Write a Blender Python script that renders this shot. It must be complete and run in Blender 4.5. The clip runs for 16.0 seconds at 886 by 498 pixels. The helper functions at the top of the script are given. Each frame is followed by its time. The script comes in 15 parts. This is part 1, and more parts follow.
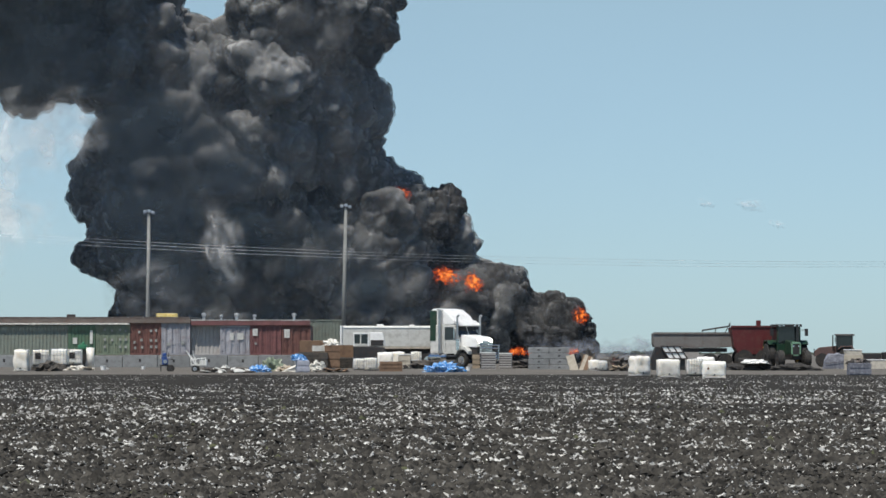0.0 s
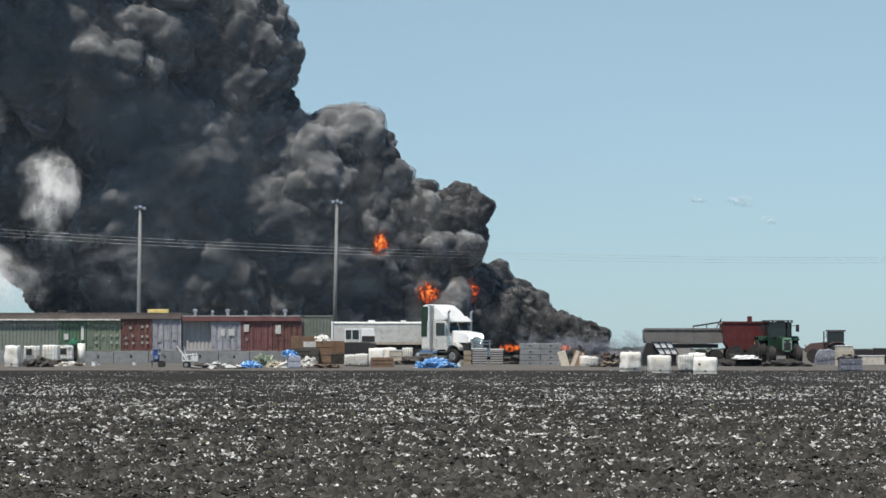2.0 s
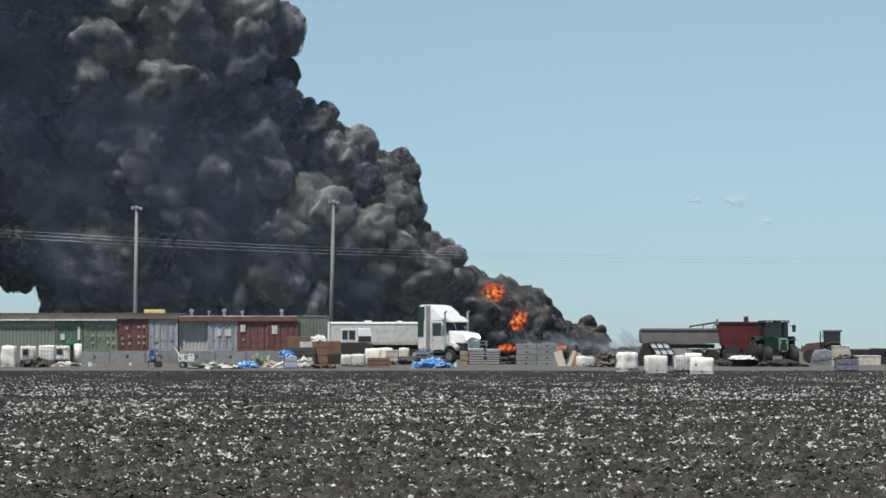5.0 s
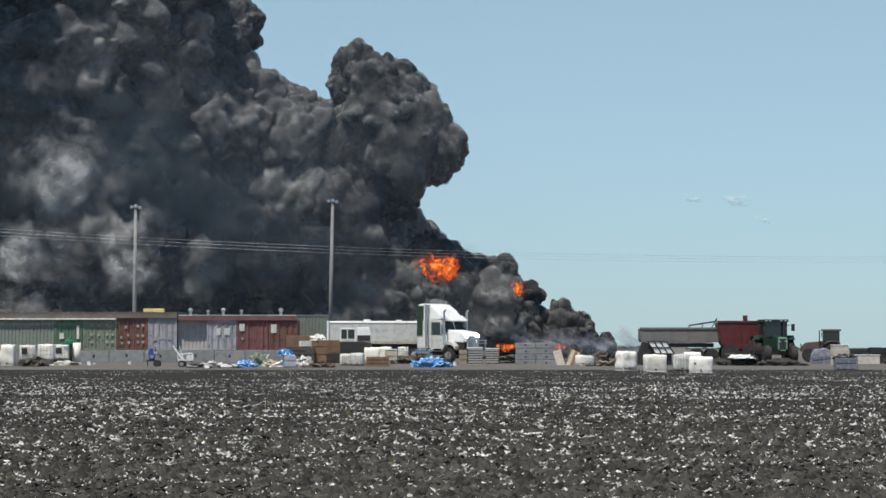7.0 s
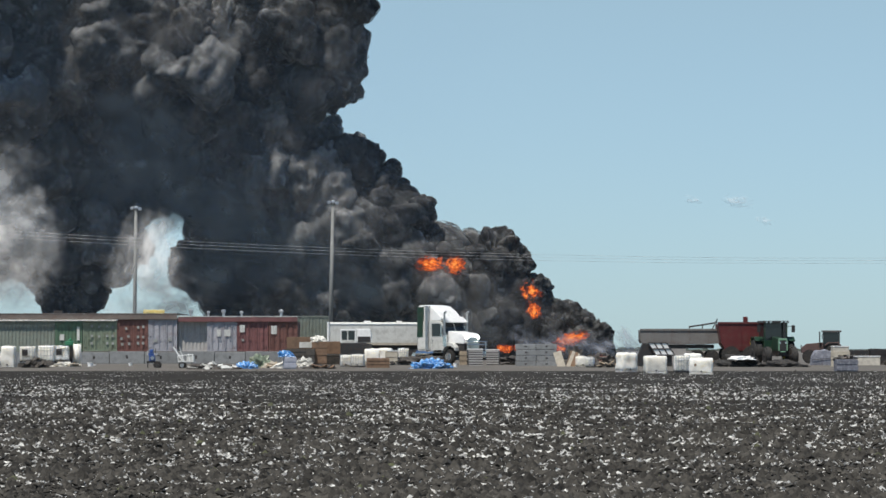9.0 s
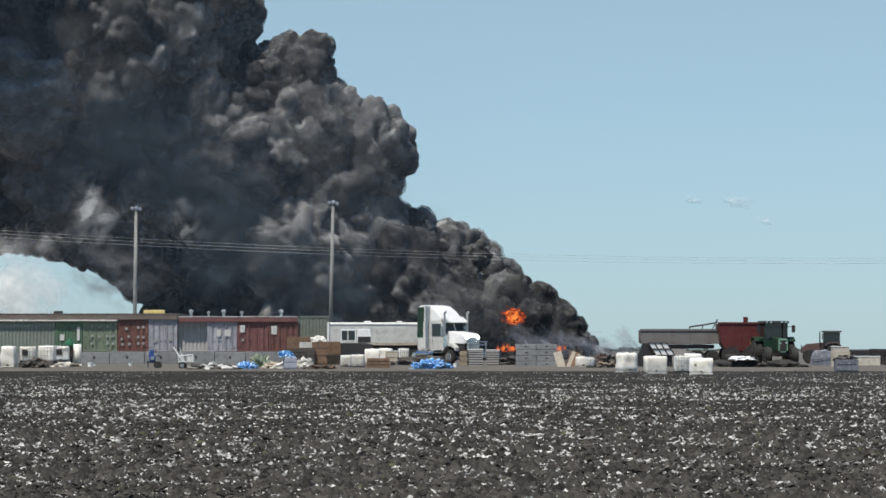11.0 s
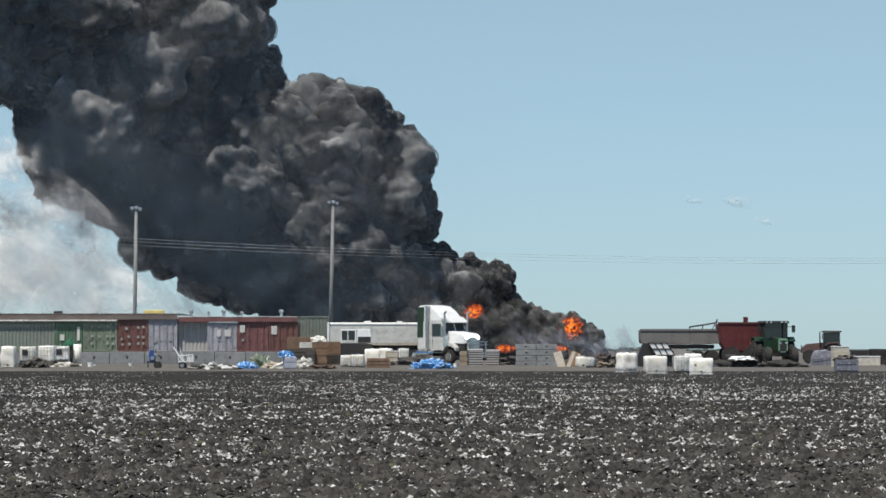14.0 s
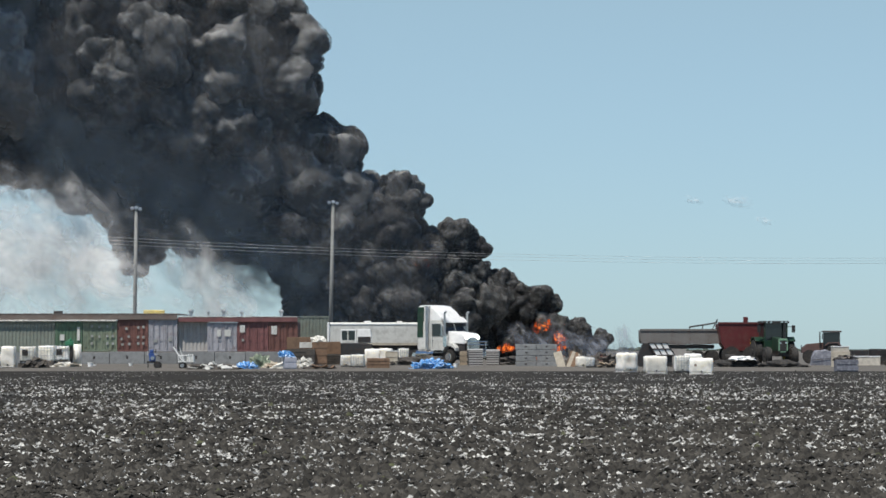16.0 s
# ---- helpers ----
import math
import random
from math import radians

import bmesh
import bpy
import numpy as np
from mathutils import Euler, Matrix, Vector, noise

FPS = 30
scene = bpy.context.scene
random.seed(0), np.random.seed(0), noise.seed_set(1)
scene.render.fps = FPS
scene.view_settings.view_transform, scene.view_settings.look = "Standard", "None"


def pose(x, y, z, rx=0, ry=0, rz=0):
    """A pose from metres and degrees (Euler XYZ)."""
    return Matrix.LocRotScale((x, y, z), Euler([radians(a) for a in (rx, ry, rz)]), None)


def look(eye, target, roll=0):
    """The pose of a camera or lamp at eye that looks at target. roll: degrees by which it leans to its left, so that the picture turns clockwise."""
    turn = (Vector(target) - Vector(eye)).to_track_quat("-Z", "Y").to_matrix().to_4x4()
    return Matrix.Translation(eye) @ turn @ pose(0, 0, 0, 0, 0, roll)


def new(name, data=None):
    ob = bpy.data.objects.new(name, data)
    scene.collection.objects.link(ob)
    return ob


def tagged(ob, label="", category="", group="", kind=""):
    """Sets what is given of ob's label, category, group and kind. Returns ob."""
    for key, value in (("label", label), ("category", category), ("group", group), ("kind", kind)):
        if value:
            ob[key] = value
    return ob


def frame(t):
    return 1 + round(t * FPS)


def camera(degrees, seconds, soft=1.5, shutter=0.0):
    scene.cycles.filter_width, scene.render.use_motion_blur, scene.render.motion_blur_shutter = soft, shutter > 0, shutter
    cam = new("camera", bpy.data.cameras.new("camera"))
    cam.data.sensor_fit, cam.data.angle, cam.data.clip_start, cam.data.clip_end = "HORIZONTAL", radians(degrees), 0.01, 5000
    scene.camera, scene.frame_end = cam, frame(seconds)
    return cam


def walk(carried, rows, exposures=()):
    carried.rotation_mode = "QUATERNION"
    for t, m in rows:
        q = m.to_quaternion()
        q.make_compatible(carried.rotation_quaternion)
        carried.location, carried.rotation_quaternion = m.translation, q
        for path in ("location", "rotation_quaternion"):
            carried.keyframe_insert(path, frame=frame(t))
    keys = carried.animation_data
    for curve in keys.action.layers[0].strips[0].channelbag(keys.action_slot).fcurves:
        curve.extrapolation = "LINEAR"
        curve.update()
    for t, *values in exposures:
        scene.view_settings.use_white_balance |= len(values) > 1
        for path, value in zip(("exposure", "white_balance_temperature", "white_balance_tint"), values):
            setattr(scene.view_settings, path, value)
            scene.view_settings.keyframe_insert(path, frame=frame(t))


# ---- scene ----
# The camera stands on the far side of a field with a long lens, and settles after a small pan.
cam = camera(16.0, 16.0, 1.6)
walk(cam, [
    (0, pose(0, 0, 1.5, 91.8687, 0, 0.2311)),
    (0.5, pose(0, 0, 1.5, 91.8430, 0, 0.1746)),
    (1, pose(0, 0, 1.5, 91.7968, 0, 0.1263)),
    (1.5, pose(0, 0, 1.5, 91.7896, 0, 0.0955)),
    (2, pose(0, 0, 1.5, 91.7937, 0, 0.0719)),
    (2.5, pose(0, 0, 1.5, 91.7937, 0, 0.0462)),
    (3, pose(0, 0, 1.5, 91.8009, 0, 0.0359)),
    (3.5, pose(0, 0, 1.5, 91.8071, 0, 0.0205)),
    (4, pose(0, 0, 1.5, 91.8040, 0, 0.0123)),
    (6.5, pose(0, 0, 1.5, 91.7865, 0, 0.0000)),
    (7, pose(0, 0, 1.5, 91.7804, 0, -0.0082)),
    (7.5, pose(0, 0, 1.5, 91.7763, 0, -0.0103)),
    (8, pose(0, 0, 1.5, 91.7865, 0, 0.0000)),
    (8.5, pose(0, 0, 1.5, 91.8040, 0, 0.0000)),
    (9, pose(0, 0, 1.5, 91.8040, 0, -0.0031)),
    (11.5, pose(0, 0, 1.5, 91.8071, 0, 0.0000)),
    (16, pose(0, 0, 1.5, 91.8071, 0, 0.0000)),
])

# ---- light ----
SUN_ELEVATION, SUN_AZIMUTH = 64, -146      # degrees; azimuth from +y towards +x
world = bpy.data.worlds.new("sky")
scene.world = world
world.use_nodes = True
wn = world.node_tree.nodes
sky = wn.new("ShaderNodeTexSky")
sky.sky_type, sky.sun_disc = "NISHITA", False
sky.sun_elevation, sky.sun_rotation = radians(SUN_ELEVATION), radians(SUN_AZIMUTH)
sky.altitude, sky.air_density, sky.dust_density, sky.ozone_density = 0, 0.9, 0.0, 4.5
wn["Background"].inputs["Strength"].default_value = 0.108
tint = wn.new("ShaderNodeVectorMath")       # a cool cast, as of a clear sky through thin dust
tint.operation = "MULTIPLY"
where, height, low = wn.new("ShaderNodeTexCoord"), wn.new("ShaderNodeSeparateXYZ"), wn.new("ShaderNodeMix")
low.data_type = "RGBA"
low.inputs["A"].default_value, low.inputs["B"].default_value = (0.50, 0.683, 0.93, 1), (1.05, 1.0, 0.885, 1)   # dust near the horizon
rise = wn.new("ShaderNodeMapRange")
rise.inputs["From Max"].default_value = 0.115
world.node_tree.links.new(where.outputs["Generated"], height.inputs[0])
world.node_tree.links.new(height.outputs["Z"], rise.inputs["Value"])
world.node_tree.links.new(rise.outputs[0], low.inputs["Factor"])
world.node_tree.links.new(low.outputs["Result"], tint.inputs[1])
world.node_tree.links.new(sky.outputs["Color"], tint.inputs[0])
world.node_tree.links.new(tint.outputs[0], wn["Background"].inputs["Color"])

sun = new("sun", bpy.data.lights.new("sun", "SUN"))
sun.data.energy, sun.data.angle, sun.data.color = 5.0, radians(0.5), (1.0, 0.95, 0.87)
ce = math.cos(radians(SUN_ELEVATION))
sun_way = Vector((math.sin(radians(SUN_AZIMUTH)) * ce, math.cos(radians(SUN_AZIMUTH)) * ce, math.sin(radians(SUN_ELEVATION))))
sun.matrix_world = look((0, 0, 60), Vector((0, 0, 60)) - sun_way)
scene.view_settings.exposure = -0.02
scene.cycles.transparent_max_bounces = 24      # thin smoke lies in many layers


# ---- materials ----
def surface(name, colour, rough=0.6, metal=0.0, vary=0.25, scale=1.5, fine=14.0, bump=0.02, dirt=None, dirt_amount=0.35,
            specular=0.5, transmit=0.0, pieces=None):
    """A surface whose colour wanders at two scales, with optional patches of dirt or painted highlight and fine relief.
    """
    m = bpy.data.materials.new(name)
    m.use_nodes = True
    n, l = m.node_tree.nodes, m.node_tree.links
    b = n["Principled BSDF"]
    tc = n.new("ShaderNodeTexCoord")
    big = n.new("ShaderNodeTexNoise")
    big.inputs["Scale"].default_value, big.inputs["Detail"].default_value = scale, 5
    small = n.new("ShaderNodeTexNoise")
    small.inputs["Scale"].default_value, small.inputs["Detail"].default_value = fine, 4
    info = n.new("ShaderNodeObjectInfo")
    l.new(tc.outputs["Object"], big.inputs["Vector"])
    l.new(tc.outputs["Object"], small.inputs["Vector"])
    add = n.new("ShaderNodeMath")
    add.operation = "ADD"
    l.new(big.outputs["Fac"], add.inputs[0])
    l.new(small.outputs["Fac"], add.inputs[1])
    tone = n.new("ShaderNodeMapRange")
    tone.inputs["From Min"].default_value, tone.inputs["From Max"].default_value = 0.6, 1.4
    tone.inputs["To Min"].default_value, tone.inputs["To Max"].default_value = 1 - vary, 1 + vary
    l.new(add.outputs[0], tone.inputs["Value"])
    rnd = n.new("ShaderNodeMapRange")
    rnd.inputs["To Min"].default_value, rnd.inputs["To Max"].default_value = 0.9, 1.1
    l.new(info.outputs["Random"], rnd.inputs["Value"])
    mul = n.new("ShaderNodeMath")
    mul.operation = "MULTIPLY"
    l.new(tone.outputs[0], mul.inputs[0])
    l.new(rnd.outputs[0], mul.inputs[1])
    col = n.new("ShaderNodeVectorMath")
    col.operation = "SCALE"
    col.inputs[0].default_value = colour[:3]
    l.new(mul.outputs[0], col.inputs["Scale"])
    last = col.outputs[0]
    if pieces:          # each loose piece of a scatter has its own tone
        geo, own = n.new("ShaderNodeNewGeometry"), n.new("ShaderNodeMapRange")
        own.inputs["To Min"].default_value, own.inputs["To Max"].default_value = pieces
        l.new(geo.outputs["Random Per Island"], own.inputs["Value"])
        tone_of = n.new("ShaderNodeVectorMath")
        tone_of.operation = "SCALE"
        l.new(last, tone_of.inputs[0])
        l.new(own.outputs[0], tone_of.inputs["Scale"])
        last = tone_of.outputs[0]
    if dirt:
        mask = n.new("ShaderNodeTexNoise")
        mask.inputs["Scale"].default_value, mask.inputs["Detail"].default_value = scale * 2.3, 6
        l.new(tc.outputs["Object"], mask.inputs["Vector"])
        ramp = n.new("ShaderNodeMapRange")
        ramp.inputs["From Min"].default_value, ramp.inputs["From Max"].default_value = 0.48, 0.68
        ramp.inputs["To Max"].default_value = dirt_amount
        l.new(mask.outputs["Fac"], ramp.inputs["Value"])
        mix = n.new("ShaderNodeMix")
        mix.data_type = "RGBA"
        l.new(ramp.outputs[0], mix.inputs["Factor"])
        l.new(last, mix.inputs["A"])
        mix.inputs["B"].default_value = dirt
        last = mix.outputs["Result"]
    l.new(last, b.inputs["Base Color"])
    b.inputs["Roughness"].default_value, b.inputs["Metallic"].default_value = rough, metal
    b.inputs["Specular IOR Level"].default_value = specular
    b.inputs["Transmission Weight"].default_value = transmit
    if bump:
        bp = n.new("ShaderNodeBump")
        bp.inputs["Strength"].default_value, bp.inputs["Distance"].default_value = 0.6, bump
        l.new(small.outputs["Fac"], bp.inputs["Height"])
        l.new(bp.outputs[0], b.inputs["Normal"])
    return m


RUST = (0.12, 0.045, 0.02, 1)
MUD = (0.11, 0.085, 0.06, 1)
SOOT = (0.02, 0.02, 0.02, 1)
M = {
    "green_dark": surface("dark_green_paint", (0.19, 0.23, 0.165), 0.45, 0, 0.2, 0.8, 9, 0.004, RUST, 0.25),
    "green": surface("green_paint", (0.10, 0.175, 0.113), 0.45, 0, 0.2, 0.8, 9, 0.004, RUST, 0.3),
    "green_grey": surface("weathered_green_paint", (0.185, 0.21, 0.178), 0.5, 0, 0.2, 0.8, 9, 0.004, RUST, 0.2),
    "red": surface("red_oxide_paint", (0.165, 0.076, 0.062), 0.5, 0, 0.25, 0.8, 9, 0.004, SOOT, 0.35),
    "maroon": surface("maroon_paint", (0.185, 0.08, 0.077), 0.5, 0, 0.25, 0.8, 9, 0.004, SOOT, 0.3),
    "blue_grey": surface("blue_grey_paint", (0.34, 0.34, 0.37), 0.5, 0, 0.2, 0.8, 9, 0.004, RUST, 0.3),
    "pale_grey": surface("pale_grey_paint", (0.40, 0.385, 0.37), 0.5, 0, 0.15, 0.8, 9, 0.004, RUST, 0.15),
    "steel": surface("galvanised_steel", (0.5, 0.5, 0.5), 0.35, 0.9, 0.2, 3, 20, 0.003),
    "dark_steel": surface("dark_steel", (0.05, 0.05, 0.05), 0.5, 0.5, 0.3, 3, 20, 0.003, RUST, 0.3),
    "chrome": surface("chrome", (0.85, 0.85, 0.85), 0.12, 1.0, 0.05, 3, 20, 0.0),
    "rubber": surface("rubber", (0.022, 0.022, 0.022), 0.8, 0, 0.3, 4, 30, 0.004, MUD, 0.4),
    "white_paint": surface("white_paint", (0.84, 0.84, 0.82), 0.35, 0, 0.08, 1.0, 10, 0.002, MUD, 0.15),
    # Dirty white; for truck and trailer sides also a duller copy holding their shade.
    "white_dirty_or_shaded": surface("dirty_white_paint", (0.598, 0.598, 0.564), 0.5, 0, 0.15, 1.0, 10, 0.003, MUD, 0.3),
    "plastic": surface("white_polyethylene", (0.86, 0.825, 0.75), 0.45, 0, 0.1, 1.5, 12, 0.004, MUD, 0.18),
    "concrete": surface("grey_concrete", (0.235, 0.243, 0.245), 0.85, 0, 0.2, 1.2, 18, 0.01, SOOT, 0.25),
    "wood": surface("weathered_wood", (0.34, 0.27, 0.19), 0.8, 0, 0.3, 2, 22, 0.006, SOOT, 0.3),
    "pole_wood": surface("grey_timber", (0.22, 0.22, 0.21), 0.8, 0, 0.3, 1.2, 12, 0.01),
    "card": surface("brown_cardboard", (0.20, 0.125, 0.08), 0.85, 0, 0.25, 1.5, 14, 0.006, SOOT, 0.3),
    "cream": surface("cream_boards", (0.52, 0.48, 0.41), 0.7, 0, 0.25, 1.5, 14, 0.005, MUD, 0.35),
    "tan": surface("tan_board", (0.46, 0.41, 0.33), 0.8, 0, 0.2, 1.5, 14, 0.005, MUD, 0.3),
    # Pale patches on the blue are fold highlights put into the colour.
    "blue_tarp": surface("blue_tarpaulin", (0.05, 0.22, 0.52), 0.25, 0, 0.35, 3.5, 14, 0.02, (0.62, 0.76, 0.88, 1), 0.9),
    "blue": surface("blue_plastic", (0.03, 0.075, 0.24), 0.4, 0, 0.25, 2.5, 14, 0.005),
    "junk": surface("charred_debris", (0.06, 0.055, 0.05), 0.8, 0, 0.5, 3, 16, 0.02, MUD, 0.6),
    "pale_junk": surface("pale_debris", (0.68, 0.66, 0.60), 0.7, 0, 0.4, 3, 16, 0.02, SOOT, 0.5),
    "tractor_green": surface("tractor_green_paint", (0.012, 0.042, 0.023), 0.35, 0, 0.2, 1.5, 12, 0.003, MUD, 0.3),
    "slate": surface("slate_blue_plastic", (0.40, 0.41, 0.47), 0.5, 0, 0.25, 2.5, 14, 0.005),
    "bonnet_green": surface("faded_green_paint", (0.014, 0.04, 0.022), 0.4, 0, 0.25, 2, 12, 0.003, MUD, 0.3),
    "hose": surface("sunbleached_yellow_hose", (0.66, 0.52, 0.17), 0.6, 0, 0.4, 3, 12, 0.02, (0.75, 0.72, 0.6, 1), 0.5),
    "grey_cloth": surface("grey_tarpaulin_cloth", (0.16, 0.165, 0.195), 0.6, 0, 0.35, 2.5, 14, 0.02, (0.4, 0.4, 0.42, 1), 0.5),
    "roof_brown": surface("weathered_roof_edge", (0.15, 0.125, 0.11), 0.7, 0, 0.35, 0.8, 7, 0.01, RUST, 0.3),
    "mark": surface("faded_paint_marks", (0.30, 0.31, 0.29), 0.6, 0, 0.3, 3, 16, 0.002),
    # Lighter copy of the tractor green, with sunlight put into the colour.
    "pale_green": surface("sunlit_pale_green_paint", (0.17, 0.30, 0.2), 0.35, 0, 0.2, 2, 12, 0.002),
    "pump_green": surface("bright_green_paint", (0.03, 0.17, 0.085), 0.4, 0, 0.2, 2, 12, 0.003, MUD, 0.2),
    "yellow": surface("yellow_paint", (0.72, 0.50, 0.06), 0.45, 0, 0.15, 2, 12, 0.004),
    "rust_grey": surface("rusty_grey_paint", (0.12, 0.072, 0.066), 0.6, 0, 0.4, 2, 12, 0.004, MUD, 0.5),
    "bin_red": surface("chaser_bin_red_paint", (0.095, 0.016, 0.016), 0.45, 0, 0.25, 1.2, 12, 0.004, MUD, 0.25),
    "bin_grey": surface("dull_grey_steel", (0.165, 0.157, 0.148), 0.6, 0.1, 0.2, 1.0, 9, 0.004, RUST, 0.25),
    "glass": surface("tinted_glass", (0.015, 0.02, 0.022), 0.06, 0, 0.1, 2, 8, 0.0, specular=0.8),
    "far_trees": surface("far_scrub", (0.06, 0.075, 0.06), 0.9, 0, 0.4, 0.2, 2, 0.0),
    "yard": surface("bare_dirt", (0.115, 0.105, 0.09), 0.95, 0, 0.25, 0.25, 5, 0.03, (0.08, 0.07, 0.06, 1), 0.5),
    "straw": surface("bleached_stubble", (0.80, 0.79, 0.74), 0.4, 0, 0.2, 0.4, 8, 0.0, pieces=(0.1, 1.05)),
    "clod": surface("dry_clod", (0.036, 0.033, 0.028), 0.8, 0, 0.6, 1.3, 30, 0.0, (0.14, 0.13, 0.112, 1), 0.4, specular=0.2, pieces=(0.45, 1.7)),
    "weed": surface("dull_weed", (0.065, 0.07, 0.03), 0.8, 0, 0.4, 0.4, 8, 0.0),
}


def glowing(name, colour, strength):
    m = bpy.data.materials.new(name)
    m.use_nodes = True
    b = m.node_tree.nodes["Principled BSDF"]
    b.inputs["Base Color"].default_value = b.inputs["Emission Color"].default_value = colour
    b.inputs["Emission Strength"].default_value = strength
    return m


glow_in = M["plastic"].node_tree.nodes["Principled BSDF"]     # milky plastic lets light through
glow_in.inputs["Subsurface Weight"].default_value = 0.7
glow_in.inputs["Subsurface Radius"].default_value = (1.0, 0.95, 0.85)
glow_in.inputs["Subsurface Scale"].default_value = 0.5
# The sun glint on the truck's nose, put in as glowing headlamps.
M["headlamp"] = glowing("lit_headlamp", (1.0, 0.93, 0.75, 1), 30.0)


# ---- mesh helpers ----
def mesh_of(name, bm, material, smooth=False):
    me = bpy.data.meshes.new(name)
    bm.to_mesh(me)
    bm.free()
    me.materials.append(material)
    if smooth:
        for p in me.polygons:
            p.use_smooth = True
    return me


def part(name, bm, material, parent=None, label="", smooth=False):
    ob = new(name, mesh_of(name, bm, material, smooth))
    ob.parent = parent
    if label:
        tagged(ob, label)
    return ob


def thing(name, m, label, category, group="", kind=""):
    ob = new(name)
    ob.matrix_basis = m
    ob.empty_display_size = 0.3
    return tagged(ob, label, category, group, kind)


def box(bm, x0, x1, y0, y1, z0, z1, bevel=0.0):
    g = bmesh.ops.create_cube(bm, size=1)
    bmesh.ops.transform(bm, verts=g["verts"], matrix=Matrix.Translation(((x0 + x1) / 2, (y0 + y1) / 2, (z0 + z1) / 2))
                        @ Matrix.Diagonal((x1 - x0, y1 - y0, z1 - z0, 1)))
    if bevel:
        es = list({e for v in g["verts"] for e in v.link_edges})
        bmesh.ops.bevel(bm, geom=es, offset=bevel, segments=2, affect="EDGES", profile=0.6)
    return bm


def boxes(*sizes, bevel=0.0):
    bm = bmesh.new()
    for s in sizes:
        box(bm, *s, bevel=bevel)
    return bm


def rod(bm, a, b, r, sides=8, r2=None):
    a, b = Vector(a), Vector(b)
    g = bmesh.ops.create_cone(bm, cap_ends=True, segments=sides, radius1=r, radius2=r if r2 is None else r2, depth=(b - a).length)
    bmesh.ops.transform(bm, verts=g["verts"], matrix=Matrix.Translation((a + b) / 2) @ (b - a).to_track_quat("Z", "Y").to_matrix().to_4x4())
    return bm


def rods(*ends, r=0.03, sides=8):
    bm = bmesh.new()
    for a, b in ends:
        rod(bm, a, b, r, sides)
    return bm


def prism(profile, a, b, axis="y", bevel=0.0):
    """A closed outline pushed along an axis. Outline points are (x, z) for y, (y, z) for x, (x, y) for z."""
    bm = bmesh.new()
    put = {"y": lambda p, d: (p[0], d, p[1]), "x": lambda p, d: (d, p[0], p[1]), "z": lambda p, d: (p[0], p[1], d)}[axis]
    one = [bm.verts.new(put(p, a)) for p in profile]
    two = [bm.verts.new(put(p, b)) for p in profile]
    bm.faces.new(one)
    bm.faces.new(two[::-1])
    for i in range(len(one)):
        j = (i + 1) % len(one)
        bm.faces.new((one[i], two[i], two[j], one[j]))
    bmesh.ops.recalc_face_normals(bm, faces=bm.faces)
    if bevel:
        bmesh.ops.bevel(bm, geom=list(bm.edges), offset=bevel, segments=2, affect="EDGES", profile=0.6)
    return bm


def heap(rx, ry, rz, seed, lumps=0.35, cuts=3):
    """An uneven mound standing on z = 0."""
    bm = bmesh.new()
    bmesh.ops.create_icosphere(bm, subdivisions=cuts, radius=1)
    for v in bm.verts:
        k = 1 + lumps * noise.noise(v.co * 2.1 + Vector((seed, 0, 0))) + lumps * 0.6 * noise.noise(v.co * 5.3 + Vector((0, seed, 0)))
        v.co = Vector((v.co.x * k * rx, v.co.y * k * ry, max(v.co.z * k * rz, -0.02)))
    return bm


# ---- ground ----
def ground():
    """One sheet to the horizon: ploughed field before the yard, plain beyond."""
    m = bpy.data.materials.new("dark_ploughed_soil")
    m.use_nodes = True
    n, l = m.node_tree.nodes, m.node_tree.links
    b = n["Principled BSDF"]
    tc = n.new("ShaderNodeTexCoord")
    big = n.new("ShaderNodeTexNoise")
    big.inputs["Scale"].default_value, big.inputs["Detail"].default_value = 0.35, 8
    fine = n.new("ShaderNodeTexNoise")
    fine.inputs["Scale"].default_value, fine.inputs["Detail"].default_value = 9, 6
    ramp = n.new("ShaderNodeValToRGB")
    ramp.color_ramp.elements[0].color, ramp.color_ramp.elements[1].color = (0.012, 0.011, 0.0095, 1), (0.046, 0.042, 0.036, 1)
    ramp.color_ramp.elements[0].position, ramp.color_ramp.elements[1].position = 0.3, 0.75
    mix = n.new("ShaderNodeMix")
    mix.inputs["Factor"].default_value = 0.5
    l.new(tc.outputs["Object"], big.inputs["Vector"])
    l.new(tc.outputs["Object"], fine.inputs["Vector"])
    l.new(big.outputs["Fac"], mix.inputs["A"])
    l.new(fine.outputs["Fac"], mix.inputs["B"])
    l.new(mix.outputs["Result"], ramp.inputs["Fac"])
    l.new(ramp.outputs["Color"], b.inputs["Base Color"])
    b.inputs["Roughness"].default_value = 0.95
    b.inputs["Specular IOR Level"].default_value = 0.15
    bp = n.new("ShaderNodeBump")
    bp.inputs["Distance"].default_value = 0.05
    l.new(fine.outputs["Fac"], bp.inputs["Height"])
    l.new(bp.outputs[0], b.inputs["Normal"])
    M["soil"] = m
    bm = bmesh.new()
    bmesh.ops.create_grid(bm, x_segments=40, y_segments=40, size=4800)
    ob = new("ground", mesh_of("ground", bm, m))
    tagged(ob, "dark ploughed soil of a flat field", "ground", kind="structure")


ground()


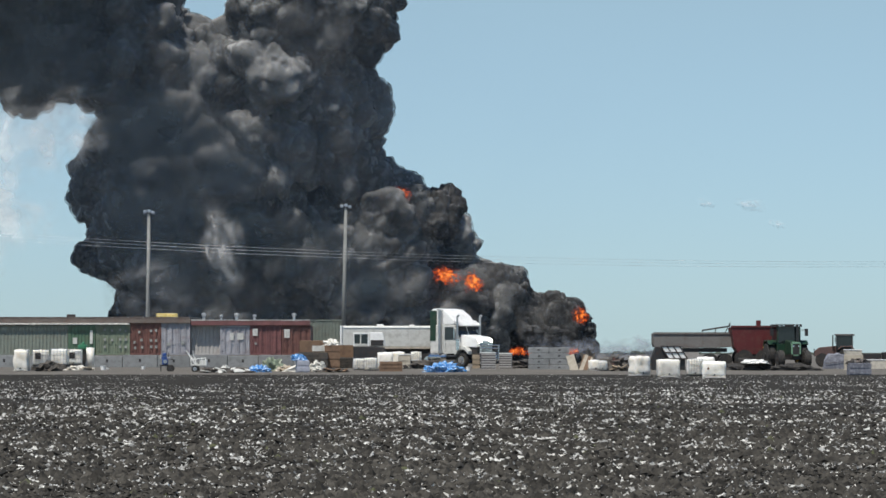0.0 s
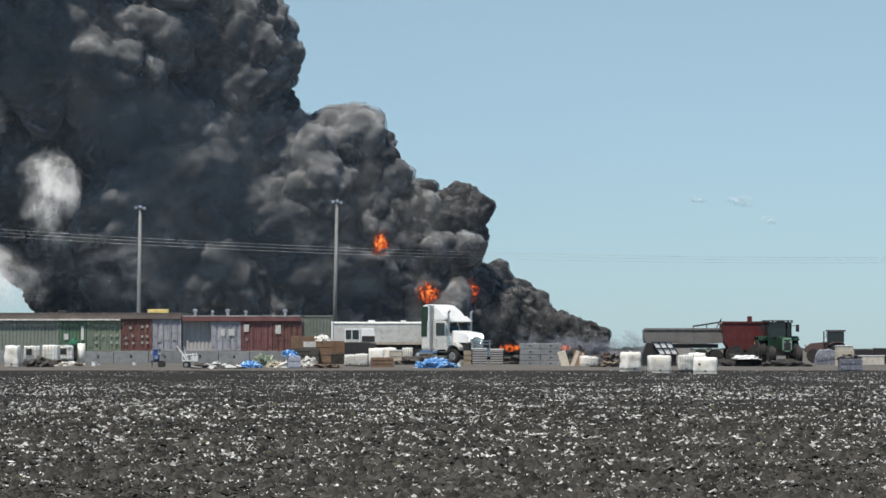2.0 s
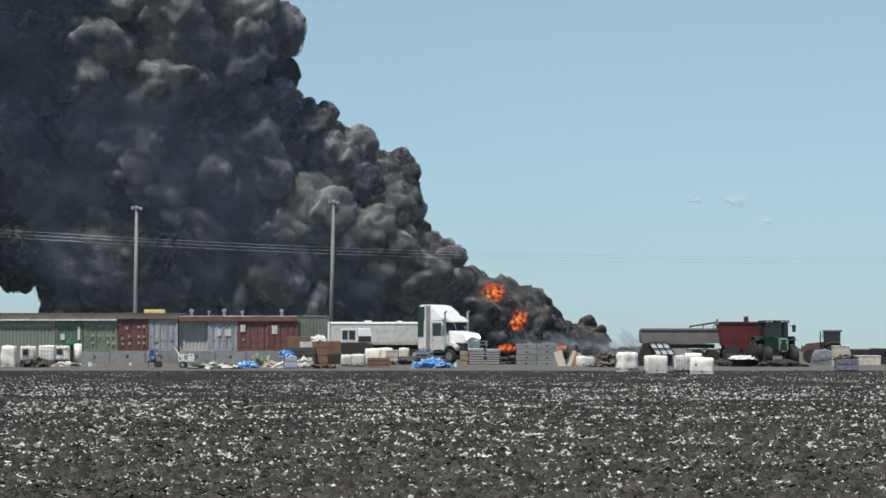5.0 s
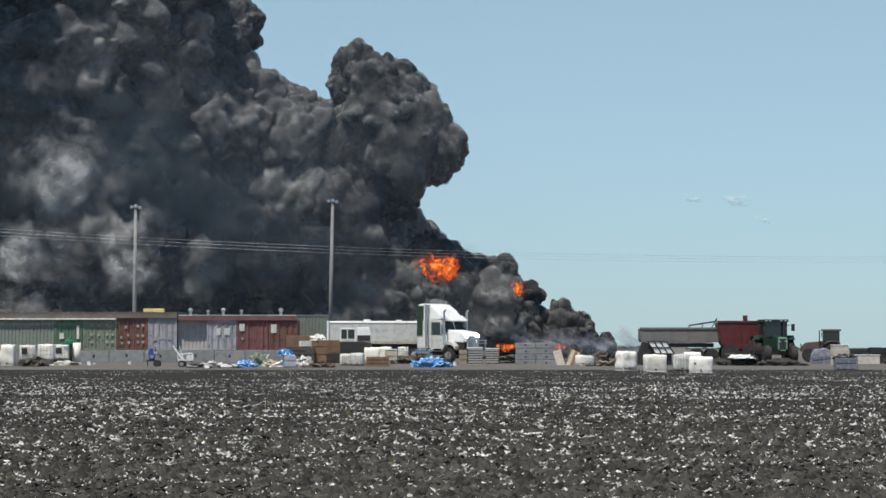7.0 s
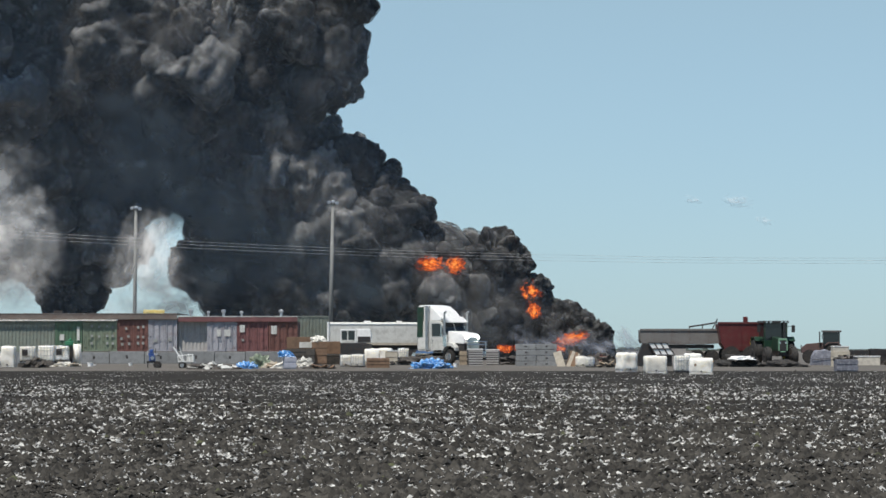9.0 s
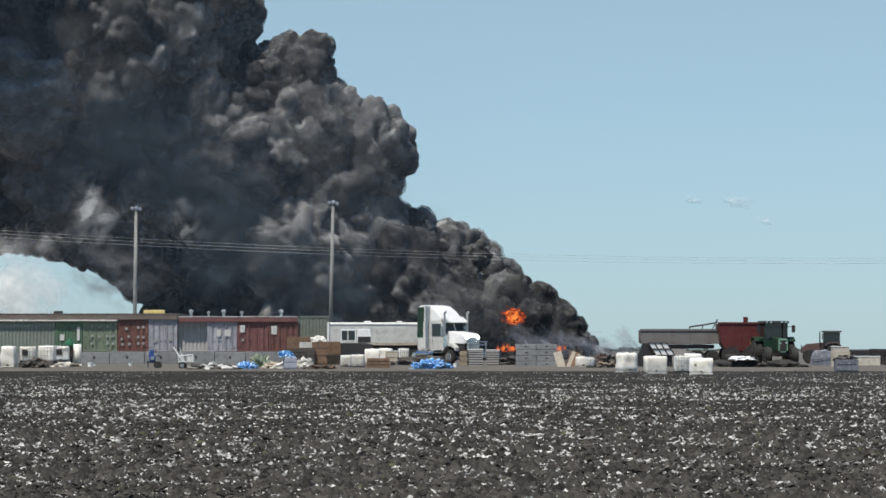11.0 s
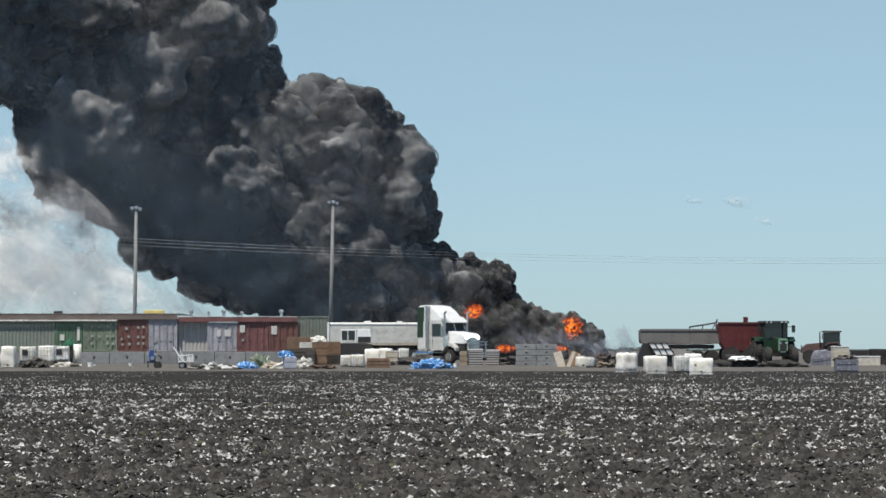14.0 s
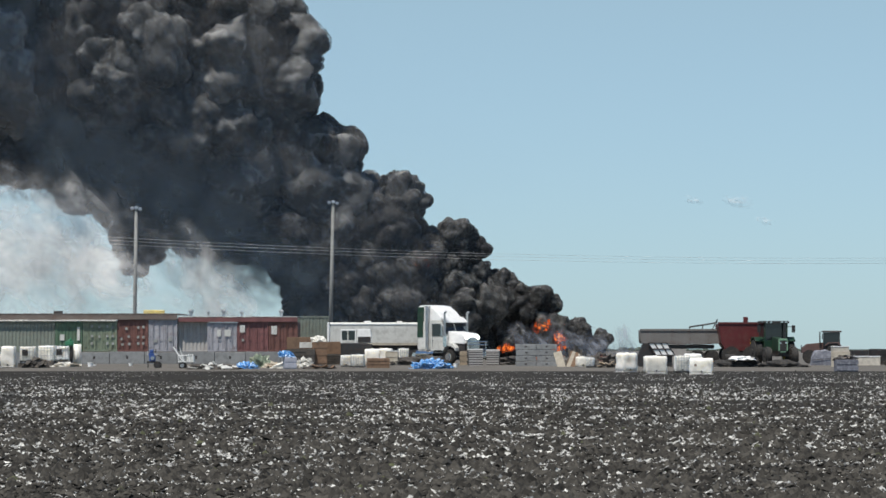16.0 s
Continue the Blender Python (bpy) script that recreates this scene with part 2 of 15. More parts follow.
def yard_pad():
    """The yard's hard-packed apron, rising a little from the field to the sheds."""
    bm = prism([(207, -0.4), (207, 0.01), (213, 0.12), (221, 0.32), (232, 0.35), (238, 0.35), (1450, 0.36), (1450, -0.4)], -150, 150, "x")
    ob = new("yard", mesh_of("yard", bm, M["yard"]))
    tagged(ob, "bare grey-brown dirt of a storage yard", "ground", kind="structure")
    bm = prism([(238.3, 0.2), (238.3, 1.22), (275, 1.25), (275, 0.2)], -150, -8.94, "x")
    ob = new("platform", mesh_of("platform", bm, M["yard"]))
    tagged(ob, "raised earth platform behind a concrete block wall", "ground", kind="structure")


yard_pad()


def field_litter():
    """Clods and bleached stubble of the ploughed field."""
    rg = np.random.default_rng(3)
    clod_v = np.array([(1, 0, 0), (0, 1, 0), (-1, 0, 0), (0, -1, 0), (0, 0, 1), (0, 0, -1)], dtype=float)
    clod_f = np.array([(0, 1, 4), (1, 2, 4), (2, 3, 4), (3, 0, 4), (1, 0, 5), (2, 1, 5), (3, 2, 5), (0, 3, 5)])
    chip_v = np.array([(1, 0, -0.2), (-0.5, 0.8, -0.2), (-0.6, -0.7, -0.2), (0, 0, 1)])
    chip_f = np.array([(0, 1, 3), (1, 2, 3), (2, 0, 3), (2, 1, 0)])

    grid = rg.random((256, 256))

    def field(u, v):
        """Smooth noise from 0 to 1."""
        i, j = np.floor(u).astype(int), np.floor(v).astype(int)
        a, b = u - i, v - j
        a, b = a * a * (3 - 2 * a), b * b * (3 - 2 * b)
        g = lambda p, q: grid[p % 256, q % 256]
        return (g(i, j) * (1 - a) + g(i + 1, j) * a) * (1 - b) + (g(i, j + 1) * (1 - a) + g(i + 1, j + 1) * a) * b

    def scatter(name, count, label, materials, low, high, flat, long, base, tri, least):
        y = 27.0 / (1 - rg.random(count) * (1 - 27.0 / 206.0))
        x = (rg.random(count) * 2 - 1) * (y * 0.155 + 1.0)
        # Rows run across the view: long drifts of litter, broken into short streaks and clumps.
        v = 45.0 * np.log(y)
        drift, streak, clump = field(x / 4.5, v / 3.6), field(x / 1.1 + 9, v / 1.1), field(x / 0.3, v / 0.45 + 5)
        furrow = np.clip((0.35 * drift + 0.37 * streak + 0.28 * clump - 0.40) * 4.5, 0, 1)
        keep = rg.random(count) < least + (1 - least) * furrow ** 1.3
        keep &= rg.random(count) < np.clip(78.0 / y, 0.42, 1.0)
        x, y = x[keep], y[keep]
        n = len(x)
        size = low + (high - low) * rg.random(n) ** 2.2
        size *= np.interp(y, (27, 60, 110, 206), (0.85, 1.0, 0.95, 0.72)) * (0.85 + 0.5 * furrow[keep])
        v = base[None] * (1 + 0.8 * (rg.random((n, len(base), 1)) - 0.5))
        v = v * np.stack([size * (1 + long * rg.random(n)), size, size * flat * (0.6 + 0.8 * rg.random(n))], 1)[:, None]
        a = rg.random(n) * 6.283
        c, s = np.cos(a)[:, None], np.sin(a)[:, None]
        tilt = (rg.random(n) - 0.5)[:, None] * 0.9
        vx, vy, vz = v[..., 0] * c - v[..., 1] * s, v[..., 0] * s + v[..., 1] * c, v[..., 2] + v[..., 0] * tilt
        v = np.stack([vx + x[:, None], vy + y[:, None], vz + (size * flat * 0.35)[:, None]], -1).reshape(-1, 3)
        f = (tri[None] + (np.arange(n) * len(base))[:, None, None]).reshape(-1, 3)
        me = bpy.data.meshes.new(name)
        me.from_pydata(v.tolist(), [], f.tolist())
        for m in materials:
            me.materials.append(m)
        ob = new(name, me)
        tagged(ob, label, name.replace("_", " "), kind="stuff")

    scatter("soil_clods", 95000, "dark clods of turned soil on a ploughed field", [M["clod"]], 0.014, 0.075, 0.75, 0.5, clod_v, clod_f, 0.6)
    scatter("stubble", 330000, "bleached bits of straw and stones on dark soil", [M["straw"]], 0.008, 0.034, 0.8, 1.8, chip_v, chip_f, 0.06)
    scatter("weeds", 350, "small dull green weeds in ploughed soil", [M["weed"]], 0.03, 0.08, 0.8, 0.5, clod_v, clod_f, 0.5)


field_litter()


def far_scrub():
    rg = random.Random(8)
    bm = bmesh.new()
    for i in range(260):
        x = -230 + i * 1.8 + rg.uniform(-2, 2)
        g = bmesh.ops.create_icosphere(bm, subdivisions=2, radius=1)
        h = rg.uniform(0.5, 1.1) * (1.5 if 75 < x < 95 else 1)
        for v in g["verts"]:
            k = 1 + 0.5 * noise.noise(v.co * 2.3 + Vector((i, 0, 0)))
            v.co = Vector((x + v.co.x * k * rg.uniform(2.0, 2.3), 1500 + v.co.y * 4, h * (0.4 + v.co.z * k)))
    ob = new("far_scrub", mesh_of("far_scrub", bm, M["far_trees"]))
    tagged(ob, "low dusty scrub along the horizon", "scrub", kind="stuff")


far_scrub()


# ---- shed made of shipping containers ----
def corrugated(w, h, axis_y, step=0.28, deep=0.036):
    """A ribbed steel sheet in the x-z plane, ribs upright, w wide from the middle, from z 0 to h."""
    n = max(2, int(w / step))
    pts = []
    for i in range(n):
        x = -w / 2 + i * w / n
        q = w / n
        pts += [(x, 0), (x + q * 0.36, 0), (x + q * 0.5, deep), (x + q * 0.86, deep)]
    pts.append((w / 2, 0))
    bm = bmesh.new()
    lo = [bm.verts.new((x, axis_y + d, 0)) for x, d in pts]
    hi = [bm.verts.new((x, axis_y + d, h)) for x, d in pts]
    for i in range(len(pts) - 1):
        bm.faces.new((lo[i], lo[i + 1], hi[i + 1], hi[i]))
    return bm


def container(x, y, z, w, h, material, label, doors=True, depth=6.0, stickers=(), rot=0.0):
    """A shipping container, its doors or its ribbed side to the field."""
    t = thing("shipping_container", pose(x, y, z, 0, 0, rot), label, "container", "containers of the shed")
    body = part("body", boxes((-w / 2 + 0.05, w / 2 - 0.05, 0.10, depth, 0.08, h - 0.06)), material, t)
    part("corner_post", boxes((-w / 2, -w / 2 + 0.12, 0, 0.14, 0, h), bevel=0.01), material, t)
    part("corner_post", boxes((w / 2 - 0.12, w / 2, 0, 0.14, 0, h), bevel=0.01), material, t)
    part("top_rail", boxes((-w / 2 + 0.12, w / 2 - 0.12, 0, 0.13, h - 0.13, h), bevel=0.01), material, t)
    part("bottom_rail", boxes((-w / 2 + 0.12, w / 2 - 0.12, 0, 0.13, 0, 0.14), bevel=0.01), material, t)
    if doors:
        dw = w / 2 - 0.13
        for side in (-1, 1):
            bm = corrugated(dw, h - 0.30, 0.04, 0.36, 0.03)
            bmesh.ops.translate(bm, verts=bm.verts, vec=(side * (dw / 2 + 0.01), 0, 0.15))
            d = part("door", bm, material, t)
            for k in (0.3, 0.75):
                bx = side * dw * k
                bm = rods(((bx, -0.01, 0.1), (bx, -0.01, h - 0.1)), r=0.022, sides=6)
                box(bm, bx - 0.05, bx + 0.05, -0.04, 0.02, 0.28, 0.36)
                box(bm, bx - 0.05, bx + 0.05, -0.04, 0.02, h - 0.40, h - 0.32)
                box(bm, bx - 0.02, bx + 0.25 * -side, -0.045, -0.02, 1.0, 1.05)
                part("locking_bar", bm, material, d)
            for zz in (0.35, 1.2, h - 0.5):
                part("hinge", boxes((side * (w / 2 - 0.16) - 0.06, side * (w / 2 - 0.16) + 0.06, -0.012, 0.03, zz, zz + 0.12)), material, d)
    else:
        bm = corrugated(w - 0.24, h - 0.27, 0.03)
        bmesh.ops.translate(bm, verts=bm.verts, vec=(0, 0, 0.14))
        part("ribbed_side", bm, material, t)
    for sx, sz, sw, sh in stickers:
        part("sticker", boxes((sx - sw / 2, sx + sw / 2, -0.030, -0.012, sz - sh / 2, sz + sh / 2)), M["mark" if sw * sh < 0.12 else "white_dirty_or_shaded"], t, "faded white sticker")
    return t


S = 257.07
for x, w, h, mat, doors, stickers, words, dep in (
    (-34.8, 6.31, 2.55, "green_grey", False, (), "long weathered grey-green shipping container, ribbed side out", 2.4),
    (-30.5, 2.21, 2.6, "green", False, ((-0.55, 1.15, 0.36, 0.5), (0.78, 1.45, 0.22, 1.1)), "green shipping container with pale patches on its side", 6.0),
    (-27.96, 2.76, 2.55, "green_dark", True, ((-0.66, 2.05, 0.19, 0.21), (-0.66, 1.26, 0.19, 0.21), (-0.66, 0.66, 0.19, 0.21), (-0.06, 2.00, 0.19, 0.21), (-0.06, 1.22, 0.19, 0.21), (0.59, 2.05, 0.19, 0.21), (0.59, 1.26, 0.19, 0.21), (0.59, 0.66, 0.19, 0.21), (1.05, 1.96, 0.19, 0.21), (1.05, 1.26, 0.19, 0.21), (1.05, 0.66, 0.19, 0.21)), "faded green shipping container with closed doors", 6.0),
    (-25.29, 2.49, 2.69, "red", True, ((-0.89, 1.03, 0.19, 0.21), (-0.84, 0.57, 0.19, 0.21), (-0.33, 1.22, 0.19, 0.21), (-0.29, 0.62, 0.19, 0.21), (0.45, 1.96, 0.19, 0.21), (0.45, 1.17, 0.19, 0.21), (0.45, 0.66, 0.19, 0.21), (0.86, 2.00, 0.19, 0.21), (0.86, 1.17, 0.19, 0.21), (0.86, 0.66, 0.19, 0.21), (-0.52, 1.86, 0.19, 0.21)), "rusty red shipping container with closed doors", 6.0),
    (-22.83, 2.35, 2.78, "blue_grey", True, ((-0.6, 0.9, 0.3, 0.3), (0.6, 1.0, 0.3, 0.3)), "blue-grey shipping container with closed doors", 6.0),
    (-18.01, 2.4, 2.37, "blue_grey", True, ((-0.25, 1.5, 0.32, 0.55), (0.45, 1.5, 0.5, 0.55)), "blue-grey shipping container with two white notices", 6.0),
    (-15.5, 2.53, 2.74, "maroon", True, ((-0.85, 1.85, 0.42, 0.6), (-0.8, 0.95, 0.2, 0.22)), "maroon shipping container with a white notice", 6.0),
    (-13.01, 2.35, 2.46, "red", True, ((-0.75, 1.75, 0.45, 0.7),), "rusty red shipping container with a white patch", 6.0),
):
    container(x, S, 1.25, w, h, M[mat], words, doors, dep, stickers)
container(-20.41, S + 0.5, 1.25, 2.4, 2.46, M["pale_grey"], "pale grey ribbed container side", False, 5.0)
container(-11.16, 270.8, 1.1, 2.82, 3.17, M["green_grey"], "grey-green shipping container standing behind the trailer", False, 2.5)


def shed_roof(x0, x1, z0, z1, material, label, lips=True):
    t = thing("shed_roof", pose(0, S - 0.15, 0), label, "roof")
    part("fascia", boxes((x0, x1, 0, 0.12, z0, z1), bevel=0.02), material, t)
    part("roof_sheet", prism([(0.0, z1 + 0.004), (0.0, z1 + 0.05), (6.0, z1 + 0.08), (12, z1 + 0.05), (12, z1 + 0.004)], x0, x1, "x"), M["steel"], t, "bright zinc roof sheet")
    n = int((x1 - x0) / 1.2)
    for i in range(n):
        u = x0 + (i + 0.5) * (x1 - x0) / n
        part("roof_lip", boxes((u - 0.58, u + 0.58, -0.025, -0.003, z1 - 0.025 + 0.01 * (i % 3), z1 + 0.05)), M["white_dirty_or_shaded"] if lips else material, t)
    return t


shed_roof(-38.1, -21.65, 3.84, 4.3, M["roof_brown"], "low dark-edged sheet roof over containers", False)
shed_roof(-21.58, -11.86, 3.66, 4.07, M["maroon"], "low red-edged sheet roof over containers")
part("gutter", boxes((-37.87, -26.61, S - 0.29, S - 0.16, 3.71, 3.84), bevel=0.02), M["pale_junk"])
tagged(bpy.data.objects["gutter"], "pale tan gutter along a shed roof", "gutter")


def roof_vent(x, z, r=0.2):
    t = thing("roof_ventilator", pose(x, S + 3.0, z), "round spinning metal roof ventilator", "ventilator", "ventilators on the roof")
    part("neck", rods(((0, 0, -0.25), (0, 0, 0.12)), r=r * 0.6, sides=12), M["steel"], t)
    bm = bmesh.new()
    bmesh.ops.create_uvsphere(bm, u_segments=18, v_segments=9, radius=r)
    for v in bm.verts:
        a = math.atan2(v.co.y, v.co.x)
        k = 1 + 0.07 * math.sin(a * 9)
        v.co.x *= k
        v.co.y *= k
        v.co.z = v.co.z * 0.85 + 0.26
    part("turbine", bm, M["steel"], t)


for u in (-20.78, -18.09, -13.34):
    roof_vent(u, 4.29)
roof_vent(-19.34, 4.2, 0.13)
roof_vent(-16.6, 4.2, 0.15)


def crate(name, x, y, z, w, d, h, material, label, category, rot=0.0, slats=0, lid=None, bevel=0.03, group="", slat=None):
    t = thing(name, pose(x, y, z, 0, 0, rot), label, category, group)
    part("body", boxes((-w / 2, w / 2, -d / 2, d / 2, 0, h), bevel=min(bevel, h * 0.2)), material, t)
    for i in range(slats):
        zz = h * (i + 0.5) / slats
        part("slat", boxes((-w / 2 - 0.02, w / 2 + 0.02, -d / 2 - 0.025, -d / 2 - 0.002, zz - h * 0.3 / slats, zz + h * 0.3 / slats)), slat or material, t)
    if lid:
        part("lid", boxes((-w / 2 - 0.03, w / 2 + 0.03, -d / 2 - 0.03, d / 2 + 0.03, h + 0.003, h + 0.07), bevel=0.02), lid, t)
    return t


crate("hose_stack", -23.87, 260.68, 4.3, 1.68, 0.8, 0.374, M["hose"], "stack of yellow hose lying on a shed roof", "hose", 0, 3)
crate("roof_box", -31.52, 258.26, 4.32, 0.7, 0.5, 0.25, M["dark_steel"], "small dark box on a shed roof", "box")


def light_pole(x, y, z, top, lean):
    t = thing("light_pole", pose(x, y, z), "tall weathered timber pole with small floodlights on top", "pole", "poles behind the shed")
    h = top - z
    bm = rod(bmesh.new(), (0, 0, 0), (lean, 0, h), 0.19, 12, 0.12)
    part("pole", bm, M["pole_wood"], t, smooth=True)
    part("crossarm", boxes((lean - 0.38, lean + 0.38, -0.08, 0.08, h - 0.10, h - 0.02)), M["dark_steel"], t)
    for k, dz in ((-0.33, 0.14), (0.02, 0.2), (0.34, 0.08)):
        lamp = part("floodlight", prism([(-0.13, -0.1), (0.13, -0.14), (0.16, 0.08), (-0.1, 0.12)], lean + k - 0.13, lean + k + 0.13, "x", 0.02), M["steel"], t)
        lamp.matrix_basis = pose(0, -0.12, h + dz - 0.05)
    part("junction_box", boxes((lean - 0.2, lean + 0.2, -0.3, -0.14, h * 0.06, h * 0.06 + 0.5)), M["white_dirty_or_shaded"], t)


light_pole(-26.0, 265.64, 1.2, 13.22, 0.12)
light_pole(-9.52, 265.64, 0.36, 13.7, 0.25)


def power_lines():
    t = thing("power_line", pose(0, 264.6, 0), "thin sagging overhead power wires", "power line")
    for dz in (-0.2, 0.02, 0.27):
        c = bpy.data.curves.new("wire", "CURVE")
        c.dimensions, c.bevel_depth, c.bevel_resolution = "3D", 0.0085, 1
        sp = c.splines.new("POLY")
        sp.points.add(80)
        for i in range(81):
            x = -51 + i * 1.435
            sp.points[i].co = (x, 0.6 * dz, 9.373 - 0.0307 * x + 0.000474 * x * x - 1.0625 * dz * (1 - 0.0042 * x), 1)
        c.materials.append(M["steel"])
        ob = new("wire", c)
        ob.parent = t


power_lines()


# ---- block wall and block stack ----
def block(parent, x, y, z, w, d, h):
    bm = boxes((x - w / 2, x + w / 2, y - d / 2, y + d / 2, z, z + h), bevel=0.035)
    part("block", bm, M["concrete"], parent)
    part("lifting_hole", boxes((x - 0.08, x + 0.08, y - d / 2 - 0.006, y - d / 2 + 0.001, z + h * 0.42, z + h * 0.68)), M["dark_steel"], parent)


wall_t = thing("block_wall", pose(0, 236.37, 0.34), "low retaining wall of grey concrete blocks", "wall", kind="structure")
u = -35.12
for k in range(11):
    long = (2.62, 2.45, 2.8, 2.3)[k % 4]
    block(wall_t, u + long / 2, 0.03 * (k % 3), 0, long - 0.03, 0.8, 0.92 - 0.05 * (k % 2))
    u += long
stack = thing("block_stack", pose(6.49, 219.62, 0.2), "stack of grey concrete blocks, four courses high", "concrete blocks")
for row in range(4):
    for col in range(2):
        block(stack, (col - 0.5) * 1.43 + 0.02 * ((row * 7 + col) % 3 - 1), 0, row * 0.405, 1.41, 0.9, 0.385)


# ---- containers for liquids ----
def ibc(x, y, z, w=1.2, d=1.0, h=1.05, rot=0.0, caged=False, label="white plastic liquid tank standing on the ground", hole=False, crumple=0.05, opening=0.0):
    t = thing("liquid_tank", pose(x, y, z, 0, 0, rot), label, "tank", "white tanks")
    bm = boxes((-w / 2, w / 2, -d / 2, d / 2, 0.10, h - 0.05), bevel=0.11)
    bmesh.ops.subdivide_edges(bm, edges=[e for e in bm.edges if e.calc_length() > 0.4], cuts=5, use_grid_fill=True)
    rs = x * 3.7
    for v in bm.verts:
        v.co += Vector((noise.noise(v.co * 2 + Vector((rs, 0, 0))), noise.noise(v.co * 2 + Vector((0, rs, 5))), 0.5 * noise.noise(v.co * 2 + Vector((9, 0, rs))))) * crumple
    part("tank", bm, M["plastic"], t, smooth=True)
    part("cap", rods(((0, 0, h - 0.08), (0, 0, h - 0.01)), r=0.12, sides=14), M["plastic"], t)
    part("pallet", boxes((-w / 2, w / 2, -d / 2, d / 2, 0.02, 0.09), (-w / 2, -w / 2 + 0.12, -d / 2, d / 2, 0, 0.1), (w / 2 - 0.12, w / 2, -d / 2, d / 2, 0, 0.1)), M["dark_steel"] if caged else M["plastic"], t)
    part("valve", rods(((0, -d / 2 - 0.06, 0.18), (0, -d / 2 + 0.1, 0.18)), r=0.05, sides=10), M["dark_steel"], t)
    if opening:
        part("opening", boxes((opening - 0.2, opening + 0.2, -d / 2 - 0.062, -d / 2 - 0.02, h * 0.4, h * 0.78), bevel=0.02), M["dark_steel"], t, "dark square opening")
    if hole:
        part("spout", rods(((-0.34, -d / 2 - 0.03, h * 0.55), (-0.34, -d / 2 + 0.1, h * 0.55)), r=0.07, sides=10), M["card"], t, "brown round spout")
    if caged:
        for i in range(6):
            u = -w / 2 + w * i / 5
            part("cage_bar", rods(((u, -d / 2 - 0.04, 0.05), (u, -d / 2 - 0.04, h)), r=0.014, sides=5), M["steel"], t)
        for i in range(4):
            zz = 0.15 + (h - 0.2) * i / 3
            part("cage_bar", rods(((-w / 2 - 0.03, -d / 2 - 0.05, zz), (w / 2 + 0.03, -d / 2 - 0.05, zz)), r=0.014, sides=5), M["steel"], t)
    return t


ibc(12.52, 185.95, 0, 1.3, 1.0, 1.1, 4)
ibc(14.73, 179.95, 0, 1.32, 1.0, 1.0, -3, hole=True)
ibc(11.6, 199.23, 0, 1.08, 1.0, 1.27, 24, label="dented white plastic liquid tank standing on the ground", crumple=0.13)
ibc(14.8, 195.74, 0, 0.85, 0.9, 1.1, 5, True)
ibc(15.61, 197.12, 0, 1.1, 0.9, 1.22, -4)
ibc(-28.68, 217.91, 0.52, 1.1, 1.0, 1.16, 7, True, "caged white liquid tank with a dark opening on a pallet", opening=-0.2)
ibc(-27.56, 219.62, 0.52, 1.1, 1.0, 1.22, -3, True, "caged white liquid tank on a pallet")
ibc(-27.02, 223.14, 0.55, 1.05, 1.0, 1.16, 5, True, "caged white liquid tank with a dark opening on a pallet", crumple=0.1, opening=-0.12)
ibc(-29.72, 216.0, 0.2, 0.95, 0.9, 1.5, -6, False, "tall white plastic liquid tank standing on the ground", crumple=0.1)
for x, y, z, w in ((-28.68, 217.91, 0.2, 1.2), (-27.56, 219.62, 0.2, 1.2), (-27.02, 223.14, 0.25, 1.2)):
    t = thing("timber_pallet", pose(x, y, z), "dark weathered timber pallet under liquid tanks", "pallet", "pallets under tanks")
    for i in range(5):
        part("deck_board", boxes((-w / 2, w / 2, -0.5 + i * 0.21, -0.34 + i * 0.21, 0.26, 0.3)), M["junk"], t)
    for yy in (-0.5, -0.06, 0.38):
        part("bearer", boxes((-w / 2, w / 2, yy, yy + 0.1, 0, 0.258)), M["junk"], t)
ibc(-5.02, 224.03, 0.42, 1.08, 1.0, 1.1, 4, False, "cream plastic liquid tank on a crate")
ibc(-4.09, 225.85, 0.4, 0.9, 0.9, 1.15, -5, False, "cream plastic liquid tank in the yard")
ibc(-2.86, 227.69, 0.4, 0.75, 0.9, 1.15, 2, True, "caged white liquid tank on a pallet")
ibc(-6.71, 217.91, 0.18, 0.75, 0.9, 0.9, 3, True, "caged white liquid tank on a pallet")
ibc(-5.83, 217.06, 0.18, 0.85, 0.9, 0.95, -6, True, "caged white liquid tank on a pallet")
ibc(9.6, 217.91, 0.18, 0.8, 0.9, 0.8, 8, False, "white plastic liquid tank, dented")
ibc(10.11, 216.22, 0.18, 0.55, 0.8, 0.75, -8, True, "caged white liquid tank on a pallet")


# ---- truck ----
def wheel(parent, x, y, z, r, w, rim="steel", axis="y"):
    """A tyre with a rim; its axle along y or x."""
    d = Vector((0, w / 2, 0)) if axis == "y" else Vector((w / 2, 0, 0))
    c = Vector((x, y, z))
    bm = rod(bmesh.new(), c - d, c + d, r, 24)
    bmesh.ops.bevel(bm, geom=[e for e in bm.edges if len(e.link_faces) == 2 and e.calc_face_angle() > 1.0], offset=r * 0.14, segments=2, affect="EDGES")
    t = part("wheel", bm, M["rubber"], parent)
    part("rim", rod(bmesh.new(), c - d * 1.04, c - d * 0.6, r * 0.55, 16), M[rim], t)
    part("hub", rod(bmesh.new(), c - d * 1.25, c - d * 0.6, r * 0.2, 12), M[rim], t)
    return t


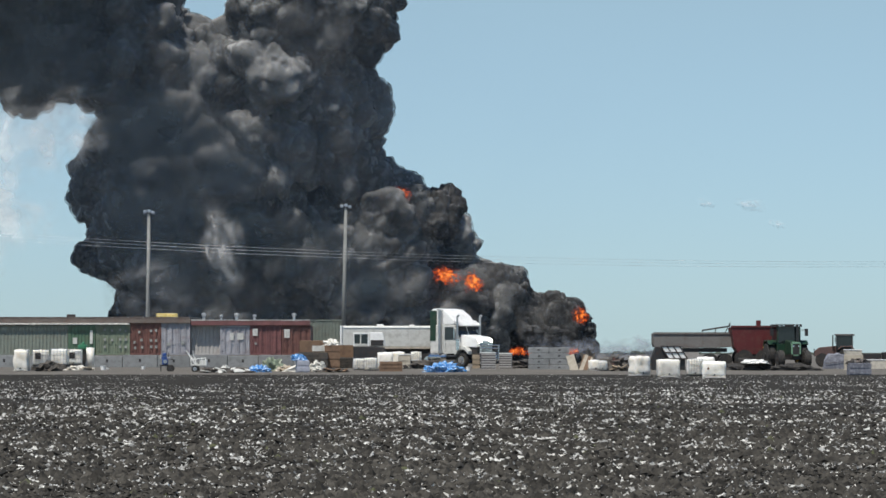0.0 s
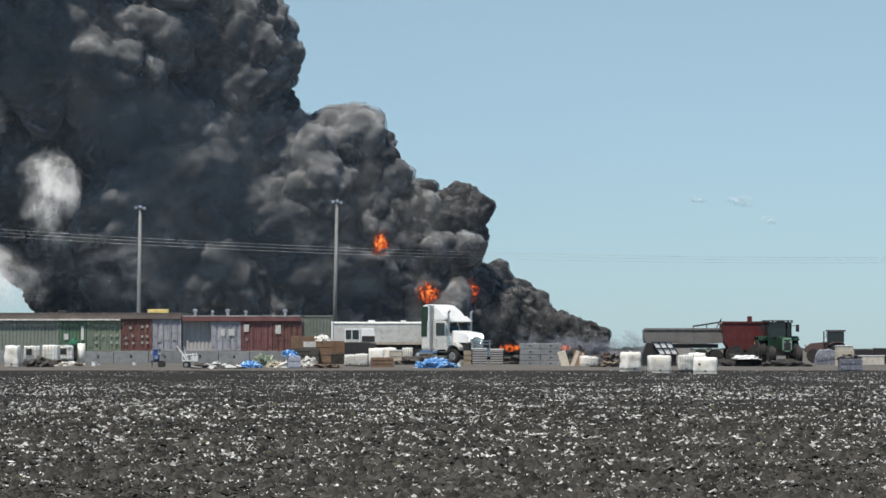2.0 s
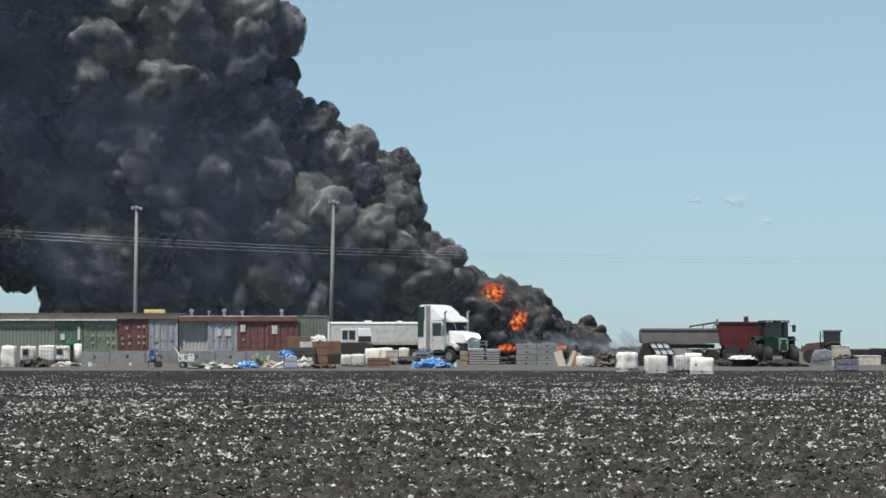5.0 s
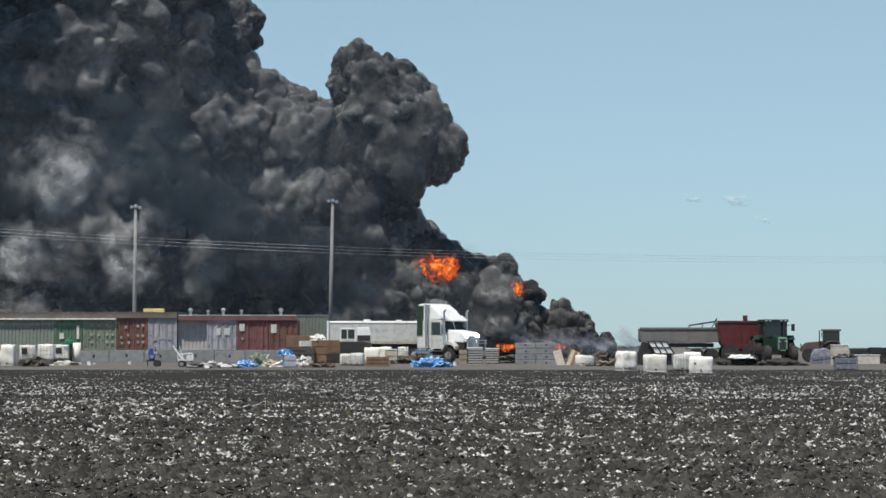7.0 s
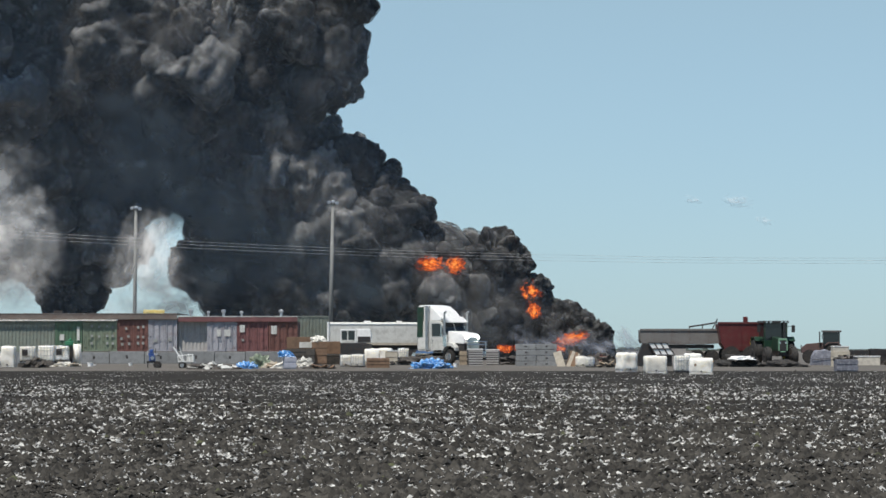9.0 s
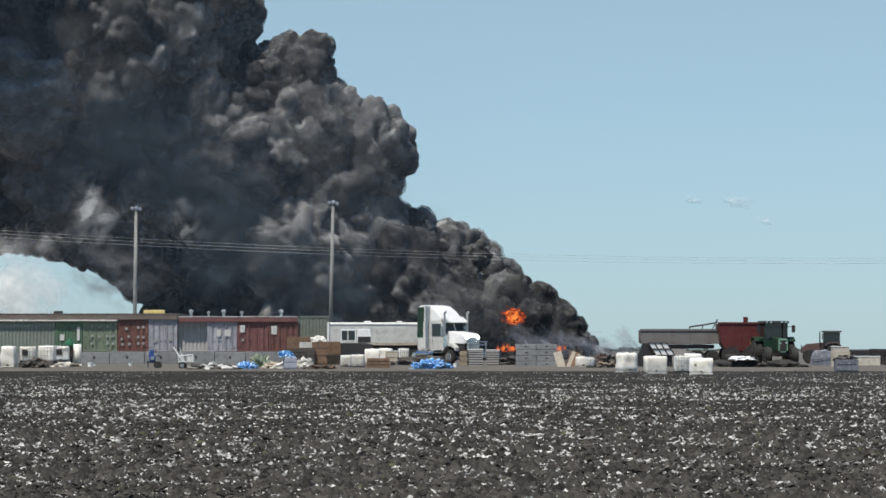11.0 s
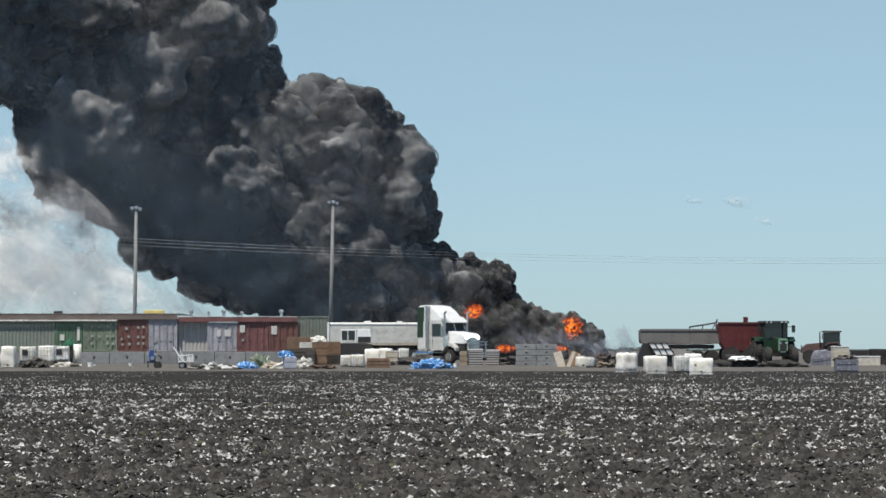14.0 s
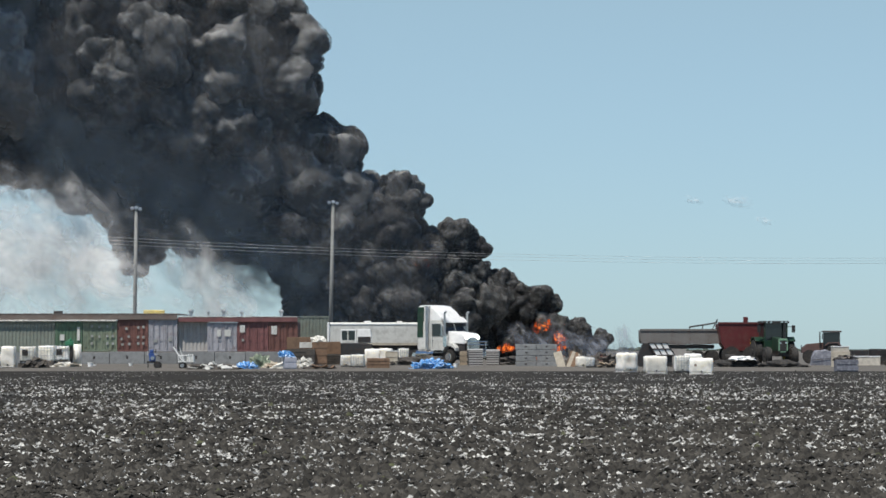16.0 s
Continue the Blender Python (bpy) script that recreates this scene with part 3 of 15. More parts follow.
def truck():
    """A bonneted prime mover, its nose to +x, side to the field. Origin under the sleeper's back."""
    t = thing("prime_mover_truck", pose(-1.86, 228.4, 0.36, 0, 0, -42), "white bonneted truck with a green-striped sleeper cab", "truck")
    part("chassis", boxes((-1.6, 4.6, 0.5, 0.7, 0.75, 1.0), (-1.6, 4.6, 1.7, 1.9, 0.75, 1.0), (-0.2, 4.4, 0.6, 1.8, 0.6, 0.8)), M["dark_steel"], t)
    # Sleeper and cab take the duller white: the side's shade is in the colour.
    part("sleeper", prism([(0, 1.05), (1.25, 1.05), (1.25, 3.1), (0, 3.1)], 0.02, 2.4, "y", 0.05), M["white_dirty_or_shaded"], t)
    part("stripe", prism([(0.0, 1.95), (0.55, 1.95), (0.6, 4.12), (0.04, 4.12)], -0.015, 0.1, "y"), M["tractor_green"], t, "dark green panel on the sleeper's side")
    part("cab", prism([(1.25, 1.0), (2.55, 1.0), (2.66, 2.1), (2.3, 3.05), (1.25, 3.12)], 0.05, 2.35, "y", 0.05), M["white_dirty_or_shaded"], t)
    part("roof_fairing", prism([(0.02, 3.1), (0.05, 4.22), (0.5, 4.28), (1.15, 4.2), (1.8, 3.8), (2.25, 3.35), (2.3, 3.1)], 0.1, 2.3, "y", 0.08), M["white_paint"], t, "tall white roof air deflector")
    part("fairing_seam", prism([(0.62, 4.18), (1.18, 4.12), (1.22, 4.16), (0.64, 4.23)], 0.085, 0.11, "y"), M["dark_steel"], t)
    part("side_window", boxes((1.4, 2.25, 0.02, 0.08, 2.02, 2.92), bevel=0.02), M["glass"], t)
    part("windscreen", prism([(2.36, 2.98), (2.69, 2.2), (2.74, 2.2), (2.41, 3.0)], 0.15, 2.25, "y"), M["glass"], t)
    part("windscreen_post", prism([(2.38, 2.98), (2.71, 2.2), (2.77, 2.2), (2.44, 3.0)], 1.17, 1.23, "y"), M["white_dirty_or_shaded"], t)
    part("sun_visor", prism([(2.25, 3.32), (2.85, 2.98), (2.88, 3.05), (2.3, 3.42)], 0.05, 2.35, "y"), M["white_paint"], t, "white sun visor over the windscreen")
    part("bonnet", prism([(2.6, 1.55), (4.2, 1.45), (4.27, 1.92), (4.05, 2.2), (2.62, 2.4)], 0.35, 2.05, "y", 0.08), M["white_paint"], t)
    part("engine_bay", boxes((2.65, 4.2, 0.45, 1.95, 0.8, 1.5)), M["dark_steel"], t)
    part("grille", boxes((4.28, 4.36, 0.55, 1.85, 0.95, 1.9), bevel=0.02), M["chrome"], t, "bright chrome grille")
    for i in range(6):
        part("grille_bar", boxes((4.36, 4.39, 0.6, 1.8, 1.0 + i * 0.12, 1.06 + i * 0.12)), M["chrome"], t)
    part("bumper", prism([(4.3, 0.45), (4.62, 0.5), (4.62, 0.9), (4.3, 0.92)], 0.05, 2.35, "y", 0.04), M["chrome"], t, "chrome bumper")
    for yy in (0.25, 2.15):
        bm = bmesh.new()
        bmesh.ops.create_uvsphere(bm, u_segments=16, v_segments=10, radius=0.14)
        bmesh.ops.translate(bm, verts=bm.verts, vec=(4.26, 1.2 + (yy - 1.2) * 0.6, 1.92))
        part("headlight", bm, M["headlamp"], t, "lit headlamp", smooth=True)
        part("mudguard", prism([(2.35, 0.9), (2.45, 1.35), (2.85, 1.58), (3.35, 1.5), (3.65, 1.2), (3.65, 0.95), (3.5, 1.15), (3.2, 1.3), (2.75, 1.3), (2.55, 1.1)], yy - 0.22, yy + 0.22, "y", 0.02), M["white_dirty_or_shaded"], t)
        part("bull_bar", rods(((4.72, yy, 0.6), (4.72, yy, 1.6)), r=0.035), M["chrome"], t)
    for zz in (0.7, 1.05, 1.4, 1.62):
        part("bull_bar_tube", rods(((4.72, 0.1, zz), (4.72, 2.3, zz)), r=0.04), M["chrome"], t)
    for yy in (-0.02, 2.42):
        part("exhaust_pipe", rods(((1.05, yy - 0.08, 1.0), (1.05, yy - 0.08, 4.2)), r=0.13, sides=12), M["steel"], t, "dull grey exhaust stack")
        part("intake_pipe", rods(((2.72, yy - 0.05, 1.9), (2.72, yy - 0.05, 3.7)), ((2.72, yy - 0.05, 3.66), (2.9, yy - 0.08, 3.78)), r=0.075), M["steel"], t)
        part("air_cleaner", rods(((2.75, yy - 0.02, 1.25), (2.75, yy - 0.02, 2.05)), r=0.17, sides=14), M["chrome"], t)
        part("mirror", boxes((2.52, 2.6, yy - 0.26, yy - 0.06, 1.95, 2.75), bevel=0.02), M["chrome"], t)
        part("mirror_arm", rods(((2.5, yy, 2.72), (2.5, yy - 0.2, 2.72)), ((2.5, yy, 2.0), (2.5, yy - 0.2, 2.0)), r=0.02), M["chrome"], t)
        part("fuel_tank", rods(((0.0, yy * 0.85 + 0.1, 0.72), (1.7, yy * 0.85 + 0.1, 0.72)), r=0.3, sides=18), M["chrome"], t)
        part("step", boxes((1.75, 2.5, yy - 0.02, yy + 0.15, 0.5, 0.56), (1.75, 2.5, yy - 0.02, yy + 0.15, 0.82, 0.88)), M["steel"], t)
    part("aerial", rods(((3.0, 2.1, 2.2), (3.0, 2.1, 3.55)), r=0.03), M["steel"], t)
    part("door_handle", boxes((1.4, 1.55, 0.02, 0.05, 1.7, 1.75)), M["chrome"], t)
    part("door_seam", boxes((1.42, 1.44, 0.04, 0.049, 1.05, 2.7), (2.44, 2.46, 0.04, 0.049, 1.05, 2.7)), M["dark_steel"], t)
    for xx, rr in ((3.0, 0.53), (-0.3, 0.53), (-1.4, 0.53)):
        for yy in (0.2, 2.2):
            wheel(t, xx, yy, rr, rr, 0.34, "chrome")


truck()


def trailer():
    t = thing("tanker_trailer", pose(-8.42, 231.47, 0.36, 0, 0, 0), "dusty white box-sided trailer with a rounded top edge", "trailer")
    L = 6.56
    z0, z1 = 1.39, 3.05
    part("body", prism([(0, z0 + 0.15), (0.2, z0), (2.3, z0), (2.5, z0 + 0.15), (2.5, z1 - 0.22), (2.35, z1), (0.15, z1), (0, z1 - 0.22)], 0.1, L, "x", 0.03), M["white_dirty_or_shaded"], t)
    part("front_cap", prism([(0.1, z0), (2.4, z0), (2.4, z1 + 0.05), (0.1, z1 + 0.05)], L + 0.002, L + 0.12, "x", 0.02), M["white_paint"], t)
    part("rear_post", rods(((0.02, 0, z0 - 0.2), (0.02, 0, z1 + 0.02)), r=0.1, sides=10), M["white_paint"], t)
    for i in range(3):
        part("rib", boxes((1.2 + i * 1.9, 1.24 + i * 1.9, -0.006, -0.002, z0 + 0.15, z1 - 0.22)), M["white_dirty_or_shaded"], t)
    part("top_rail", boxes((0.1, L, -0.02, 0.14, z1 - 0.2, z1 - 0.13)), M["steel"], t)
    part("side_rail", boxes((0.1, L, -0.04, -0.002, z0 - 0.02, z0 + 0.14)), M["tan"], t)
    part("hatch", boxes((2.6, 3.1, 0.9, 1.5, z1 + 0.003, z1 + 0.12), bevel=0.03), M["white_paint"], t)
    part("hatch", boxes((5.0, 5.4, 0.9, 1.5, z1 + 0.003, z1 + 0.10), bevel=0.03), M["white_paint"], t)
    part("chassis", boxes((0.3, L, 0.6, 0.8, z0 - 0.35, z0 - 0.004), (0.3, L, 1.7, 1.9, z0 - 0.35, z0 - 0.004)), M["dark_steel"], t)
    for xx in (0.9, 2.0, 3.1):
        for yy in (0.2, 2.2):
            wheel(t, xx, yy, 0.5, 0.5, 0.3)
    part("support_leg", boxes((5.2, 5.35, 0.3, 0.45, 0, z0)), M["dark_steel"], t)
    part("support_leg", boxes((5.2, 5.35, 2.0, 2.15, 0, z0)), M["dark_steel"], t)


trailer()


def pickup():
    """The top of a small white pickup shows over the crates."""
    t = thing("pickup_truck", pose(-7.28, 224.03, 0.36), "white pickup with a flat canopy, partly hidden by crates", "car")
    t.scale = (0.96, 1, 1.39)
    part("body", prism([(0.0, 0.45), (2.3, 0.45), (2.3, 1.05), (1.25, 1.1), (0, 1.1)], 0, 1.7, "y", 0.05), M["dark_steel"], t)
    part("cab_roof", boxes((0.0, 1.15, 0.06, 1.64, 1.72, 1.8), bevel=0.03), M["white_paint"], t)
    for xx in (0.0, 1.07):
        for yy in (0.06, 1.56):
            part("roof_pillar", boxes((xx, xx + 0.08, yy, yy + 0.08, 1.1, 1.722)), M["white_paint"], t)
    for u0, u1 in ((0.085, 0.5), (0.585, 1.065)):
        part("side_window", boxes((u0, u1, 0.09, 0.12, 1.24, 1.71)), M["glass"], t)
    part("door_pillar", boxes((0.503, 0.582, 0.06, 0.14, 1.11, 1.722)), M["white_dirty_or_shaded"], t)
    part("door_panel", boxes((0.085, 0.5, 0.08, 0.13, 1.1, 1.237), (0.585, 1.065, 0.08, 0.13, 1.1, 1.237)), M["white_dirty_or_shaded"], t)
    part("canopy", prism([(1.22, 1.1), (2.3, 1.1), (2.3, 1.5), (2.15, 1.82), (1.22, 1.82)], 0.05, 1.65, "y", 0.05), M["white_paint"], t)
    part("canopy_window", boxes((1.28, 2.24, 0.03, 0.052, 1.13, 1.42), bevel=0.006), M["dark_steel"], t)
    for xx in (0.4, 1.9):
        for yy in (0.12, 1.6):
            wheel(t, xx, yy, 0.34, 0.34, 0.22)


pickup()


# ---- farm machines ----
def hopper(name, label, x, y, z, outline, depth, material, ribs, legs, tyre=0.75):
    t = thing(name, pose(x, y, z), label, "grain bin")
    part("hopper", prism(outline, 0, depth, "y", 0.03), material, t)
    xs = [p[0] for p in outline]
    zs = [p[1] for p in outline]
    part("rim", boxes((min(xs) - 0.04, max(xs) + 0.04, -0.07, -0.002, max(zs) - 0.12, max(zs) + 0.02)), material, t)
    for i in range(ribs):
        u = min(xs) + (max(xs) - min(xs)) * (i + 0.7) / (ribs + 0.4)
        part("rib", boxes((u - 0.025, u + 0.025, -0.022, -0.002, min(zs) + 0.1, max(zs) - 0.13)), material, t)
    part("frame", boxes((min(xs) + 0.8, max(xs) - 0.5, 0.3, 0.5, min(zs) - 0.3, min(zs) - 0.002), (min(xs) + 0.8, max(xs) - 0.5, depth - 0.5, depth - 0.3, min(zs) - 0.3, min(zs) - 0.002)), M["dark_steel"], t)
    for u in legs:
        for yy in (0.2, depth - 0.2):
            wheel(t, u, yy, tyre, tyre, 0.5, "rubber")
    return t


grain = hopper("grain_trailer", "long dull grey steel grain trailer", 14.53, 232.44, 0.36,
               [(0.04, 2.5), (0.04, 1.75), (0.12, 1.5), (4.6, 1.42), (5.8, 1.5), (5.93, 2.0), (5.98, 2.56)], 2.6, M["bin_grey"], 4, (4.3, 5.35), 0.5)
part("auger_tube", rods(((3.65, 0.6, 2.72), (5.6, 0.6, 3.02)), r=0.06), M["dark_steel"], grain)
for a, b in (((3.7, 0.6, 2.4), (3.7, 0.6, 2.74)), ((4.6, 0.6, 2.4), (4.7, 0.6, 2.88)), ((5.3, 0.6, 2.4), (5.75, 0.6, 3.3)), ((5.75, 0.6, 3.3), (5.6, 0.6, 2.4))):
    part("auger_brace", rods((a, b), r=0.035), M["dark_steel"], grain)
chaser = hopper("chaser_bin", "dark red tapered grain bin behind a tractor", 20.15, 230.51, 0.36,
                [(-0.02, 2.92), (0.22, 1.5), (0.6, 0.95), (2.9, 0.95), (3.3, 1.92), (3.35, 3.04)], 2.8, M["bin_red"], 5, (0.95, 2.35), 0.7)
part("unload_chute", boxes((1.88, 2.2, 0.5, 0.9, 2.6, 3.45), bevel=0.03), M["bin_red"], chaser)
part("side_panel", boxes((2.3, 2.75, -0.08, -0.052, 1.4, 1.75)), M["yellow"], chaser, "small faded yellow panel")


def tractor(x, y, z, k, rot, paint, label):
    """A tractor with its nose to the field (-y)."""
    t = thing("tractor", pose(x, y, z, 0, 0, rot), label, "tractor", "tractors in the yard")
    q = lambda *s: tuple(v * k for v in s)
    part("bonnet", prism([(-1.9 * k, 1.0 * k), (-1.95 * k, 1.5 * k), (-1.5 * k, 1.85 * k), (0.1 * k, 2.0 * k), (0.1 * k, 1.0 * k)], -0.3 * k, 0.3 * k, "x", 0.06 * k), M["bonnet_green" if paint == "tractor_green" else paint], t)
    if paint == "tractor_green":
        part("grille_surround", boxes(q(-0.3, 0.3, -2.02, -1.9, 1.72, 1.86), q(-0.34, -0.24, -2.02, -1.9, 1.0, 1.72), q(0.24, 0.34, -2.02, -1.9, 1.0, 1.72), q(-0.2, 0.2, -2.02, -1.94, 0.9, 0.97), bevel=0.03), M["pale_green"], t, "green arch round the grille, sunlight put into its pale colour")
    part("grille", boxes(q(-0.24, 0.24, -2.0, -1.9, 1.0, 1.72)), M["dark_steel"], t)
    for sx in (-0.2, 0.2):
        part("headlight", boxes(q(sx - 0.07, sx + 0.07, -2.02, -1.9, 1.5, 1.62), bevel=0.01), M["chrome"], t)
    part("chassis", boxes(q(-0.3, 0.3, -1.8, 1.4, 0.7, 1.0)), M["dark_steel"], t)
    part("front_axle", boxes(q(-0.95, 0.95, -1.3, -1.1, 0.62, 0.8)), M["dark_steel"], t)
    part("cab_frame", boxes(q(-0.85, 0.85, 0.1, 1.7, 1.1, 1.75), q(-0.85, -0.75, 0.1, 0.2, 1.75, 2.95), q(0.75, 0.85, 0.1, 0.2, 1.75, 2.95), q(-0.85, -0.75, 1.6, 1.7, 1.75, 2.95), q(0.75, 0.85, 1.6, 1.7, 1.75, 2.95), bevel=0.02), M["tractor_green" if paint == "tractor_green" else "dark_steel"], t)
    part("window", boxes(q(-0.75, 0.75, 0.12, 0.15, 1.75, 2.94)), M["glass"], t)
    for sx in (-0.84, 0.81):
        part("window", boxes(q(sx, sx + 0.03, 0.2, 1.6, 1.75, 2.94)), M["glass"], t)
    part("roof", prism([q(-0.95, 2.95), q(0.95, 2.95), q(0.9, 3.12), q(-0.9, 3.12)], -0.02 * k, 1.85 * k, "y", 0.03), M["dark_steel"], t)
    for sx in (-0.7, -0.4, 0.4, 0.7):
        part("work_light", boxes(q(sx - 0.08, sx + 0.08, -0.05, 0.0, 2.98, 3.08)), M["chrome"], t)
    part("exhaust", rods((q(0.55, -0.2, 1.5), q(0.55, -0.2, 3.0)), r=0.06 * k), M["dark_steel"], t)
    for sx in (-1, 1):
        part("mirror", boxes(q(sx * 1.25 - 0.12, sx * 1.25 + 0.12, 0.0, 0.06, 2.3, 2.8)), M["dark_steel"], t)
        part("mirror_arm", rods((q(sx * 0.85, 0.1, 2.7), q(sx * 1.25, 0.03, 2.75)), r=0.02), M["dark_steel"], t)
        part("mudguard", prism([q(0.2, 1.7), q(0.6, 2.0), q(1.6, 2.0), q(1.9, 1.6), q(1.8, 1.55), q(1.5, 1.9), q(0.7, 1.9), q(0.35, 1.65)], (sx * 1.15 - 0.3) * k, (sx * 1.15 + 0.3) * k, "x", 0.02), M[paint], t)
        wheel(t, sx * 1.15 * k, 1.1 * k, 0.95 * k, 0.95 * k, 0.6 * k, "yellow" if sx > 0 else "rubber", "x")
        wheel(t, sx * 0.95 * k, -1.2 * k, 0.65 * k, 0.65 * k, 0.45 * k, "dark_steel", "x")
    return t


tractor(23.97, 226.77, 0.3, 1.02, 8, "tractor_green", "green tractor with tinted cab hitched to a red bin")
tractor(28.9, 240.45, 0.36, 0.8, -97, "rust_grey", "small old tractor with a dull rusty bonnet, side on")


# ---- goods and rubbish in the yard ----
def mound(name, x, y, z, rx, ry, rz, material, label, category, seed, lumps=0.45, bits=0, bit_material=None, cuts=4):
    """A heap of loose stuff with single pieces sticking out of it."""
    t = thing(name, pose(x, y, z), label, category)
    part("bulk", heap(rx, ry, rz, seed, lumps, cuts), material, t, smooth=cuts > 4)
    rg = random.Random(seed)
    for i in range(bits):
        a = rg.uniform(-rx, rx) * 0.9
        bm = bmesh.new()
        L = rg.uniform(0.3, 0.8) * (0.5 + rx * 0.4)
        box(bm, -L / 2, L / 2, -rg.uniform(0.05, 0.2), rg.uniform(0.05, 0.2), -0.03, rg.uniform(0.0, 0.05))
        ob = part("loose_piece", bm, bit_material or material, t)
        ob.matrix_basis = pose(a, -ry * rg.uniform(0.2, 0.9), rz * (1 - (a / rx) ** 2) * rg.uniform(0.3, 0.9) + 0.04, rg.uniform(-30, 50), rg.uniform(-40, 40), rg.uniform(-60, 60))
    return t


crate("cardboard_crate", -10.12, 225.85, 1.462, 2.1, 1.0, 0.85, M["card"], "brown cardboard crate with a pale label", "crate", 2, 0)
part("label", boxes((-0.15, 0.75, -0.515, -0.502, 0.08, 0.48)), M["white_dirty_or_shaded"], bpy.data.objects["cardboard_crate"], "pale paper label")
crate("wooden_crate", -10.48, 225.3, 0.35, 1.5, 1.0, 1.11, M["junk"], "dark weathered slatted crate under a cardboard crate", "crate", -3, 4)
crate("dark_crate", -9.38, 224.6, 0.35, 0.6, 1.0, 1.1, M["junk"], "dark sooty crate beside slatted crates", "crate", -3, 2)
crate("pallet_of_bags", -8.82, 224.94, 0.35, 1.05, 1.0, 1.62, M["card"], "brown carton pile under white bags", "carton", 4, 3)
mound("white_bags", -8.85, 224.94, 1.975, 0.55, 0.5, 0.4, M["pale_junk"], "white bags lying on brown cartons", "bags", 41, 0.5, 0)
crate("cardboard_crate", -7.66, 226.77, 1.1, 1.38, 1.0, 0.89, M["card"], "brown cardboard crate on a pallet", "crate", 0, 0)
crate("pallet", -7.64, 226.77, 0.35, 1.4, 1.1, 0.745, M["junk"], "stack of dark weathered wooden pallets under a crate", "pallets", 0, 4)
crate("dark_crate", -6.2, 226.4, 0.36, 1.45, 0.9, 1.53, M["junk"], "dark sooty steel crate", "crate", 0, 3)
crate("wooden_crate", -4.44, 215.38, 0.12, 1.5, 1.0, 0.72, M["card"], "low brown wooden crate with slatted sides", "crate", 5, 3)
crate("wooden_crate", -5, 223.14, 0.32, 1.1, 1.0, 0.1, M["wood"], "wooden pallet under a tank", "pallet", 5, 1)
crate("cream_box", -3.57, 221.37, 0.3, 0.85, 0.8, 0.98, M["tan"], "cream box with a pale top", "box", -4, 2, M["white_paint"])
crate("blue_crate", -10.35, 212.92, 0.12, 0.8, 0.8, 0.8, M["slate"], "pale slate plastic crate under a crumpled blue sheet", "crate", 12, 2)
mound("blue_sheet", -10.62, 212.92, 0.93, 0.5, 0.42, 0.38, M["blue_tarp"], "crumpled blue sheet lying on a plastic crate", "sheet", 57, 0.5, 0, None, 5)
crate("pallet_stack", 2.25, 220.49, 0.2, 0.95, 1.1, 1.2, M["dark_steel"], "stack of grey pallets with a pale sheet on top", "pallets", 4, 7, M["white_paint"], slat=M["pale_grey"])
crate("pallet_stack", 3.54, 222.25, 0.2, 0.84, 1.1, 1.15, M["dark_steel"], "stack of grey pallets with a pale sheet on top", "pallets", -5, 7, M["white_paint"], slat=M["pale_grey"])
crate("drum_box", 1.44, 223.14, 0.2, 0.5, 0.8, 1.1, M["wood"], "narrow wooden box beside stacked pallets", "box", 0, 3)
crate("pale_crate", 29.75, 221.37, 0.12, 1.7, 1.2, 0.78, M["cream"], "pale cream crate with a white lid at the yard's edge", "crate", 2, 0, M["white_paint"])
mound("scrap_heap", 31.6, 222.2, 0.2, 0.6, 0.5, 0.5, M["junk"], "dark scrap piled beside a pale crate", "scrap", 61, 0.6, 6, M["dark_steel"])
crate("dark_bin", 30.39, 230.51, 0.36, 1.2, 1.0, 1.0, M["dark_steel"], "dark steel bin standing in the yard", "bin", 2, 2)
crate("dark_bin", 31.88, 230.51, 0.36, 1.4, 1.0, 1.1, M["dark_steel"], "dark steel bin standing in the yard", "bin", 2, 2)
crate("dark_bin", 33.01, 228.62, 0.36, 1.2, 1.0, 0.9, M["dark_steel"], "dark steel bin standing in the yard", "bin", 2, 2)
goods = thing("grey_tarpaulin", pose(26.62, 221.37, 0.2), "grey tarpaulin drawn over farm goods beside a tractor", "tarpaulin")
bm = prism([(-0.85, 0.0), (-0.78, 0.72), (-0.5, 1.12), (0.2, 1.18), (0.62, 1.05), (0.78, 0.5), (0.85, 0.0)], -0.5, 0.5, "y", 0.05)
bmesh.ops.subdivide_edges(bm, edges=bm.edges[:], cuts=4, use_grid_fill=True)
for v in bm.verts:
    v.co += 0.09 * noise.noise_vector(Vector((v.co.x * 3.2, v.co.y * 2, v.co.z * 1.2)))
part("cloth", bm, M["grey_cloth"], goods, smooth=True)
part("cord", rods(((-0.8, -0.56, 0.5), (0.8, -0.56, 0.62)), r=0.015, sides=6), M["dark_steel"], goods)
crate("grey_bin", 26.2, 205.09, 0, 1.4, 1.0, 0.78, M["grey_cloth"], "grey plastic bin heaped with dark scrap at the yard's edge", "bin", 5, 2)
mound("scrap_heap", 26.2, 205.09, 0.72, 0.62, 0.4, 0.3, M["junk"], "jagged dark scrap lying in a grey bin", "scrap", 63, 0.8, 9, M["dark_steel"])
crate("cream_box", 28.2, 224.03, 0.3, 1.15, 0.8, 1.3, M["cream"], "cream box with a pale top", "box", 4, 1, M["white_paint"])
crate("far_box", 17.8, 239.42, 0.36, 1.2, 1.2, 1.55, M["pale_grey"], "pale grey box under the grain trailer", "box", 0, 0)


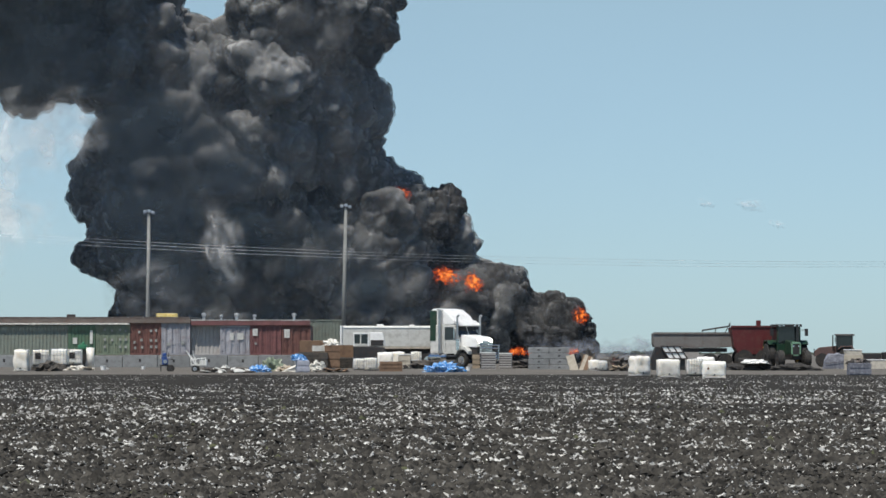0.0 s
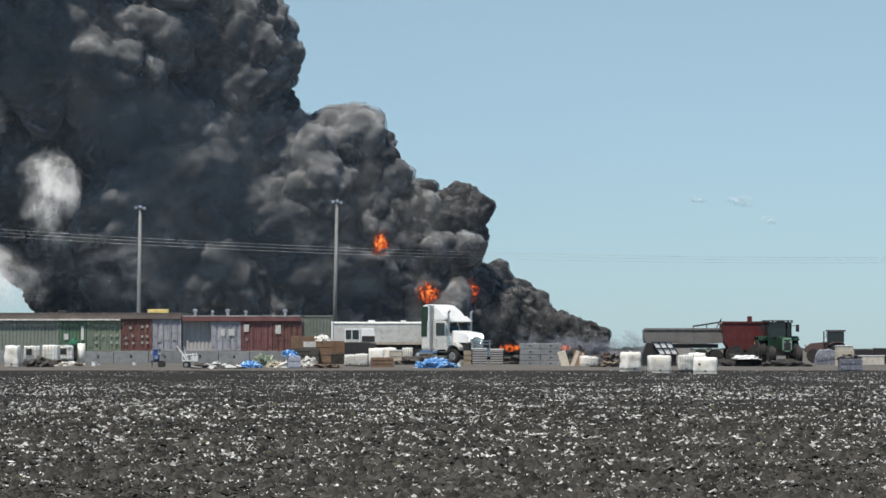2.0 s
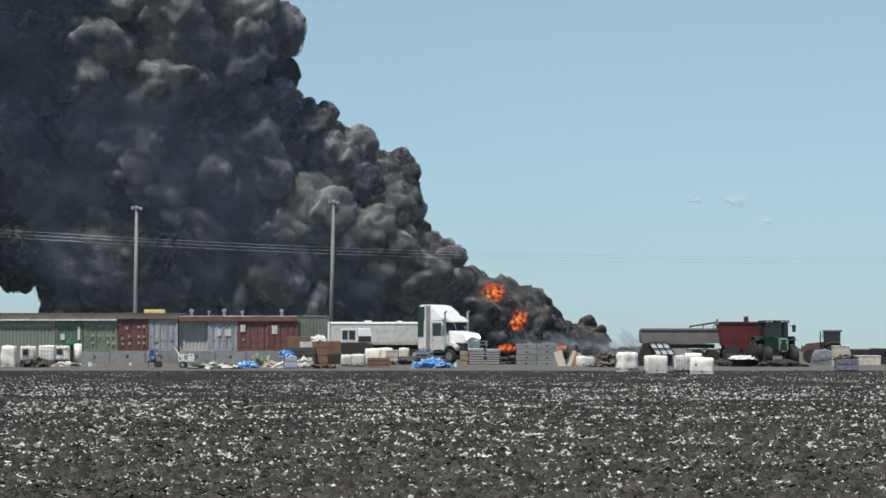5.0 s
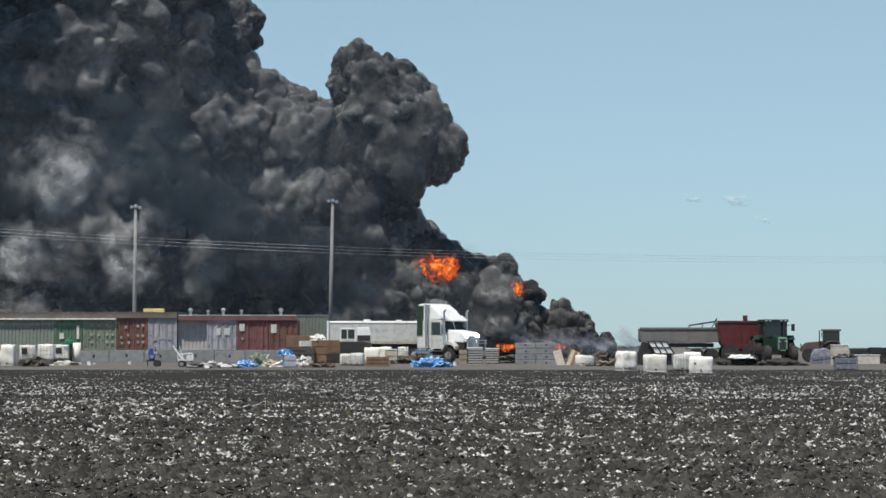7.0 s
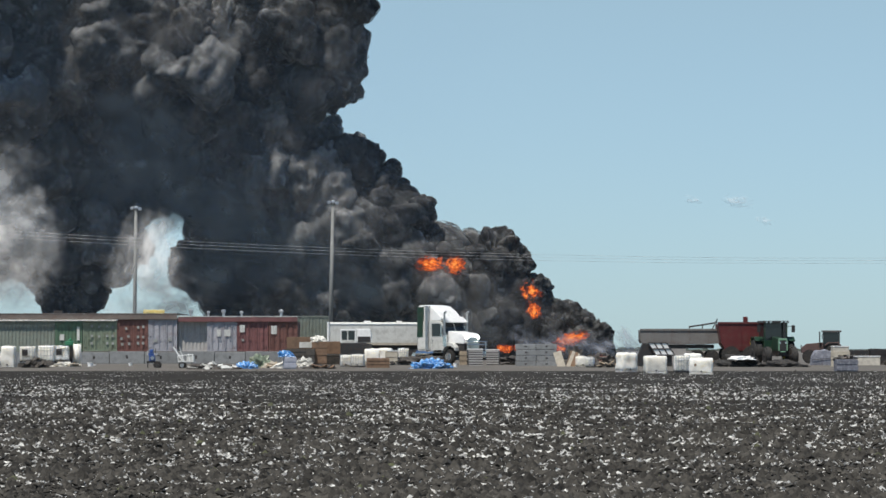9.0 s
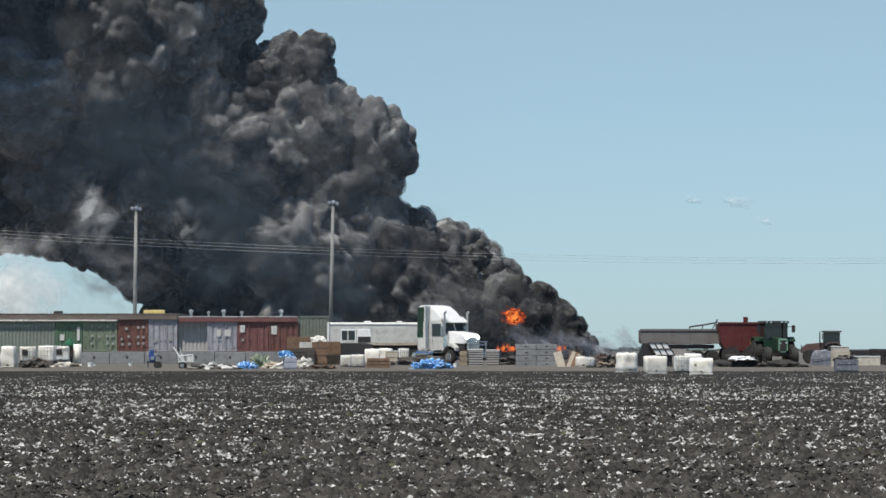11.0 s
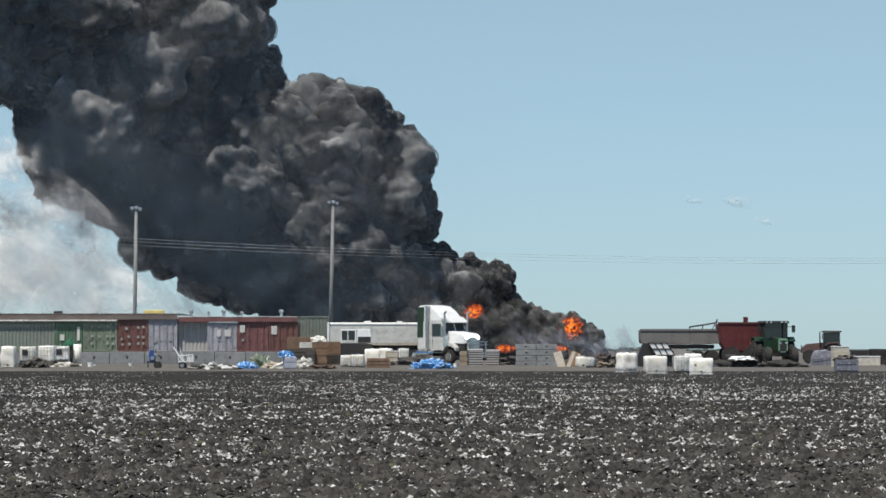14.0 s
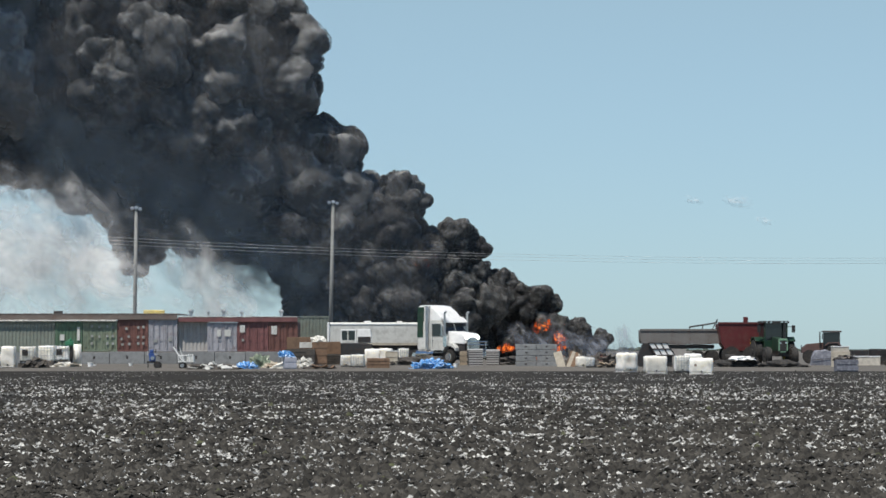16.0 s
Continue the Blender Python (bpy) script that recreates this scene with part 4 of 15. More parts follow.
def post_frame():
    t = thing("post_frame", pose(26.93, 217.91, 0.12), "tan timber frame of posts and a board", "frame")
    part("post", boxes((-0.1, 0.1, 0, 0.15, 0, 1.2)), M["tan"], t)
    part("post", boxes((1.05, 1.2, 0, 0.15, 0, 1.1)), M["tan"], t)
    part("board", boxes((-0.1, 1.2, -0.03, -0.002, 0.85, 1.15)), M["tan"], t)


post_frame()


mound("blue_tarpaulin", -0.919, 213.73, 0.1, 1.25, 0.8, 0.6, M["blue_tarp"], "bright blue crumpled tarpaulin on the ground", "tarpaulin", 3, 0.6, 0, None, 6)
mound("blue_tarpaulin", -13.25, 213.73, 0.1, 0.75, 0.6, 0.42, M["blue_tarp"], "blue crumpled tarpaulin bundle on the ground", "tarpaulin", 5, 0.5, 0, None, 6)
mound("green_netting", -12.6, 217.06, 0.15, 0.65, 0.6, 0.85, M["green_dark"], "dark green crumpled netting", "netting", 7, 0.7, 4, M["pale_junk"])
mound("white_bags", -9.38, 215.38, 0.15, 0.62, 0.5, 0.62, M["pale_junk"], "heap of white plastic bags", "bags", 9, 0.6, 4, M["white_dirty_or_shaded"])
sheet = thing("cream_tarpaulin", pose(-10.92, 214.56, 0.12, 0, 0, 8), "cream tarpaulin sloping up against a plastic crate", "tarpaulin")
bm = prism([(-0.95, 0), (-0.3, 0.34), (0.1, 0.5), (0.4, 0.84), (0.5, 0.8), (0.45, 0)], -0.35, 0.35, "y", 0.04)
bmesh.ops.subdivide_edges(bm, edges=bm.edges[:], cuts=3, use_grid_fill=True)
for v in bm.verts:
    v.co += 0.07 * noise.noise_vector(v.co * 3.1)
part("cloth", bm, M["pale_junk"], sheet)
mound("plank_heap", -11.58, 215.38, 0.15, 0.6, 0.5, 0.3, M["wood"], "heap of pale broken planks", "planks", 11, 0.6, 9, M["tan"])
mound("scrap_heap", -15.43, 212.11, 0.08, 1.6, 0.7, 0.38, M["junk"], "long low heap of dark scrap topped with white sheet", "scrap", 13, 0.5, 14, M["white_dirty_or_shaded"])
mound("scrap_heap", -26, 217.91, 0.2, 0.95, 0.5, 0.3, M["pale_junk"], "heap of pale broken timber", "scrap", 15, 0.6, 10, M["tan"])
mound("scrap_heap", -27.75, 215.38, 0.2, 0.85, 0.5, 0.58, M["junk"], "dark heap of scrap and tyres", "scrap", 17, 0.6, 6, M["junk"])
mound("scrap_heap", -8.35, 212.92, 0.1, 1.0, 0.5, 0.3, M["junk"], "dark flat heap of scrap", "scrap", 19, 0.6, 6, M["card"])
mound("scrap_heap", -1.94, 221.37, 0.3, 1.9, 0.6, 0.55, M["junk"], "dark heap of machinery scrap", "scrap", 21, 0.6, 10, M["dark_steel"])
mound("scrap_heap", 9.43, 223.14, 0.3, 0.7, 0.5, 0.95, M["junk"], "black burnt scrap leaning in a heap", "scrap", 23, 0.8, 8, M["dark_steel"])
mound("scrap_heap", 11.51, 229.57, 0.35, 1.1, 0.8, 0.7, M["junk"], "low charred wreckage near the fire", "scrap", 25, 0.6, 8, M["red"])
mound("scrap_heap", 20.53, 217.91, 0.12, 1.7, 0.8, 0.8, M["rubber"], "dark heap of hoses and belts beside a tractor", "scrap", 27, 0.5, 4, M["rubber"], 5)
mound("scrap_heap", 23.37, 217.06, 0.12, 1.6, 0.8, 0.5, M["rubber"], "low dark heap of farm scrap", "scrap", 29, 0.5, 4, M["rubber"], 5)
mound("white_sheet", 20.61, 217.06, 0.723, 0.85, 0.5, 0.25, M["white_paint"], "crumpled white sheet lying on dark scrap", "sheet", 31, 0.4, 0)
mound("scrap_heap", 4.67, 224.94, 0.3, 1.3, 0.6, 0.5, M["junk"], "dark heap of burnt scrap beside concrete blocks", "scrap", 33, 0.6, 10, M["dark_steel"])
mound("scrap_heap", 11.27, 216.22, 0.15, 0.9, 0.5, 0.35, M["junk"], "low flat heap of mud and scrap", "scrap", 35, 0.5, 6, M["wood"])


def leaning_boards():
    t = thing("leaning_boards", pose(8.47, 217.91, 0.15), "tan boards leaning together in an A shape", "boards")
    for a, m in ((-20, "tan"), (22, "card"), (30, "tan")):
        ob = part("board", boxes((-0.28, 0.28, -0.02, 0.02, 0, 1.2)), M[m], t)
        ob.matrix_basis = pose(-0.25 if a < 0 else 0.3, 0.1 * (a > 0), 0, -14, a * 0.8, 0)


leaning_boards()


def quad_cart():
    t = thing("engine_cart", pose(-19.84, 215.38, 0.12), "small blue upright engine on a two-wheeled cart", "cart")
    part("engine", boxes((-0.2, 0.2, -0.25, 0.25, 0.5, 0.88), (-0.26, 0.12, -0.2, 0.2, 0.88, 1.06), bevel=0.05), M["blue"], t)
    part("cowl", boxes((-0.18, 0.08, -0.2, 0.2, 1.063, 1.3), bevel=0.06), M["blue"], t)
    part("filter", rods(((-0.3, -0.1, 0.92), (-0.3, -0.1, 1.2)), r=0.07, sides=10), M["pale_grey"], t)
    part("pulley", rods(((0.02, -0.32, 0.72), (0.02, -0.25, 0.72)), r=0.13, sides=14), M["steel"], t)
    part("fuel_tank", boxes((0.13, 0.34, -0.2, 0.2, 0.9, 1.02), bevel=0.04), M["slate"], t)
    part("exhaust", rods(((0.2, 0.1, 1.0), (0.22, 0.1, 1.36)), r=0.03), M["dark_steel"], t)
    part("frame", boxes((-0.36, 0.42, -0.22, 0.22, 0.4, 0.497)), M["dark_steel"], t)
    part("leg", boxes((-0.33, -0.27, -0.05, 0.05, 0, 0.4)), M["dark_steel"], t)
    for yy in (-0.34, 0.34):
        wheel(t, 0.36, yy, 0.25, 0.25, 0.14, "dark_steel")
    part("handle", rods(((0.3, 0, 0.9), (0.52, 0, 0.86)), r=0.03), M["dark_steel"], t)


quad_cart()


def light_trailer():
    t = thing("light_trailer", pose(-17.5, 214.56, 0.1), "small white tipped trailer frame with a raised drawbar", "trailer")
    part("bed", boxes((-0.5, 0.6, -0.45, 0.45, 0.46, 0.56), (0.1, 0.6, -0.45, 0.45, 0.56, 0.86), bevel=0.02), M["white_dirty_or_shaded"], t)
    for u, top in ((-0.45, 0.9), (-0.12, 1.0), (0.3, 1.05), (0.56, 1.0)):
        part("stake", rods(((u, -0.46, 0.5), (u - 0.05, -0.46, top)), r=0.03, sides=6), M["white_paint"], t)
    part("side_rail", rods(((-0.5, -0.47, 0.88), (0.56, -0.47, 0.98)), r=0.028, sides=6), M["white_paint"], t)
    part("drawbar", rods(((-0.25, 0, 0.6), (-0.85, 0, 1.5)), r=0.045), M["white_paint"], t)
    part("drawbar_brace", rods(((-0.1, 0.2, 0.6), (-0.68, 0.05, 1.22)), r=0.03), M["white_dirty_or_shaded"], t)
    part("mast", rods(((-0.2, 0.2, 0.55), (-0.42, 0.2, 1.5)), r=0.035), M["white_dirty_or_shaded"], t)
    part("axle", boxes((-0.3, -0.1, -0.45, 0.45, 0.25, 0.46)), M["dark_steel"], t)
    for yy in (-0.52, 0.52):
        wheel(t, -0.2, yy, 0.24, 0.24, 0.12)
    part("leg", boxes((0.4, 0.46, -0.05, 0.05, 0, 0.46)), M["dark_steel"], t)


light_trailer()


def lattice_bin():
    """A dark skip with a tilted grid of pale panels on its end."""
    t = thing("lattice_skip", pose(13.55, 217.91, 0.15), "black steel skip with a tilted grid of pale panels", "skip")
    part("body", prism([(0.0, 0), (2.3, 0), (2.3, 0.85), (1.85, 1.0), (0.62, 1.66), (0.3, 1.7), (-0.05, 0.8)], 0.1, 1.5, "y", 0.03), M["dark_steel"], t)
    a, b, c = Vector((0.66, 0, 1.74)), Vector((0.55, 0, -0.86)), Vector((1.3, 0, 0.0))
    g = lambda u, v: a + b * v + c * u
    for i in range(3):
        for j in range(2):
            u0, u1, v0, v1 = i / 3 + 0.03, (i + 1) / 3 - 0.03, j / 2 + 0.03, (j + 1) / 2 - 0.04
            o = [g(u0, v0), g(u1, v0), g(u1, v1), g(u0, v1)]
            part("panel", prism([(p.x - 0.05, p.z) for p in o], -0.04, 0.0, "y"), M["white_paint"], t)
    for i in range(4):
        part("grid_bar", rods((g(i / 3, 0) - Vector((0.05, 0.05, 0)), g(i / 3, 1) - Vector((0.05, 0.05, 0))), r=0.045), M["dark_steel"], t)
    for j in range(3):
        part("grid_bar", rods((g(0, j / 2) - Vector((0.05, 0.06, 0)), g(1, j / 2) - Vector((0.05, 0.06, 0))), r=0.045), M["dark_steel"], t)


lattice_bin()


def green_pump():
    t = thing("green_pump", pose(-26.41, 224.03, 0.3), "green pump with a white upright tank beside it", "pump")
    part("housing", boxes((-0.42, 0.18, -0.2, 0.3, 1.36, 1.72), bevel=0.08), M["pump_green"], t)
    part("outlet", rods(((-0.2, 0.0, 1.7), (0.02, 0.0, 1.86)), r=0.09, sides=10), M["pump_green"], t)
    part("stand", boxes((-0.1, 0.1, -0.05, 0.1, 0, 1.36)), M["dark_steel"], t)
    part("strap", boxes((0.12, 0.2, -0.42, -0.3, 0.5, 1.25)), M["rubber"], t)
    part("tank", rods(((0.45, -0.1, 0), (0.45, -0.1, 1.5)), r=0.28, sides=16), M["plastic"], t, smooth=True)


green_pump()


def bucket(x, y, z, r, h):
    t = thing("bucket", pose(x, y, z), "white plastic bucket lying about the yard", "bucket", "buckets")
    part("body", rod(bmesh.new(), (0, 0, 0), (0, 0, h), r * 0.85, 14, r), M["white_paint"], t)
    part("rim", rod(bmesh.new(), (0, 0, h), (0, 0, h + 0.03), r * 1.08, 14), M["white_paint"], t)


bucket(-24.36, 217.91, 0.2, 0.2, 0.3)
bucket(-21.76, 219.62, 0.2, 0.13, 0.25)
bucket(-24.24, 219.62, 0.2, 0.1, 0.16)
bucket(0.852, 216.22, 0.15, 0.14, 0.3)


# ---- smoke and fire ----
MOVES = []        # (thing, rows) keyed in motions()
SMOKE_Y = 309.91


def smoke_material(name, dark, light, clear=0.0, holes=0.0):
    m = bpy.data.materials.new(name)
    m.use_nodes = True
    n, l = m.node_tree.nodes, m.node_tree.links
    b = n["Principled BSDF"]
    tc = n.new("ShaderNodeTexCoord")
    info = n.new("ShaderNodeObjectInfo")
    tex = n.new("ShaderNodeTexNoise")
    tex.inputs["Scale"].default_value, tex.inputs["Detail"].default_value = (5.0 if clear else 1.6), 6
    fine = n.new("ShaderNodeTexNoise")
    fine.inputs["Scale"].default_value, fine.inputs["Detail"].default_value = 6.5, 7
    l.new(tc.outputs["Object"], tex.inputs["Vector"])
    l.new(tc.outputs["Object"], fine.inputs["Vector"])
    add = n.new("ShaderNodeMath")
    add.operation = "MULTIPLY_ADD"
    l.new(info.outputs["Random"], add.inputs[0])
    add.inputs[1].default_value = 0.2
    l.new(tex.outputs["Fac"], add.inputs[2])
    ramp = n.new("ShaderNodeValToRGB")
    ramp.color_ramp.elements[0].color, ramp.color_ramp.elements[1].color = dark, light
    ramp.color_ramp.elements[0].position, ramp.color_ramp.elements[1].position = 0.42, 0.92
    l.new(add.outputs[0], ramp.inputs["Fac"])
    l.new(ramp.outputs["Color"], b.inputs["Base Color"])
    b.inputs["Roughness"].default_value = 1.0
    b.inputs["Specular IOR Level"].default_value = 0.0
    b.inputs["Subsurface Weight"].default_value = 0.7
    b.inputs["Subsurface Radius"].default_value = (1.0, 0.95, 0.9)
    b.inputs["Subsurface Scale"].default_value = 0.35
    bp = n.new("ShaderNodeBump")
    bp.inputs["Strength"].default_value, bp.inputs["Distance"].default_value = 0.3, 0.3
    l.new(fine.outputs["Fac"], bp.inputs["Height"])
    l.new(bp.outputs[0], b.inputs["Normal"])
    if clear:
        see = n.new("ShaderNodeBsdfTransparent")
        mix = n.new("ShaderNodeMixShader")
        mr = n.new("ShaderNodeMapRange")
        mr.inputs["From Min"].default_value, mr.inputs["From Max"].default_value = 0.35, 0.65
        mr.inputs["To Min"].default_value, mr.inputs["To Max"].default_value = clear - holes, clear + holes
        l.new(tex.outputs["Fac"], mr.inputs["Value"])
        l.new(mr.outputs[0], mix.inputs[0])
        l.new(b.outputs[0], mix.inputs[1])
        l.new(see.outputs[0], mix.inputs[2])
        l.new(mix.outputs[0], n["Material Output"].inputs["Surface"])
    return m


BLACK_TONES, FRESH_TONES = ((0.060, 0.062, 0.063, 1), (0.34, 0.338, 0.331, 1)), ((0.034, 0.034, 0.035, 1), (0.150, 0.149, 0.145, 1))
BLACK, FRESH = smoke_material("black_smoke", *BLACK_TONES), smoke_material("fresh_black_smoke", *FRESH_TONES)
BLACK_FUZZ, FRESH_FUZZ = smoke_material("smoke_fuzz", *BLACK_TONES, 0.6, 0.45), smoke_material("fresh_smoke_fuzz", *FRESH_TONES, 0.6, 0.45)


def sphere_points(count, rng):
    v = rng.normal(size=(count, 3))
    return v / np.linalg.norm(v, axis=1)[:, None]


def domes(p, count, rng):
    """Height of rounded domes, one round each of count scattered points, with soft valleys between."""
    q = sphere_points(count, rng)
    wide = 4.2 * 1.5 / count
    total = np.zeros(len(p))
    for i in range(0, count, 40):
        total += np.exp(-9.0 * (2 - 2 * p @ q[i:i + 40].T) / wide).sum(axis=1)
    near = -np.log(total + 1e-9) / 9.0
    return np.sqrt(np.clip(1.02 - near, 0.02, 1.4)) - 0.7


def lobes(p, count, rng):
    """How far out a bunch of balls reaches in each direction."""
    h = np.full(len(p), 0.72)
    for c in sphere_points(count, rng):
        c, r = c * rng.uniform(0.5, 0.68), rng.uniform(0.38, 0.56)
        along = p @ c
        room = r * r - (c @ c - along * along)
        reach = np.where((room > 0) & (along > 0), along + np.sqrt(np.maximum(room, 0)), 0)
        h = np.maximum(h, reach)
    return h


def head_shape(seed, cuts, balls, sizes):
    """Points and triangles of a cauliflower head about 1 m in radius."""
    rng = np.random.default_rng(seed)
    bm = bmesh.new()
    bmesh.ops.create_icosphere(bm, subdivisions=cuts, radius=1)
    p = np.array([v.co[:] for v in bm.verts])
    f = np.array([[v.index for v in q.verts] for q in bm.faces])
    bm.free()
    p /= np.linalg.norm(p, axis=1)[:, None]
    h = lobes(p, balls, rng)
    for count, tall in sizes:       # each size of lobe is pulled about by the swirl, so that none is round
        swirl = 0.6 / math.sqrt(count) * sum(np.sin(p @ rng.normal(size=(3, 3)) * math.sqrt(count) * g + rng.random(3) * 6) / g ** 0.5 for g in (0.45, 1.0))
        q = p + swirl
        h += tall * rng.uniform(0.85, 1.15) * domes(q / np.linalg.norm(q, axis=1)[:, None], count, rng)
    return p * (h / h.mean() * 0.97)[:, None], f


def billow_mesh(name, seed, cuts, material, balls, sizes, fuzz=None):
    """A head of smoke, with a torn thin skin of smoke round it where a fuzz material is given."""
    p, f = head_shape(seed, cuts, balls, sizes)
    n = len(f)
    if fuzz:
        q, g = head_shape(seed, max(4, cuts - 1), balls, sizes)
        p, f = np.concatenate([p, q * 1.032]), np.concatenate([f, g + len(p)])
    me = bpy.data.meshes.new(name)
    me.from_pydata(p.tolist(), [], f.tolist())
    me.polygons.foreach_set("use_smooth", np.ones(len(f), dtype=bool))
    me.materials.append(material)
    if fuzz:
        me.materials.append(fuzz)
        slot = np.zeros(len(f), dtype=np.int32)
        slot[n:] = 1
        me.polygons.foreach_set("material_index", slot)
    me.update()
    return me


HEADS = [billow_mesh("billow", 10 + i, 6, BLACK, 14, ((46, 0.33), (220, 0.145), (800, 0.05)), BLACK_FUZZ) for i in range(6)]
HEADS_MIDDLE = [billow_mesh("billow", 70 + i, 5, BLACK, 14, ((44, 0.33), (190, 0.15)), BLACK_FUZZ) for i in range(6)]
HEADS_FRESH = [billow_mesh("billow", 130 + i, 5, FRESH, 12, ((34, 0.38), (150, 0.17)), FRESH_FUZZ) for i in range(6)]

plume = thing("smoke_plume", pose(12.0, SMOKE_Y, 0.1), "thick black smoke plume rolling up from a fire", "smoke")
haze = thing("pale_smoke", pose(-34.34, SMOKE_Y + 25, 0.1), "thin pale smoke drifting low behind the containers", "smoke")
rng = random.Random(4)


def billow(parent, meshes, radius, rows, spin=14.0, depth=0.0):
    """One rigid head of smoke. rows: seconds, x, z and perhaps metres nearer to the field."""
    ob = new(meshes[0].name.split(".")[0], rng.choice(meshes))
    ob.parent = parent
    k = rng.uniform(0.86, 1.16)
    ob.scale = (radius * k, radius * 0.95, radius / k)
    o = parent.matrix_basis.translation
    a = [rng.uniform(0, 360) for _ in range(3)]
    s = [rng.uniform(-0.4, 0.4) * spin, rng.uniform(-1.2, -0.3) * spin, rng.uniform(-0.3, 0.3) * spin]
    mid = (rows[0][0] + rows[-1][0]) / 2 if len(rows) < 3 else rows[len(rows) // 2][0]
    turn = lambda t: max(-2.5, min(2.5, t - mid))
    keyed = [(t, pose(x - o.x, (d[0] if d else depth) + SMOKE_Y - o.y, z - o.z, *(a[i] + s[i] * turn(t) for i in range(3)))) for t, x, z, *d in rows]
    MOVES.append((ob, keyed))
    return ob


# ---- thin smoke ----
def wisp_material(name, dark, light, most, clear_at=0.3):
    """Smoke that thins out from the middle of its piece to nothing at the rim, with streaks."""
    m = bpy.data.materials.new(name)
    m.use_nodes = True
    n, l = m.node_tree.nodes, m.node_tree.links
    n.remove(n["Principled BSDF"])
    tc = n.new("ShaderNodeTexCoord")
    info = n.new("ShaderNodeObjectInfo")
    move = n.new("ShaderNodeVectorMath")
    move.operation = "ADD"
    l.new(tc.outputs["Object"], move.inputs[0])
    far_off = n.new("ShaderNodeMath")
    far_off.operation = "MULTIPLY"
    far_off.inputs[1].default_value = 40.0
    l.new(info.outputs["Random"], far_off.inputs[0])
    l.new(far_off.outputs[0], move.inputs[1])
    tex = n.new("ShaderNodeTexNoise")
    tex.inputs["Scale"].default_value, tex.inputs["Detail"].default_value, tex.inputs["Distortion"].default_value = 3.2, 8, 0.05
    l.new(move.outputs[0], tex.inputs["Vector"])
    ramp = n.new("ShaderNodeValToRGB")
    ramp.color_ramp.elements[0].color, ramp.color_ramp.elements[1].color = dark, light
    ramp.color_ramp.elements[0].position, ramp.color_ramp.elements[1].position = 0.35, 0.65
    l.new(tex.outputs["Fac"], ramp.inputs["Fac"])
    dif, tra, both = n.new("ShaderNodeBsdfDiffuse"), n.new("ShaderNodeBsdfTranslucent"), n.new("ShaderNodeMixShader")
    l.new(ramp.outputs["Color"], dif.inputs["Color"])
    l.new(ramp.outputs["Color"], tra.inputs["Color"])
    both.inputs[0].default_value = 0.25
    l.new(dif.outputs[0], both.inputs[1])
    l.new(tra.outputs[0], both.inputs[2])
    flat = n.new("ShaderNodeVectorMath")
    flat.operation = "MULTIPLY"
    flat.inputs[1].default_value = (1, 0, 1)
    l.new(tc.outputs["Object"], flat.inputs[0])
    far = n.new("ShaderNodeVectorMath")
    far.operation = "LENGTH"
    l.new(flat.outputs[0], far.inputs[0])
    fall = n.new("ShaderNodeMapRange")
    fall.interpolation_type = "SMOOTHSTEP"
    fall.inputs["From Min"].default_value, fall.inputs["From Max"].default_value = 0.15, 0.92
    fall.inputs["To Min"].default_value, fall.inputs["To Max"].default_value = 1.0, 0.0
    torn = n.new("ShaderNodeTexNoise")
    torn.inputs["Scale"].default_value, torn.inputs["Detail"].default_value, torn.inputs["Distortion"].default_value = 1.7, 5, 0.6
    l.new(move.outputs[0], torn.inputs["Vector"])
    rag = n.new("ShaderNodeMath")
    rag.operation = "MULTIPLY_ADD"
    rag.inputs[1].default_value = 1.5
    l.new(torn.outputs["Fac"], rag.inputs[0])
    l.new(far.outputs["Value"], rag.inputs[2])
    edge = n.new("ShaderNodeMath")
    edge.operation = "ADD"
    edge.inputs[1].default_value = -0.62
    l.new(rag.outputs[0], edge.inputs[0])
    rim = n.new("ShaderNodeMapRange")
    rim.interpolation_type = "SMOOTHSTEP"
    rim.inputs["From Min"].default_value, rim.inputs["From Max"].default_value = 0.72, 0.95
    rim.inputs["To Min"].default_value, rim.inputs["To Max"].default_value = 1.0, 0.0
    l.new(far.outputs["Value"], rim.inputs["Value"])
    l.new(edge.outputs[0], fall.inputs["Value"])
    str_ = n.new("ShaderNodeMapRange")
    str_.inputs["From Min"].default_value, str_.inputs["From Max"].default_value = clear_at, 0.68 - 0.4 * (0.3 - clear_at)
    str_.inputs["To Max"].default_value = most
    l.new(tex.outputs["Fac"], str_.inputs["Value"])
    mul = n.new("ShaderNodeMath")
    mul.operation = "MULTIPLY"
    l.new(fall.outputs[0], mul.inputs[0])
    l.new(str_.outputs[0], mul.inputs[1])
    whole = n.new("ShaderNodeMath")
    whole.operation = "MULTIPLY"
    l.new(mul.outputs[0], whole.inputs[0])
    l.new(rim.outputs[0], whole.inputs[1])
    see, mix = n.new("ShaderNodeBsdfTransparent"), n.new("ShaderNodeMixShader")
    l.new(whole.outputs[0], mix.inputs[0])
    l.new(see.outputs[0], mix.inputs[1])
    l.new(both.outputs[0], mix.inputs[2])
    l.new(mix.outputs[0], n["Material Output"].inputs["Surface"])
    return m


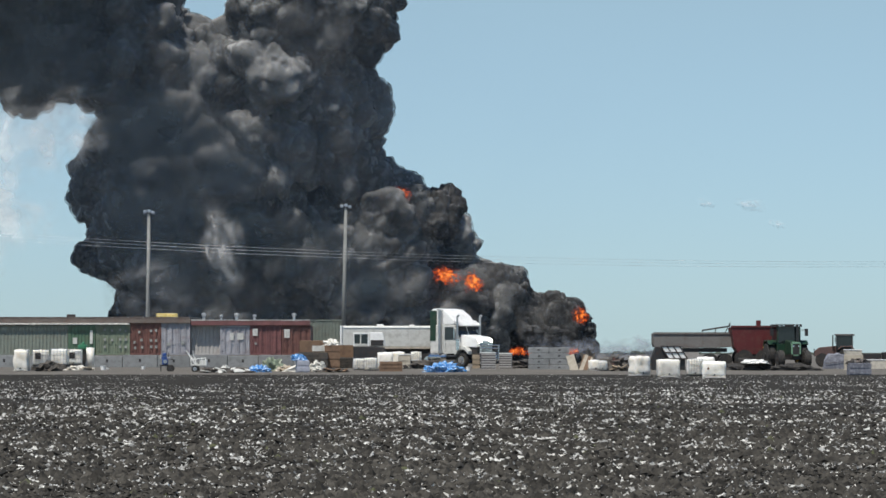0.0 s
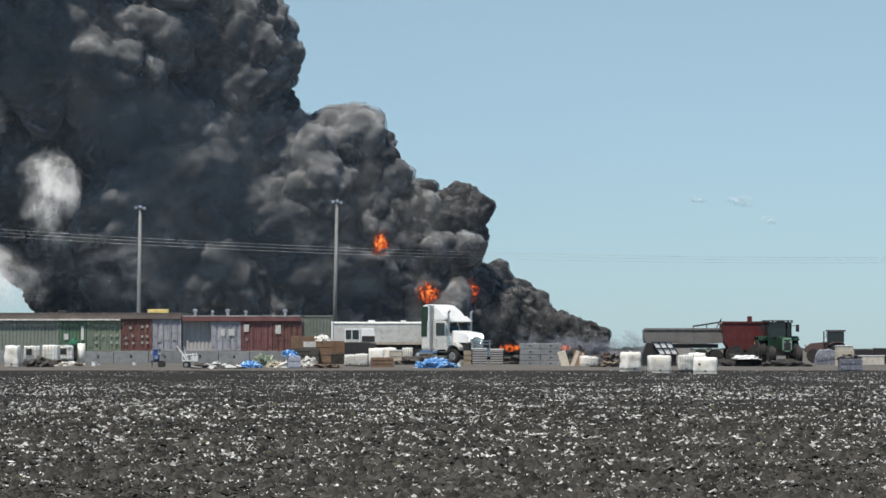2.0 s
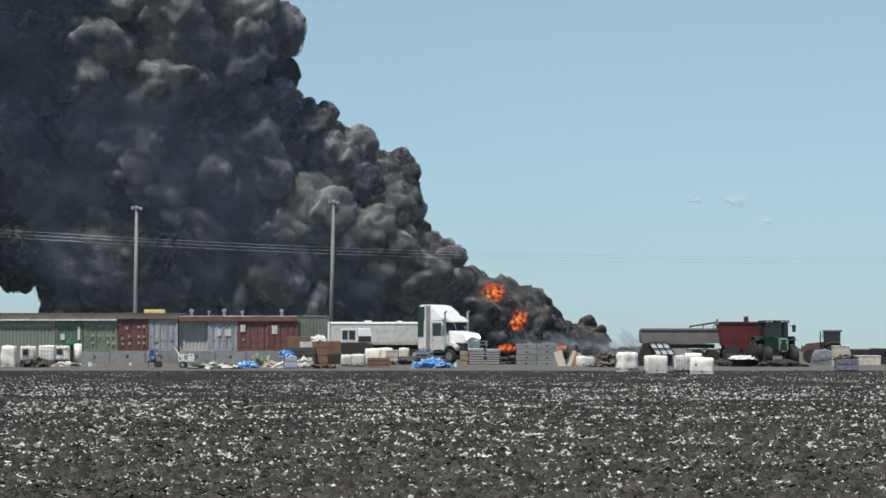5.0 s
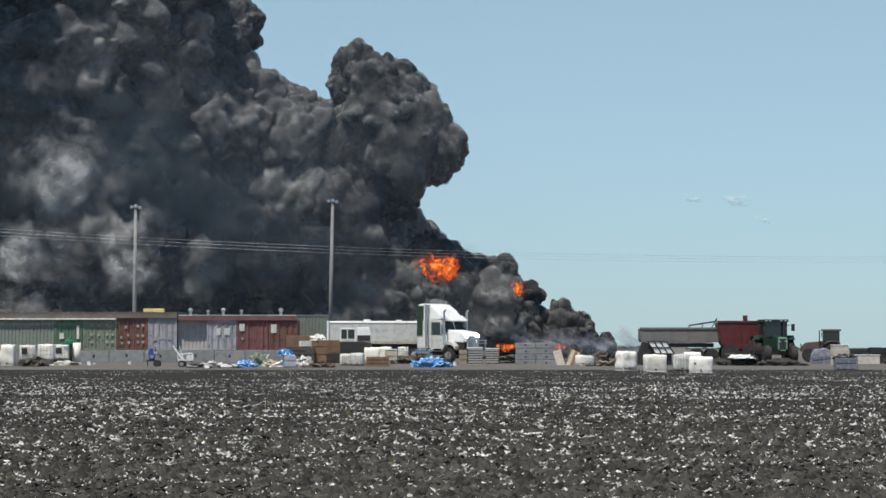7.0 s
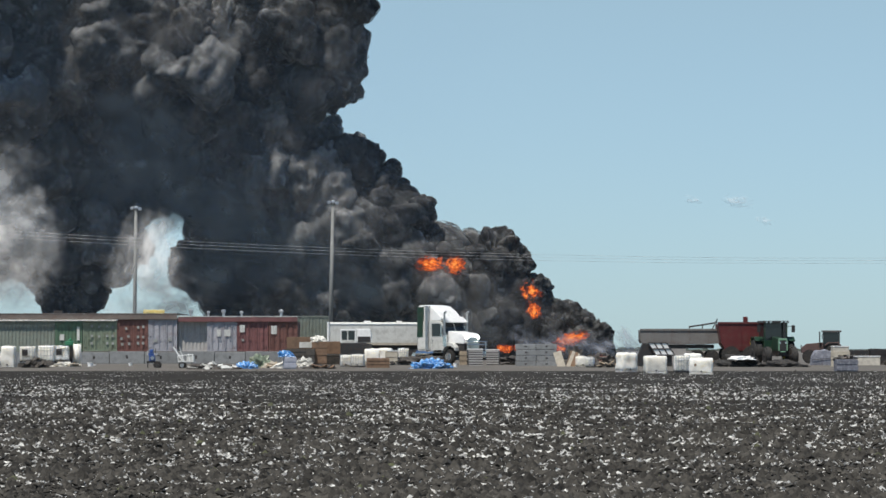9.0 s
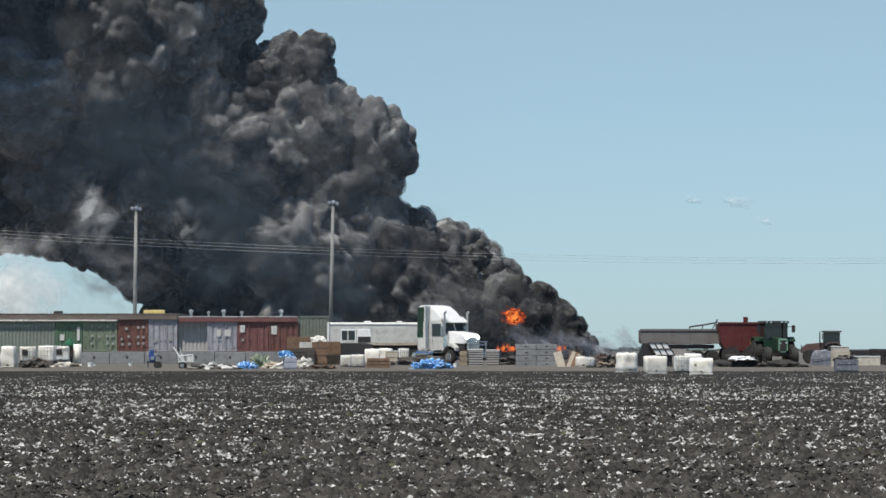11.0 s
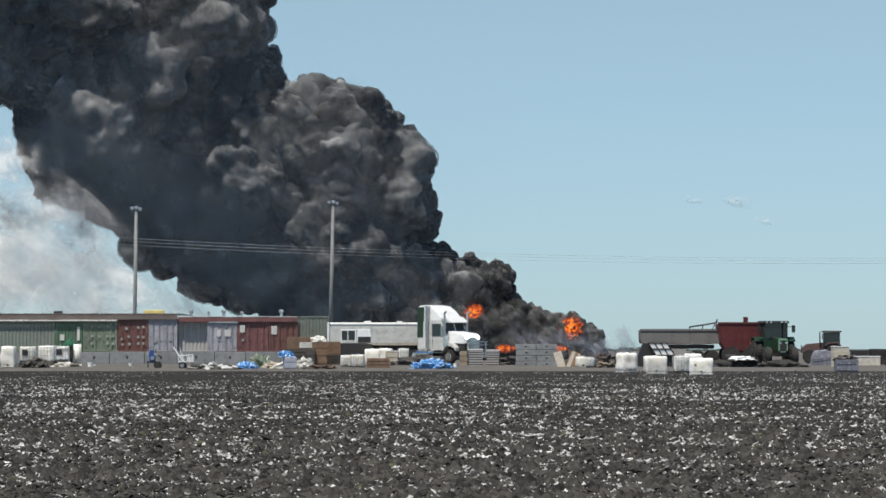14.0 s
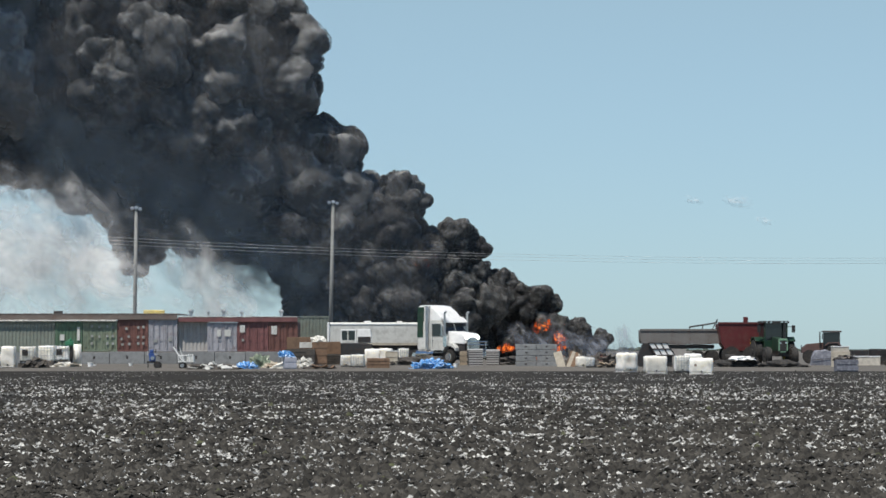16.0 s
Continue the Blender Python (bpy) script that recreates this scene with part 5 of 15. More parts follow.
def wisp_mesh(name, seed, material):
    """A bulging, uneven sail of smoke about 1 m in radius."""
    bm = bmesh.new()
    bmesh.ops.create_grid(bm, x_segments=30, y_segments=30, size=1.0)
    for v in bm.verts:
        x, z = v.co.x, v.co.y
        d = 0.4 * (x * x + z * z) + 0.14 * noise.noise(Vector((x * 2, z * 2, seed)))
        v.co = Vector((x, d, z))
    bmesh.ops.delete(bm, geom=[v for v in bm.verts if v.co.x ** 2 + v.co.z ** 2 > 0.95], context="VERTS")
    return mesh_of(name, bm, material, True)


PALE = [wisp_mesh("pale_wisp", i, wisp_material("pale_thin_smoke", (0.36, 0.37, 0.38, 1), (0.68, 0.68, 0.67, 1), 0.66)) for i in range(3)]
SMOG = [wisp_mesh("grey_wisp", i + 5, wisp_material("grey_thin_smoke", (0.10, 0.10, 0.10, 1), (0.24, 0.24, 0.24, 1), 0.7)) for i in range(3)]


def wisp(meshes, rx, rz, rows, parent=None, tilt=0):
    parent = parent or haze
    ob = new(meshes[0].name.split(".")[0], rng.choice(meshes))
    ob.parent = parent
    ob.scale = (rx, min(rx * 0.6, 2.5), rz)
    o = parent.matrix_basis.translation
    a = rng.uniform(-25, 25)
    keyed = []
    for t, x, z, d in rows:
        near = d - 18 if d < -5 else d
        k = (SMOKE_Y + near) / (SMOKE_Y + d)
        keyed.append((t, pose(x * k - o.x, SMOKE_Y + near - o.y, 1.5 + (z - 1.5) * k - o.z, tilt, a + 3 * t, 0)))
    MOVES.append((ob, keyed))


PUFF = [wisp_mesh("thin_smoke", i + 70, wisp_material("thin_black_smoke", (0.07, 0.071, 0.072, 1), (0.24, 0.236, 0.226, 1), 0.32, 0.25)) for i in range(4)]


def head(radius, rows):
    """A head of smoke that waits inside the plume, breaks out and is carried away downwind, with a breath of thin smoke before it.
    rows: seconds, x, z and metres nearer to the field."""
    fresh = radius < 2.9 or radius < 4.5 and max(x for t, x, z, d in rows if d < 4) > 2
    billow(plume, HEADS_FRESH if fresh else HEADS if radius > 5.3 else HEADS_MIDDLE, radius, rows)
    if radius < 2.4:
        return
    ob = new("thin_smoke", rng.choice(PUFF))
    ob.parent = plume
    ob.scale = (radius * 1.45, min(radius * 0.5, 1.6), radius * 1.35)
    o, a = plume.matrix_basis.translation, rng.uniform(0, 360)
    keyed = []
    for t, x, z, d in rows:
        near = d - radius * 1.05
        k = (SMOKE_Y + near) / (SMOKE_Y + d)
        keyed.append((t, pose(x * k - o.x, SMOKE_Y + near - o.y, 1.5 + (z - 1.5) * k - o.z, 0, a + 3 * t, 0)))
    MOVES.append((ob, keyed))


# Unseen heads of the plume, added high above and downwind to shade it.
for x, z, r, d in ((-60, 70, 12, 0), (-74, 84, 14, -2), (-72, 62, 11, 4), (-90, 98, 16, 2), (-48, 53, 10, -16), (-58, 60, 12, -20)):
    billow(plume, HEADS, r, ((0, x + 2, z - 2, d), (16, x - 2, z + 2, d)), spin=3.0)

# The heads of the plume, from the burning heap up and downwind.
head(6.42, ((0, -25, 24.7, -3.6), (0.5, -27.9, 27.4, -3.8), (1, -30.2, 29.5, -7), (1.5, -32.4, 31.5, -8.4), (3, -39.2, 37.8, -6.4), (3.5, -41.4, 39.2, -5.9), (5.5, -50.2, 39.1, -5.9), (6.5, -54.2, 42.9, -8.1), (8.5, -62.9, 50.9, -8.3), (16, -68.9, 54.9, -8.3)))
head(5.53, ((0, -6.3, 7.1, 8.6), (0.5, -6.2, 6.8, 8.7), (1, -5.9, 5.2, 1.7), (3, -15.1, 5.2, 1.7), (3.5, -17.6, 6.7, 0.6), (5, -25.3, 12, -3.6), (5.5, -28, 14.1, -4.9), (7, -37.1, 22.6, -8.2), (8, -42.7, 27.8, -8.9), (9.5, -50.1, 34.5, -6.4), (12.5, -62.8, 46.3, -8.8), (16, -68.8, 50.3, -8.8)))
head(5.80, ((0, -8.7, 7.5, 8.4), (2.5, -8.2, 7.1, 8.5), (5, -7.3, 7.6, 8.4), (5.5, -5.7, 8, 8.5), (6, -4.2, 7, 8.8), (6.5, -2.6, 5.4, 1.7), (8, -9.6, 5.7, 1.5), (8.5, -12.2, 8.1, -0.4), (10.5, -24.6, 19.5, -2.6), (11.5, -30.6, 25.1, -5.3), (12, -33.4, 27.6, -5.9), (12.5, -35.5, 29.7, -9.4), (13.5, -40.4, 34.1, -6.7), (15, -47, 39.8, -6.1), (16, -51.4, 39.8, -6.1)))
head(3.81, ((0, -11.7, 5.3, 0.9), (0.5, -14.2, 7.6, -0.9), (1.5, -19.9, 12.8, -4.7), (3, -29, 21.1, -6.4), (3.5, -31.7, 23.7, -10.4), (4.5, -37.2, 28.7, -10.7), (7, -48.8, 39.3, -7.2), (8, -52.7, 43, -9.6), (10, -61.4, 51, -9.8), (16, -67.4, 55, -9.8)))
head(5.05, ((0, -5.9, 6.5, 8.8), (4, -5.1, 6.2, 8.8), (5.5, -4.1, 6.6, 8.7), (7, -2.3, 6.1, 9.1), (7.5, -0.7, 6, 8.9), (8, -0.6, 6.1, 8.9), (8.5, 0.9, 6.2, 9.7), (9, 2.4, 4.7, 1.9), (12, -11.1, 4.7, 1.9), (12.5, -13.5, 6.9, 0.2), (13, -16.4, 9.5, 0.8), (14.5, -26.7, 14.7, -0.4), (16, -36, 23.3, -3.2)))
head(1.93, ((0, 8.8, 2.3, 10.2), (1.5, 9.3, 1.9, 10.3), (11.5, 11.4, 2.1, 10.2), (12, 12.2, 2, 10.3), (12.5, 12.3, 2.1, 10.2), (13, 13.5, 1.5, 2.6), (14, 9.9, 1.5, 2.6), (14.5, 7.9, 2.9, 1.5), (16, 0.8, 9.1, 0)))
head(4.79, ((0, -5.2, 6.1, 8.9), (4.5, -4.2, 5.9, 8.9), (5.5, -1.2, 6.2, 9.7), (6.5, 1.9, 5.8, 9.7), (7, 3.3, 4.3, 1.9), (10.5, -12.1, 4.5, 1.9), (11, -14.4, 5.5, 1.1), (12.5, -22.4, 12.3, -4.2), (13, -25.8, 15, -0.5), (13.5, -28.9, 18, -1.1), (15, -40.3, 22.9, -2.2), (16, -45.6, 28, -5.6)))
head(4.51, ((0, -4.5, 5.8, 9), (4.5, -3.5, 5.5, 9.1), (5.5, -2.7, 5.8, 9), (7.5, 0.3, 5.3, 9.1), (8.5, 0.5, 5.5, 9.1), (9, 2, 5.4, 9.1), (11, 2.4, 5.5, 9.1), (11.5, 3.3, 5.5, 9.3), (12, 4.7, 4.2, 2), (13, 0.5, 4.6, 1.7), (13.5, -2, 6.8, 1.2), (14, -4.9, 9.4, 0.7), (15, -11.3, 15.2, -0.5), (15.5, -13, 18.4, -2.2), (16, -16.2, 21.3, -1.8)))
head(3.70, ((0, 1.9, 3.7, 2.1), (2.5, -8.4, 3.2, 2.2), (4, -14.6, 3.7, 1.9), (5, -19.4, 7.8, -1.3), (7, -29.5, 14.1, -6.4), (7.5, -32.2, 16.2, -7.5), (8, -35.5, 19.1, -6.7), (9, -41.2, 24.6, -9.8), (10, -46.8, 29.7, -8.1), (10.5, -49.3, 31.9, -7.2), (13, -59.8, 41.7, -9.4), (16, -65.8, 45.7, -9.4)))
head(4.60, ((0, -17.6, 11.7, -3.7), (2.5, -32.7, 25.6, -8.2), (3, -35.4, 28.1, -8.2), (3.5, -37.7, 30.2, -9.8), (6, -49.2, 40.7, -6.3), (6.5, -50.9, 42.4, -9), (9, -61.7, 52.4, -9.3), (16, -67.7, 56.4, -9.3)))
head(4.66, ((0, -0.5, 6.1, 9.6), (0.5, 1, 5.9, 9), (1.5, 1.5, 5.6, 9.8), (2, 3, 4, 2.1), (4.5, -7.9, 4.3, 2), (5, -10.2, 5, 1.4), (6, -15.5, 9.9, -2.5), (8, -27.8, 21.2, -5.9), (8.5, -30.5, 23.7, -10.3), (9, -33.6, 26.6, -8.1), (9.5, -36, 28.8, -10.1), (12, -47.6, 39.4, -6.8), (12.5, -49.9, 41, -6.3), (13, -51.6, 42.6, -9), (16, -64.6, 54.6, -9.3)))
head(3.32, ((0, -29.9, 7, 1), (0.5, -30.3, 9.2, 0.9), (2.5, -39.1, 11.1, -1.2), (3, -41.6, 12, -0.1), (3.5, -43.9, 13.2, -2.1), (4, -46.5, 15, -3.1), (4.5, -49.4, 17.4, -4.4), (5.5, -55.5, 23.2, -5.3), (6.5, -61, 28.4, -6.5), (16, -67, 32.4, -6.5)))
head(4.51, ((0, -11.5, 4.5, 1.9), (1, -15.8, 4.1, 2), (1.5, -18.1, 5.1, 1.2), (2.5, -22.8, 8.3, -1.3), (3, -25.2, 9.3, -2), (4, -29.7, 10.3, -2.2), (4.5, -32.2, 11.2, -1.8), (5, -34.8, 12.8, -2.1), (6.5, -43.6, 21, -7), (7.5, -49.8, 26.7, -5.4), (8.5, -54.7, 31.3, -6.5), (10, -61, 37.2, -7.9), (16, -67, 41.2, -7.9)))
head(4.99, ((0, -5.8, 6.4, 8.8), (3.5, -5, 6.1, 8.9), (5.5, -4, 6.5, 8.8), (6.5, -2.8, 6.1, 8.9), (7.5, -0, 6, 8.9), (8, 0.3, 6.1, 9.2), (8.5, 1.8, 6.2, 9.7), (9, 3.4, 5.4, 9.4), (9.5, 4.2, 4.7, 1.9), (12.5, -9.2, 4.7, 1.9), (13, -11.6, 6.3, 0.6), (13.5, -14.4, 8.9, 0.9), (14.5, -20.8, 14.1, -1.9), (16, -30, 22.6, -4.1)))
head(4.60, ((0, -4.6, 5.9, 9), (4, -3.8, 5.5, 9), (5.5, -3, 5.9, 9), (7, -1.2, 5.5, 9.1), (7.5, 0.1, 5.4, 9.1), (8.5, 0.3, 5.6, 9.1), (9, 1.9, 5.5, 9.1), (11, 2.3, 5.6, 9.1), (11.5, 3.8, 4.3, 2), (13.5, -4.9, 4.3, 2), (14, -7.2, 5.3, 1.2), (15, -12.7, 10.3, -1.4), (15.5, -16, 13.3, -0), (16, -19.2, 15.7, -1.1)))
head(3.15, ((0, 3.8, 4, 9.6), (1, 4.1, 3.7, 9.9), (1.5, 5.5, 2.6, 2.4), (7.5, -18.2, 2.9, 2.1), (8.5, -22.6, 5.8, -0), (9, -23.1, 9.6, 0.8), (9.5, -24.3, 11.1, 0.5), (10, -26.3, 12.8, 0.1), (11, -31.8, 16.9, -2.7), (12.5, -40.5, 25.2, -8), (13, -43, 27.6, -9.9), (13.5, -46.3, 30.4, -4.6), (14.5, -50.3, 34.2, -7.9), (16, -56.6, 40, -9.3)))
head(4.60, ((0, -15.8, 15.9, 4.7), (1.5, -15.6, 16.4, 6.2), (3, -15.2, 16.7, 4.1), (6.5, -14.6, 17.9, 6.2), (7, -14.4, 18, 5), (7.5, -14.4, 18.2, 6.5), (8, -12.6, 18.1, -1.1), (8.5, -14.3, 22.4, -2.1), (9, -17.4, 25.2, -3), (10, -22.6, 30, -5.6), (11.5, -29.2, 36, -7.4), (12.5, -33.7, 40.1, -6.6), (13, -35.9, 41, -6.3), (16, -49.1, 41, -6.3)))
head(2.82, ((0, 4, 3.5, 9.8), (1.5, 4.3, 3.1, 9.9), (7, 5.9, 3.1, 9.9), (7.5, 7, 3, 9.9), (8, 7.1, 3.1, 9.9), (8.5, 8.7, 3.3, 9.8), (9, 9.4, 3.2, 9.9), (10, 9.6, 3.4, 9.8), (10.5, 10.2, 2.4, 2.4), (15, -7.2, 2.4, 2.4), (15.5, -9.3, 3.2, 2.1), (16, -11.5, 5.2, 1)))
head(4.30, ((0, -1.7, 5.6, 9.1), (1, -1.3, 5.1, 9.2), (2.5, -1, 5.2, 9.3), (3.5, 2.1, 5.3, 9.9), (4, 3.6, 3.9, 2), (8, -13.4, 3.8, 2.1), (8.5, -15.6, 4.5, 1.6), (9, -18.1, 6.7, 1.4), (9.5, -21.1, 8.4, 1.1), (10, -23.6, 9.7, 0.5), (10.5, -26.1, 10.9, 0.5), (11, -29.2, 11.5, 0.3), (11.5, -32, 13.3, -0.3), (13, -40.9, 21.8, -5.4), (13.5, -43.6, 29.9, -3.7), (14, -45.8, 32, -5), (14.5, -47.4, 33.6, -8.3), (15, -49.8, 35.7, -7.5), (16, -53.9, 39.6, -8.5)))
head(2.28, ((0, 5.8, 2.8, 10), (1.5, 6.1, 2.3, 10.1), (12, 8.4, 2.5, 10.1), (12.5, 9.9, 2.4, 10.1), (13.5, 10.3, 2.5, 10.1), (14.5, 12.8, 2.4, 10.4), (15, 14, 1.8, 2.5), (15.5, 12.2, 1.8, 2.5), (16, 10.2, 2.8, 2.1)))
head(2.60, ((0, 4.9, 3.2, 9.9), (1.5, 5.3, 2.8, 10), (7, 6.4, 2.8, 10), (7.5, 7.8, 2.7, 10), (8, 7.9, 2.8, 10), (8.5, 9.2, 2.9, 10), (11, 9.7, 3, 9.9), (11.5, 10.9, 2.2, 2.5), (12, 9.8, 2.2, 2.5), (14, 2.2, 2.2, 2.5), (14.5, 0.1, 3.5, 1.5), (15, -2.2, 5.5, -0.1), (16, -7.1, 9.9, -1.6)))
head(6.64, ((0, -11.4, 8.6, 8.1), (1.5, -11.1, 8.2, 8.1), (7, -9.6, 8.2, 8.3), (7.5, -8.1, 8.1, 8.2), (9.5, -7.5, 8.4, 8.1), (11.5, -1.4, 8.3, 9.2), (12, 0.2, 6.7, 1.4), (13, -5.4, 13.7, -0.2), (14.5, -14.9, 23.4, -2.4), (15.5, -20.4, 28.5, -3.7), (16, -22.8, 30.7, -5)))
head(2.91, ((0, 7.8, 3.6, 9.7), (0.5, 8, 3.6, 10.2), (1, 9.5, 2.3, 10.5), (1.5, 9.4, 2.5, 2.4), (2, 8.1, 2.4, 2.4), (3, 4.2, 2.5, 2.4), (3.5, 2.1, 3.8, 1.5), (4, -0.3, 6, 1.3), (4.5, -3, 8.4, 0.5), (5.5, -9.3, 14.1, -2.8), (6.5, -15.6, 19.9, -2.8), (8, -24.2, 27.9, -4.3), (8.5, -26.2, 29.6, -10.9), (11.5, -39.8, 42.2, -6.8), (12, -41.5, 43.8, -10.2), (14.5, -52.4, 53.7, -10.2), (16, -58.4, 57.7, -10.2)))
head(3.85, ((0, 2.1, 4.9, 9.3), (1, 2.3, 4.6, 9.4), (2, 5.3, 4.5, 9.8), (2.5, 4.1, 4.6, 9.8), (3, 5.7, 4.6, 10), (3.5, 7.1, 3.3, 2.3), (9, -15.7, 3.5, 2.2), (9.5, -17.8, 4.3, 1.7), (10, -20.2, 6, 1.6), (11, -25, 8.4, 0.3), (12.5, -31.8, 9.8, 0.3), (13, -34.7, 11.3, 0.4), (13.5, -33.8, 18.7, -1.2), (14, -36.9, 21.6, -2.1), (15, -42.5, 26.9, -5.5), (16, -47.2, 31.3, -8.2)))
head(5.35, ((0, -14.3, 22.4, -2.1), (1.5, -22.2, 29.7, -4.9), (2.5, -26.7, 33.8, -5.7), (3, -29.8, 35.8, -5.1), (3.5, -31.8, 37.6, -7), (4, -34.1, 39.7, -6.3), (4.5, -36.3, 40.2, -6.1), (7.5, -49.5, 40.1, -6.1), (8, -51.3, 41.8, -8.5), (10.5, -62.1, 51.8, -8.9), (16, -68.1, 55.8, -8.9)))
head(5.26, ((0, -2.7, 6.8, 9.5), (0.5, -1.2, 6.7, 8.7), (1, -0.9, 6.5, 9), (1.5, 0.6, 4.9, 1.8), (2, -1, 4.9, 1.8), (3.5, -7.8, 4.9, 1.8), (4, -10.2, 6.3, 0.8), (4.5, -12.9, 8.8, -1.2), (5.5, -19, 14.4, -4.1), (6.5, -25.4, 20.3, -3.1), (7, -28.3, 22.9, -5.4), (8, -33.8, 28, -5.8), (8.5, -35.9, 30, -9.5), (11, -47.3, 40.4, -6.2), (11.5, -49.5, 40.4, -6.2), (12, -51.3, 42.1, -8.6), (14.5, -62.1, 52, -9), (16, -68.1, 56, -9)))
head(4.28, ((0, -3.8, 5.5, 9.1), (1.5, -3.5, 5, 9.2), (5, -2.5, 5.3, 9.2), (7, 3.5, 4.9, 9.3), (7.5, 3.6, 5.1, 9.9), (8, 5.2, 5.1, 9.9), (8.5, 6.6, 4, 2), (9, 4.9, 3.9, 2.1), (10, 0.6, 4, 1.9), (10.5, -1.8, 6.2, 0.3), (11, -4.6, 8.7, -0.2), (11.5, -7.7, 11.5, -0.2), (13.5, -20.3, 23.1, -3.8), (14.5, -26, 28.3, -4.9), (15, -28.4, 30.6, -5.2), (15.5, -30.4, 32.3, -8.9), (16, -32.6, 34.4, -8.6)))
head(4.81, ((0, 3.4, 4.8, 9.9), (0.5, 3.8, 4.7, 1.9), (1, 1.3, 6.7, 1.4), (1.5, -1.6, 9.3, 0.8), (2, -4.7, 12.7, 0.1), (2.5, -7.6, 16.7, -0.8), (3, -10.7, 20, -1.5), (3.5, -13.3, 23.4, -2.5), (4.5, -18.8, 28.4, -3.6), (5, -21.2, 30.7, -4.5), (6.5, -27.7, 36.5, -7.6), (7.5, -32.2, 40.6, -6.2), (11.5, -49.7, 40.8, -6.3), (12, -51.5, 42.5, -8.9), (14.5, -62.3, 52.5, -9.2), (16, -68.3, 56.5, -9.2)))
head(3.50, ((0, 5.2, 3.4, 2.2), (7, -23.3, 3, 2.3), (8.5, -29.9, 4.3, 1.3), (9, -36.5, 8.1, 1.1), (9.5, -37.4, 10.4, 0.6), (10, -39, 12.4, 0.2), (10.5, -41.6, 14.4, -0.2), (11, -44.3, 16.6, -2), (11.5, -47.1, 19.4, -4.7), (12.5, -53.1, 25.1, -5.6), (13.5, -58.3, 29.9, -6.7), (14, -60.5, 32, -7.2), (16, -66.5, 36, -7.2)))
head(3.60, ((0, 2.6, 4.6, 9.4), (1, 2.8, 4.3, 9.5), (1.5, 3.5, 3.1, 2.2), (5.5, -12.7, 3.1, 2.2), (6, -14.9, 4, 1.6), (7.5, -22, 10.2, -3.4), (8.5, -27.2, 13.7, -5.1), (9, -31.5, 17.2, -0.9), (10, -37.2, 22.7, -6.6), (11, -42.5, 27.7, -10), (12.5, -49.8, 34.3, -7.7), (16, -64.6, 48.1, -9.9)))
head(5.28, ((0, -16.3, 12.4, 4.5), (1, -16.2, 12.8, 6.1), (2.5, -15.8, 13.2, 4.3), (7, -14.9, 14.5, 4.4), (7.5, -14.9, 14.8, 6.9), (8, -13.5, 15.5, 6.4), (8.5, -13.4, 15.7, 6.8), (9, -12.6, 16.5, 6.6), (10, -12.3, 16.9, 6.5), (10.5, -11.5, 17.9, 6.6), (11, -9.8, 18.4, -1.2), (12.5, -18.4, 26.5, -4.9), (13, -21, 28.8, -6.1), (14.5, -27.9, 35.2, -5.4), (15.5, -32.2, 39.2, -6.5), (16, -34.5, 40.3, -6.2)))
head(3.06, ((0, 2.6, 3.8, 9.7), (3, 3.2, 3.5, 9.7), (3.5, 3.3, 3.6, 9.9), (4, 4.8, 3.5, 9.7), (7, 5.4, 3.4, 9.8), (7.5, 6.1, 3.3, 9.8), (8, 6.2, 3.4, 9.8), (9, 8.8, 3.5, 9.7), (10, 9, 3.7, 9.7), (10.5, 10, 2.8, 2.3), (11, 8.4, 2.6, 2.4), (14, -3.4, 2.6, 2.4), (14.5, -5.4, 3.2, 1.9), (15, -7.7, 5.2, 0.3), (15.5, -10.4, 7.6, 1), (16, -13.3, 10.3, 0.3)))
head(6.86, ((0, -4.7, 8.5, 9.2), (0.5, -3.1, 6.9, 1.4), (1.5, -9.1, 13.4, -0.1), (2, -12.4, 17.6, -1), (3, -16.2, 23.9, -2.4), (3.5, -18.7, 26.5, -3), (4, -20.1, 30.3, -3.9), (5.5, -26.7, 36.2, -6.6), (6, -28.9, 38.3, -5.9), (11, -50.9, 38.8, -5.8), (12, -54.9, 42.6, -7.8), (14, -63.6, 50.6, -8.1), (16, -69.6, 54.6, -8.1)))
head(3.61, ((0, 2.5, 3.6, 2.1), (6, -22.1, 3.1, 2.2), (7, -26.5, 3.2, 2.1), (8, -31, 4, 2), (8.5, -34.1, 4.3, 2), (9, -36.5, 8.3, 1.1), (9.5, -37.4, 10.6, 0.6), (10, -39, 12.5, 0.2), (10.5, -41.7, 14.5, -0.3), (11, -44.4, 16.8, -2.1), (11.5, -47.1, 19.5, -4.8), (12.5, -53.2, 25.2, -5.6), (13, -55.9, 27.7, -6.2), (14, -60.6, 32.1, -7.2), (16, -66.6, 36.1, -7.2)))
head(3.47, ((0, 2.8, 4.4, 9.5), (1, 3, 4, 9.6), (1.5, 4.4, 4, 10.1), (2.5, 7.5, 4, 10.1), (3, 8.9, 3, 2.3), (4, 5.5, 3.1, 2.3), (4.5, 3.4, 3.8, 1.7), (5, 1, 5.9, 1.6), (5.5, -1.6, 9.2, 0.9), (6, -3.8, 13.3, -0.1), (8, -16.4, 24.8, -4.2), (9, -21.6, 29.5, -7.9), (12, -35, 41.9, -6.6), (12.5, -36.8, 43.5, -9.9), (16, -51.9, 57.5, -9.9)))
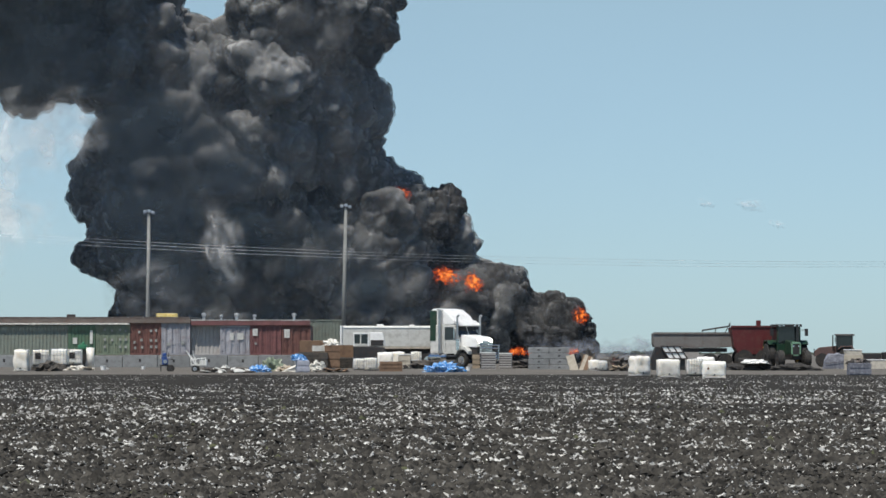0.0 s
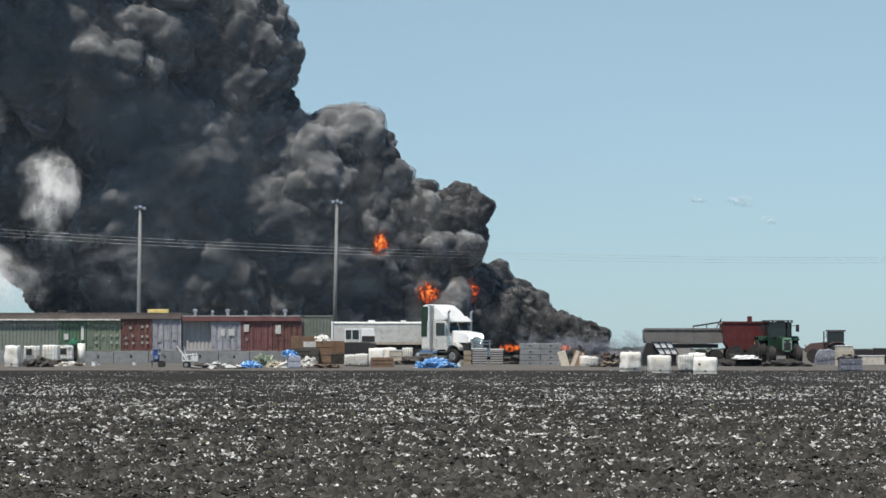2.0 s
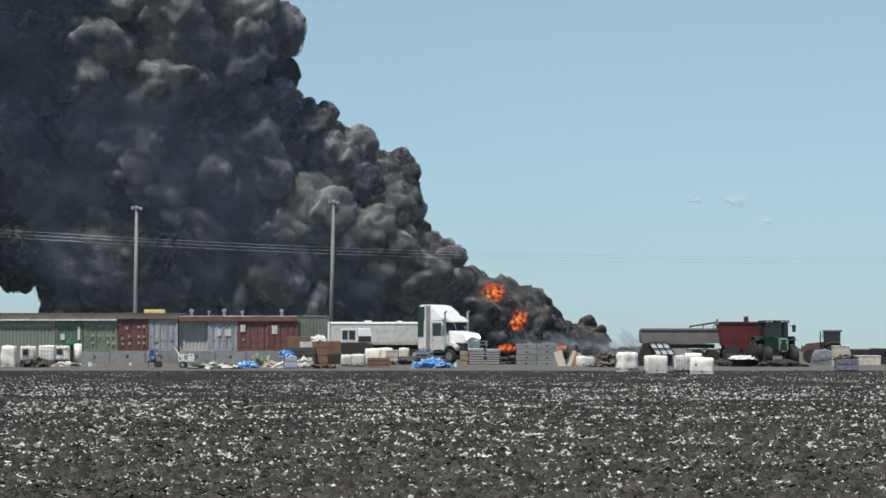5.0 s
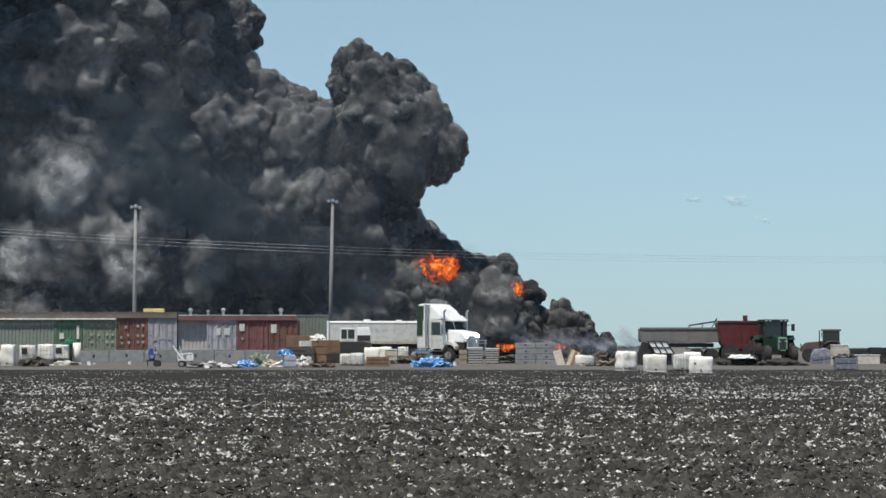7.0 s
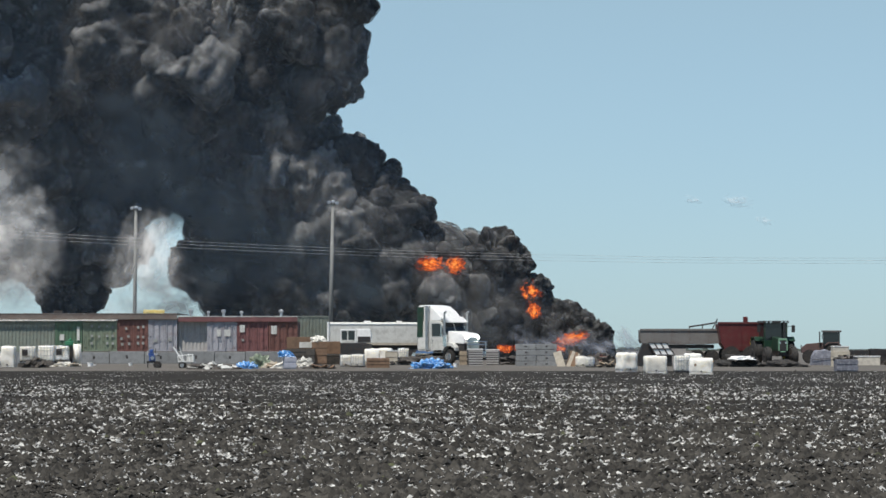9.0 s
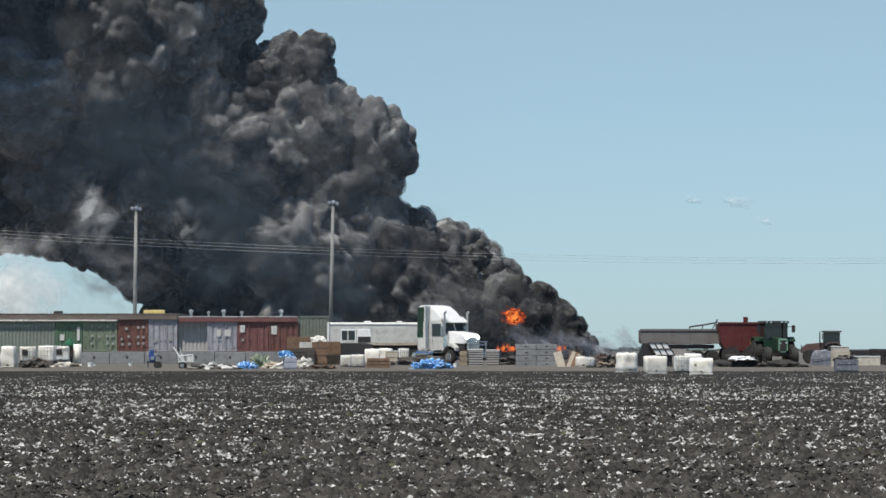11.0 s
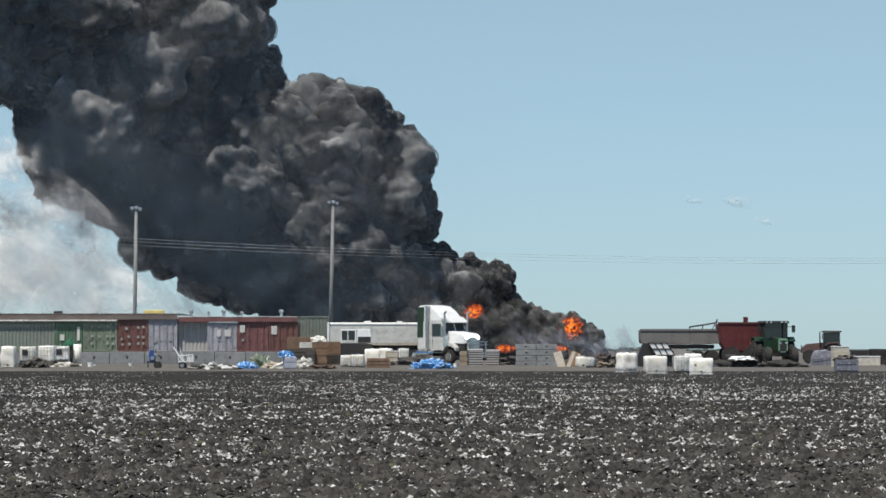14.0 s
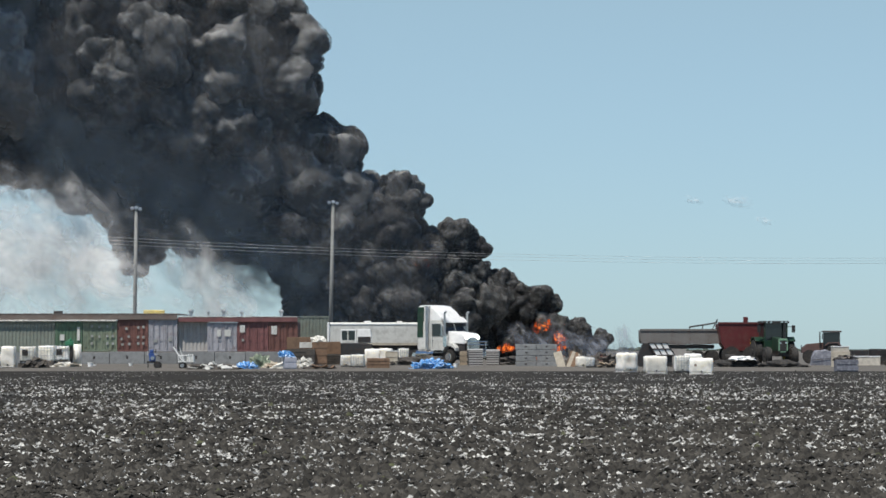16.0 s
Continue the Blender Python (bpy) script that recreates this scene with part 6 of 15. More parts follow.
head(5.68, ((0, -11.4, 7.3, 8.5), (0.5, -11.3, 7, 8.7), (1, -10.9, 5.3, 1.7), (2, -15.6, 5.8, 1.4), (4, -26.4, 14.3, -5.2), (5, -32.5, 20.1, -6.3), (6.5, -40.6, 27.6, -9.9), (7, -43.2, 30, -9), (8.5, -50.2, 36.4, -6.7), (11.5, -62.9, 48.2, -8.7), (16, -68.9, 52.2, -8.7)))
head(3.54, ((0, 0.5, 4.5, 9.5), (3.5, 1.2, 4.2, 9.6), (4, 2.8, 4.1, 9.5), (6.5, 3.4, 4, 9.7), (8, 4.6, 4, 9.5), (12, 5.7, 4.2, 9.9), (12.5, 7.3, 4.3, 10.1), (13, 8.6, 3.2, 2.2), (13.5, 7.2, 3.2, 2.2), (14, 5.1, 3.3, 2.2), (15, 0.8, 8, 1), (16, -5.3, 13.8, -0.1)))
head(4.88, ((0, -16, 13.1, 4.5), (1, -15.9, 13.5, 6.1), (2.5, -15.5, 13.9, 4.3), (6.5, -14.7, 15.1, 5.6), (7, -14.6, 15.2, 4.3), (7.5, -14.6, 15.5, 6.9), (8, -13.3, 16, 6.4), (8.5, -13.2, 16.2, 6.7), (9, -12.4, 17, 6.5), (9.5, -12.3, 17.3, 6.5), (10, -11.6, 18.9, 6.5), (10.5, -9.9, 19.9, -1.5), (11, -12.7, 23.2, -2.2), (11.5, -13.8, 26.7, -3), (12, -16.4, 30.6, -4.2), (14, -25.1, 38.5, -6.9), (14.5, -27.6, 40.6, -6.2), (16, -34.2, 40.7, -6.2)))
head(4.05, ((0, -25.6, 7, -0.3), (0.5, -28, 7.9, 1.1), (1, -29.9, 8.8, 1), (2.5, -36.4, 9.9, -1.5), (3.5, -41.2, 10.9, 0.4), (4.5, -45.9, 12.6, -0.7), (5, -48.4, 14.1, -1.8), (5.5, -51, 16.2, -3.3), (7, -60.1, 24.8, -5.3), (16, -66.1, 28.8, -5.3)))
head(6.16, ((0, -10, 8, 8.3), (2.5, -9.4, 7.6, 8.4), (7, -7.6, 7.6, 8.6), (8, -4.5, 7.5, 8.4), (8.5, -3.4, 7.7, 8.3), (9, -2.9, 7.5, 9.4), (9.5, -1.4, 5.9, 1.6), (11, -8.5, 5.9, 1.6), (11.5, -11, 6.9, 0.8), (12, -13.8, 9.4, -1.2), (12.5, -16.9, 12.3, -2.7), (13, -20.2, 15.2, -1.2), (14.5, -29.2, 23.6, -5.1), (15.5, -34.2, 28.2, -6.8), (16, -36.4, 30.3, -7.8)))
head(4.70, ((0, -9.4, 15.8, -0.6), (1.5, -18.8, 24.4, -4), (2.5, -24.3, 29.5, -4), (3, -27.9, 31.1, -4), (3.5, -29.7, 32.7, -9), (5, -36.5, 39, -6.9), (5.5, -38.8, 40.9, -6.3), (8, -49.7, 40.8, -6.3), (8.5, -51.5, 42.5, -9), (11, -62.3, 52.4, -9.3), (16, -68.3, 56.4, -9.3)))
head(3.84, ((0, 3, 3.8, 2.1), (4.5, -15.6, 3.4, 2.2), (5, -17.8, 4.5, 1.4), (6, -22.5, 7.7, -1.2), (6.5, -24.8, 8.7, -2), (7.5, -29.2, 9.6, -2.7), (8, -31.7, 10.1, -0.4), (9, -36.3, 11.1, -0.4), (9.5, -38.7, 12, 0.1), (10.5, -43.8, 15.8, -1.4), (11, -46.6, 18.5, -3.9), (12, -52.7, 24.2, -5.3), (12.5, -55.5, 26.9, -5.9), (13.5, -60.3, 31.4, -6.9), (16, -66.3, 35.4, -6.9)))
head(4.75, ((0, -5.1, 6.1, 8.9), (1.5, -4.8, 5.6, 9), (5, -4, 5.9, 8.9), (6, -1.1, 5.9, 9.5), (6.5, 0.5, 4.3, 2), (9, -10.5, 4.4, 1.9), (9.5, -12.7, 4.9, 1.6), (10, -15.2, 7.1, -0), (11, -20.9, 12.1, -2.8), (13, -33, 23.2, -7.3), (13.5, -35.5, 26.9, -3.1), (14, -38.1, 29.3, -4.1), (14.5, -39.9, 31.1, -8.8), (16, -46.6, 37.3, -7.4)))
head(5.87, ((0, -9.1, 7.6, 8.4), (2.5, -8.6, 7.2, 8.5), (3, -8.5, 7.3, 8.5), (4, -7.1, 7.3, 8.7), (4.5, -5.6, 7.4, 9.1), (5, -4, 7, 1.3), (5.5, -5.9, 10.4, 0.6), (6, -8.7, 13.5, -1.1), (7.5, -18.2, 22.2, -2.2), (8, -21, 24.8, -2.6), (8.5, -23.2, 27, -8.1), (9.5, -28.1, 31.6, -8), (11.5, -37.1, 39.8, -6), (14.5, -50.3, 39.8, -6), (15, -52.1, 41.5, -8.1), (16, -56.4, 45.5, -8.6)))
head(3.91, ((0, -1.9, 5, 9.3), (4, -1, 4.7, 9.3), (6, 0.4, 4.6, 9.4), (6.5, 1.2, 4.6, 9.5), (7, 2.8, 4.5, 9.4), (7.5, 2.9, 4.6, 9.5), (8.5, 5.5, 4.7, 9.6), (9, 6.9, 3.5, 2.1), (13, -9.8, 3.5, 2.1), (13.5, -12, 5, 1), (14, -14.6, 7.4, 1.3), (14.5, -18.2, 9.4, 0.9), (15, -21.1, 10.9, -0.3), (15.5, -23.1, 15.2, -0.4), (16, -26.1, 17.9, -2.3)))
head(3.93, ((0, -30.2, 15.6, -1.5), (1, -36.5, 21.3, -2.3), (1.5, -39.1, 23.9, -6.6), (2.5, -44.3, 28.8, -9.3), (3.5, -49.1, 33.2, -7.6), (6.5, -61.8, 45, -9.7), (16, -67.8, 49, -9.7)))
head(5.50, ((0, -17, 13.6, 4.5), (1, -16.9, 14, 6), (2.5, -16.5, 14.4, 4.3), (6.5, -15.7, 15.7, 5.9), (7, -15.6, 15.8, 4.6), (7.5, -15.6, 16, 6.6), (8, -14.7, 16.3, 6.3), (9, -14.4, 16.7, 6.5), (10, -13.8, 17.8, 6.2), (11, -10.9, 19.8, 6.3), (11.5, -9.1, 20.7, -1.7), (12.5, -14.8, 26.5, -3.6), (13.5, -20, 31.2, -4.2), (14, -23.4, 33.8, -4.7), (14.5, -27.5, 35.4, -5), (15.5, -31.8, 39.3, -6.4), (16, -34, 40.1, -6.1)))
head(4.31, ((0, -23.8, 13.2, -3.8), (0.5, -26.7, 15.4, -3.6), (2, -35.7, 23.7, -7.3), (2.5, -38.2, 26.1, -10.5), (3, -40.8, 28.5, -10.5), (5, -50.2, 37.1, -7.9), (7.5, -60.8, 46.9, -9.5), (16, -66.8, 50.9, -9.5)))
head(4.53, ((0, -12.1, 12.4, 5.9), (1, -11.9, 12.7, 7.5), (1.5, -11.4, 13.3, 6.5), (2.5, -11.2, 13.6, 5.5), (3.5, -11, 14, 7.3), (4, -9.5, 15.2, 7), (4.5, -9.1, 15.5, 6.9), (5, -8.2, 16.4, 7.1), (6, -5.1, 19.5, 6.8), (6.5, -3.5, 20.5, -1.6), (7, -5.2, 23.8, -2.4), (8, -10.8, 28.8, -4.7), (8.5, -13.2, 30.9, -6.2), (9.5, -17.7, 35, -6.6), (10, -19.9, 37.1, -5.6), (10.5, -23.4, 38.1, -5.6), (11, -25.6, 40, -6.1), (11.5, -27.8, 41.1, -6.3), (16, -47.5, 41.1, -6.3)))
head(3.26, ((0, 2.1, 4.1, 9.6), (3.5, 2.8, 3.9, 9.9), (4, 4.4, 3.7, 9.7), (12, 6, 3.8, 9.9), (12.5, 7.4, 2.9, 2.3), (15, -2.6, 2.9, 2.3), (15.5, -4.7, 3.7, 1.6), (16, -7, 5.8, 0)))
head(5.68, ((0, -8.4, 7.3, 8.5), (2.5, -7.9, 6.9, 8.6), (5, -7, 7.7, 8.4), (5.5, -6, 7.8, 8.4), (6.5, -4.2, 7, 8.6), (7.5, -1.1, 6.9, 9.2), (8, 0.5, 5.3, 1.7), (9.5, -6.5, 5.4, 1.7), (10, -9, 6.7, 0.7), (10.5, -11.8, 9.2, -1.3), (12.5, -24.1, 20.6, -6.9), (13.5, -30.3, 26.4, -4.9), (14, -32.9, 28.8, -5.8), (14.5, -35, 30.8, -8.7), (16, -41.8, 37, -7)))
head(3.67, ((0, -17.7, 3.7, 2.1), (1, -22.3, 6.8, -0.6), (2, -26.9, 8.9, -2.2), (3, -31.3, 9.9, -3), (3.5, -33.8, 10.3, -0.4), (4, -36.1, 10.9, -0.5), (5, -40.9, 12.7, -0.9), (5.5, -43.4, 14.2, -2), (6, -46.1, 16.3, -3.6), (7.5, -55.2, 24.9, -5.5), (8.5, -60.4, 29.8, -6.6), (16, -66.4, 33.8, -6.6)))
head(3.56, ((0, -15.7, 3.5, 2.2), (2, -24.2, 3.1, 2.2), (4.5, -35.2, 5.3, 1.8), (5, -35.8, 6.1, 1.6), (6, -38.6, 8.5, 1.1), (6.5, -40.3, 9.5, 0.8), (7, -42.5, 9.9, 0.4), (7.5, -44.5, 10.7, 0.6), (8.5, -49.1, 12.6, -0.6), (9, -51.4, 14, -3.1), (9.5, -54.2, 16.2, -3.6), (10.5, -60.2, 21.9, -4.9), (16, -66.2, 25.9, -4.9)))
head(3.75, ((0, -20.4, 8.8, -1.9), (1, -25.7, 12.1, -2.8), (2, -31.2, 16.5, -6.2), (3, -37.4, 22.2, -7.3), (3.5, -40, 24.8, -10.7), (4.5, -45.5, 29.8, -8.8), (5.5, -50.2, 34.1, -7.6), (8, -60.7, 43.8, -9.8), (16, -66.7, 47.8, -9.8)))
head(6.69, ((0, -11.4, 8.7, 8), (2.5, -10.9, 8.2, 8.1), (4.5, -10, 8.4, 8.1), (5, -8.9, 8.5, 8.3), (5.5, -7.4, 8, 8.6), (6, -5.7, 6.4, 1.5), (6.5, -8.4, 8.7, -0.4), (7.5, -14.8, 14.5, -0.4), (8.5, -20.9, 20.2, -4.3), (9, -24, 23.1, -3.4), (10, -29.3, 28, -6), (11, -33.9, 32.2, -8), (12.5, -40.8, 38.5, -6), (13, -43, 38.9, -5.9), (15, -51.7, 38.9, -5.9), (16, -55.7, 42.7, -7.9)))
head(5.54, ((0, -7.8, 7.1, 8.5), (4, -6.9, 6.8, 8.6), (5, -6.6, 7, 8.6), (7, -5.5, 6.8, 8.6), (7.5, -4.6, 6.6, 8.7), (9.5, -4.1, 6.9, 8.6), (10, -3.2, 7, 8.7), (11, -0.2, 6.9, 9.2), (11.5, 1.3, 5.2, 1.7), (12.5, -3.3, 5.2, 1.7), (13, -5.7, 6, 1.1), (13.5, -8.4, 8.5, -0.8), (15.5, -20.9, 20, -3.6), (16, -23.9, 22.8, -5.5)))
head(5.56, ((0, -32.9, 30.9, -4.3), (0.5, -35.1, 32.9, -4.9), (1, -37.1, 34.7, -6.9), (2, -41.5, 38.8, -6.5), (2.5, -43.8, 40, -6.1), (4, -50.4, 40, -6.1), (4.5, -52.2, 41.8, -8.3), (5, -54.3, 43.7, -8.8), (7, -63, 51.7, -8.8), (16, -69, 55.7, -8.8)))
head(4.90, ((0, -5.5, 6.3, 8.8), (4, -4.7, 6, 8.9), (5.5, -3.8, 6.4, 8.8), (6.5, -2.5, 5.9, 8.9), (7.5, 0.2, 5.9, 8.9), (8, 0.4, 5.9, 9.1), (8.5, 2, 6.1, 9.7), (9, 3.5, 4.6, 1.9), (9.5, 1.2, 4.6, 1.9), (10, -1.3, 6.7, 0.7), (11, -7.3, 12.3, 0.2), (11.5, -9.8, 15.9, -0.7), (12, -13, 18.8, -1.3), (12.5, -14.3, 22, -2), (13, -16.4, 24.5, -2.5), (13.5, -17.9, 26.6, -3), (14, -21.6, 27.9, -3.3), (15, -27.3, 31.8, -4.2), (15.5, -29.2, 33.5, -7.9), (16, -31.3, 35.5, -7.9)))
head(3.41, ((0, -9.9, 3.4, 2.2), (3, -22.1, 3, 2.3), (4, -26.5, 4.2, 1.3), (6.5, -37.5, 6.3, 1.5), (7, -39.5, 6.7, -0.5), (7.5, -41.9, 7.1, 0.6), (8, -43, 10.7, 0.6), (8.5, -45.3, 11.3, 0.3), (9.5, -50.2, 13.9, -0.7), (10, -52.6, 15.9, -3.6), (11.5, -61.7, 24.5, -5.5), (16, -67.7, 28.5, -5.5)))
head(2.80, ((0, 3.9, 3.5, 9.8), (1.5, 4.2, 3, 9.9), (12, 6.4, 3.3, 9.8), (13, 8.9, 3.2, 9.8), (13.5, 10.2, 2.5, 2.4), (14, 9.4, 2.4, 2.4), (15, 5.5, 2.4, 2.4), (15.5, 3.5, 3.5, 1.6), (16, 1.1, 5.5, 0.6)))
head(7.33, ((0, -14.2, 9.5, 7.7), (2.5, -13.7, 8.7, 8.1), (3, -13.3, 7.1, 1.3), (4.5, -22.1, 14.7, -4.2), (6, -31.3, 23.3, -5), (6.5, -33.9, 25.7, -5.9), (7, -36.4, 28, -8.6), (9, -45.8, 36.7, -6.3), (9.5, -48.1, 38.3, -5.7), (10, -50.3, 38.3, -5.7), (10.5, -51.1, 38.2, -5.7), (16, -51.1, 38.2, -5.7)))
head(6.15, ((0, -16.5, 29.1, -4.4), (1.5, -23.6, 35.1, -5), (2.5, -27.9, 39, -6.1), (3, -31.2, 39.4, -6), (7.5, -50.9, 39.3, -5.9), (8.5, -54.9, 43, -8.3), (10.5, -63.6, 51.1, -8.5), (16, -69.6, 55.1, -8.5)))
head(4.04, ((0, -32.4, 13.7, 7.4), (0.5, -33.1, 14.2, 7.3), (1, -33.9, 12.9, 7.7), (1.5, -35.4, 11.5, 7.8), (2, -36.8, 11, 7.2), (3, -36.4, 11.2, 5.7), (3.5, -36.6, 11.4, 7.9), (4, -36.6, 11.3, 7.5), (6.5, -35.9, 12, 5.9), (7.5, -35.5, 12.2, 3.7), (8, -35.7, 12.5, 6.7), (9, -35.6, 12.8, 7.6), (9.5, -34.1, 12.4, 0.2), (10, -35, 12.7, 0.1), (10.5, -37.3, 13.5, -0.1), (11, -39.9, 15.6, -0.5), (12.5, -48.6, 23.9, -5.7), (13.5, -54.1, 29, -6.2), (16, -64.9, 39, -8.5)))
head(4.62, ((0, -4.7, 5.9, 9), (1.5, -4.4, 5.5, 9.1), (5, -3.6, 5.9, 9), (7, -1.2, 5.5, 9), (7.5, -0.2, 5.4, 9.1), (13, 1.2, 5.6, 9.3), (13.5, 2.7, 4.3, 2), (14, 0.5, 4.3, 2), (14.5, -1.9, 5.7, 1), (15, -4.5, 8.1, 0.8), (16, -10.6, 14.1, -0.2)))
head(5.25, ((0, -6.8, 6.8, 8.7), (1.5, -6.5, 6.3, 8.8), (4.5, -5.8, 6.5, 8.7), (5, -4.8, 6.6, 8.9), (5.5, -3.3, 7, 9.1), (6.5, -0.2, 6.4, 9.6), (7, 1.3, 4.9, 1.8), (8, -3.2, 4.8, 1.8), (8.5, -5.5, 5.7, 1.2), (9, -8.2, 8, -0.6), (10.5, -17.4, 16.6, -3.8), (11.5, -23.7, 22.4, -3), (12, -26.5, 24.9, -4.4), (12.5, -28.5, 26.8, -10.1), (13, -31.1, 29.2, -9.8), (13.5, -33.8, 31.7, -6.5), (14.5, -38.1, 35.6, -7.7), (15.5, -42.6, 39.8, -6.3), (16, -44.9, 40.4, -6.2)))
head(3.50, ((0, -6.1, 3.4, 2.2), (3, -18.2, 3.1, 2.3), (7.5, -38.2, 2.9, 2.3), (8, -38.3, 9.7, 0.8), (9, -42.6, 12, 0.3), (10, -47.6, 15, -1.6), (10.5, -50.3, 17.4, -3.9), (11.5, -56.4, 23.1, -5.2), (12.5, -61.9, 28.3, -6.4), (16, -67.9, 32.3, -6.4)))
head(5.06, ((0, -6, 6.5, 8.8), (4, -5.1, 6.2, 8.8), (5, -4.9, 6.5, 8.8), (5.5, -4.1, 6.6, 8.7), (6.5, -2.9, 6.2, 8.8), (7.5, -0.2, 6.1, 8.8), (8, 0.3, 6.2, 9.2), (8.5, 1.9, 6.2, 9.7), (9, 3.4, 5.3, 9.5), (9.5, 4.1, 4.8, 1.8), (12.5, -9.3, 4.7, 1.9), (13, -11.8, 6.6, 0.4), (13.5, -14.6, 9.1, 0.9), (14, -18.5, 10.6, 0.6), (14.5, -21.7, 11.7, 0.1), (15, -24.6, 14.1, -0.7), (15.5, -27.8, 17, -0.9), (16, -31.5, 19.5, -1.4)))
head(4.18, ((0, -27.7, 9.7, -0.5), (1, -32.5, 10.9, 0.5), (1.5, -35.5, 11.2, 0.4), (2, -38, 12.7, -1.1), (3, -44, 18, -2.3), (3.5, -46.6, 20.7, -6.1), (4, -49.9, 23.6, -5), (4.5, -52.8, 26.3, -5.5), (5.5, -57.7, 31, -6.6), (6.5, -61.9, 34.9, -7.5), (16, -67.9, 38.9, -7.5)))
head(3.29, ((0, 3, 4.1, 9.6), (1.5, 3.3, 3.7, 9.6), (2, 4.2, 3.7, 9.7), (2.5, 4.3, 3.8, 9.6), (3.5, 7.2, 3.8, 10.1), (4, 7.9, 3.9, 9.6), (4.5, 8.8, 2.9, 2.3), (12, -21.2, 2.9, 2.3), (12.5, -23.4, 3.1, 2.1), (13, -21.5, 11, 0.5), (14, -27, 15.2, -1.5), (16, -38.9, 26.1, -5.8)))
head(4.42, ((0, -3, 4.4, 1.9), (4.5, -22.5, 4, 2), (7.5, -35.8, 6.4, 0.1), (8, -37.1, 10.4, 0.6), (9, -41.6, 12.7, 0.1), (9.5, -44.1, 14.2, -0.5), (10, -46.8, 16.3, -2.1), (10.5, -49.7, 19.1, -3.9), (11.5, -55.8, 24.8, -5.1), (12.5, -61, 29.7, -6.2), (16, -67, 33.7, -6.2)))
head(2.56, ((0, 6, 3.2, 9.9), (1, 6.2, 2.8, 10.2), (1.5, 7.7, 2.7, 10), (2, 7.8, 2.8, 10), (2.5, 8.6, 2.8, 10), (6, 9.4, 2.8, 10), (6.5, 11, 2.8, 10.4), (7, 12.2, 2.1, 2.5), (7.5, 10.5, 2.1, 2.5), (8, 9.8, 3.1, 2.3), (8.5, 7.5, 6.5, 1.5), (9, 4.8, 10.4, 0.7), (9.5, 1.6, 9.4, 0.9), (10, -1.9, 11.4, 0.4), (12, -14.4, 22.8, -4.8), (13, -20.1, 28, -7), (14.5, -27.1, 34.5, -6.4), (15.5, -31.3, 38.3, -8.3), (16, -33.6, 40.4, -7.6)))
head(3.05, ((0, 2.6, 3.8, 9.7), (3.5, 3.3, 3.6, 9.9), (4, 4.8, 3.5, 9.7), (7, 5.5, 3.4, 9.8), (7.5, 6.1, 3.3, 9.8), (8, 6.2, 3.4, 9.8), (8.5, 7.7, 3.6, 9.7), (11.5, 8.5, 3.6, 9.7), (12, 10.1, 2.6, 10.4), (12.5, 10.8, 2.7, 2.3), (13.5, 8.3, 2.6, 2.4), (14, 6.3, 2.7, 2.3), (14.5, 5.9, 3.5, 2), (15.5, 0.9, 8, 0.8), (16, -2.1, 10.7, 0.6)))
head(4.36, ((0, 3.6, 4.8, 9.7), (0.5, 5.1, 4.2, 2), (5, -14.2, 4, 2), (5.5, -16.4, 5.4, 0.9), (6.5, -21.4, 9.2, -2.1), (7.5, -26.5, 12.2, -4.5), (8, -29.5, 14.7, -3.9), (8.5, -32.5, 17.5, -5.3), (9, -35.8, 20.5, -4.4), (10, -41.3, 25.8, -9.2), (11, -46.6, 30.6, -8), (12, -51.1, 34.8, -7.4), (14.5, -61.6, 44.5, -9.5), (16, -67.6, 48.5, -9.5)))
head(5.09, ((0, -6.1, 6.5, 8.7), (3.5, -5.3, 6.2, 8.8), (4.5, -4.5, 6.3, 9), (5, -2.9, 6.4, 9.4), (5.5, -1.4, 4.8, 1.8), (8.5, -14.7, 4.8, 1.8), (9.5, -20.1, 8.8, 1), (10.5, -25.5, 11.7, 0.3), (11, -29.1, 12.7, 0.1), (11.5, -32.4, 14.5, -0.3), (12, -37.1, 16.1, -0.7), (12.5, -40.8, 17.7, -1), (13, -43.6, 20.4, -3.6), (13.5, -45.7, 31, -4), (14.5, -49.7, 34.8, -6.9), (16, -56, 40.7, -8.3)))
head(5.85, ((0, -15.2, 5.9, 1.6), (0.5, -17.6, 6.1, 1.4), (1, -20.1, 8, -0.3), (2.5, -27.5, 12.3, -3.7), (3, -30.4, 14.7, -5.4), (3.5, -33.6, 17.6, -4.3), (4.5, -39.4, 23.2, -8.1), (5.5, -45.2, 28.4, -7.6), (6.5, -50.1, 32.9, -5.9), (9.5, -62.8, 44.7, -8.6), (16, -68.8, 48.7, -8.6)))
head(5.30, ((0, -6.9, 6.8, 8.7), (1.5, -6.6, 6.4, 8.7), (5, -5.8, 6.7, 8.7), (5.5, -4.5, 7.1, 8.6), (7.5, 1.7, 6.3, 9.6), (8, 3.2, 4.9, 1.8), (11, -10.5, 5, 1.8), (11.5, -12.9, 5.8, 1.2), (12.5, -18.4, 10.8, -2.8), (13, -21.6, 13.5, -0.1), (13.5, -25.3, 15, -0.4), (15.5, -40.2, 23.2, -2.2), (16, -43.5, 24, -2.4)))
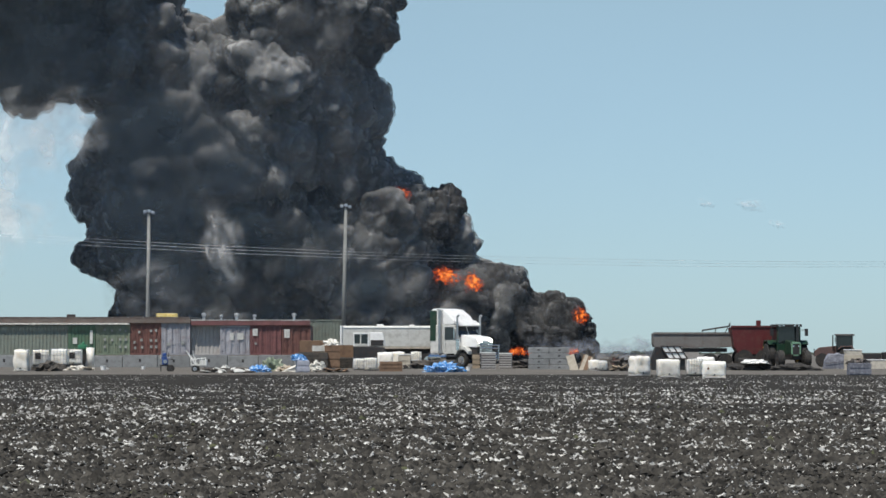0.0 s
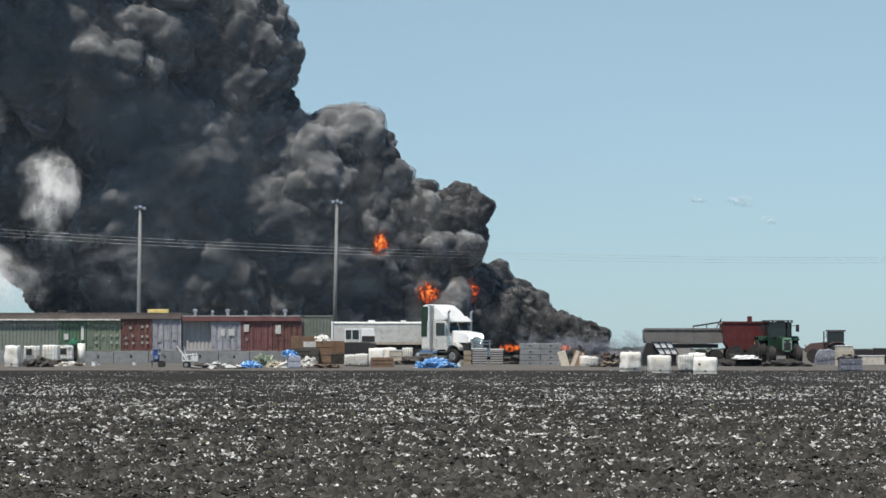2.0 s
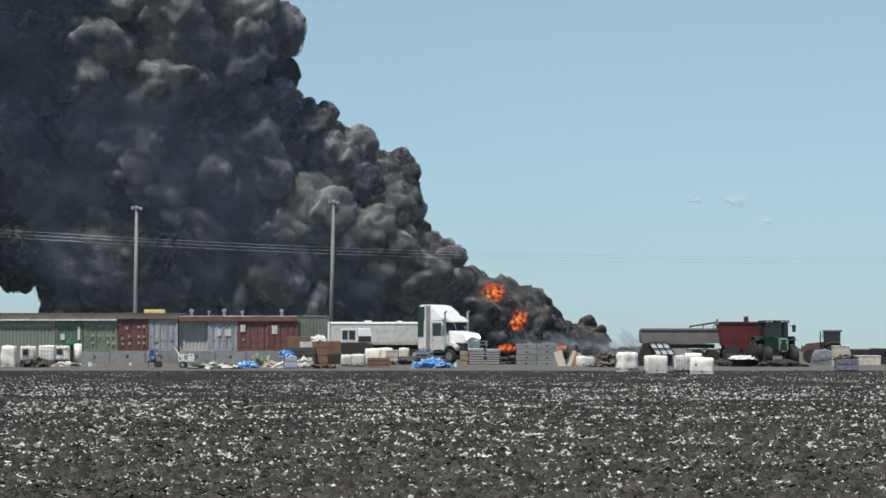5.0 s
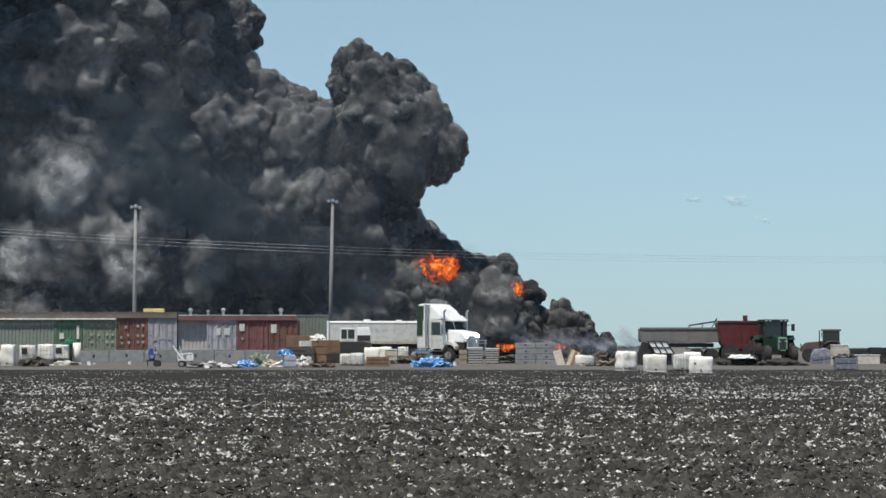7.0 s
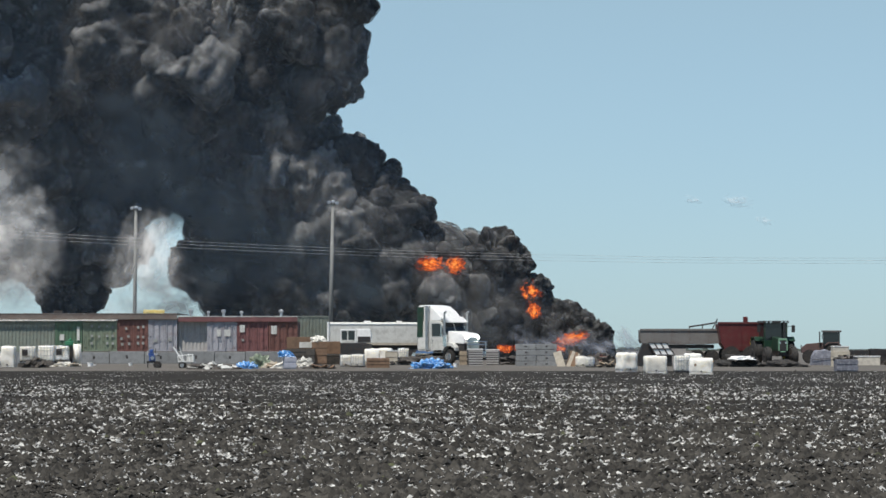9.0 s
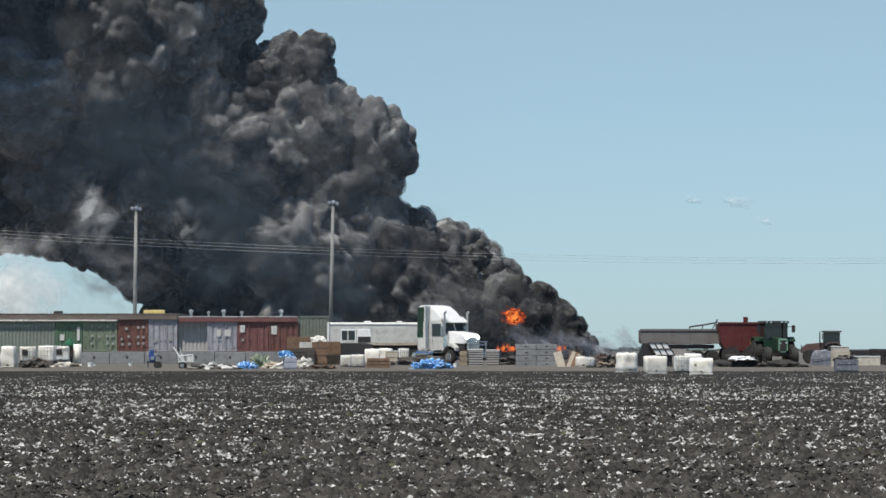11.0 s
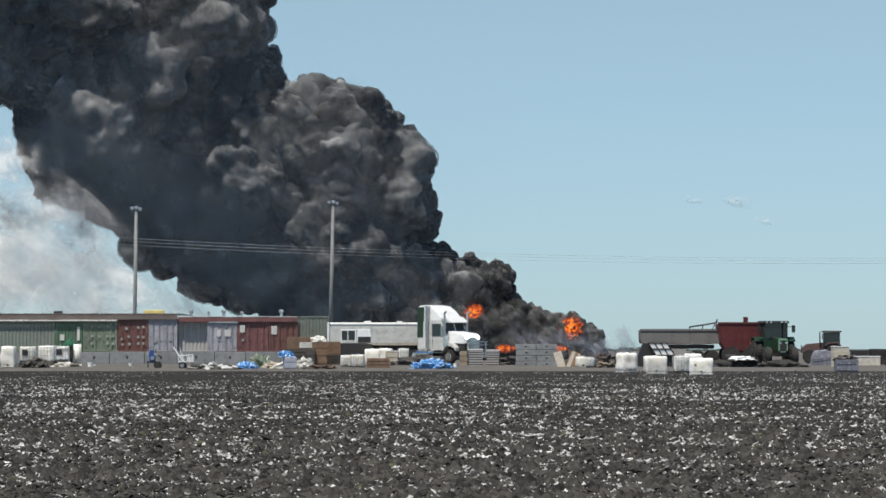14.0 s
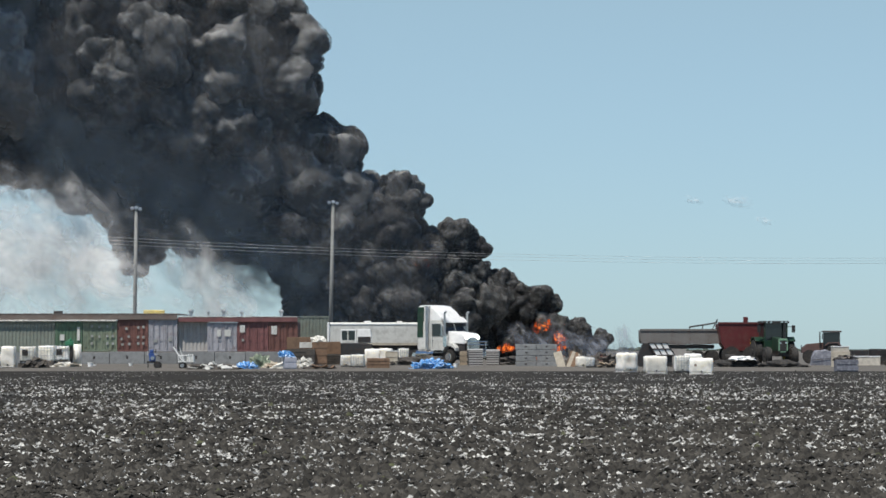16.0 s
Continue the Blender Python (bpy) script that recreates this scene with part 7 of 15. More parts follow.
head(5.12, ((0, -13, 6.6, 8.7), (0.5, -12.9, 6.4, 8.8), (1, -12.6, 4.7, 1.8), (2, -17, 4.7, 1.9), (2.5, -19.3, 5.2, 1.5), (3.5, -24, 7.9, -0.6), (4, -26.3, 8.7, -1.2), (6, -35.4, 10.5, -0.5), (6.5, -37.9, 11.5, -0.4), (7, -40.5, 13.3, -1.2), (8, -46.4, 19, -4.7), (9, -52.7, 24.8, -4.7), (9.5, -55.4, 27.4, -5.2), (10, -57.9, 29.7, -5.8), (11, -62.3, 33.8, -6.7), (16, -68.3, 37.8, -6.7)))
head(3.44, ((0, 1.8, 4.3, 9.5), (3.5, 2.5, 4.1, 9.9), (4, 4.1, 4, 9.6), (8, 5.3, 4, 9.6), (8.5, 6.7, 4, 9.6), (9, 7.1, 4, 9.6), (10.5, 7.8, 4.2, 9.7), (11, 9.2, 3.2, 2.2), (11.5, 8.1, 3.1, 2.2), (12, 5.8, 5.1, 1.8), (12.5, 4.1, 7.5, 1.3), (15.5, -14.5, 24.8, -3.4), (16, -17.3, 27.4, -4.3)))
head(7.30, ((0, -17.2, 9.5, 7.8), (3.5, -16.5, 8.7, 8.1), (4, -16, 7.1, 1.3), (4.5, -18.6, 7.3, 1.1), (6, -26.3, 12.3, -2.9), (6.5, -29.1, 14.7, -4.4), (8, -38.1, 23.1, -7.2), (8.5, -40.6, 25.5, -8.6), (9, -43.5, 28.1, -7.6), (10, -48.5, 32.7, -5.9), (10.5, -50.8, 34.8, -5.2), (11, -51.3, 36.8, -5.4), (12.5, -57.5, 42.6, -7.5), (14, -64, 48.6, -7.8), (16, -70, 52.6, -7.8)))
head(5.31, ((0, -9, 14.3, -0.3), (1.5, -16.6, 26, -2.9), (2, -20.9, 29, -3.6), (2.5, -24.6, 31, -4), (3, -29.1, 32.5, -4.4), (3.5, -30.9, 34.1, -8.2), (5, -37.7, 40.3, -6.1), (8, -50.8, 40.2, -6.1), (8.5, -52.6, 41.9, -8.5), (11, -63.4, 51.9, -8.9), (16, -69.4, 55.9, -8.9)))
head(5.49, ((0, -33, 18.9, 6.9), (0.5, -34.5, 18.3, 6.9), (1, -35.9, 18.4, 6.1), (1.5, -36.8, 17.3, 6.4), (2, -38, 15.8, 6.1), (7.5, -36.5, 17.3, 2.5), (9, -36.6, 17.9, 6.1), (10, -36.4, 18.2, 6.2), (10.5, -35.3, 17.8, -1.7), (11.5, -41, 23.2, -5.3), (12, -43.4, 25.6, -7.4), (12.5, -46.2, 28.1, -7.1), (13.5, -51.4, 32.8, -4.8), (14, -53.2, 34.6, -6.7), (16, -61.6, 42.4, -8.5)))
head(3.85, ((0, -23.7, 3.8, 2.1), (1.5, -30.6, 3.4, 2.2), (3, -37.4, 3.8, 1.9), (3.5, -40.2, 10.5, 0.6), (4.5, -44.8, 11.9, -0.3), (5.5, -49.8, 14.7, -2.2), (6, -52.5, 17.1, -3.6), (7.5, -61.5, 25.6, -5.6), (16, -67.5, 29.6, -5.6)))
head(4.28, ((0, -1.6, 5.6, 9.1), (1, -1.2, 5.1, 9.2), (2.5, -0.8, 5.2, 9.3), (3.5, 2.3, 5.2, 9.9), (4, 3.8, 3.9, 2), (8.5, -15.3, 3.9, 2), (9.5, -20.3, 7.9, 1.2), (10.5, -25.5, 9.7, 0.7), (11, -27.8, 10.3, 0.6), (12, -33.3, 11.1, 0.5), (13, -38.6, 13.7, -0.4), (13.5, -33.4, 19, -1.3), (14, -36.5, 21.9, -2.2), (15, -42.1, 27.2, -5.5), (16, -46.6, 31.5, -8.3)))
head(5.63, ((0, -8.3, 7.3, 8.5), (2.5, -7.8, 6.9, 8.6), (5, -6.9, 7.3, 8.5), (5.5, -6.2, 7.4, 8.5), (6, -5.6, 7.1, 8.5), (7, -5.4, 6.8, 8.7), (8, -2.4, 6.9, 8.6), (8.5, -1.9, 7, 8.8), (9, -0.3, 7, 9.5), (9.5, 1.2, 6, 9.5), (10, 2.7, 5.4, 1.7), (11, -2, 5.7, 1.4), (11.5, -4.7, 8.1, 0.3), (13, -14.1, 16.7, -0.8), (14, -19.3, 23.5, -2.3), (15, -24.6, 28.5, -4), (16, -29, 32.4, -8.5)))
head(4.41, ((0, -0.1, 5.8, 9.5), (0.5, 1.4, 5.5, 9.1), (1, 1.5, 5.3, 9.1), (1.5, 2.1, 4, 2), (6, -17.3, 4, 2), (7.5, -24.2, 8.3, -1.4), (8.5, -28.7, 9.4, -2), (9, -34.5, 11.5, 0.4), (9.5, -36.9, 12.4, -0.3), (10, -39.6, 13.9, -0.2), (10.5, -42.3, 15.9, -0.9), (11.5, -48, 21.5, -5.3), (12, -51.2, 24.4, -5), (12.5, -54, 27, -5.6), (13.5, -58.8, 31.5, -6.6), (14, -60.9, 33.5, -7.1), (16, -66.9, 37.5, -7.1)))
head(5.41, ((0, -8, 9.2, -0.6), (2, -20.6, 20.8, -2.6), (3, -26.5, 26.3, -3.5), (3.5, -28.8, 28.4, -7.8), (4, -31.1, 30.6, -9.3), (6, -40.3, 39, -6.5), (6.5, -42.5, 40.1, -6.1), (8.5, -51.3, 40.2, -6.1), (9, -53.1, 41.9, -8.4), (11, -61.7, 49.9, -8.9), (16, -67.7, 53.9, -8.9)))
head(1.72, ((0, 9.8, 2, 10.3), (1.5, 10.3, 1.6, 10.4), (11, 12.2, 1.9, 10.3), (11.5, 12.8, 1.7, 10.4), (12, 14.3, 1.8, 10.3), (12.5, 14.8, 1.3, 2.7), (13, 14.5, 1.3, 2.7), (13.5, 13.5, 1.2, 2.7), (15.5, 6.3, 1.2, 2.7), (16, 4.4, 2.2, 2)))
head(5.09, ((0, -6.1, 6.5, 8.8), (4.5, -5.1, 6.3, 8.8), (5.5, -4.4, 6.5, 8.8), (7, -3.6, 6.2, 8.9), (7.5, -2.1, 6, 8.9), (10, -1.6, 6.4, 8.8), (11, -0.6, 6.4, 8.8), (11.5, 0.2, 6.3, 8.9), (12, 1.7, 6.3, 8.9), (12.5, 3.2, 4.9, 1.8), (13, 1.8, 4.8, 1.8), (13.5, -0.4, 4.9, 1.8), (14, -1.4, 5.8, 1.1), (15, -7.2, 11, 0.5), (15.5, -10.1, 16, -0.7), (16, -13.2, 19, -1.3)))
head(4.85, ((0, -12.3, 12, 5.9), (1, -12.2, 12.4, 7.5), (1.5, -11.7, 13, 6.5), (2.5, -11.4, 13.2, 5.5), (3.5, -11.3, 13.6, 7.3), (4, -9.8, 14.8, 7), (4.5, -9.4, 15.2, 6.9), (6.5, -3.3, 21.2, 6.4), (7, -4.6, 22.1, -2), (7.5, -7.1, 24.5, -2.5), (8, -8.4, 26.5, -3), (8.5, -10.4, 27.8, -3.3), (10, -17.7, 34.2, -4.7), (10.5, -21.5, 35, -4.9), (11, -24.6, 36.6, -5.3), (11.5, -26.7, 38.5, -6.2), (12, -29.8, 40.4, -6.2), (16, -47.3, 40.8, -6.3)))
head(6.09, ((0, -8.1, 7.9, 8.3), (3, -7.5, 7.6, 8.9), (3.5, -6, 7.5, 9.2), (4, -4.3, 5.8, 1.6), (4.5, -5.8, 7.9, 1.1), (5, -8, 11.6, 0.1), (5.5, -11.1, 14.5, -1.3), (7, -20.8, 23, -2.2), (7.5, -24.5, 24.8, -2.6), (8, -27.4, 27.2, -3.2), (8.5, -29.5, 29.1, -9.4), (9, -31.9, 31.4, -8.7), (11, -41, 39.5, -6), (13.5, -51.9, 39.5, -6), (14, -53.8, 41.3, -7.9), (16, -62.4, 49.3, -8.5)))
head(2.37, ((0, 5.6, 2.9, 10), (7, 7.1, 2.5, 10.1), (7.5, 8.5, 2.4, 10.1), (13.5, 9.7, 2.7, 10), (14.5, 12.8, 1.8, 10.6), (15, 12.6, 1.9, 2.5), (16, 8.3, 5.5, 1.5)))
head(4.72, ((0, -5.7, 4.7, 1.9), (0.5, -8.1, 6, 0.8), (1, -10.7, 8.5, -1.2), (3, -23.1, 19.9, -5.2), (4, -28.8, 25.2, -9.8), (5, -34.1, 30.1, -9.4), (7.5, -45.5, 40.6, -6.3), (8.5, -49.9, 40.9, -6.3), (9, -51.7, 42.5, -9), (11.5, -62.5, 52.5, -9.3), (16, -68.5, 56.5, -9.3)))
head(4.76, ((0, -31.1, 19.7, -1.5), (0.5, -34.6, 22.8, -2.2), (1, -37.3, 25.8, -2.8), (1.5, -39.2, 27.8, -9.2), (2, -41.6, 30, -9.8), (3.5, -48.6, 36.3, -7.7), (6.5, -61.4, 48.2, -9.2), (16, -67.4, 52.2, -9.2)))
head(2.83, ((0, -30.6, 2.8, 2.3), (0.5, -29.1, 3.4, 2.2), (1, -29.4, 3.9, 2.1), (3, -38.2, 5.5, 0), (3.5, -41, 9.3, 0.9), (5, -47.7, 10.7, 0.3), (5.5, -49.5, 11.3, -2.9), (6, -51.9, 12.2, -3.1), (7, -57.2, 15.5, -3.8), (7.5, -60.1, 18.2, -4.5), (16, -66.1, 22.2, -4.5)))
head(3.83, ((0, -0.4, 4.9, 9.3), (3.5, 0.3, 4.6, 9.6), (4, 1.8, 3.4, 2.2), (6.5, -8.5, 3.3, 2.2), (7, -10.6, 3.8, 1.8), (7.5, -12.9, 5.9, 0.2), (8.5, -18.5, 11, -3.7), (9, -21.7, 13.6, -0.1), (9.5, -24.9, 16.6, -0.9), (11, -33.7, 24.8, -7.9), (11.5, -36.2, 27.2, -9.8), (12.5, -41.1, 31.7, -9.8), (14, -47.9, 37.9, -7.7), (16, -56.3, 45.7, -9.7)))
head(6.52, ((0, -29.8, 26.1, 5.3), (0.5, -31.2, 27.6, 4.1), (1, -31.6, 28.9, 1.8), (1.5, -31.2, 28.8, -0.4), (2, -31.2, 29, -0), (3, -31.3, 29.6, 3.6), (3.5, -29.5, 30.5, 0.8), (4, -29.3, 30.5, -0.7), (6.5, -29.2, 31.7, 3.3), (7, -27, 30.4, -3.9), (7.5, -28.8, 32.4, -4.4), (8, -32.1, 34.6, -4.9), (8.5, -34.1, 36.4, -6.8), (9, -36.4, 38.5, -6.1), (9.5, -38.6, 39.1, -5.9), (12.5, -51.8, 39.1, -5.9), (13.5, -55.8, 42.9, -8), (16, -66.6, 52.9, -8.3)))
head(3.94, ((0, 2, 5, 9.3), (1, 2.2, 4.7, 9.3), (2, 5.3, 4.6, 9.9), (2.5, 4.1, 4.7, 9.9), (3, 5.7, 4.7, 10), (3.5, 7.2, 3.9, 10.2), (4, 8.2, 3.6, 2.1), (4.5, 6.6, 3.5, 2.1), (7.5, -5.8, 3.4, 2.2), (10.5, -18.4, 3.8, 2.1), (11, -20.8, 4.3, 1.9), (11.5, -23, 5.5, 0.6), (12.5, -27.6, 7.3, 0), (13, -33.2, 12.4, 0.2), (13.5, -33.7, 18.8, -1.2), (14, -36.8, 21.6, -2.1), (15, -42.4, 27, -5.5), (16, -47, 31.4, -8.2)))
head(2.17, ((0, 8.2, 2.6, 10.1), (2, 8.8, 2.4, 10.1), (2.5, 9.5, 2.2, 10.2), (6, 10.2, 2.3, 10.1), (7, 12.7, 2.2, 10.3), (7.5, 13.9, 1.6, 2.6), (8.5, 13.2, 1.7, 2.6), (14, -7.1, 1.7, 2.6), (14.5, -9, 2.7, 1.8), (15, -11.2, 4.6, 0.3), (15.5, -12.2, 7.4, 1.3), (16, -14.8, 9.7, 0.8)))
head(3.50, ((0, -28.6, 9.7, -0.4), (1, -33.4, 10.7, 0.6), (1.5, -36.3, 11.1, 0.5), (2, -40.6, 10.9, 0.5), (2.5, -42.8, 11.8, 0.3), (3, -44.1, 14.9, -0.4), (3.5, -46.4, 17.1, -5.1), (5, -55.6, 25.7, -5.8), (6, -60.7, 30.4, -6.9), (16, -66.7, 34.4, -6.9)))
head(5.68, ((0, -8.5, 7.3, 8.5), (2.5, -7.9, 6.9, 8.6), (5, -7, 7.7, 8.4), (5.5, -6, 7.8, 8.4), (6, -4.5, 6.9, 8.7), (6.5, -2.9, 5.3, 1.7), (8.5, -12.2, 5.4, 1.7), (9, -14.7, 7.2, 0.3), (10.5, -23.6, 15.1, -1.7), (11.5, -29.7, 20.8, -5), (12, -32.5, 23.4, -6.2), (12.5, -35, 25.8, -8.1), (13, -37.3, 27.9, -9.9), (13.5, -40.3, 30.6, -3.9), (14, -42.8, 31.7, -4.2), (14.5, -44.4, 33.3, -8.2), (16, -51.3, 39.6, -6.2)))
head(3.04, ((0, 6.7, 3.8, 9.7), (0.5, 6.8, 3.7, 9.7), (1, 8.3, 2.4, 10.5), (1.5, 8.2, 2.5, 2.4), (6, -9.4, 2.5, 2.4), (6.5, -11.5, 4, 1.2), (7, -13.8, 6.1, -0.4), (8.5, -22.2, 13.4, -6.1), (9, -25.1, 17.5, -0.9), (10, -31, 23, -6.2), (11, -36.2, 27.9, -10.6), (11.5, -38.6, 30.2, -10.7), (13.5, -47.8, 38.5, -7.9), (14.5, -51.8, 42.3, -9.9), (16, -58.3, 48.3, -10.2)))
head(6.29, ((0, -10.5, 8.1, 8.2), (1.5, -10.2, 7.7, 8.3), (7, -8.5, 7.7, 8.4), (7.5, -7, 7.6, 8.3), (9, -6.7, 7.9, 8.3), (9.5, -6.1, 7.9, 8.4), (11.5, 0.1, 7.8, 9.3), (12, 1.6, 6.1, 1.5), (12.5, 0.5, 8.3, 1), (14, -8.4, 17.5, -1.3), (15, -14.5, 23.2, -2.3), (15.5, -17.1, 25.9, -2.9), (16, -18.8, 28.7, -3.5)))
head(4.84, ((0, -33.1, 16.8, 7.4), (0.5, -34.5, 17.6, 6.8), (1, -36, 17.4, 6.4), (2, -38.6, 14.5, 6.5), (7.5, -37.1, 16, 3.1), (9, -37.1, 16.6, 5.9), (10.5, -36.9, 17.1, 6.5), (11, -35.5, 15.7, -0.6), (12.5, -44.2, 24, -6), (13, -47, 26.6, -6.7), (13.5, -49.8, 31.3, -4.1), (14, -51.6, 33, -6.7), (16, -60, 40.9, -8.5)))
head(7.88, ((0, -40.1, 34.9, -5), (0.5, -42.2, 37, -5.5), (1, -44.4, 37.7, -5.6), (2.5, -50.9, 37.6, -5.6), (16, -50.6, 37.7, -5.6)))
head(3.75, ((0, -14.6, 13.7, 4.5), (1, -14.5, 14.1, 6.1), (2.5, -14.1, 14.5, 4.3), (6.5, -13.4, 15.8, 5.4), (7, -13.2, 15.9, 4.1), (7.5, -13.2, 16.1, 6.9), (8, -11.8, 16.7, 6.3), (8.5, -11.7, 16.8, 6.7), (9, -10.2, 18.3, 6.4), (10, -9.8, 19.1, 6.3), (10.5, -8.3, 20.4, 6.5), (11, -6.8, 21, 6.5), (11.5, -5.1, 22, -2), (12, -7.4, 23.8, -2.4), (12.5, -10.9, 26.1, -2.9), (13, -14.9, 28.9, -3.5), (14, -21.3, 34, -4.7), (14.5, -25.7, 35.6, -5), (15.5, -29.9, 39.4, -7.3), (16, -32.2, 41.5, -6.6)))
head(2.78, ((0, 4.3, 3.5, 9.8), (1.5, 4.8, 3, 9.9), (7, 6, 3.1, 9.9), (7.5, 7.1, 2.9, 9.9), (8, 7.2, 3.1, 9.9), (8.5, 8.8, 3.1, 9.9), (11, 9.3, 3.2, 9.8), (11.5, 10.8, 3.2, 10.3), (12, 12, 2.4, 2.5), (12.5, 11.4, 2.4, 2.4), (15, 2.1, 2.4, 2.4), (15.5, 0.1, 2.9, 2), (16, -2.2, 4.9, 0.5)))
head(4.58, ((0, -4.6, 5.9, 9), (4, -3.8, 5.5, 9.1), (5.5, -2.9, 5.9, 9), (6.5, -1.7, 5.5, 9.1), (7, -0.9, 5.5, 9.1), (7.5, 0.7, 5.4, 9.1), (8, 0.8, 5.5, 9.1), (8.5, 1.6, 5.6, 9.5), (9, 3.1, 5.5, 9), (10, 3.6, 5.6, 9.2), (10.5, 5, 4.3, 2), (13.5, -8, 4.2, 2), (14, -10.4, 6.1, 0.5), (14.5, -13.2, 8.6, 0.8), (15, -16.2, 11.5, -1.1), (15.5, -19.4, 14.3, -0.3), (16, -23.4, 15.6, -0.5)))
head(4.87, ((0, -8.6, 4.9, 1.8), (1, -13.1, 4.9, 1.6), (3, -24, 14.3, -5.8), (4.5, -33.2, 22.8, -8.6), (5.5, -38.6, 27.9, -10.4), (6, -41.2, 30.2, -9.6), (8, -50.4, 38.6, -6.9), (8.5, -52.3, 40.5, -8.4), (10.5, -60.9, 48.4, -9.2), (16, -66.9, 52.4, -9.2)))
head(5.22, ((0, -3.1, 6.8, 9.3), (0.5, -1.6, 6.5, 8.8), (1, -1.4, 4.9, 1.8), (4.5, -17.2, 4.9, 1.8), (6, -24.3, 8.8, -1.3), (7.5, -31.1, 10.4, -2.6), (8, -33.8, 11.5, -0.3), (8.5, -36.5, 13.4, -0.9), (10, -45.3, 21.9, -5.8), (11, -51.4, 27.4, -5.2), (12, -56.2, 31.9, -6.2), (13.5, -62.5, 37.8, -7.6), (16, -68.5, 41.8, -7.6)))
head(4.84, ((0, -29.6, 18.5, 5.8), (2, -28.8, 18.8, 1.2), (2.5, -28.8, 19, 2.1), (4, -28.3, 19.4, -0), (6.5, -28.2, 20.3, 3.9), (8, -27.7, 20.7, 2), (8.5, -27.3, 20.7, -0.7), (9, -27.8, 21.2, 5.8), (10, -28, 18.2, 6.3), (10.5, -28, 17.7, 5.7), (12, -27.4, 18, 2.4), (12.5, -27.3, 18.1, 1.9), (13, -27.5, 18.5, 5.5), (13.5, -27.4, 18.6, 6.2), (14, -28.1, 17.8, 6.1), (15.5, -27.8, 18.3, 6.3), (16, -28.7, 16.7, -0.8)))
head(5.46, ((0, -7.7, 7, 8.6), (1.5, -7.4, 6.6, 8.7), (4.5, -6.6, 6.8, 8.6), (5, -5.6, 6.9, 8.8), (5.5, -4.1, 7.5, 8.9), (6, -2.6, 6.8, 9.4), (6.5, -1, 5.1, 1.8), (7, -1.8, 6.3, 1.5), (7.5, -4.6, 9, 0.8), (9, -13.9, 17.9, -1.1), (9.5, -16.5, 21.9, -2), (10, -19.6, 24.7, -2.8), (11, -25, 29.7, -3.9), (12, -30.1, 33.9, -4.7), (12.5, -32, 35.7, -7.6), (13.5, -36.5, 39.9, -6.2), (16, -47.5, 40.2, -6.1)))
head(4.68, ((0, 3.2, 4.5, 10), (0.5, 4.6, 4.5, 1.9), (1, 2.2, 6.6, 1.5), (1.5, -0.1, 9.2, 0.9), (2, -1.6, 12.3, 0.1), (3, -8, 18.1, -1.1), (3.5, -9.9, 20, -1.5), (4, -14.7, 21.3, -1.8), (4.5, -17.8, 24.2, -3), (5.5, -23.4, 29.3, -4.2), (7, -29.8, 35.1, -8.1), (8, -34.4, 39.3, -6.7), (8.5, -36.6, 40.9, -6.3), (11.5, -49.8, 40.9, -6.3), (12, -51.5, 42.6, -9), (14.5, -62.3, 52.6, -9.3), (16, -68.3, 56.6, -9.3)))
head(2.03, ((0, 8.4, 2.5, 10.1), (0.5, 8.5, 2.4, 10.1), (1, 9.2, 2.1, 10.2), (8, 10.8, 2.1, 10.2), (8.5, 12.3, 2.1, 10.2), (9.5, 12.5, 2.4, 10.2), (10, 13.7, 1.7, 2.6), (10.5, 12.4, 1.6, 2.6), (16, -7.7, 1.9, 2.4)))
head(5.79, ((0, -8.9, 7.5, 8.4), (0.5, -8.8, 7.1, 8.7), (1, -8.5, 5.4, 1.7), (3.5, -20.2, 5.9, 1.4), (4.5, -24.9, 8.3, -0.5), (6.5, -33.9, 10.1, -0.7), (7, -36.1, 10.8, -2), (7.5, -38.8, 12.2, -1.4), (8, -41.7, 14.5, -1.2), (9, -47.6, 20.2, -4.5), (9.5, -50.9, 23.2, -3.5), (10.5, -56.4, 28.4, -5.1), (12, -63.1, 34.6, -6.5), (16, -69.1, 38.6, -6.5)))
head(7.24, ((0, -33.3, 32.5, -4.4), (0.5, -36.4, 33.1, -4.5), (1.5, -40.6, 36.9, -6.2), (2, -42.8, 38.3, -5.7), (4, -51.3, 38.3, -5.7), (5.5, -57.5, 44.1, -7.9), (7, -64, 50.1, -7.9), (16, -70, 54.1, -7.9)))
head(4.70, ((0, -13.8, 4.7, 1.9), (1, -18.2, 4.3, 2), (2.5, -25.1, 7.9, -0.8), (5, -36.5, 10, 0.4), (6, -41.4, 11.8, 0.3), (7, -46.8, 15.1, -1.1), (7.5, -49.5, 17.5, -3.6), (8.5, -55.6, 23.2, -4.6), (9.5, -61.1, 28.4, -5.7), (16, -67.1, 32.4, -5.7)))
head(2.83, ((0, 4, 3.5, 9.8), (3.5, 4.7, 3.1, 9.9), (4, 5.3, 3.2, 9.8), (7, 5.9, 3.1, 9.9), (7.5, 7, 3, 9.9), (8, 7.1, 3.1, 9.9), (8.5, 8.6, 3.3, 9.8), (10.5, 9.3, 3.4, 9.8), (11, 10.4, 2.5, 2.4), (11.5, 9.3, 2.4, 2.4), (14.5, -2.4, 2.4, 2.4), (15, -4.5, 4.1, 1.1), (16, -9.7, 8.8, -1)))
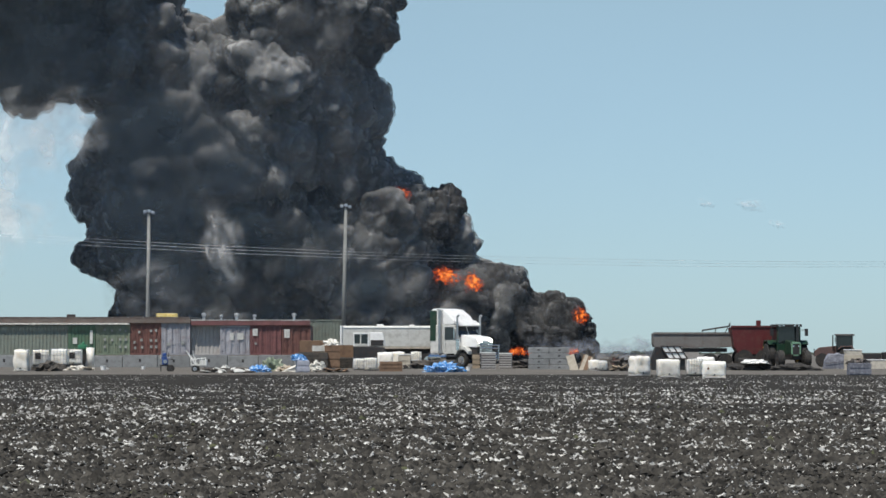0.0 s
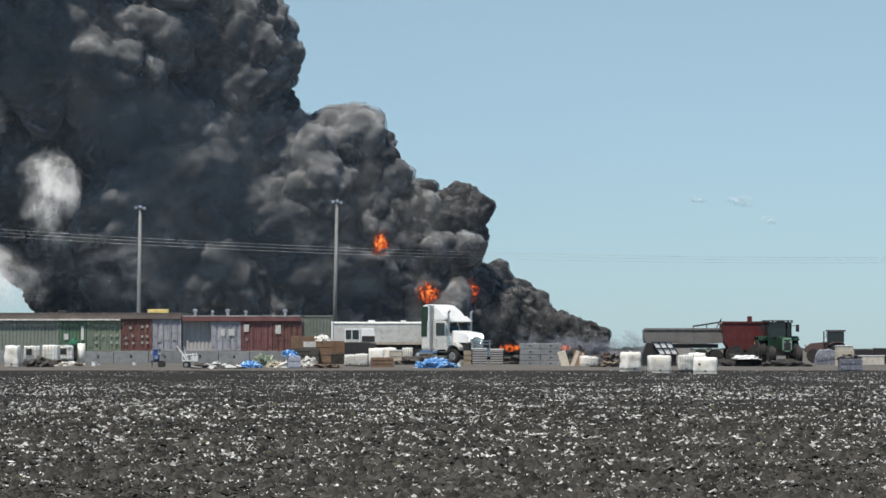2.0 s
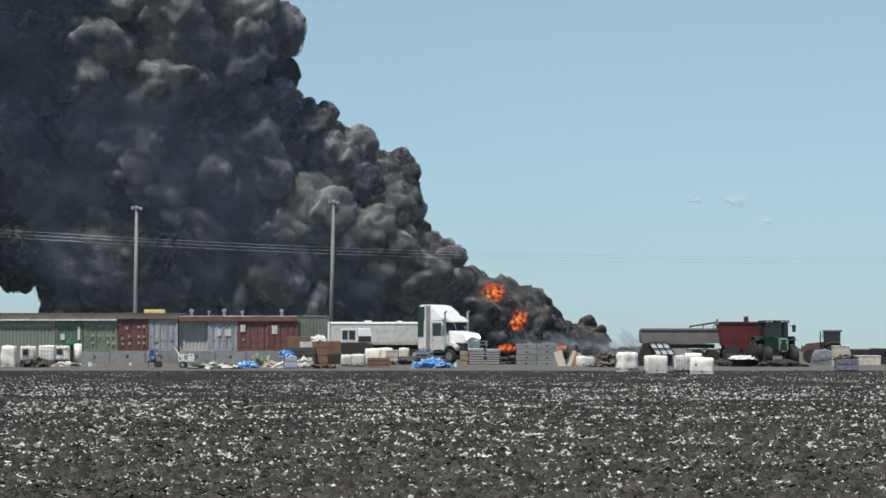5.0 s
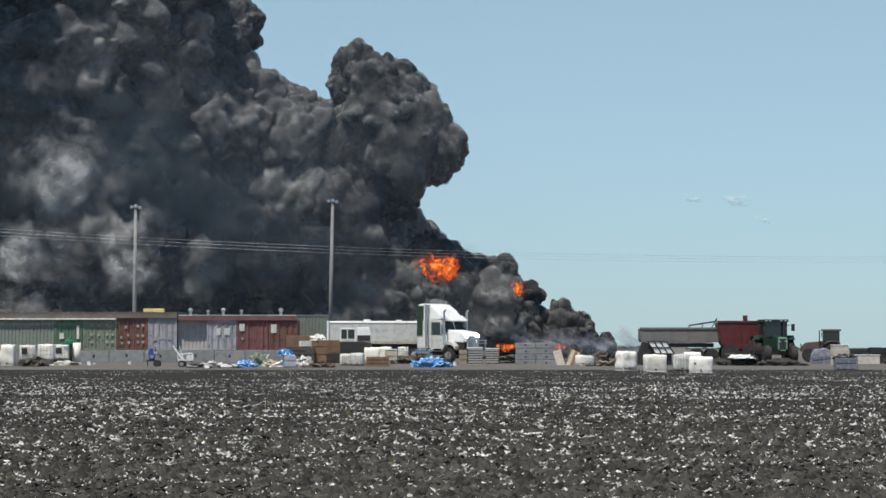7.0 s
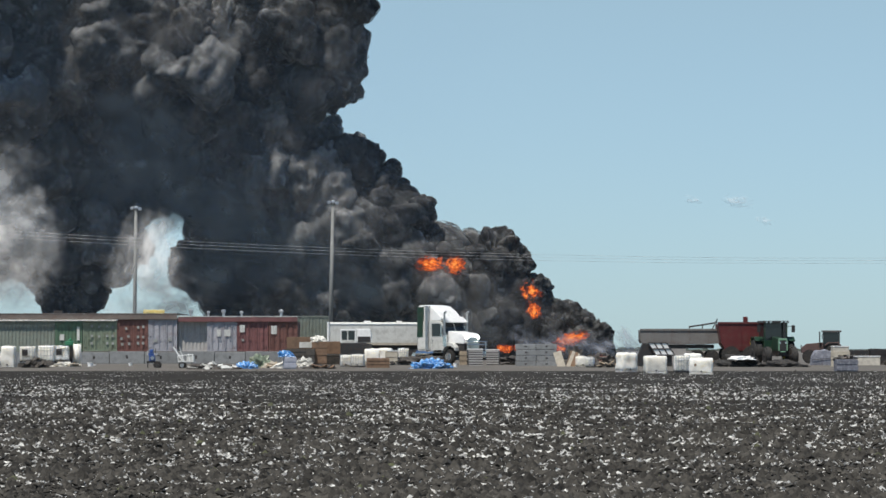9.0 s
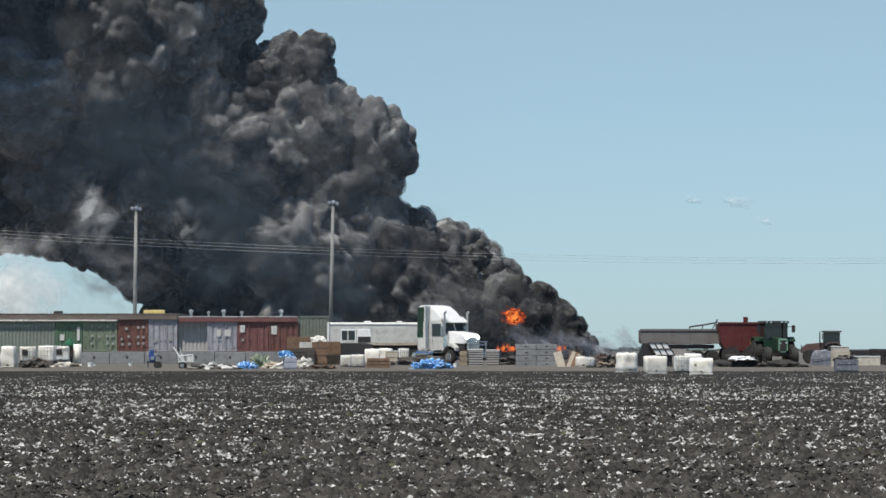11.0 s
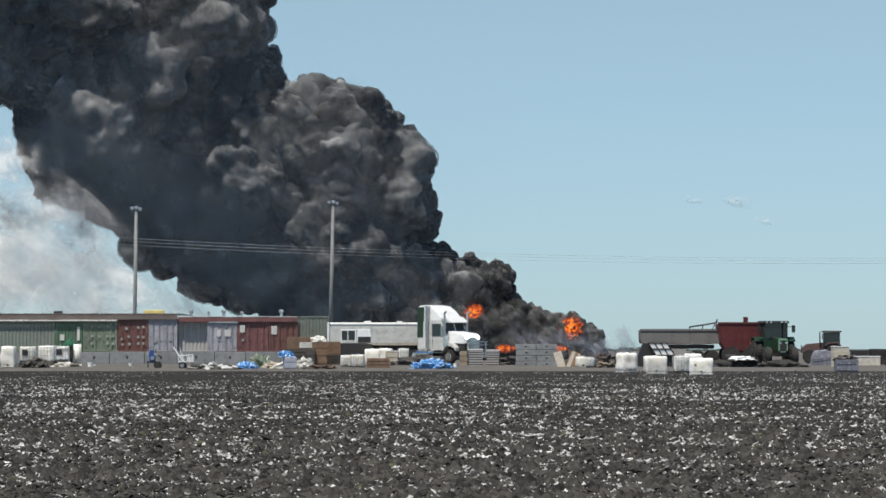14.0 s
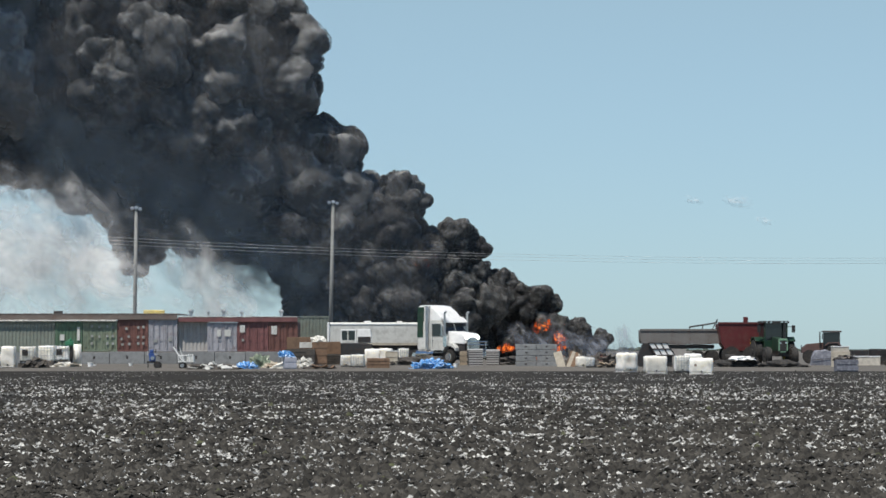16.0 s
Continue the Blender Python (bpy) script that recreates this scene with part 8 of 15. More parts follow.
head(2.42, ((0, 5.3, 3, 10), (1, 5.5, 2.7, 10), (1.5, 6.7, 2.5, 10), (7, 7.9, 2.5, 10.3), (7.5, 9.4, 2.5, 10.1), (11, 10.2, 2.8, 10), (11.5, 11.1, 2.1, 2.5), (12, 10.5, 2, 2.5), (15.5, -2.7, 2, 2.5), (16, -4.6, 2.5, 2.1)))
head(3.91, ((0, -31.6, 11.5, 0.1), (0.5, -34.3, 13.3, -0), (1, -37.5, 16, -0.6), (1.5, -41.6, 17.4, -1.2), (2, -44.6, 20.3, -2.7), (2.5, -47.2, 22.9, -6.5), (3, -50.3, 25.8, -5.6), (3.5, -53, 28.3, -6.1), (4, -55.4, 30.5, -6.7), (5.5, -61.8, 36.5, -8), (16, -67.8, 40.5, -8)))
head(1.70, ((0, -12.2, 1.6, 2.6), (2.5, -21.3, 1.1, 2.7), (4.5, -30, 1.2, 2.7), (6.5, -39, 2.5, 2.4), (7, -43.2, 2.8, 1.4), (7.5, -45.2, 3.2, 2.3), (8, -47.3, 9.7, 0.8), (8.5, -48.9, 10, -3.2), (9.5, -53.4, 11, -3.4), (10.5, -58.2, 12.9, -3.9), (16, -64.2, 16.9, -3.9)))
head(4.55, ((0, -2.8, 5.9, 9), (1, -2.4, 5.4, 9.1), (2.5, -2.1, 5.5, 9.2), (3.5, 1, 5.6, 9.8), (4, 2.5, 4.2, 2), (4.5, 0.3, 4.6, 1.8), (5, -2.2, 6.8, 1.4), (5.5, -4.1, 10.2, 0.7), (6, -5.5, 14.3, -0.2), (6.5, -7.3, 17.8, -1.2), (7, -10.5, 20.7, -1.7), (7.5, -13.5, 24.3, -2.5), (8, -16.4, 27, -3.1), (8.5, -18.8, 29, -7.5), (11, -30, 39.4, -6.9), (11.5, -32.3, 41.1, -6.3), (15.5, -49.8, 41.1, -6.3), (16, -51.5, 42.7, -9.1)))
head(4.53, ((0, 0.6, 5.6, 1.7), (0.5, -1.9, 9.1, 0.9), (1, -5, 12.3, 0.2), (2.5, -14.5, 23.6, -2.3), (3, -17.3, 27.8, -3.3), (3.5, -20, 30, -3.8), (4, -22.2, 31.9, -6.4), (5, -26.5, 35.8, -8), (6, -31, 40, -6.6), (6.5, -33.2, 41, -6.3), (10, -48.6, 41.1, -6.3), (10.5, -50.3, 42.7, -9.1), (13, -61.1, 52.7, -9.4), (16, -67.1, 56.7, -9.4)))
head(3.19, ((0, -10.6, 13.5, 5.9), (1, -10.4, 13.9, 7.5), (1.5, -10, 14.5, 6.2), (2.5, -9.7, 14.7, 5.3), (3.5, -9.6, 15.1, 7.3), (4, -8.1, 16.3, 7), (5, -6.8, 17.2, 6.9), (5.5, -5.3, 17.9, 7.1), (6.5, -2.2, 20.9, 5.9), (7, -1.3, 21.4, -1.8), (7.5, -4, 23, -2.2), (8.5, -9.8, 28.2, -4.1), (9, -12.3, 30.5, -4.7), (10, -16.8, 34.6, -5.3), (11, -22.9, 37.7, -5.5), (11.5, -25, 39.7, -6.4), (12, -28.2, 41.5, -6.4), (12.5, -30.1, 43.1, -10), (16, -45.2, 57, -10.1)))
head(2.46, ((0, 10.2, 4, 2), (1, 5, 8.6, 1.1), (1.5, 3.8, 10.9, 0.6), (2, 1.4, 13, 0.1), (3, -4, 19.1, -1.3), (3.5, -7.9, 21.5, -1.8), (4, -11.8, 22.2, -2), (4.5, -14.9, 25, -3), (5.5, -20.2, 29.9, -4.6), (7, -26.7, 35.7, -8.6), (8.5, -33.4, 41.9, -7.1), (9, -35.2, 43.5, -10.5), (11.5, -46, 53.4, -10.5), (16, -52, 57.4, -10.5)))
head(1.49, ((0, 12.3, 1.8, 10.4), (0.5, 13.2, 1.6, 10.4), (1, 13.3, 1.3, 10.5), (3.5, 13.8, 1.5, 10.4), (4, 14.6, 1.4, 10.4), (6.5, 15.2, 1.4, 10.4), (7, 15.6, 1.1, 2.6), (7.5, 13.6, 2.8, 2.3), (8, 11.1, 5.4, 1.8), (9, 7.2, 9.8, 0.8), (9.5, 4.3, 11.2, 0.5), (10, -0.8, 12, 0.3), (12, -13.4, 23.4, -5.1), (13, -19, 28.5, -7.1), (14.5, -25.9, 34.9, -6.4), (15.5, -30.1, 38.7, -8.7), (16, -32.3, 40.8, -8)))
head(1.40, ((0, 10.9, 1.6, 10.4), (7.5, 12.5, 1.1, 10.5), (11.5, 13.3, 1.5, 10.3), (12, 13, 1.7, 2.2), (12.5, 10.9, 3.5, 1.6), (13.5, 5.9, 7.9, 1.2), (14.5, -1, 11.3, 0.5), (16, -10.5, 19.8, -2.3)))
head(2.23, ((0, 11, 2.7, 10), (0.5, 11.1, 1.6, 10.7), (1, 11, 1.7, 2.6), (2, 7.3, 1.7, 2.6), (2.5, 5.4, 2.7, 1.8), (3, 3.1, 4.6, 0.9), (3.5, 0.6, 6.9, 1.2), (4, -2.3, 9.5, 0.9), (4.5, -4.5, 13.8, -0.1), (5, -7.6, 16.7, -2), (6, -14, 22.5, -2.4), (6.5, -17.2, 24.3, -2.4), (7, -20.1, 26.9, -3.2), (7.5, -23.2, 29, -3.5), (8, -25.8, 30.9, -3.9), (8.5, -27.4, 32.3, -10.4), (10.5, -36.4, 40.6, -7.7), (11, -38.3, 42.3, -10.3), (13.5, -49.1, 52.2, -10.6), (16, -55.1, 56.2, -10.6)))
head(1.80, ((0, 9, 2.2, 10.2), (0.5, 9.2, 2.1, 10.2), (1, 9.9, 1.8, 10.3), (11, 12, 1.9, 10.3), (11.5, 12.6, 1.9, 10.5), (12, 14.1, 1.9, 10.3), (12.5, 14.6, 1.3, 2.7), (13.5, 13.6, 1.4, 2.6), (14.5, 9.2, 5.1, 1.8), (16, 1.1, 12.5, 0.2)))
head(1.26, ((0, 11.9, 1.4, 10.5), (1.5, 12.2, 1, 10.6), (15, 15, 1.1, 10.5), (15.5, 15.1, 1.3, 10.5), (16, 15.4, 2, 2.5)))
head(1.40, ((0, 12, 1.6, 10.4), (2.5, 12.6, 1.2, 10.5), (5.5, 13.2, 2, 10.3), (6, 13, 2.4, 2.4), (7, 8.2, 6.6, 1.5), (8, 2.3, 11.7, 0.3), (8.5, -1.2, 14.1, -0.1), (10, -10.7, 22.8, -2.3), (11, -16.5, 28.1, -4.3), (11.5, -18.1, 28.6, -3.4), (12, -20.6, 30.8, -4.9), (12.5, -22.5, 32.5, -9.1), (13, -24.6, 34.4, -10.1), (14.5, -31.3, 40.6, -8.1), (15, -33.2, 42.3, -10.8), (16, -37.5, 46.2, -11.1)))
head(1.92, ((0, 11.1, 2.3, 10.2), (0.5, 11.2, 1.7, 10.6), (2.5, 11.7, 1.9, 10.3), (3.5, 12.6, 2.1, 10.2), (4, 14.2, 1.2, 10.7), (5, 14.3, 1.3, 10.7), (5.5, 14.6, 1.5, 2.6), (6, 13.7, 1.4, 2.7), (13, -11.5, 1.4, 2.6), (13.5, -13.5, 3, 1.4), (14.5, -18.3, 7.3, 1.4), (15, -21, 7.3, 1.4), (15.5, -21.7, 12.4, 0.2), (16, -24.6, 14.7, -1.2)))
head(2.11, ((0, 8.3, 2.6, 10.1), (0.5, 8.4, 2.5, 10.1), (1, 9, 2.2, 10.2), (7, 10.8, 2.2, 10.2), (7.5, 10.1, 2, 10.2), (11.5, 10.9, 2.3, 10.1), (12, 11.8, 2.2, 10.2), (12.5, 11.9, 2.3, 10.1), (13, 12.7, 2.3, 10.5), (13.5, 13.9, 1.6, 2.6), (14, 13.6, 1.8, 2.6), (14.5, 12.1, 1.7, 2.6), (15, 10.1, 2.7, 1.8), (15.5, 7.9, 4.6, 1.9), (16, 5.4, 7, 1.4)))
head(3.19, ((0, 4.1, 4, 9.6), (1, 4.4, 3.7, 10), (1.5, 5.9, 3.6, 10.1), (2, 6.6, 3.7, 9.7), (3, 9.7, 3.4, 10.3), (3.5, 10.9, 2.8, 2.3), (4.5, 9, 2.7, 2.3), (5.5, 5, 2.9, 2.2), (6, 2.7, 4.8, 1.5), (7, -2.7, 9.8, 0.8), (7.5, -5.6, 12.9, 0.1), (9.5, -18.1, 24.4, -3.9), (10.5, -23.6, 29.4, -5.5), (12, -30.3, 35.5, -6.6), (12.5, -32.3, 37.4, -8.2), (13.5, -36.8, 41.6, -6.9), (14, -38.6, 43.2, -10), (16, -47.2, 51.1, -10.1)))
head(1.77, ((0, 11.3, 2.1, 10.2), (0.5, 11.4, 1.6, 10.5), (1.5, 11.6, 1.8, 10.3), (2, 12.7, 1.7, 10.3), (3.5, 13, 1.8, 10.3), (4, 14.1, 1.4, 10.6), (5.5, 14.6, 1.6, 10.4), (6, 14.9, 1.3, 2.7), (6.5, 13.8, 1.2, 2.7), (14.5, -14.8, 1.6, 2.6), (15, -17.5, 3.3, 2.2), (15.5, -17.8, 10.7, 0.6), (16, -20.8, 13.5, -0.8)))
head(3.04, ((0, 7.1, 3.9, 9.7), (0.5, 7.2, 3.7, 9.9), (1, 8.8, 2.5, 10.4), (1.5, 8.7, 2.7, 2.3), (2, 7.7, 2.6, 2.4), (3, 3.8, 2.7, 2.3), (4, -1, 6.9, 1.4), (4.5, -3.5, 10.1, 0.7), (5, -5.2, 14.2, -0.4), (6.5, -14.6, 22.9, -2.1), (7, -18.4, 25.1, -2.6), (7.5, -21.5, 26.9, -3), (8, -24.1, 29.3, -3.8), (8.5, -26, 30.9, -10.4), (11, -37.2, 41.3, -7), (11.5, -39, 42.9, -10), (14.5, -52, 54.9, -10.2), (16, -58, 58.9, -10.2)))
head(4.86, ((0, -24.6, 28.1, -3.4), (0.5, -26.8, 30.4, -3.9), (1, -28.7, 32, -9.1), (3, -37.7, 40.4, -6.4), (5.5, -48.7, 40.7, -6.2), (6, -50.5, 42.4, -8.9), (8.5, -61.3, 52.3, -9.2), (16, -67.3, 56.3, -9.2)))
head(3.10, ((0, 3.5, 6.9, 1.4), (0.5, 0.3, 10.3, 0.7), (1, -2.2, 14.2, -0.2), (2.5, -11.7, 22.9, -2.7), (3.5, -17.4, 28.2, -4.4), (4, -19.9, 30.4, -5.9), (5.5, -26.3, 36.2, -8.6), (7, -33.1, 42.4, -6.6), (7.5, -34.9, 43.9, -10.1), (10, -45.7, 53.9, -10.1), (16, -51.7, 57.9, -10.1)))
head(2.66, ((0, -20, 3.6, 1.6), (1, -24.4, 5.9, -0.4), (1.5, -26.7, 6.5, -0.9), (3, -33.3, 7.7, -1.8), (3.5, -35.9, 8.1, 1.2), (4.5, -40.1, 9.6, 0.8), (6.5, -49.1, 11.8, -0.3), (7, -51.1, 12.8, -3.3), (7.5, -53.8, 14.4, -3.7), (8, -56.6, 16.7, -4.2), (8.5, -59.6, 19.5, -4.8), (16, -65.6, 23.5, -4.8)))
head(2.52, ((0, 1.8, 2.4, 2.4), (5, -17.1, 2, 2.5), (6, -21.3, 5, 0.2), (7, -25.8, 6.9, -1.3), (9, -35, 8.6, 1.1), (9.5, -36.4, 8.3, 1.1), (10, -37.6, 10.7, 0.6), (10.5, -39.3, 12.4, 0.2), (11, -42, 14.1, -0.2), (11.5, -44.7, 16.2, -2.1), (13, -53.5, 24.7, -6.1), (14, -58.7, 29.6, -7.2), (16, -64.7, 33.6, -7.2)))
head(2.14, ((0, 8.2, 2.6, 10.1), (1, 9, 2.2, 10.2), (6.5, 10.3, 2.2, 10.2), (7, 10.8, 2.2, 10.2), (7.5, 10.4, 2.1, 10.2), (8, 10.6, 2.2, 10.2), (8.5, 11.6, 2.2, 10.2), (10, 12, 2.6, 10.2), (10.5, 13.2, 1.8, 2.6), (11, 12.6, 1.7, 2.6), (12, 8.9, 1.7, 2.6), (12.5, 6.8, 3.1, 1.5), (13, 4.5, 5.1, 1.3), (13.5, 1.9, 7.4, 1.3), (14.5, -4, 12.6, 0.2), (15, -8, 14.5, -0.2), (15.5, -11.1, 17.3, -2.7), (16, -14.3, 20.2, -2.7)))
head(3.06, ((0, 3.7, 3.8, 9.7), (1, 3.9, 3.5, 9.7), (1.5, 5, 3.3, 9.9), (3, 5.6, 3.6, 9.8), (4, 8.2, 3.5, 9.7), (5.5, 8.6, 3.5, 9.7), (6, 9.3, 2.7, 2.3), (6.5, 8.5, 2.5, 2.4), (11.5, -11, 2.6, 2.4), (12, -13.1, 3.7, 1.5), (12.5, -15.4, 5.8, -0.1), (13, -18.1, 8.2, 1.1), (14.5, -26.8, 12.6, -0.1), (15.5, -33.2, 17.7, -1), (16, -36.7, 19.6, -1.4)))
head(4.31, ((0, -5.4, 8.8, 0.1), (1, -11.7, 14.7, -0.3), (1.5, -13.9, 18.2, -1.1), (2.5, -19.8, 23.9, -2.4), (3, -22.7, 26.6, -3.2), (3.5, -25.2, 28.8, -6.4), (4, -27.3, 30.8, -9.3), (6.5, -38.6, 41.2, -6.3), (9, -49.6, 41.3, -6.4), (9.5, -51.3, 42.9, -9.3), (12, -62.1, 52.9, -9.5), (16, -68.1, 56.9, -9.5)))
head(1.70, ((0, 9.8, 2, 10.3), (1.5, 10.3, 1.6, 10.4), (11, 12.3, 1.8, 10.3), (11.5, 12.7, 1.7, 10.4), (12.5, 12.9, 1.8, 10.3), (13, 13.8, 1.6, 10.4), (13.5, 14.6, 1.3, 2.7), (14, 13.9, 1.2, 2.7), (14.5, 11.9, 2.4, 2.1), (15.5, 7.3, 6.5, 1.5), (16, 5, 7.4, 1.3)))
head(4.11, ((0, -36.7, 31.3, 4), (0.5, -37.3, 29.1, -3.6), (1, -39.6, 31.2, -4.5), (1.5, -41.2, 32.8, -9.2), (3, -48, 39.1, -7.2), (4, -52, 42.8, -9.4), (6, -60.7, 50.8, -9.6), (16, -66.7, 54.8, -9.6)))
head(2.19, ((0, 8.1, 2.7, 10.1), (2, 8.7, 2.4, 10.1), (2.5, 9.4, 2.3, 10.1), (6, 10.1, 2.4, 10.1), (7, 12.6, 2.2, 10.3), (7.5, 13.8, 1.6, 2.6), (8, 13.5, 1.6, 2.6), (9, 10.3, 1.7, 2.6), (9.5, 8.4, 2.6, 1.9), (10.5, 3.6, 6.7, 0.2), (11, 0.8, 9.3, 0.2), (12, -5.6, 15.2, -0.4), (12.5, -8.9, 18, -1), (13, -12.6, 20.4, -1.6), (13.5, -15.8, 23.3, -2.5), (14.5, -21.5, 28.5, -4.1), (15, -23.9, 30.7, -5.1), (16, -27.9, 34.3, -9.8)))
head(2.31, ((0, 7.8, 2.8, 10), (0.5, 7.9, 2.8, 10), (1, 8.2, 2.2, 10.3), (2, 8.4, 2.5, 10.1), (2.5, 9.5, 2.4, 10.1), (4.5, 9.9, 2.5, 10.1), (5, 10, 2.6, 10.1), (5.5, 11.1, 1.9, 2.5), (6, 10.2, 3, 2.3), (6.5, 8.2, 5.2, 1.7), (7, 5.6, 7.5, 1.3), (7.5, 2.7, 10.5, 0.6), (8, -0.4, 12.4, 0.2), (10, -13.1, 23.8, -2.8), (10.5, -16.1, 26.5, -4), (11, -18.7, 28.8, -3.5), (11.5, -22.9, 31.7, -4.1), (12, -26.9, 33.9, -4.6), (12.5, -28.6, 35.4, -9.3), (14, -35.4, 41.7, -7.3), (14.5, -37.2, 43.2, -10.5), (16, -43.7, 49.2, -10.6)))
head(2.32, ((0, 7.8, 2.8, 10), (0.5, 7.9, 2.8, 10), (1, 8.2, 2.2, 10.3), (2, 8.4, 2.5, 10.1), (2.5, 9.7, 2.4, 10.1), (5, 10.5, 2.6, 10.2), (5.5, 11.7, 1.8, 2.6), (6.5, 9.6, 1.8, 2.6), (12, -10.8, 1.9, 2.5), (12.5, -12.8, 3.2, 1.5), (13, -15.1, 5.2, 0.8), (13.5, -17.7, 7.5, 1.3), (14, -20.7, 8.2, 1.1), (15.5, -28.2, 11.7, 0.4), (16, -29.8, 12.7, 0.2)))
head(2.75, ((0, 9.6, 3.8, 1.9), (1, 4.5, 8.3, 1.1), (1.5, 3.3, 11, 0.5), (2.5, -1.9, 17.2, -0.9), (3, -5.4, 19.1, -1.3), (3.5, -8.6, 22, -2), (4, -14, 25.1, -2.6), (5, -19.4, 29.9, -4.7), (6.5, -25.8, 35.7, -8.9), (8, -32.5, 42, -6.9), (8.5, -34.3, 43.5, -10.3), (11, -45.1, 53.5, -10.3), (16, -51.1, 57.5, -10.3)))
head(1.90, ((0, 8.9, 2.3, 10.2), (1.5, 9.6, 1.8, 10.3), (11, 11.6, 2.1, 10.2), (11.5, 13.1, 1.6, 10.5), (12, 14.3, 1.5, 2.6), (13, 10.8, 1.6, 2.5), (14, 6.3, 5.5, 1.8), (14.5, 3.8, 7.9, 1.2), (16, -5.3, 16.3, -0.6)))
head(3.34, ((0, 3, 4.2, 9.5), (1, 3.2, 3.9, 9.6), (1.5, 4.8, 3.9, 10.1), (2, 6.3, 3.9, 9.7), (2.5, 7.7, 2.9, 2.3), (8, -14.3, 2.8, 2.3), (8.5, -16.3, 3.5, 1.8), (9.5, -21.1, 7.2, 1.3), (10.5, -26.1, 8.9, 0.9), (12.5, -35.3, 10.5, 0.6), (13, -37.9, 10.5, 0.6), (13.5, -34.2, 18.3, -1.1), (14, -37.3, 21.2, -1.9), (15, -43, 26.5, -5.4), (16, -47.7, 31, -8.1)))
head(2.75, ((0, -34.1, 11, 0.5), (0.5, -36.8, 11.8, 0.4), (1, -37.9, 14.8, -0.3), (2, -43.7, 20, -3.2), (2.5, -46.3, 22.6, -7.5), (3, -49.5, 25.5, -6.2), (3.5, -52.1, 28, -6.7), (5, -58.9, 34.3, -8.2), (16, -64.9, 38.3, -8.2)))
head(2.55, ((0, -10.1, 14.2, 5.8), (1, -9.9, 14.5, 7.4), (1.5, -9.4, 15.3, 6.1), (2.5, -9.1, 15.6, 5.3), (3.5, -9, 15.9, 7.2), (4, -7.4, 16.9, 6.9), (4.5, -6.9, 17.3, 6.8), (5, -5.5, 18.2, 7.1), (5.5, -3.9, 19.7, 6.8), (6, -2.3, 20.7, -1.6), (7, -8.3, 27, -3.1), (7.5, -10.9, 29.4, -3.7), (8, -13.3, 31.5, -4.6), (8.5, -15.3, 33.1, -9), (10.5, -24.2, 41.4, -6.8), (11, -26.1, 43, -10.3), (13.5, -36.9, 52.9, -10.4), (16, -42.9, 56.9, -10.4)))
head(2.80, ((0, 4.3, 3.5, 9.8), (1.5, 4.8, 3.1, 9.9), (7, 5.9, 3.1, 9.9), (7.5, 7.3, 3, 9.9), (8, 7.4, 3.1, 10), (8.5, 8.9, 3.1, 9.9), (10.5, 9.4, 3.3, 9.8), (11, 10.4, 2.5, 2.4), (11.5, 8.8, 3.1, 1.9), (12, 6.5, 5.1, 1.8), (12.5, 4.9, 7.5, 1.3), (13, 2.4, 10.7, 0.6), (14, -3.8, 16.5, -0.7), (14.5, -5.8, 19.5, -1.4), (15.5, -12.2, 25.2, -2.7), (16, -15, 27.7, -3.5)))
head(1.96, ((0, 12.5, 2.4, 10.5), (0.5, 13.7, 1.7, 2.6), (7.5, -11.6, 1.3, 2.7), (9.5, -18.8, 1.5, 2.6), (10, -20.9, 2.8, 2.4), (11, -25.6, 4.2, 1.4), (12, -30.2, 5.1, 1.8), (12.5, -31.9, 5.6, 1.7), (13, -35.8, 8.2, 1.1), (13.5, -35.3, 17.1, -0.8), (14, -38.4, 20, -1.5), (15, -44.2, 25.5, -5.2), (16, -49.1, 30.1, -7.7)))
head(1.16, ((0, 12.8, 1.4, 10.5), (0.5, 14, 1.2, 10.5), (2, 14.3, 1.7, 10.4), (2.5, 15.3, 1.9, 2.2), (3, 13.4, 3.5, 2), (4, 9, 6.9, 1.5), (4.5, 5.9, 8, 1.2), (5, 1.9, 8.3, 1.1), (5.5, -0.8, 10.8, 0.2), (6.5, -7, 16.3, -3.4), (8, -16.3, 24.9, -5.4), (9, -21.5, 29.5, -9.2), (11.5, -32.6, 39.8, -8.5), (12, -34.5, 41.5, -10.7), (12.5, -36.6, 43.4, -11.2), (14.5, -45.2, 51.4, -11.2), (16, -51.2, 55.4, -11.2)))
head(2.92, ((0, 3.9, 3.7, 9.7), (2, 4.6, 3.2, 9.8), (7, 5.7, 3.3, 9.8), (7.5, 6.7, 3.2, 9.8), (8, 6.8, 3.3, 9.9), (8.5, 8.3, 3.4, 9.8), (11, 9, 3.4, 9.8), (11.5, 10.1, 2.6, 2.4), (12, 9, 2.5, 2.5), (12.5, 7.7, 2.5, 2.4), (13, 5.7, 3.1, 1.9), (13.5, 3.4, 5.1, 0.9), (14, 0.8, 7.4, 0.8), (15, -5.3, 13.1, 0.1), (15.5, -8.2, 17.8, -1), (16, -10.7, 21, -1.7)))
head(3.10, ((0, -5.4, 14.9, -0.4), (1, -10.8, 23.6, -2.3), (1.5, -13.5, 26.6, -3), (2, -17.6, 29.8, -3.7), (3, -26.8, 32.9, -4.4), (3.5, -28.6, 34.4, -9.2), (5.5, -37.6, 42.4, -6.6), (6, -39.3, 44, -10.1), (8.5, -50.2, 53.9, -10.1), (16, -56.2, 57.9, -10.1)))
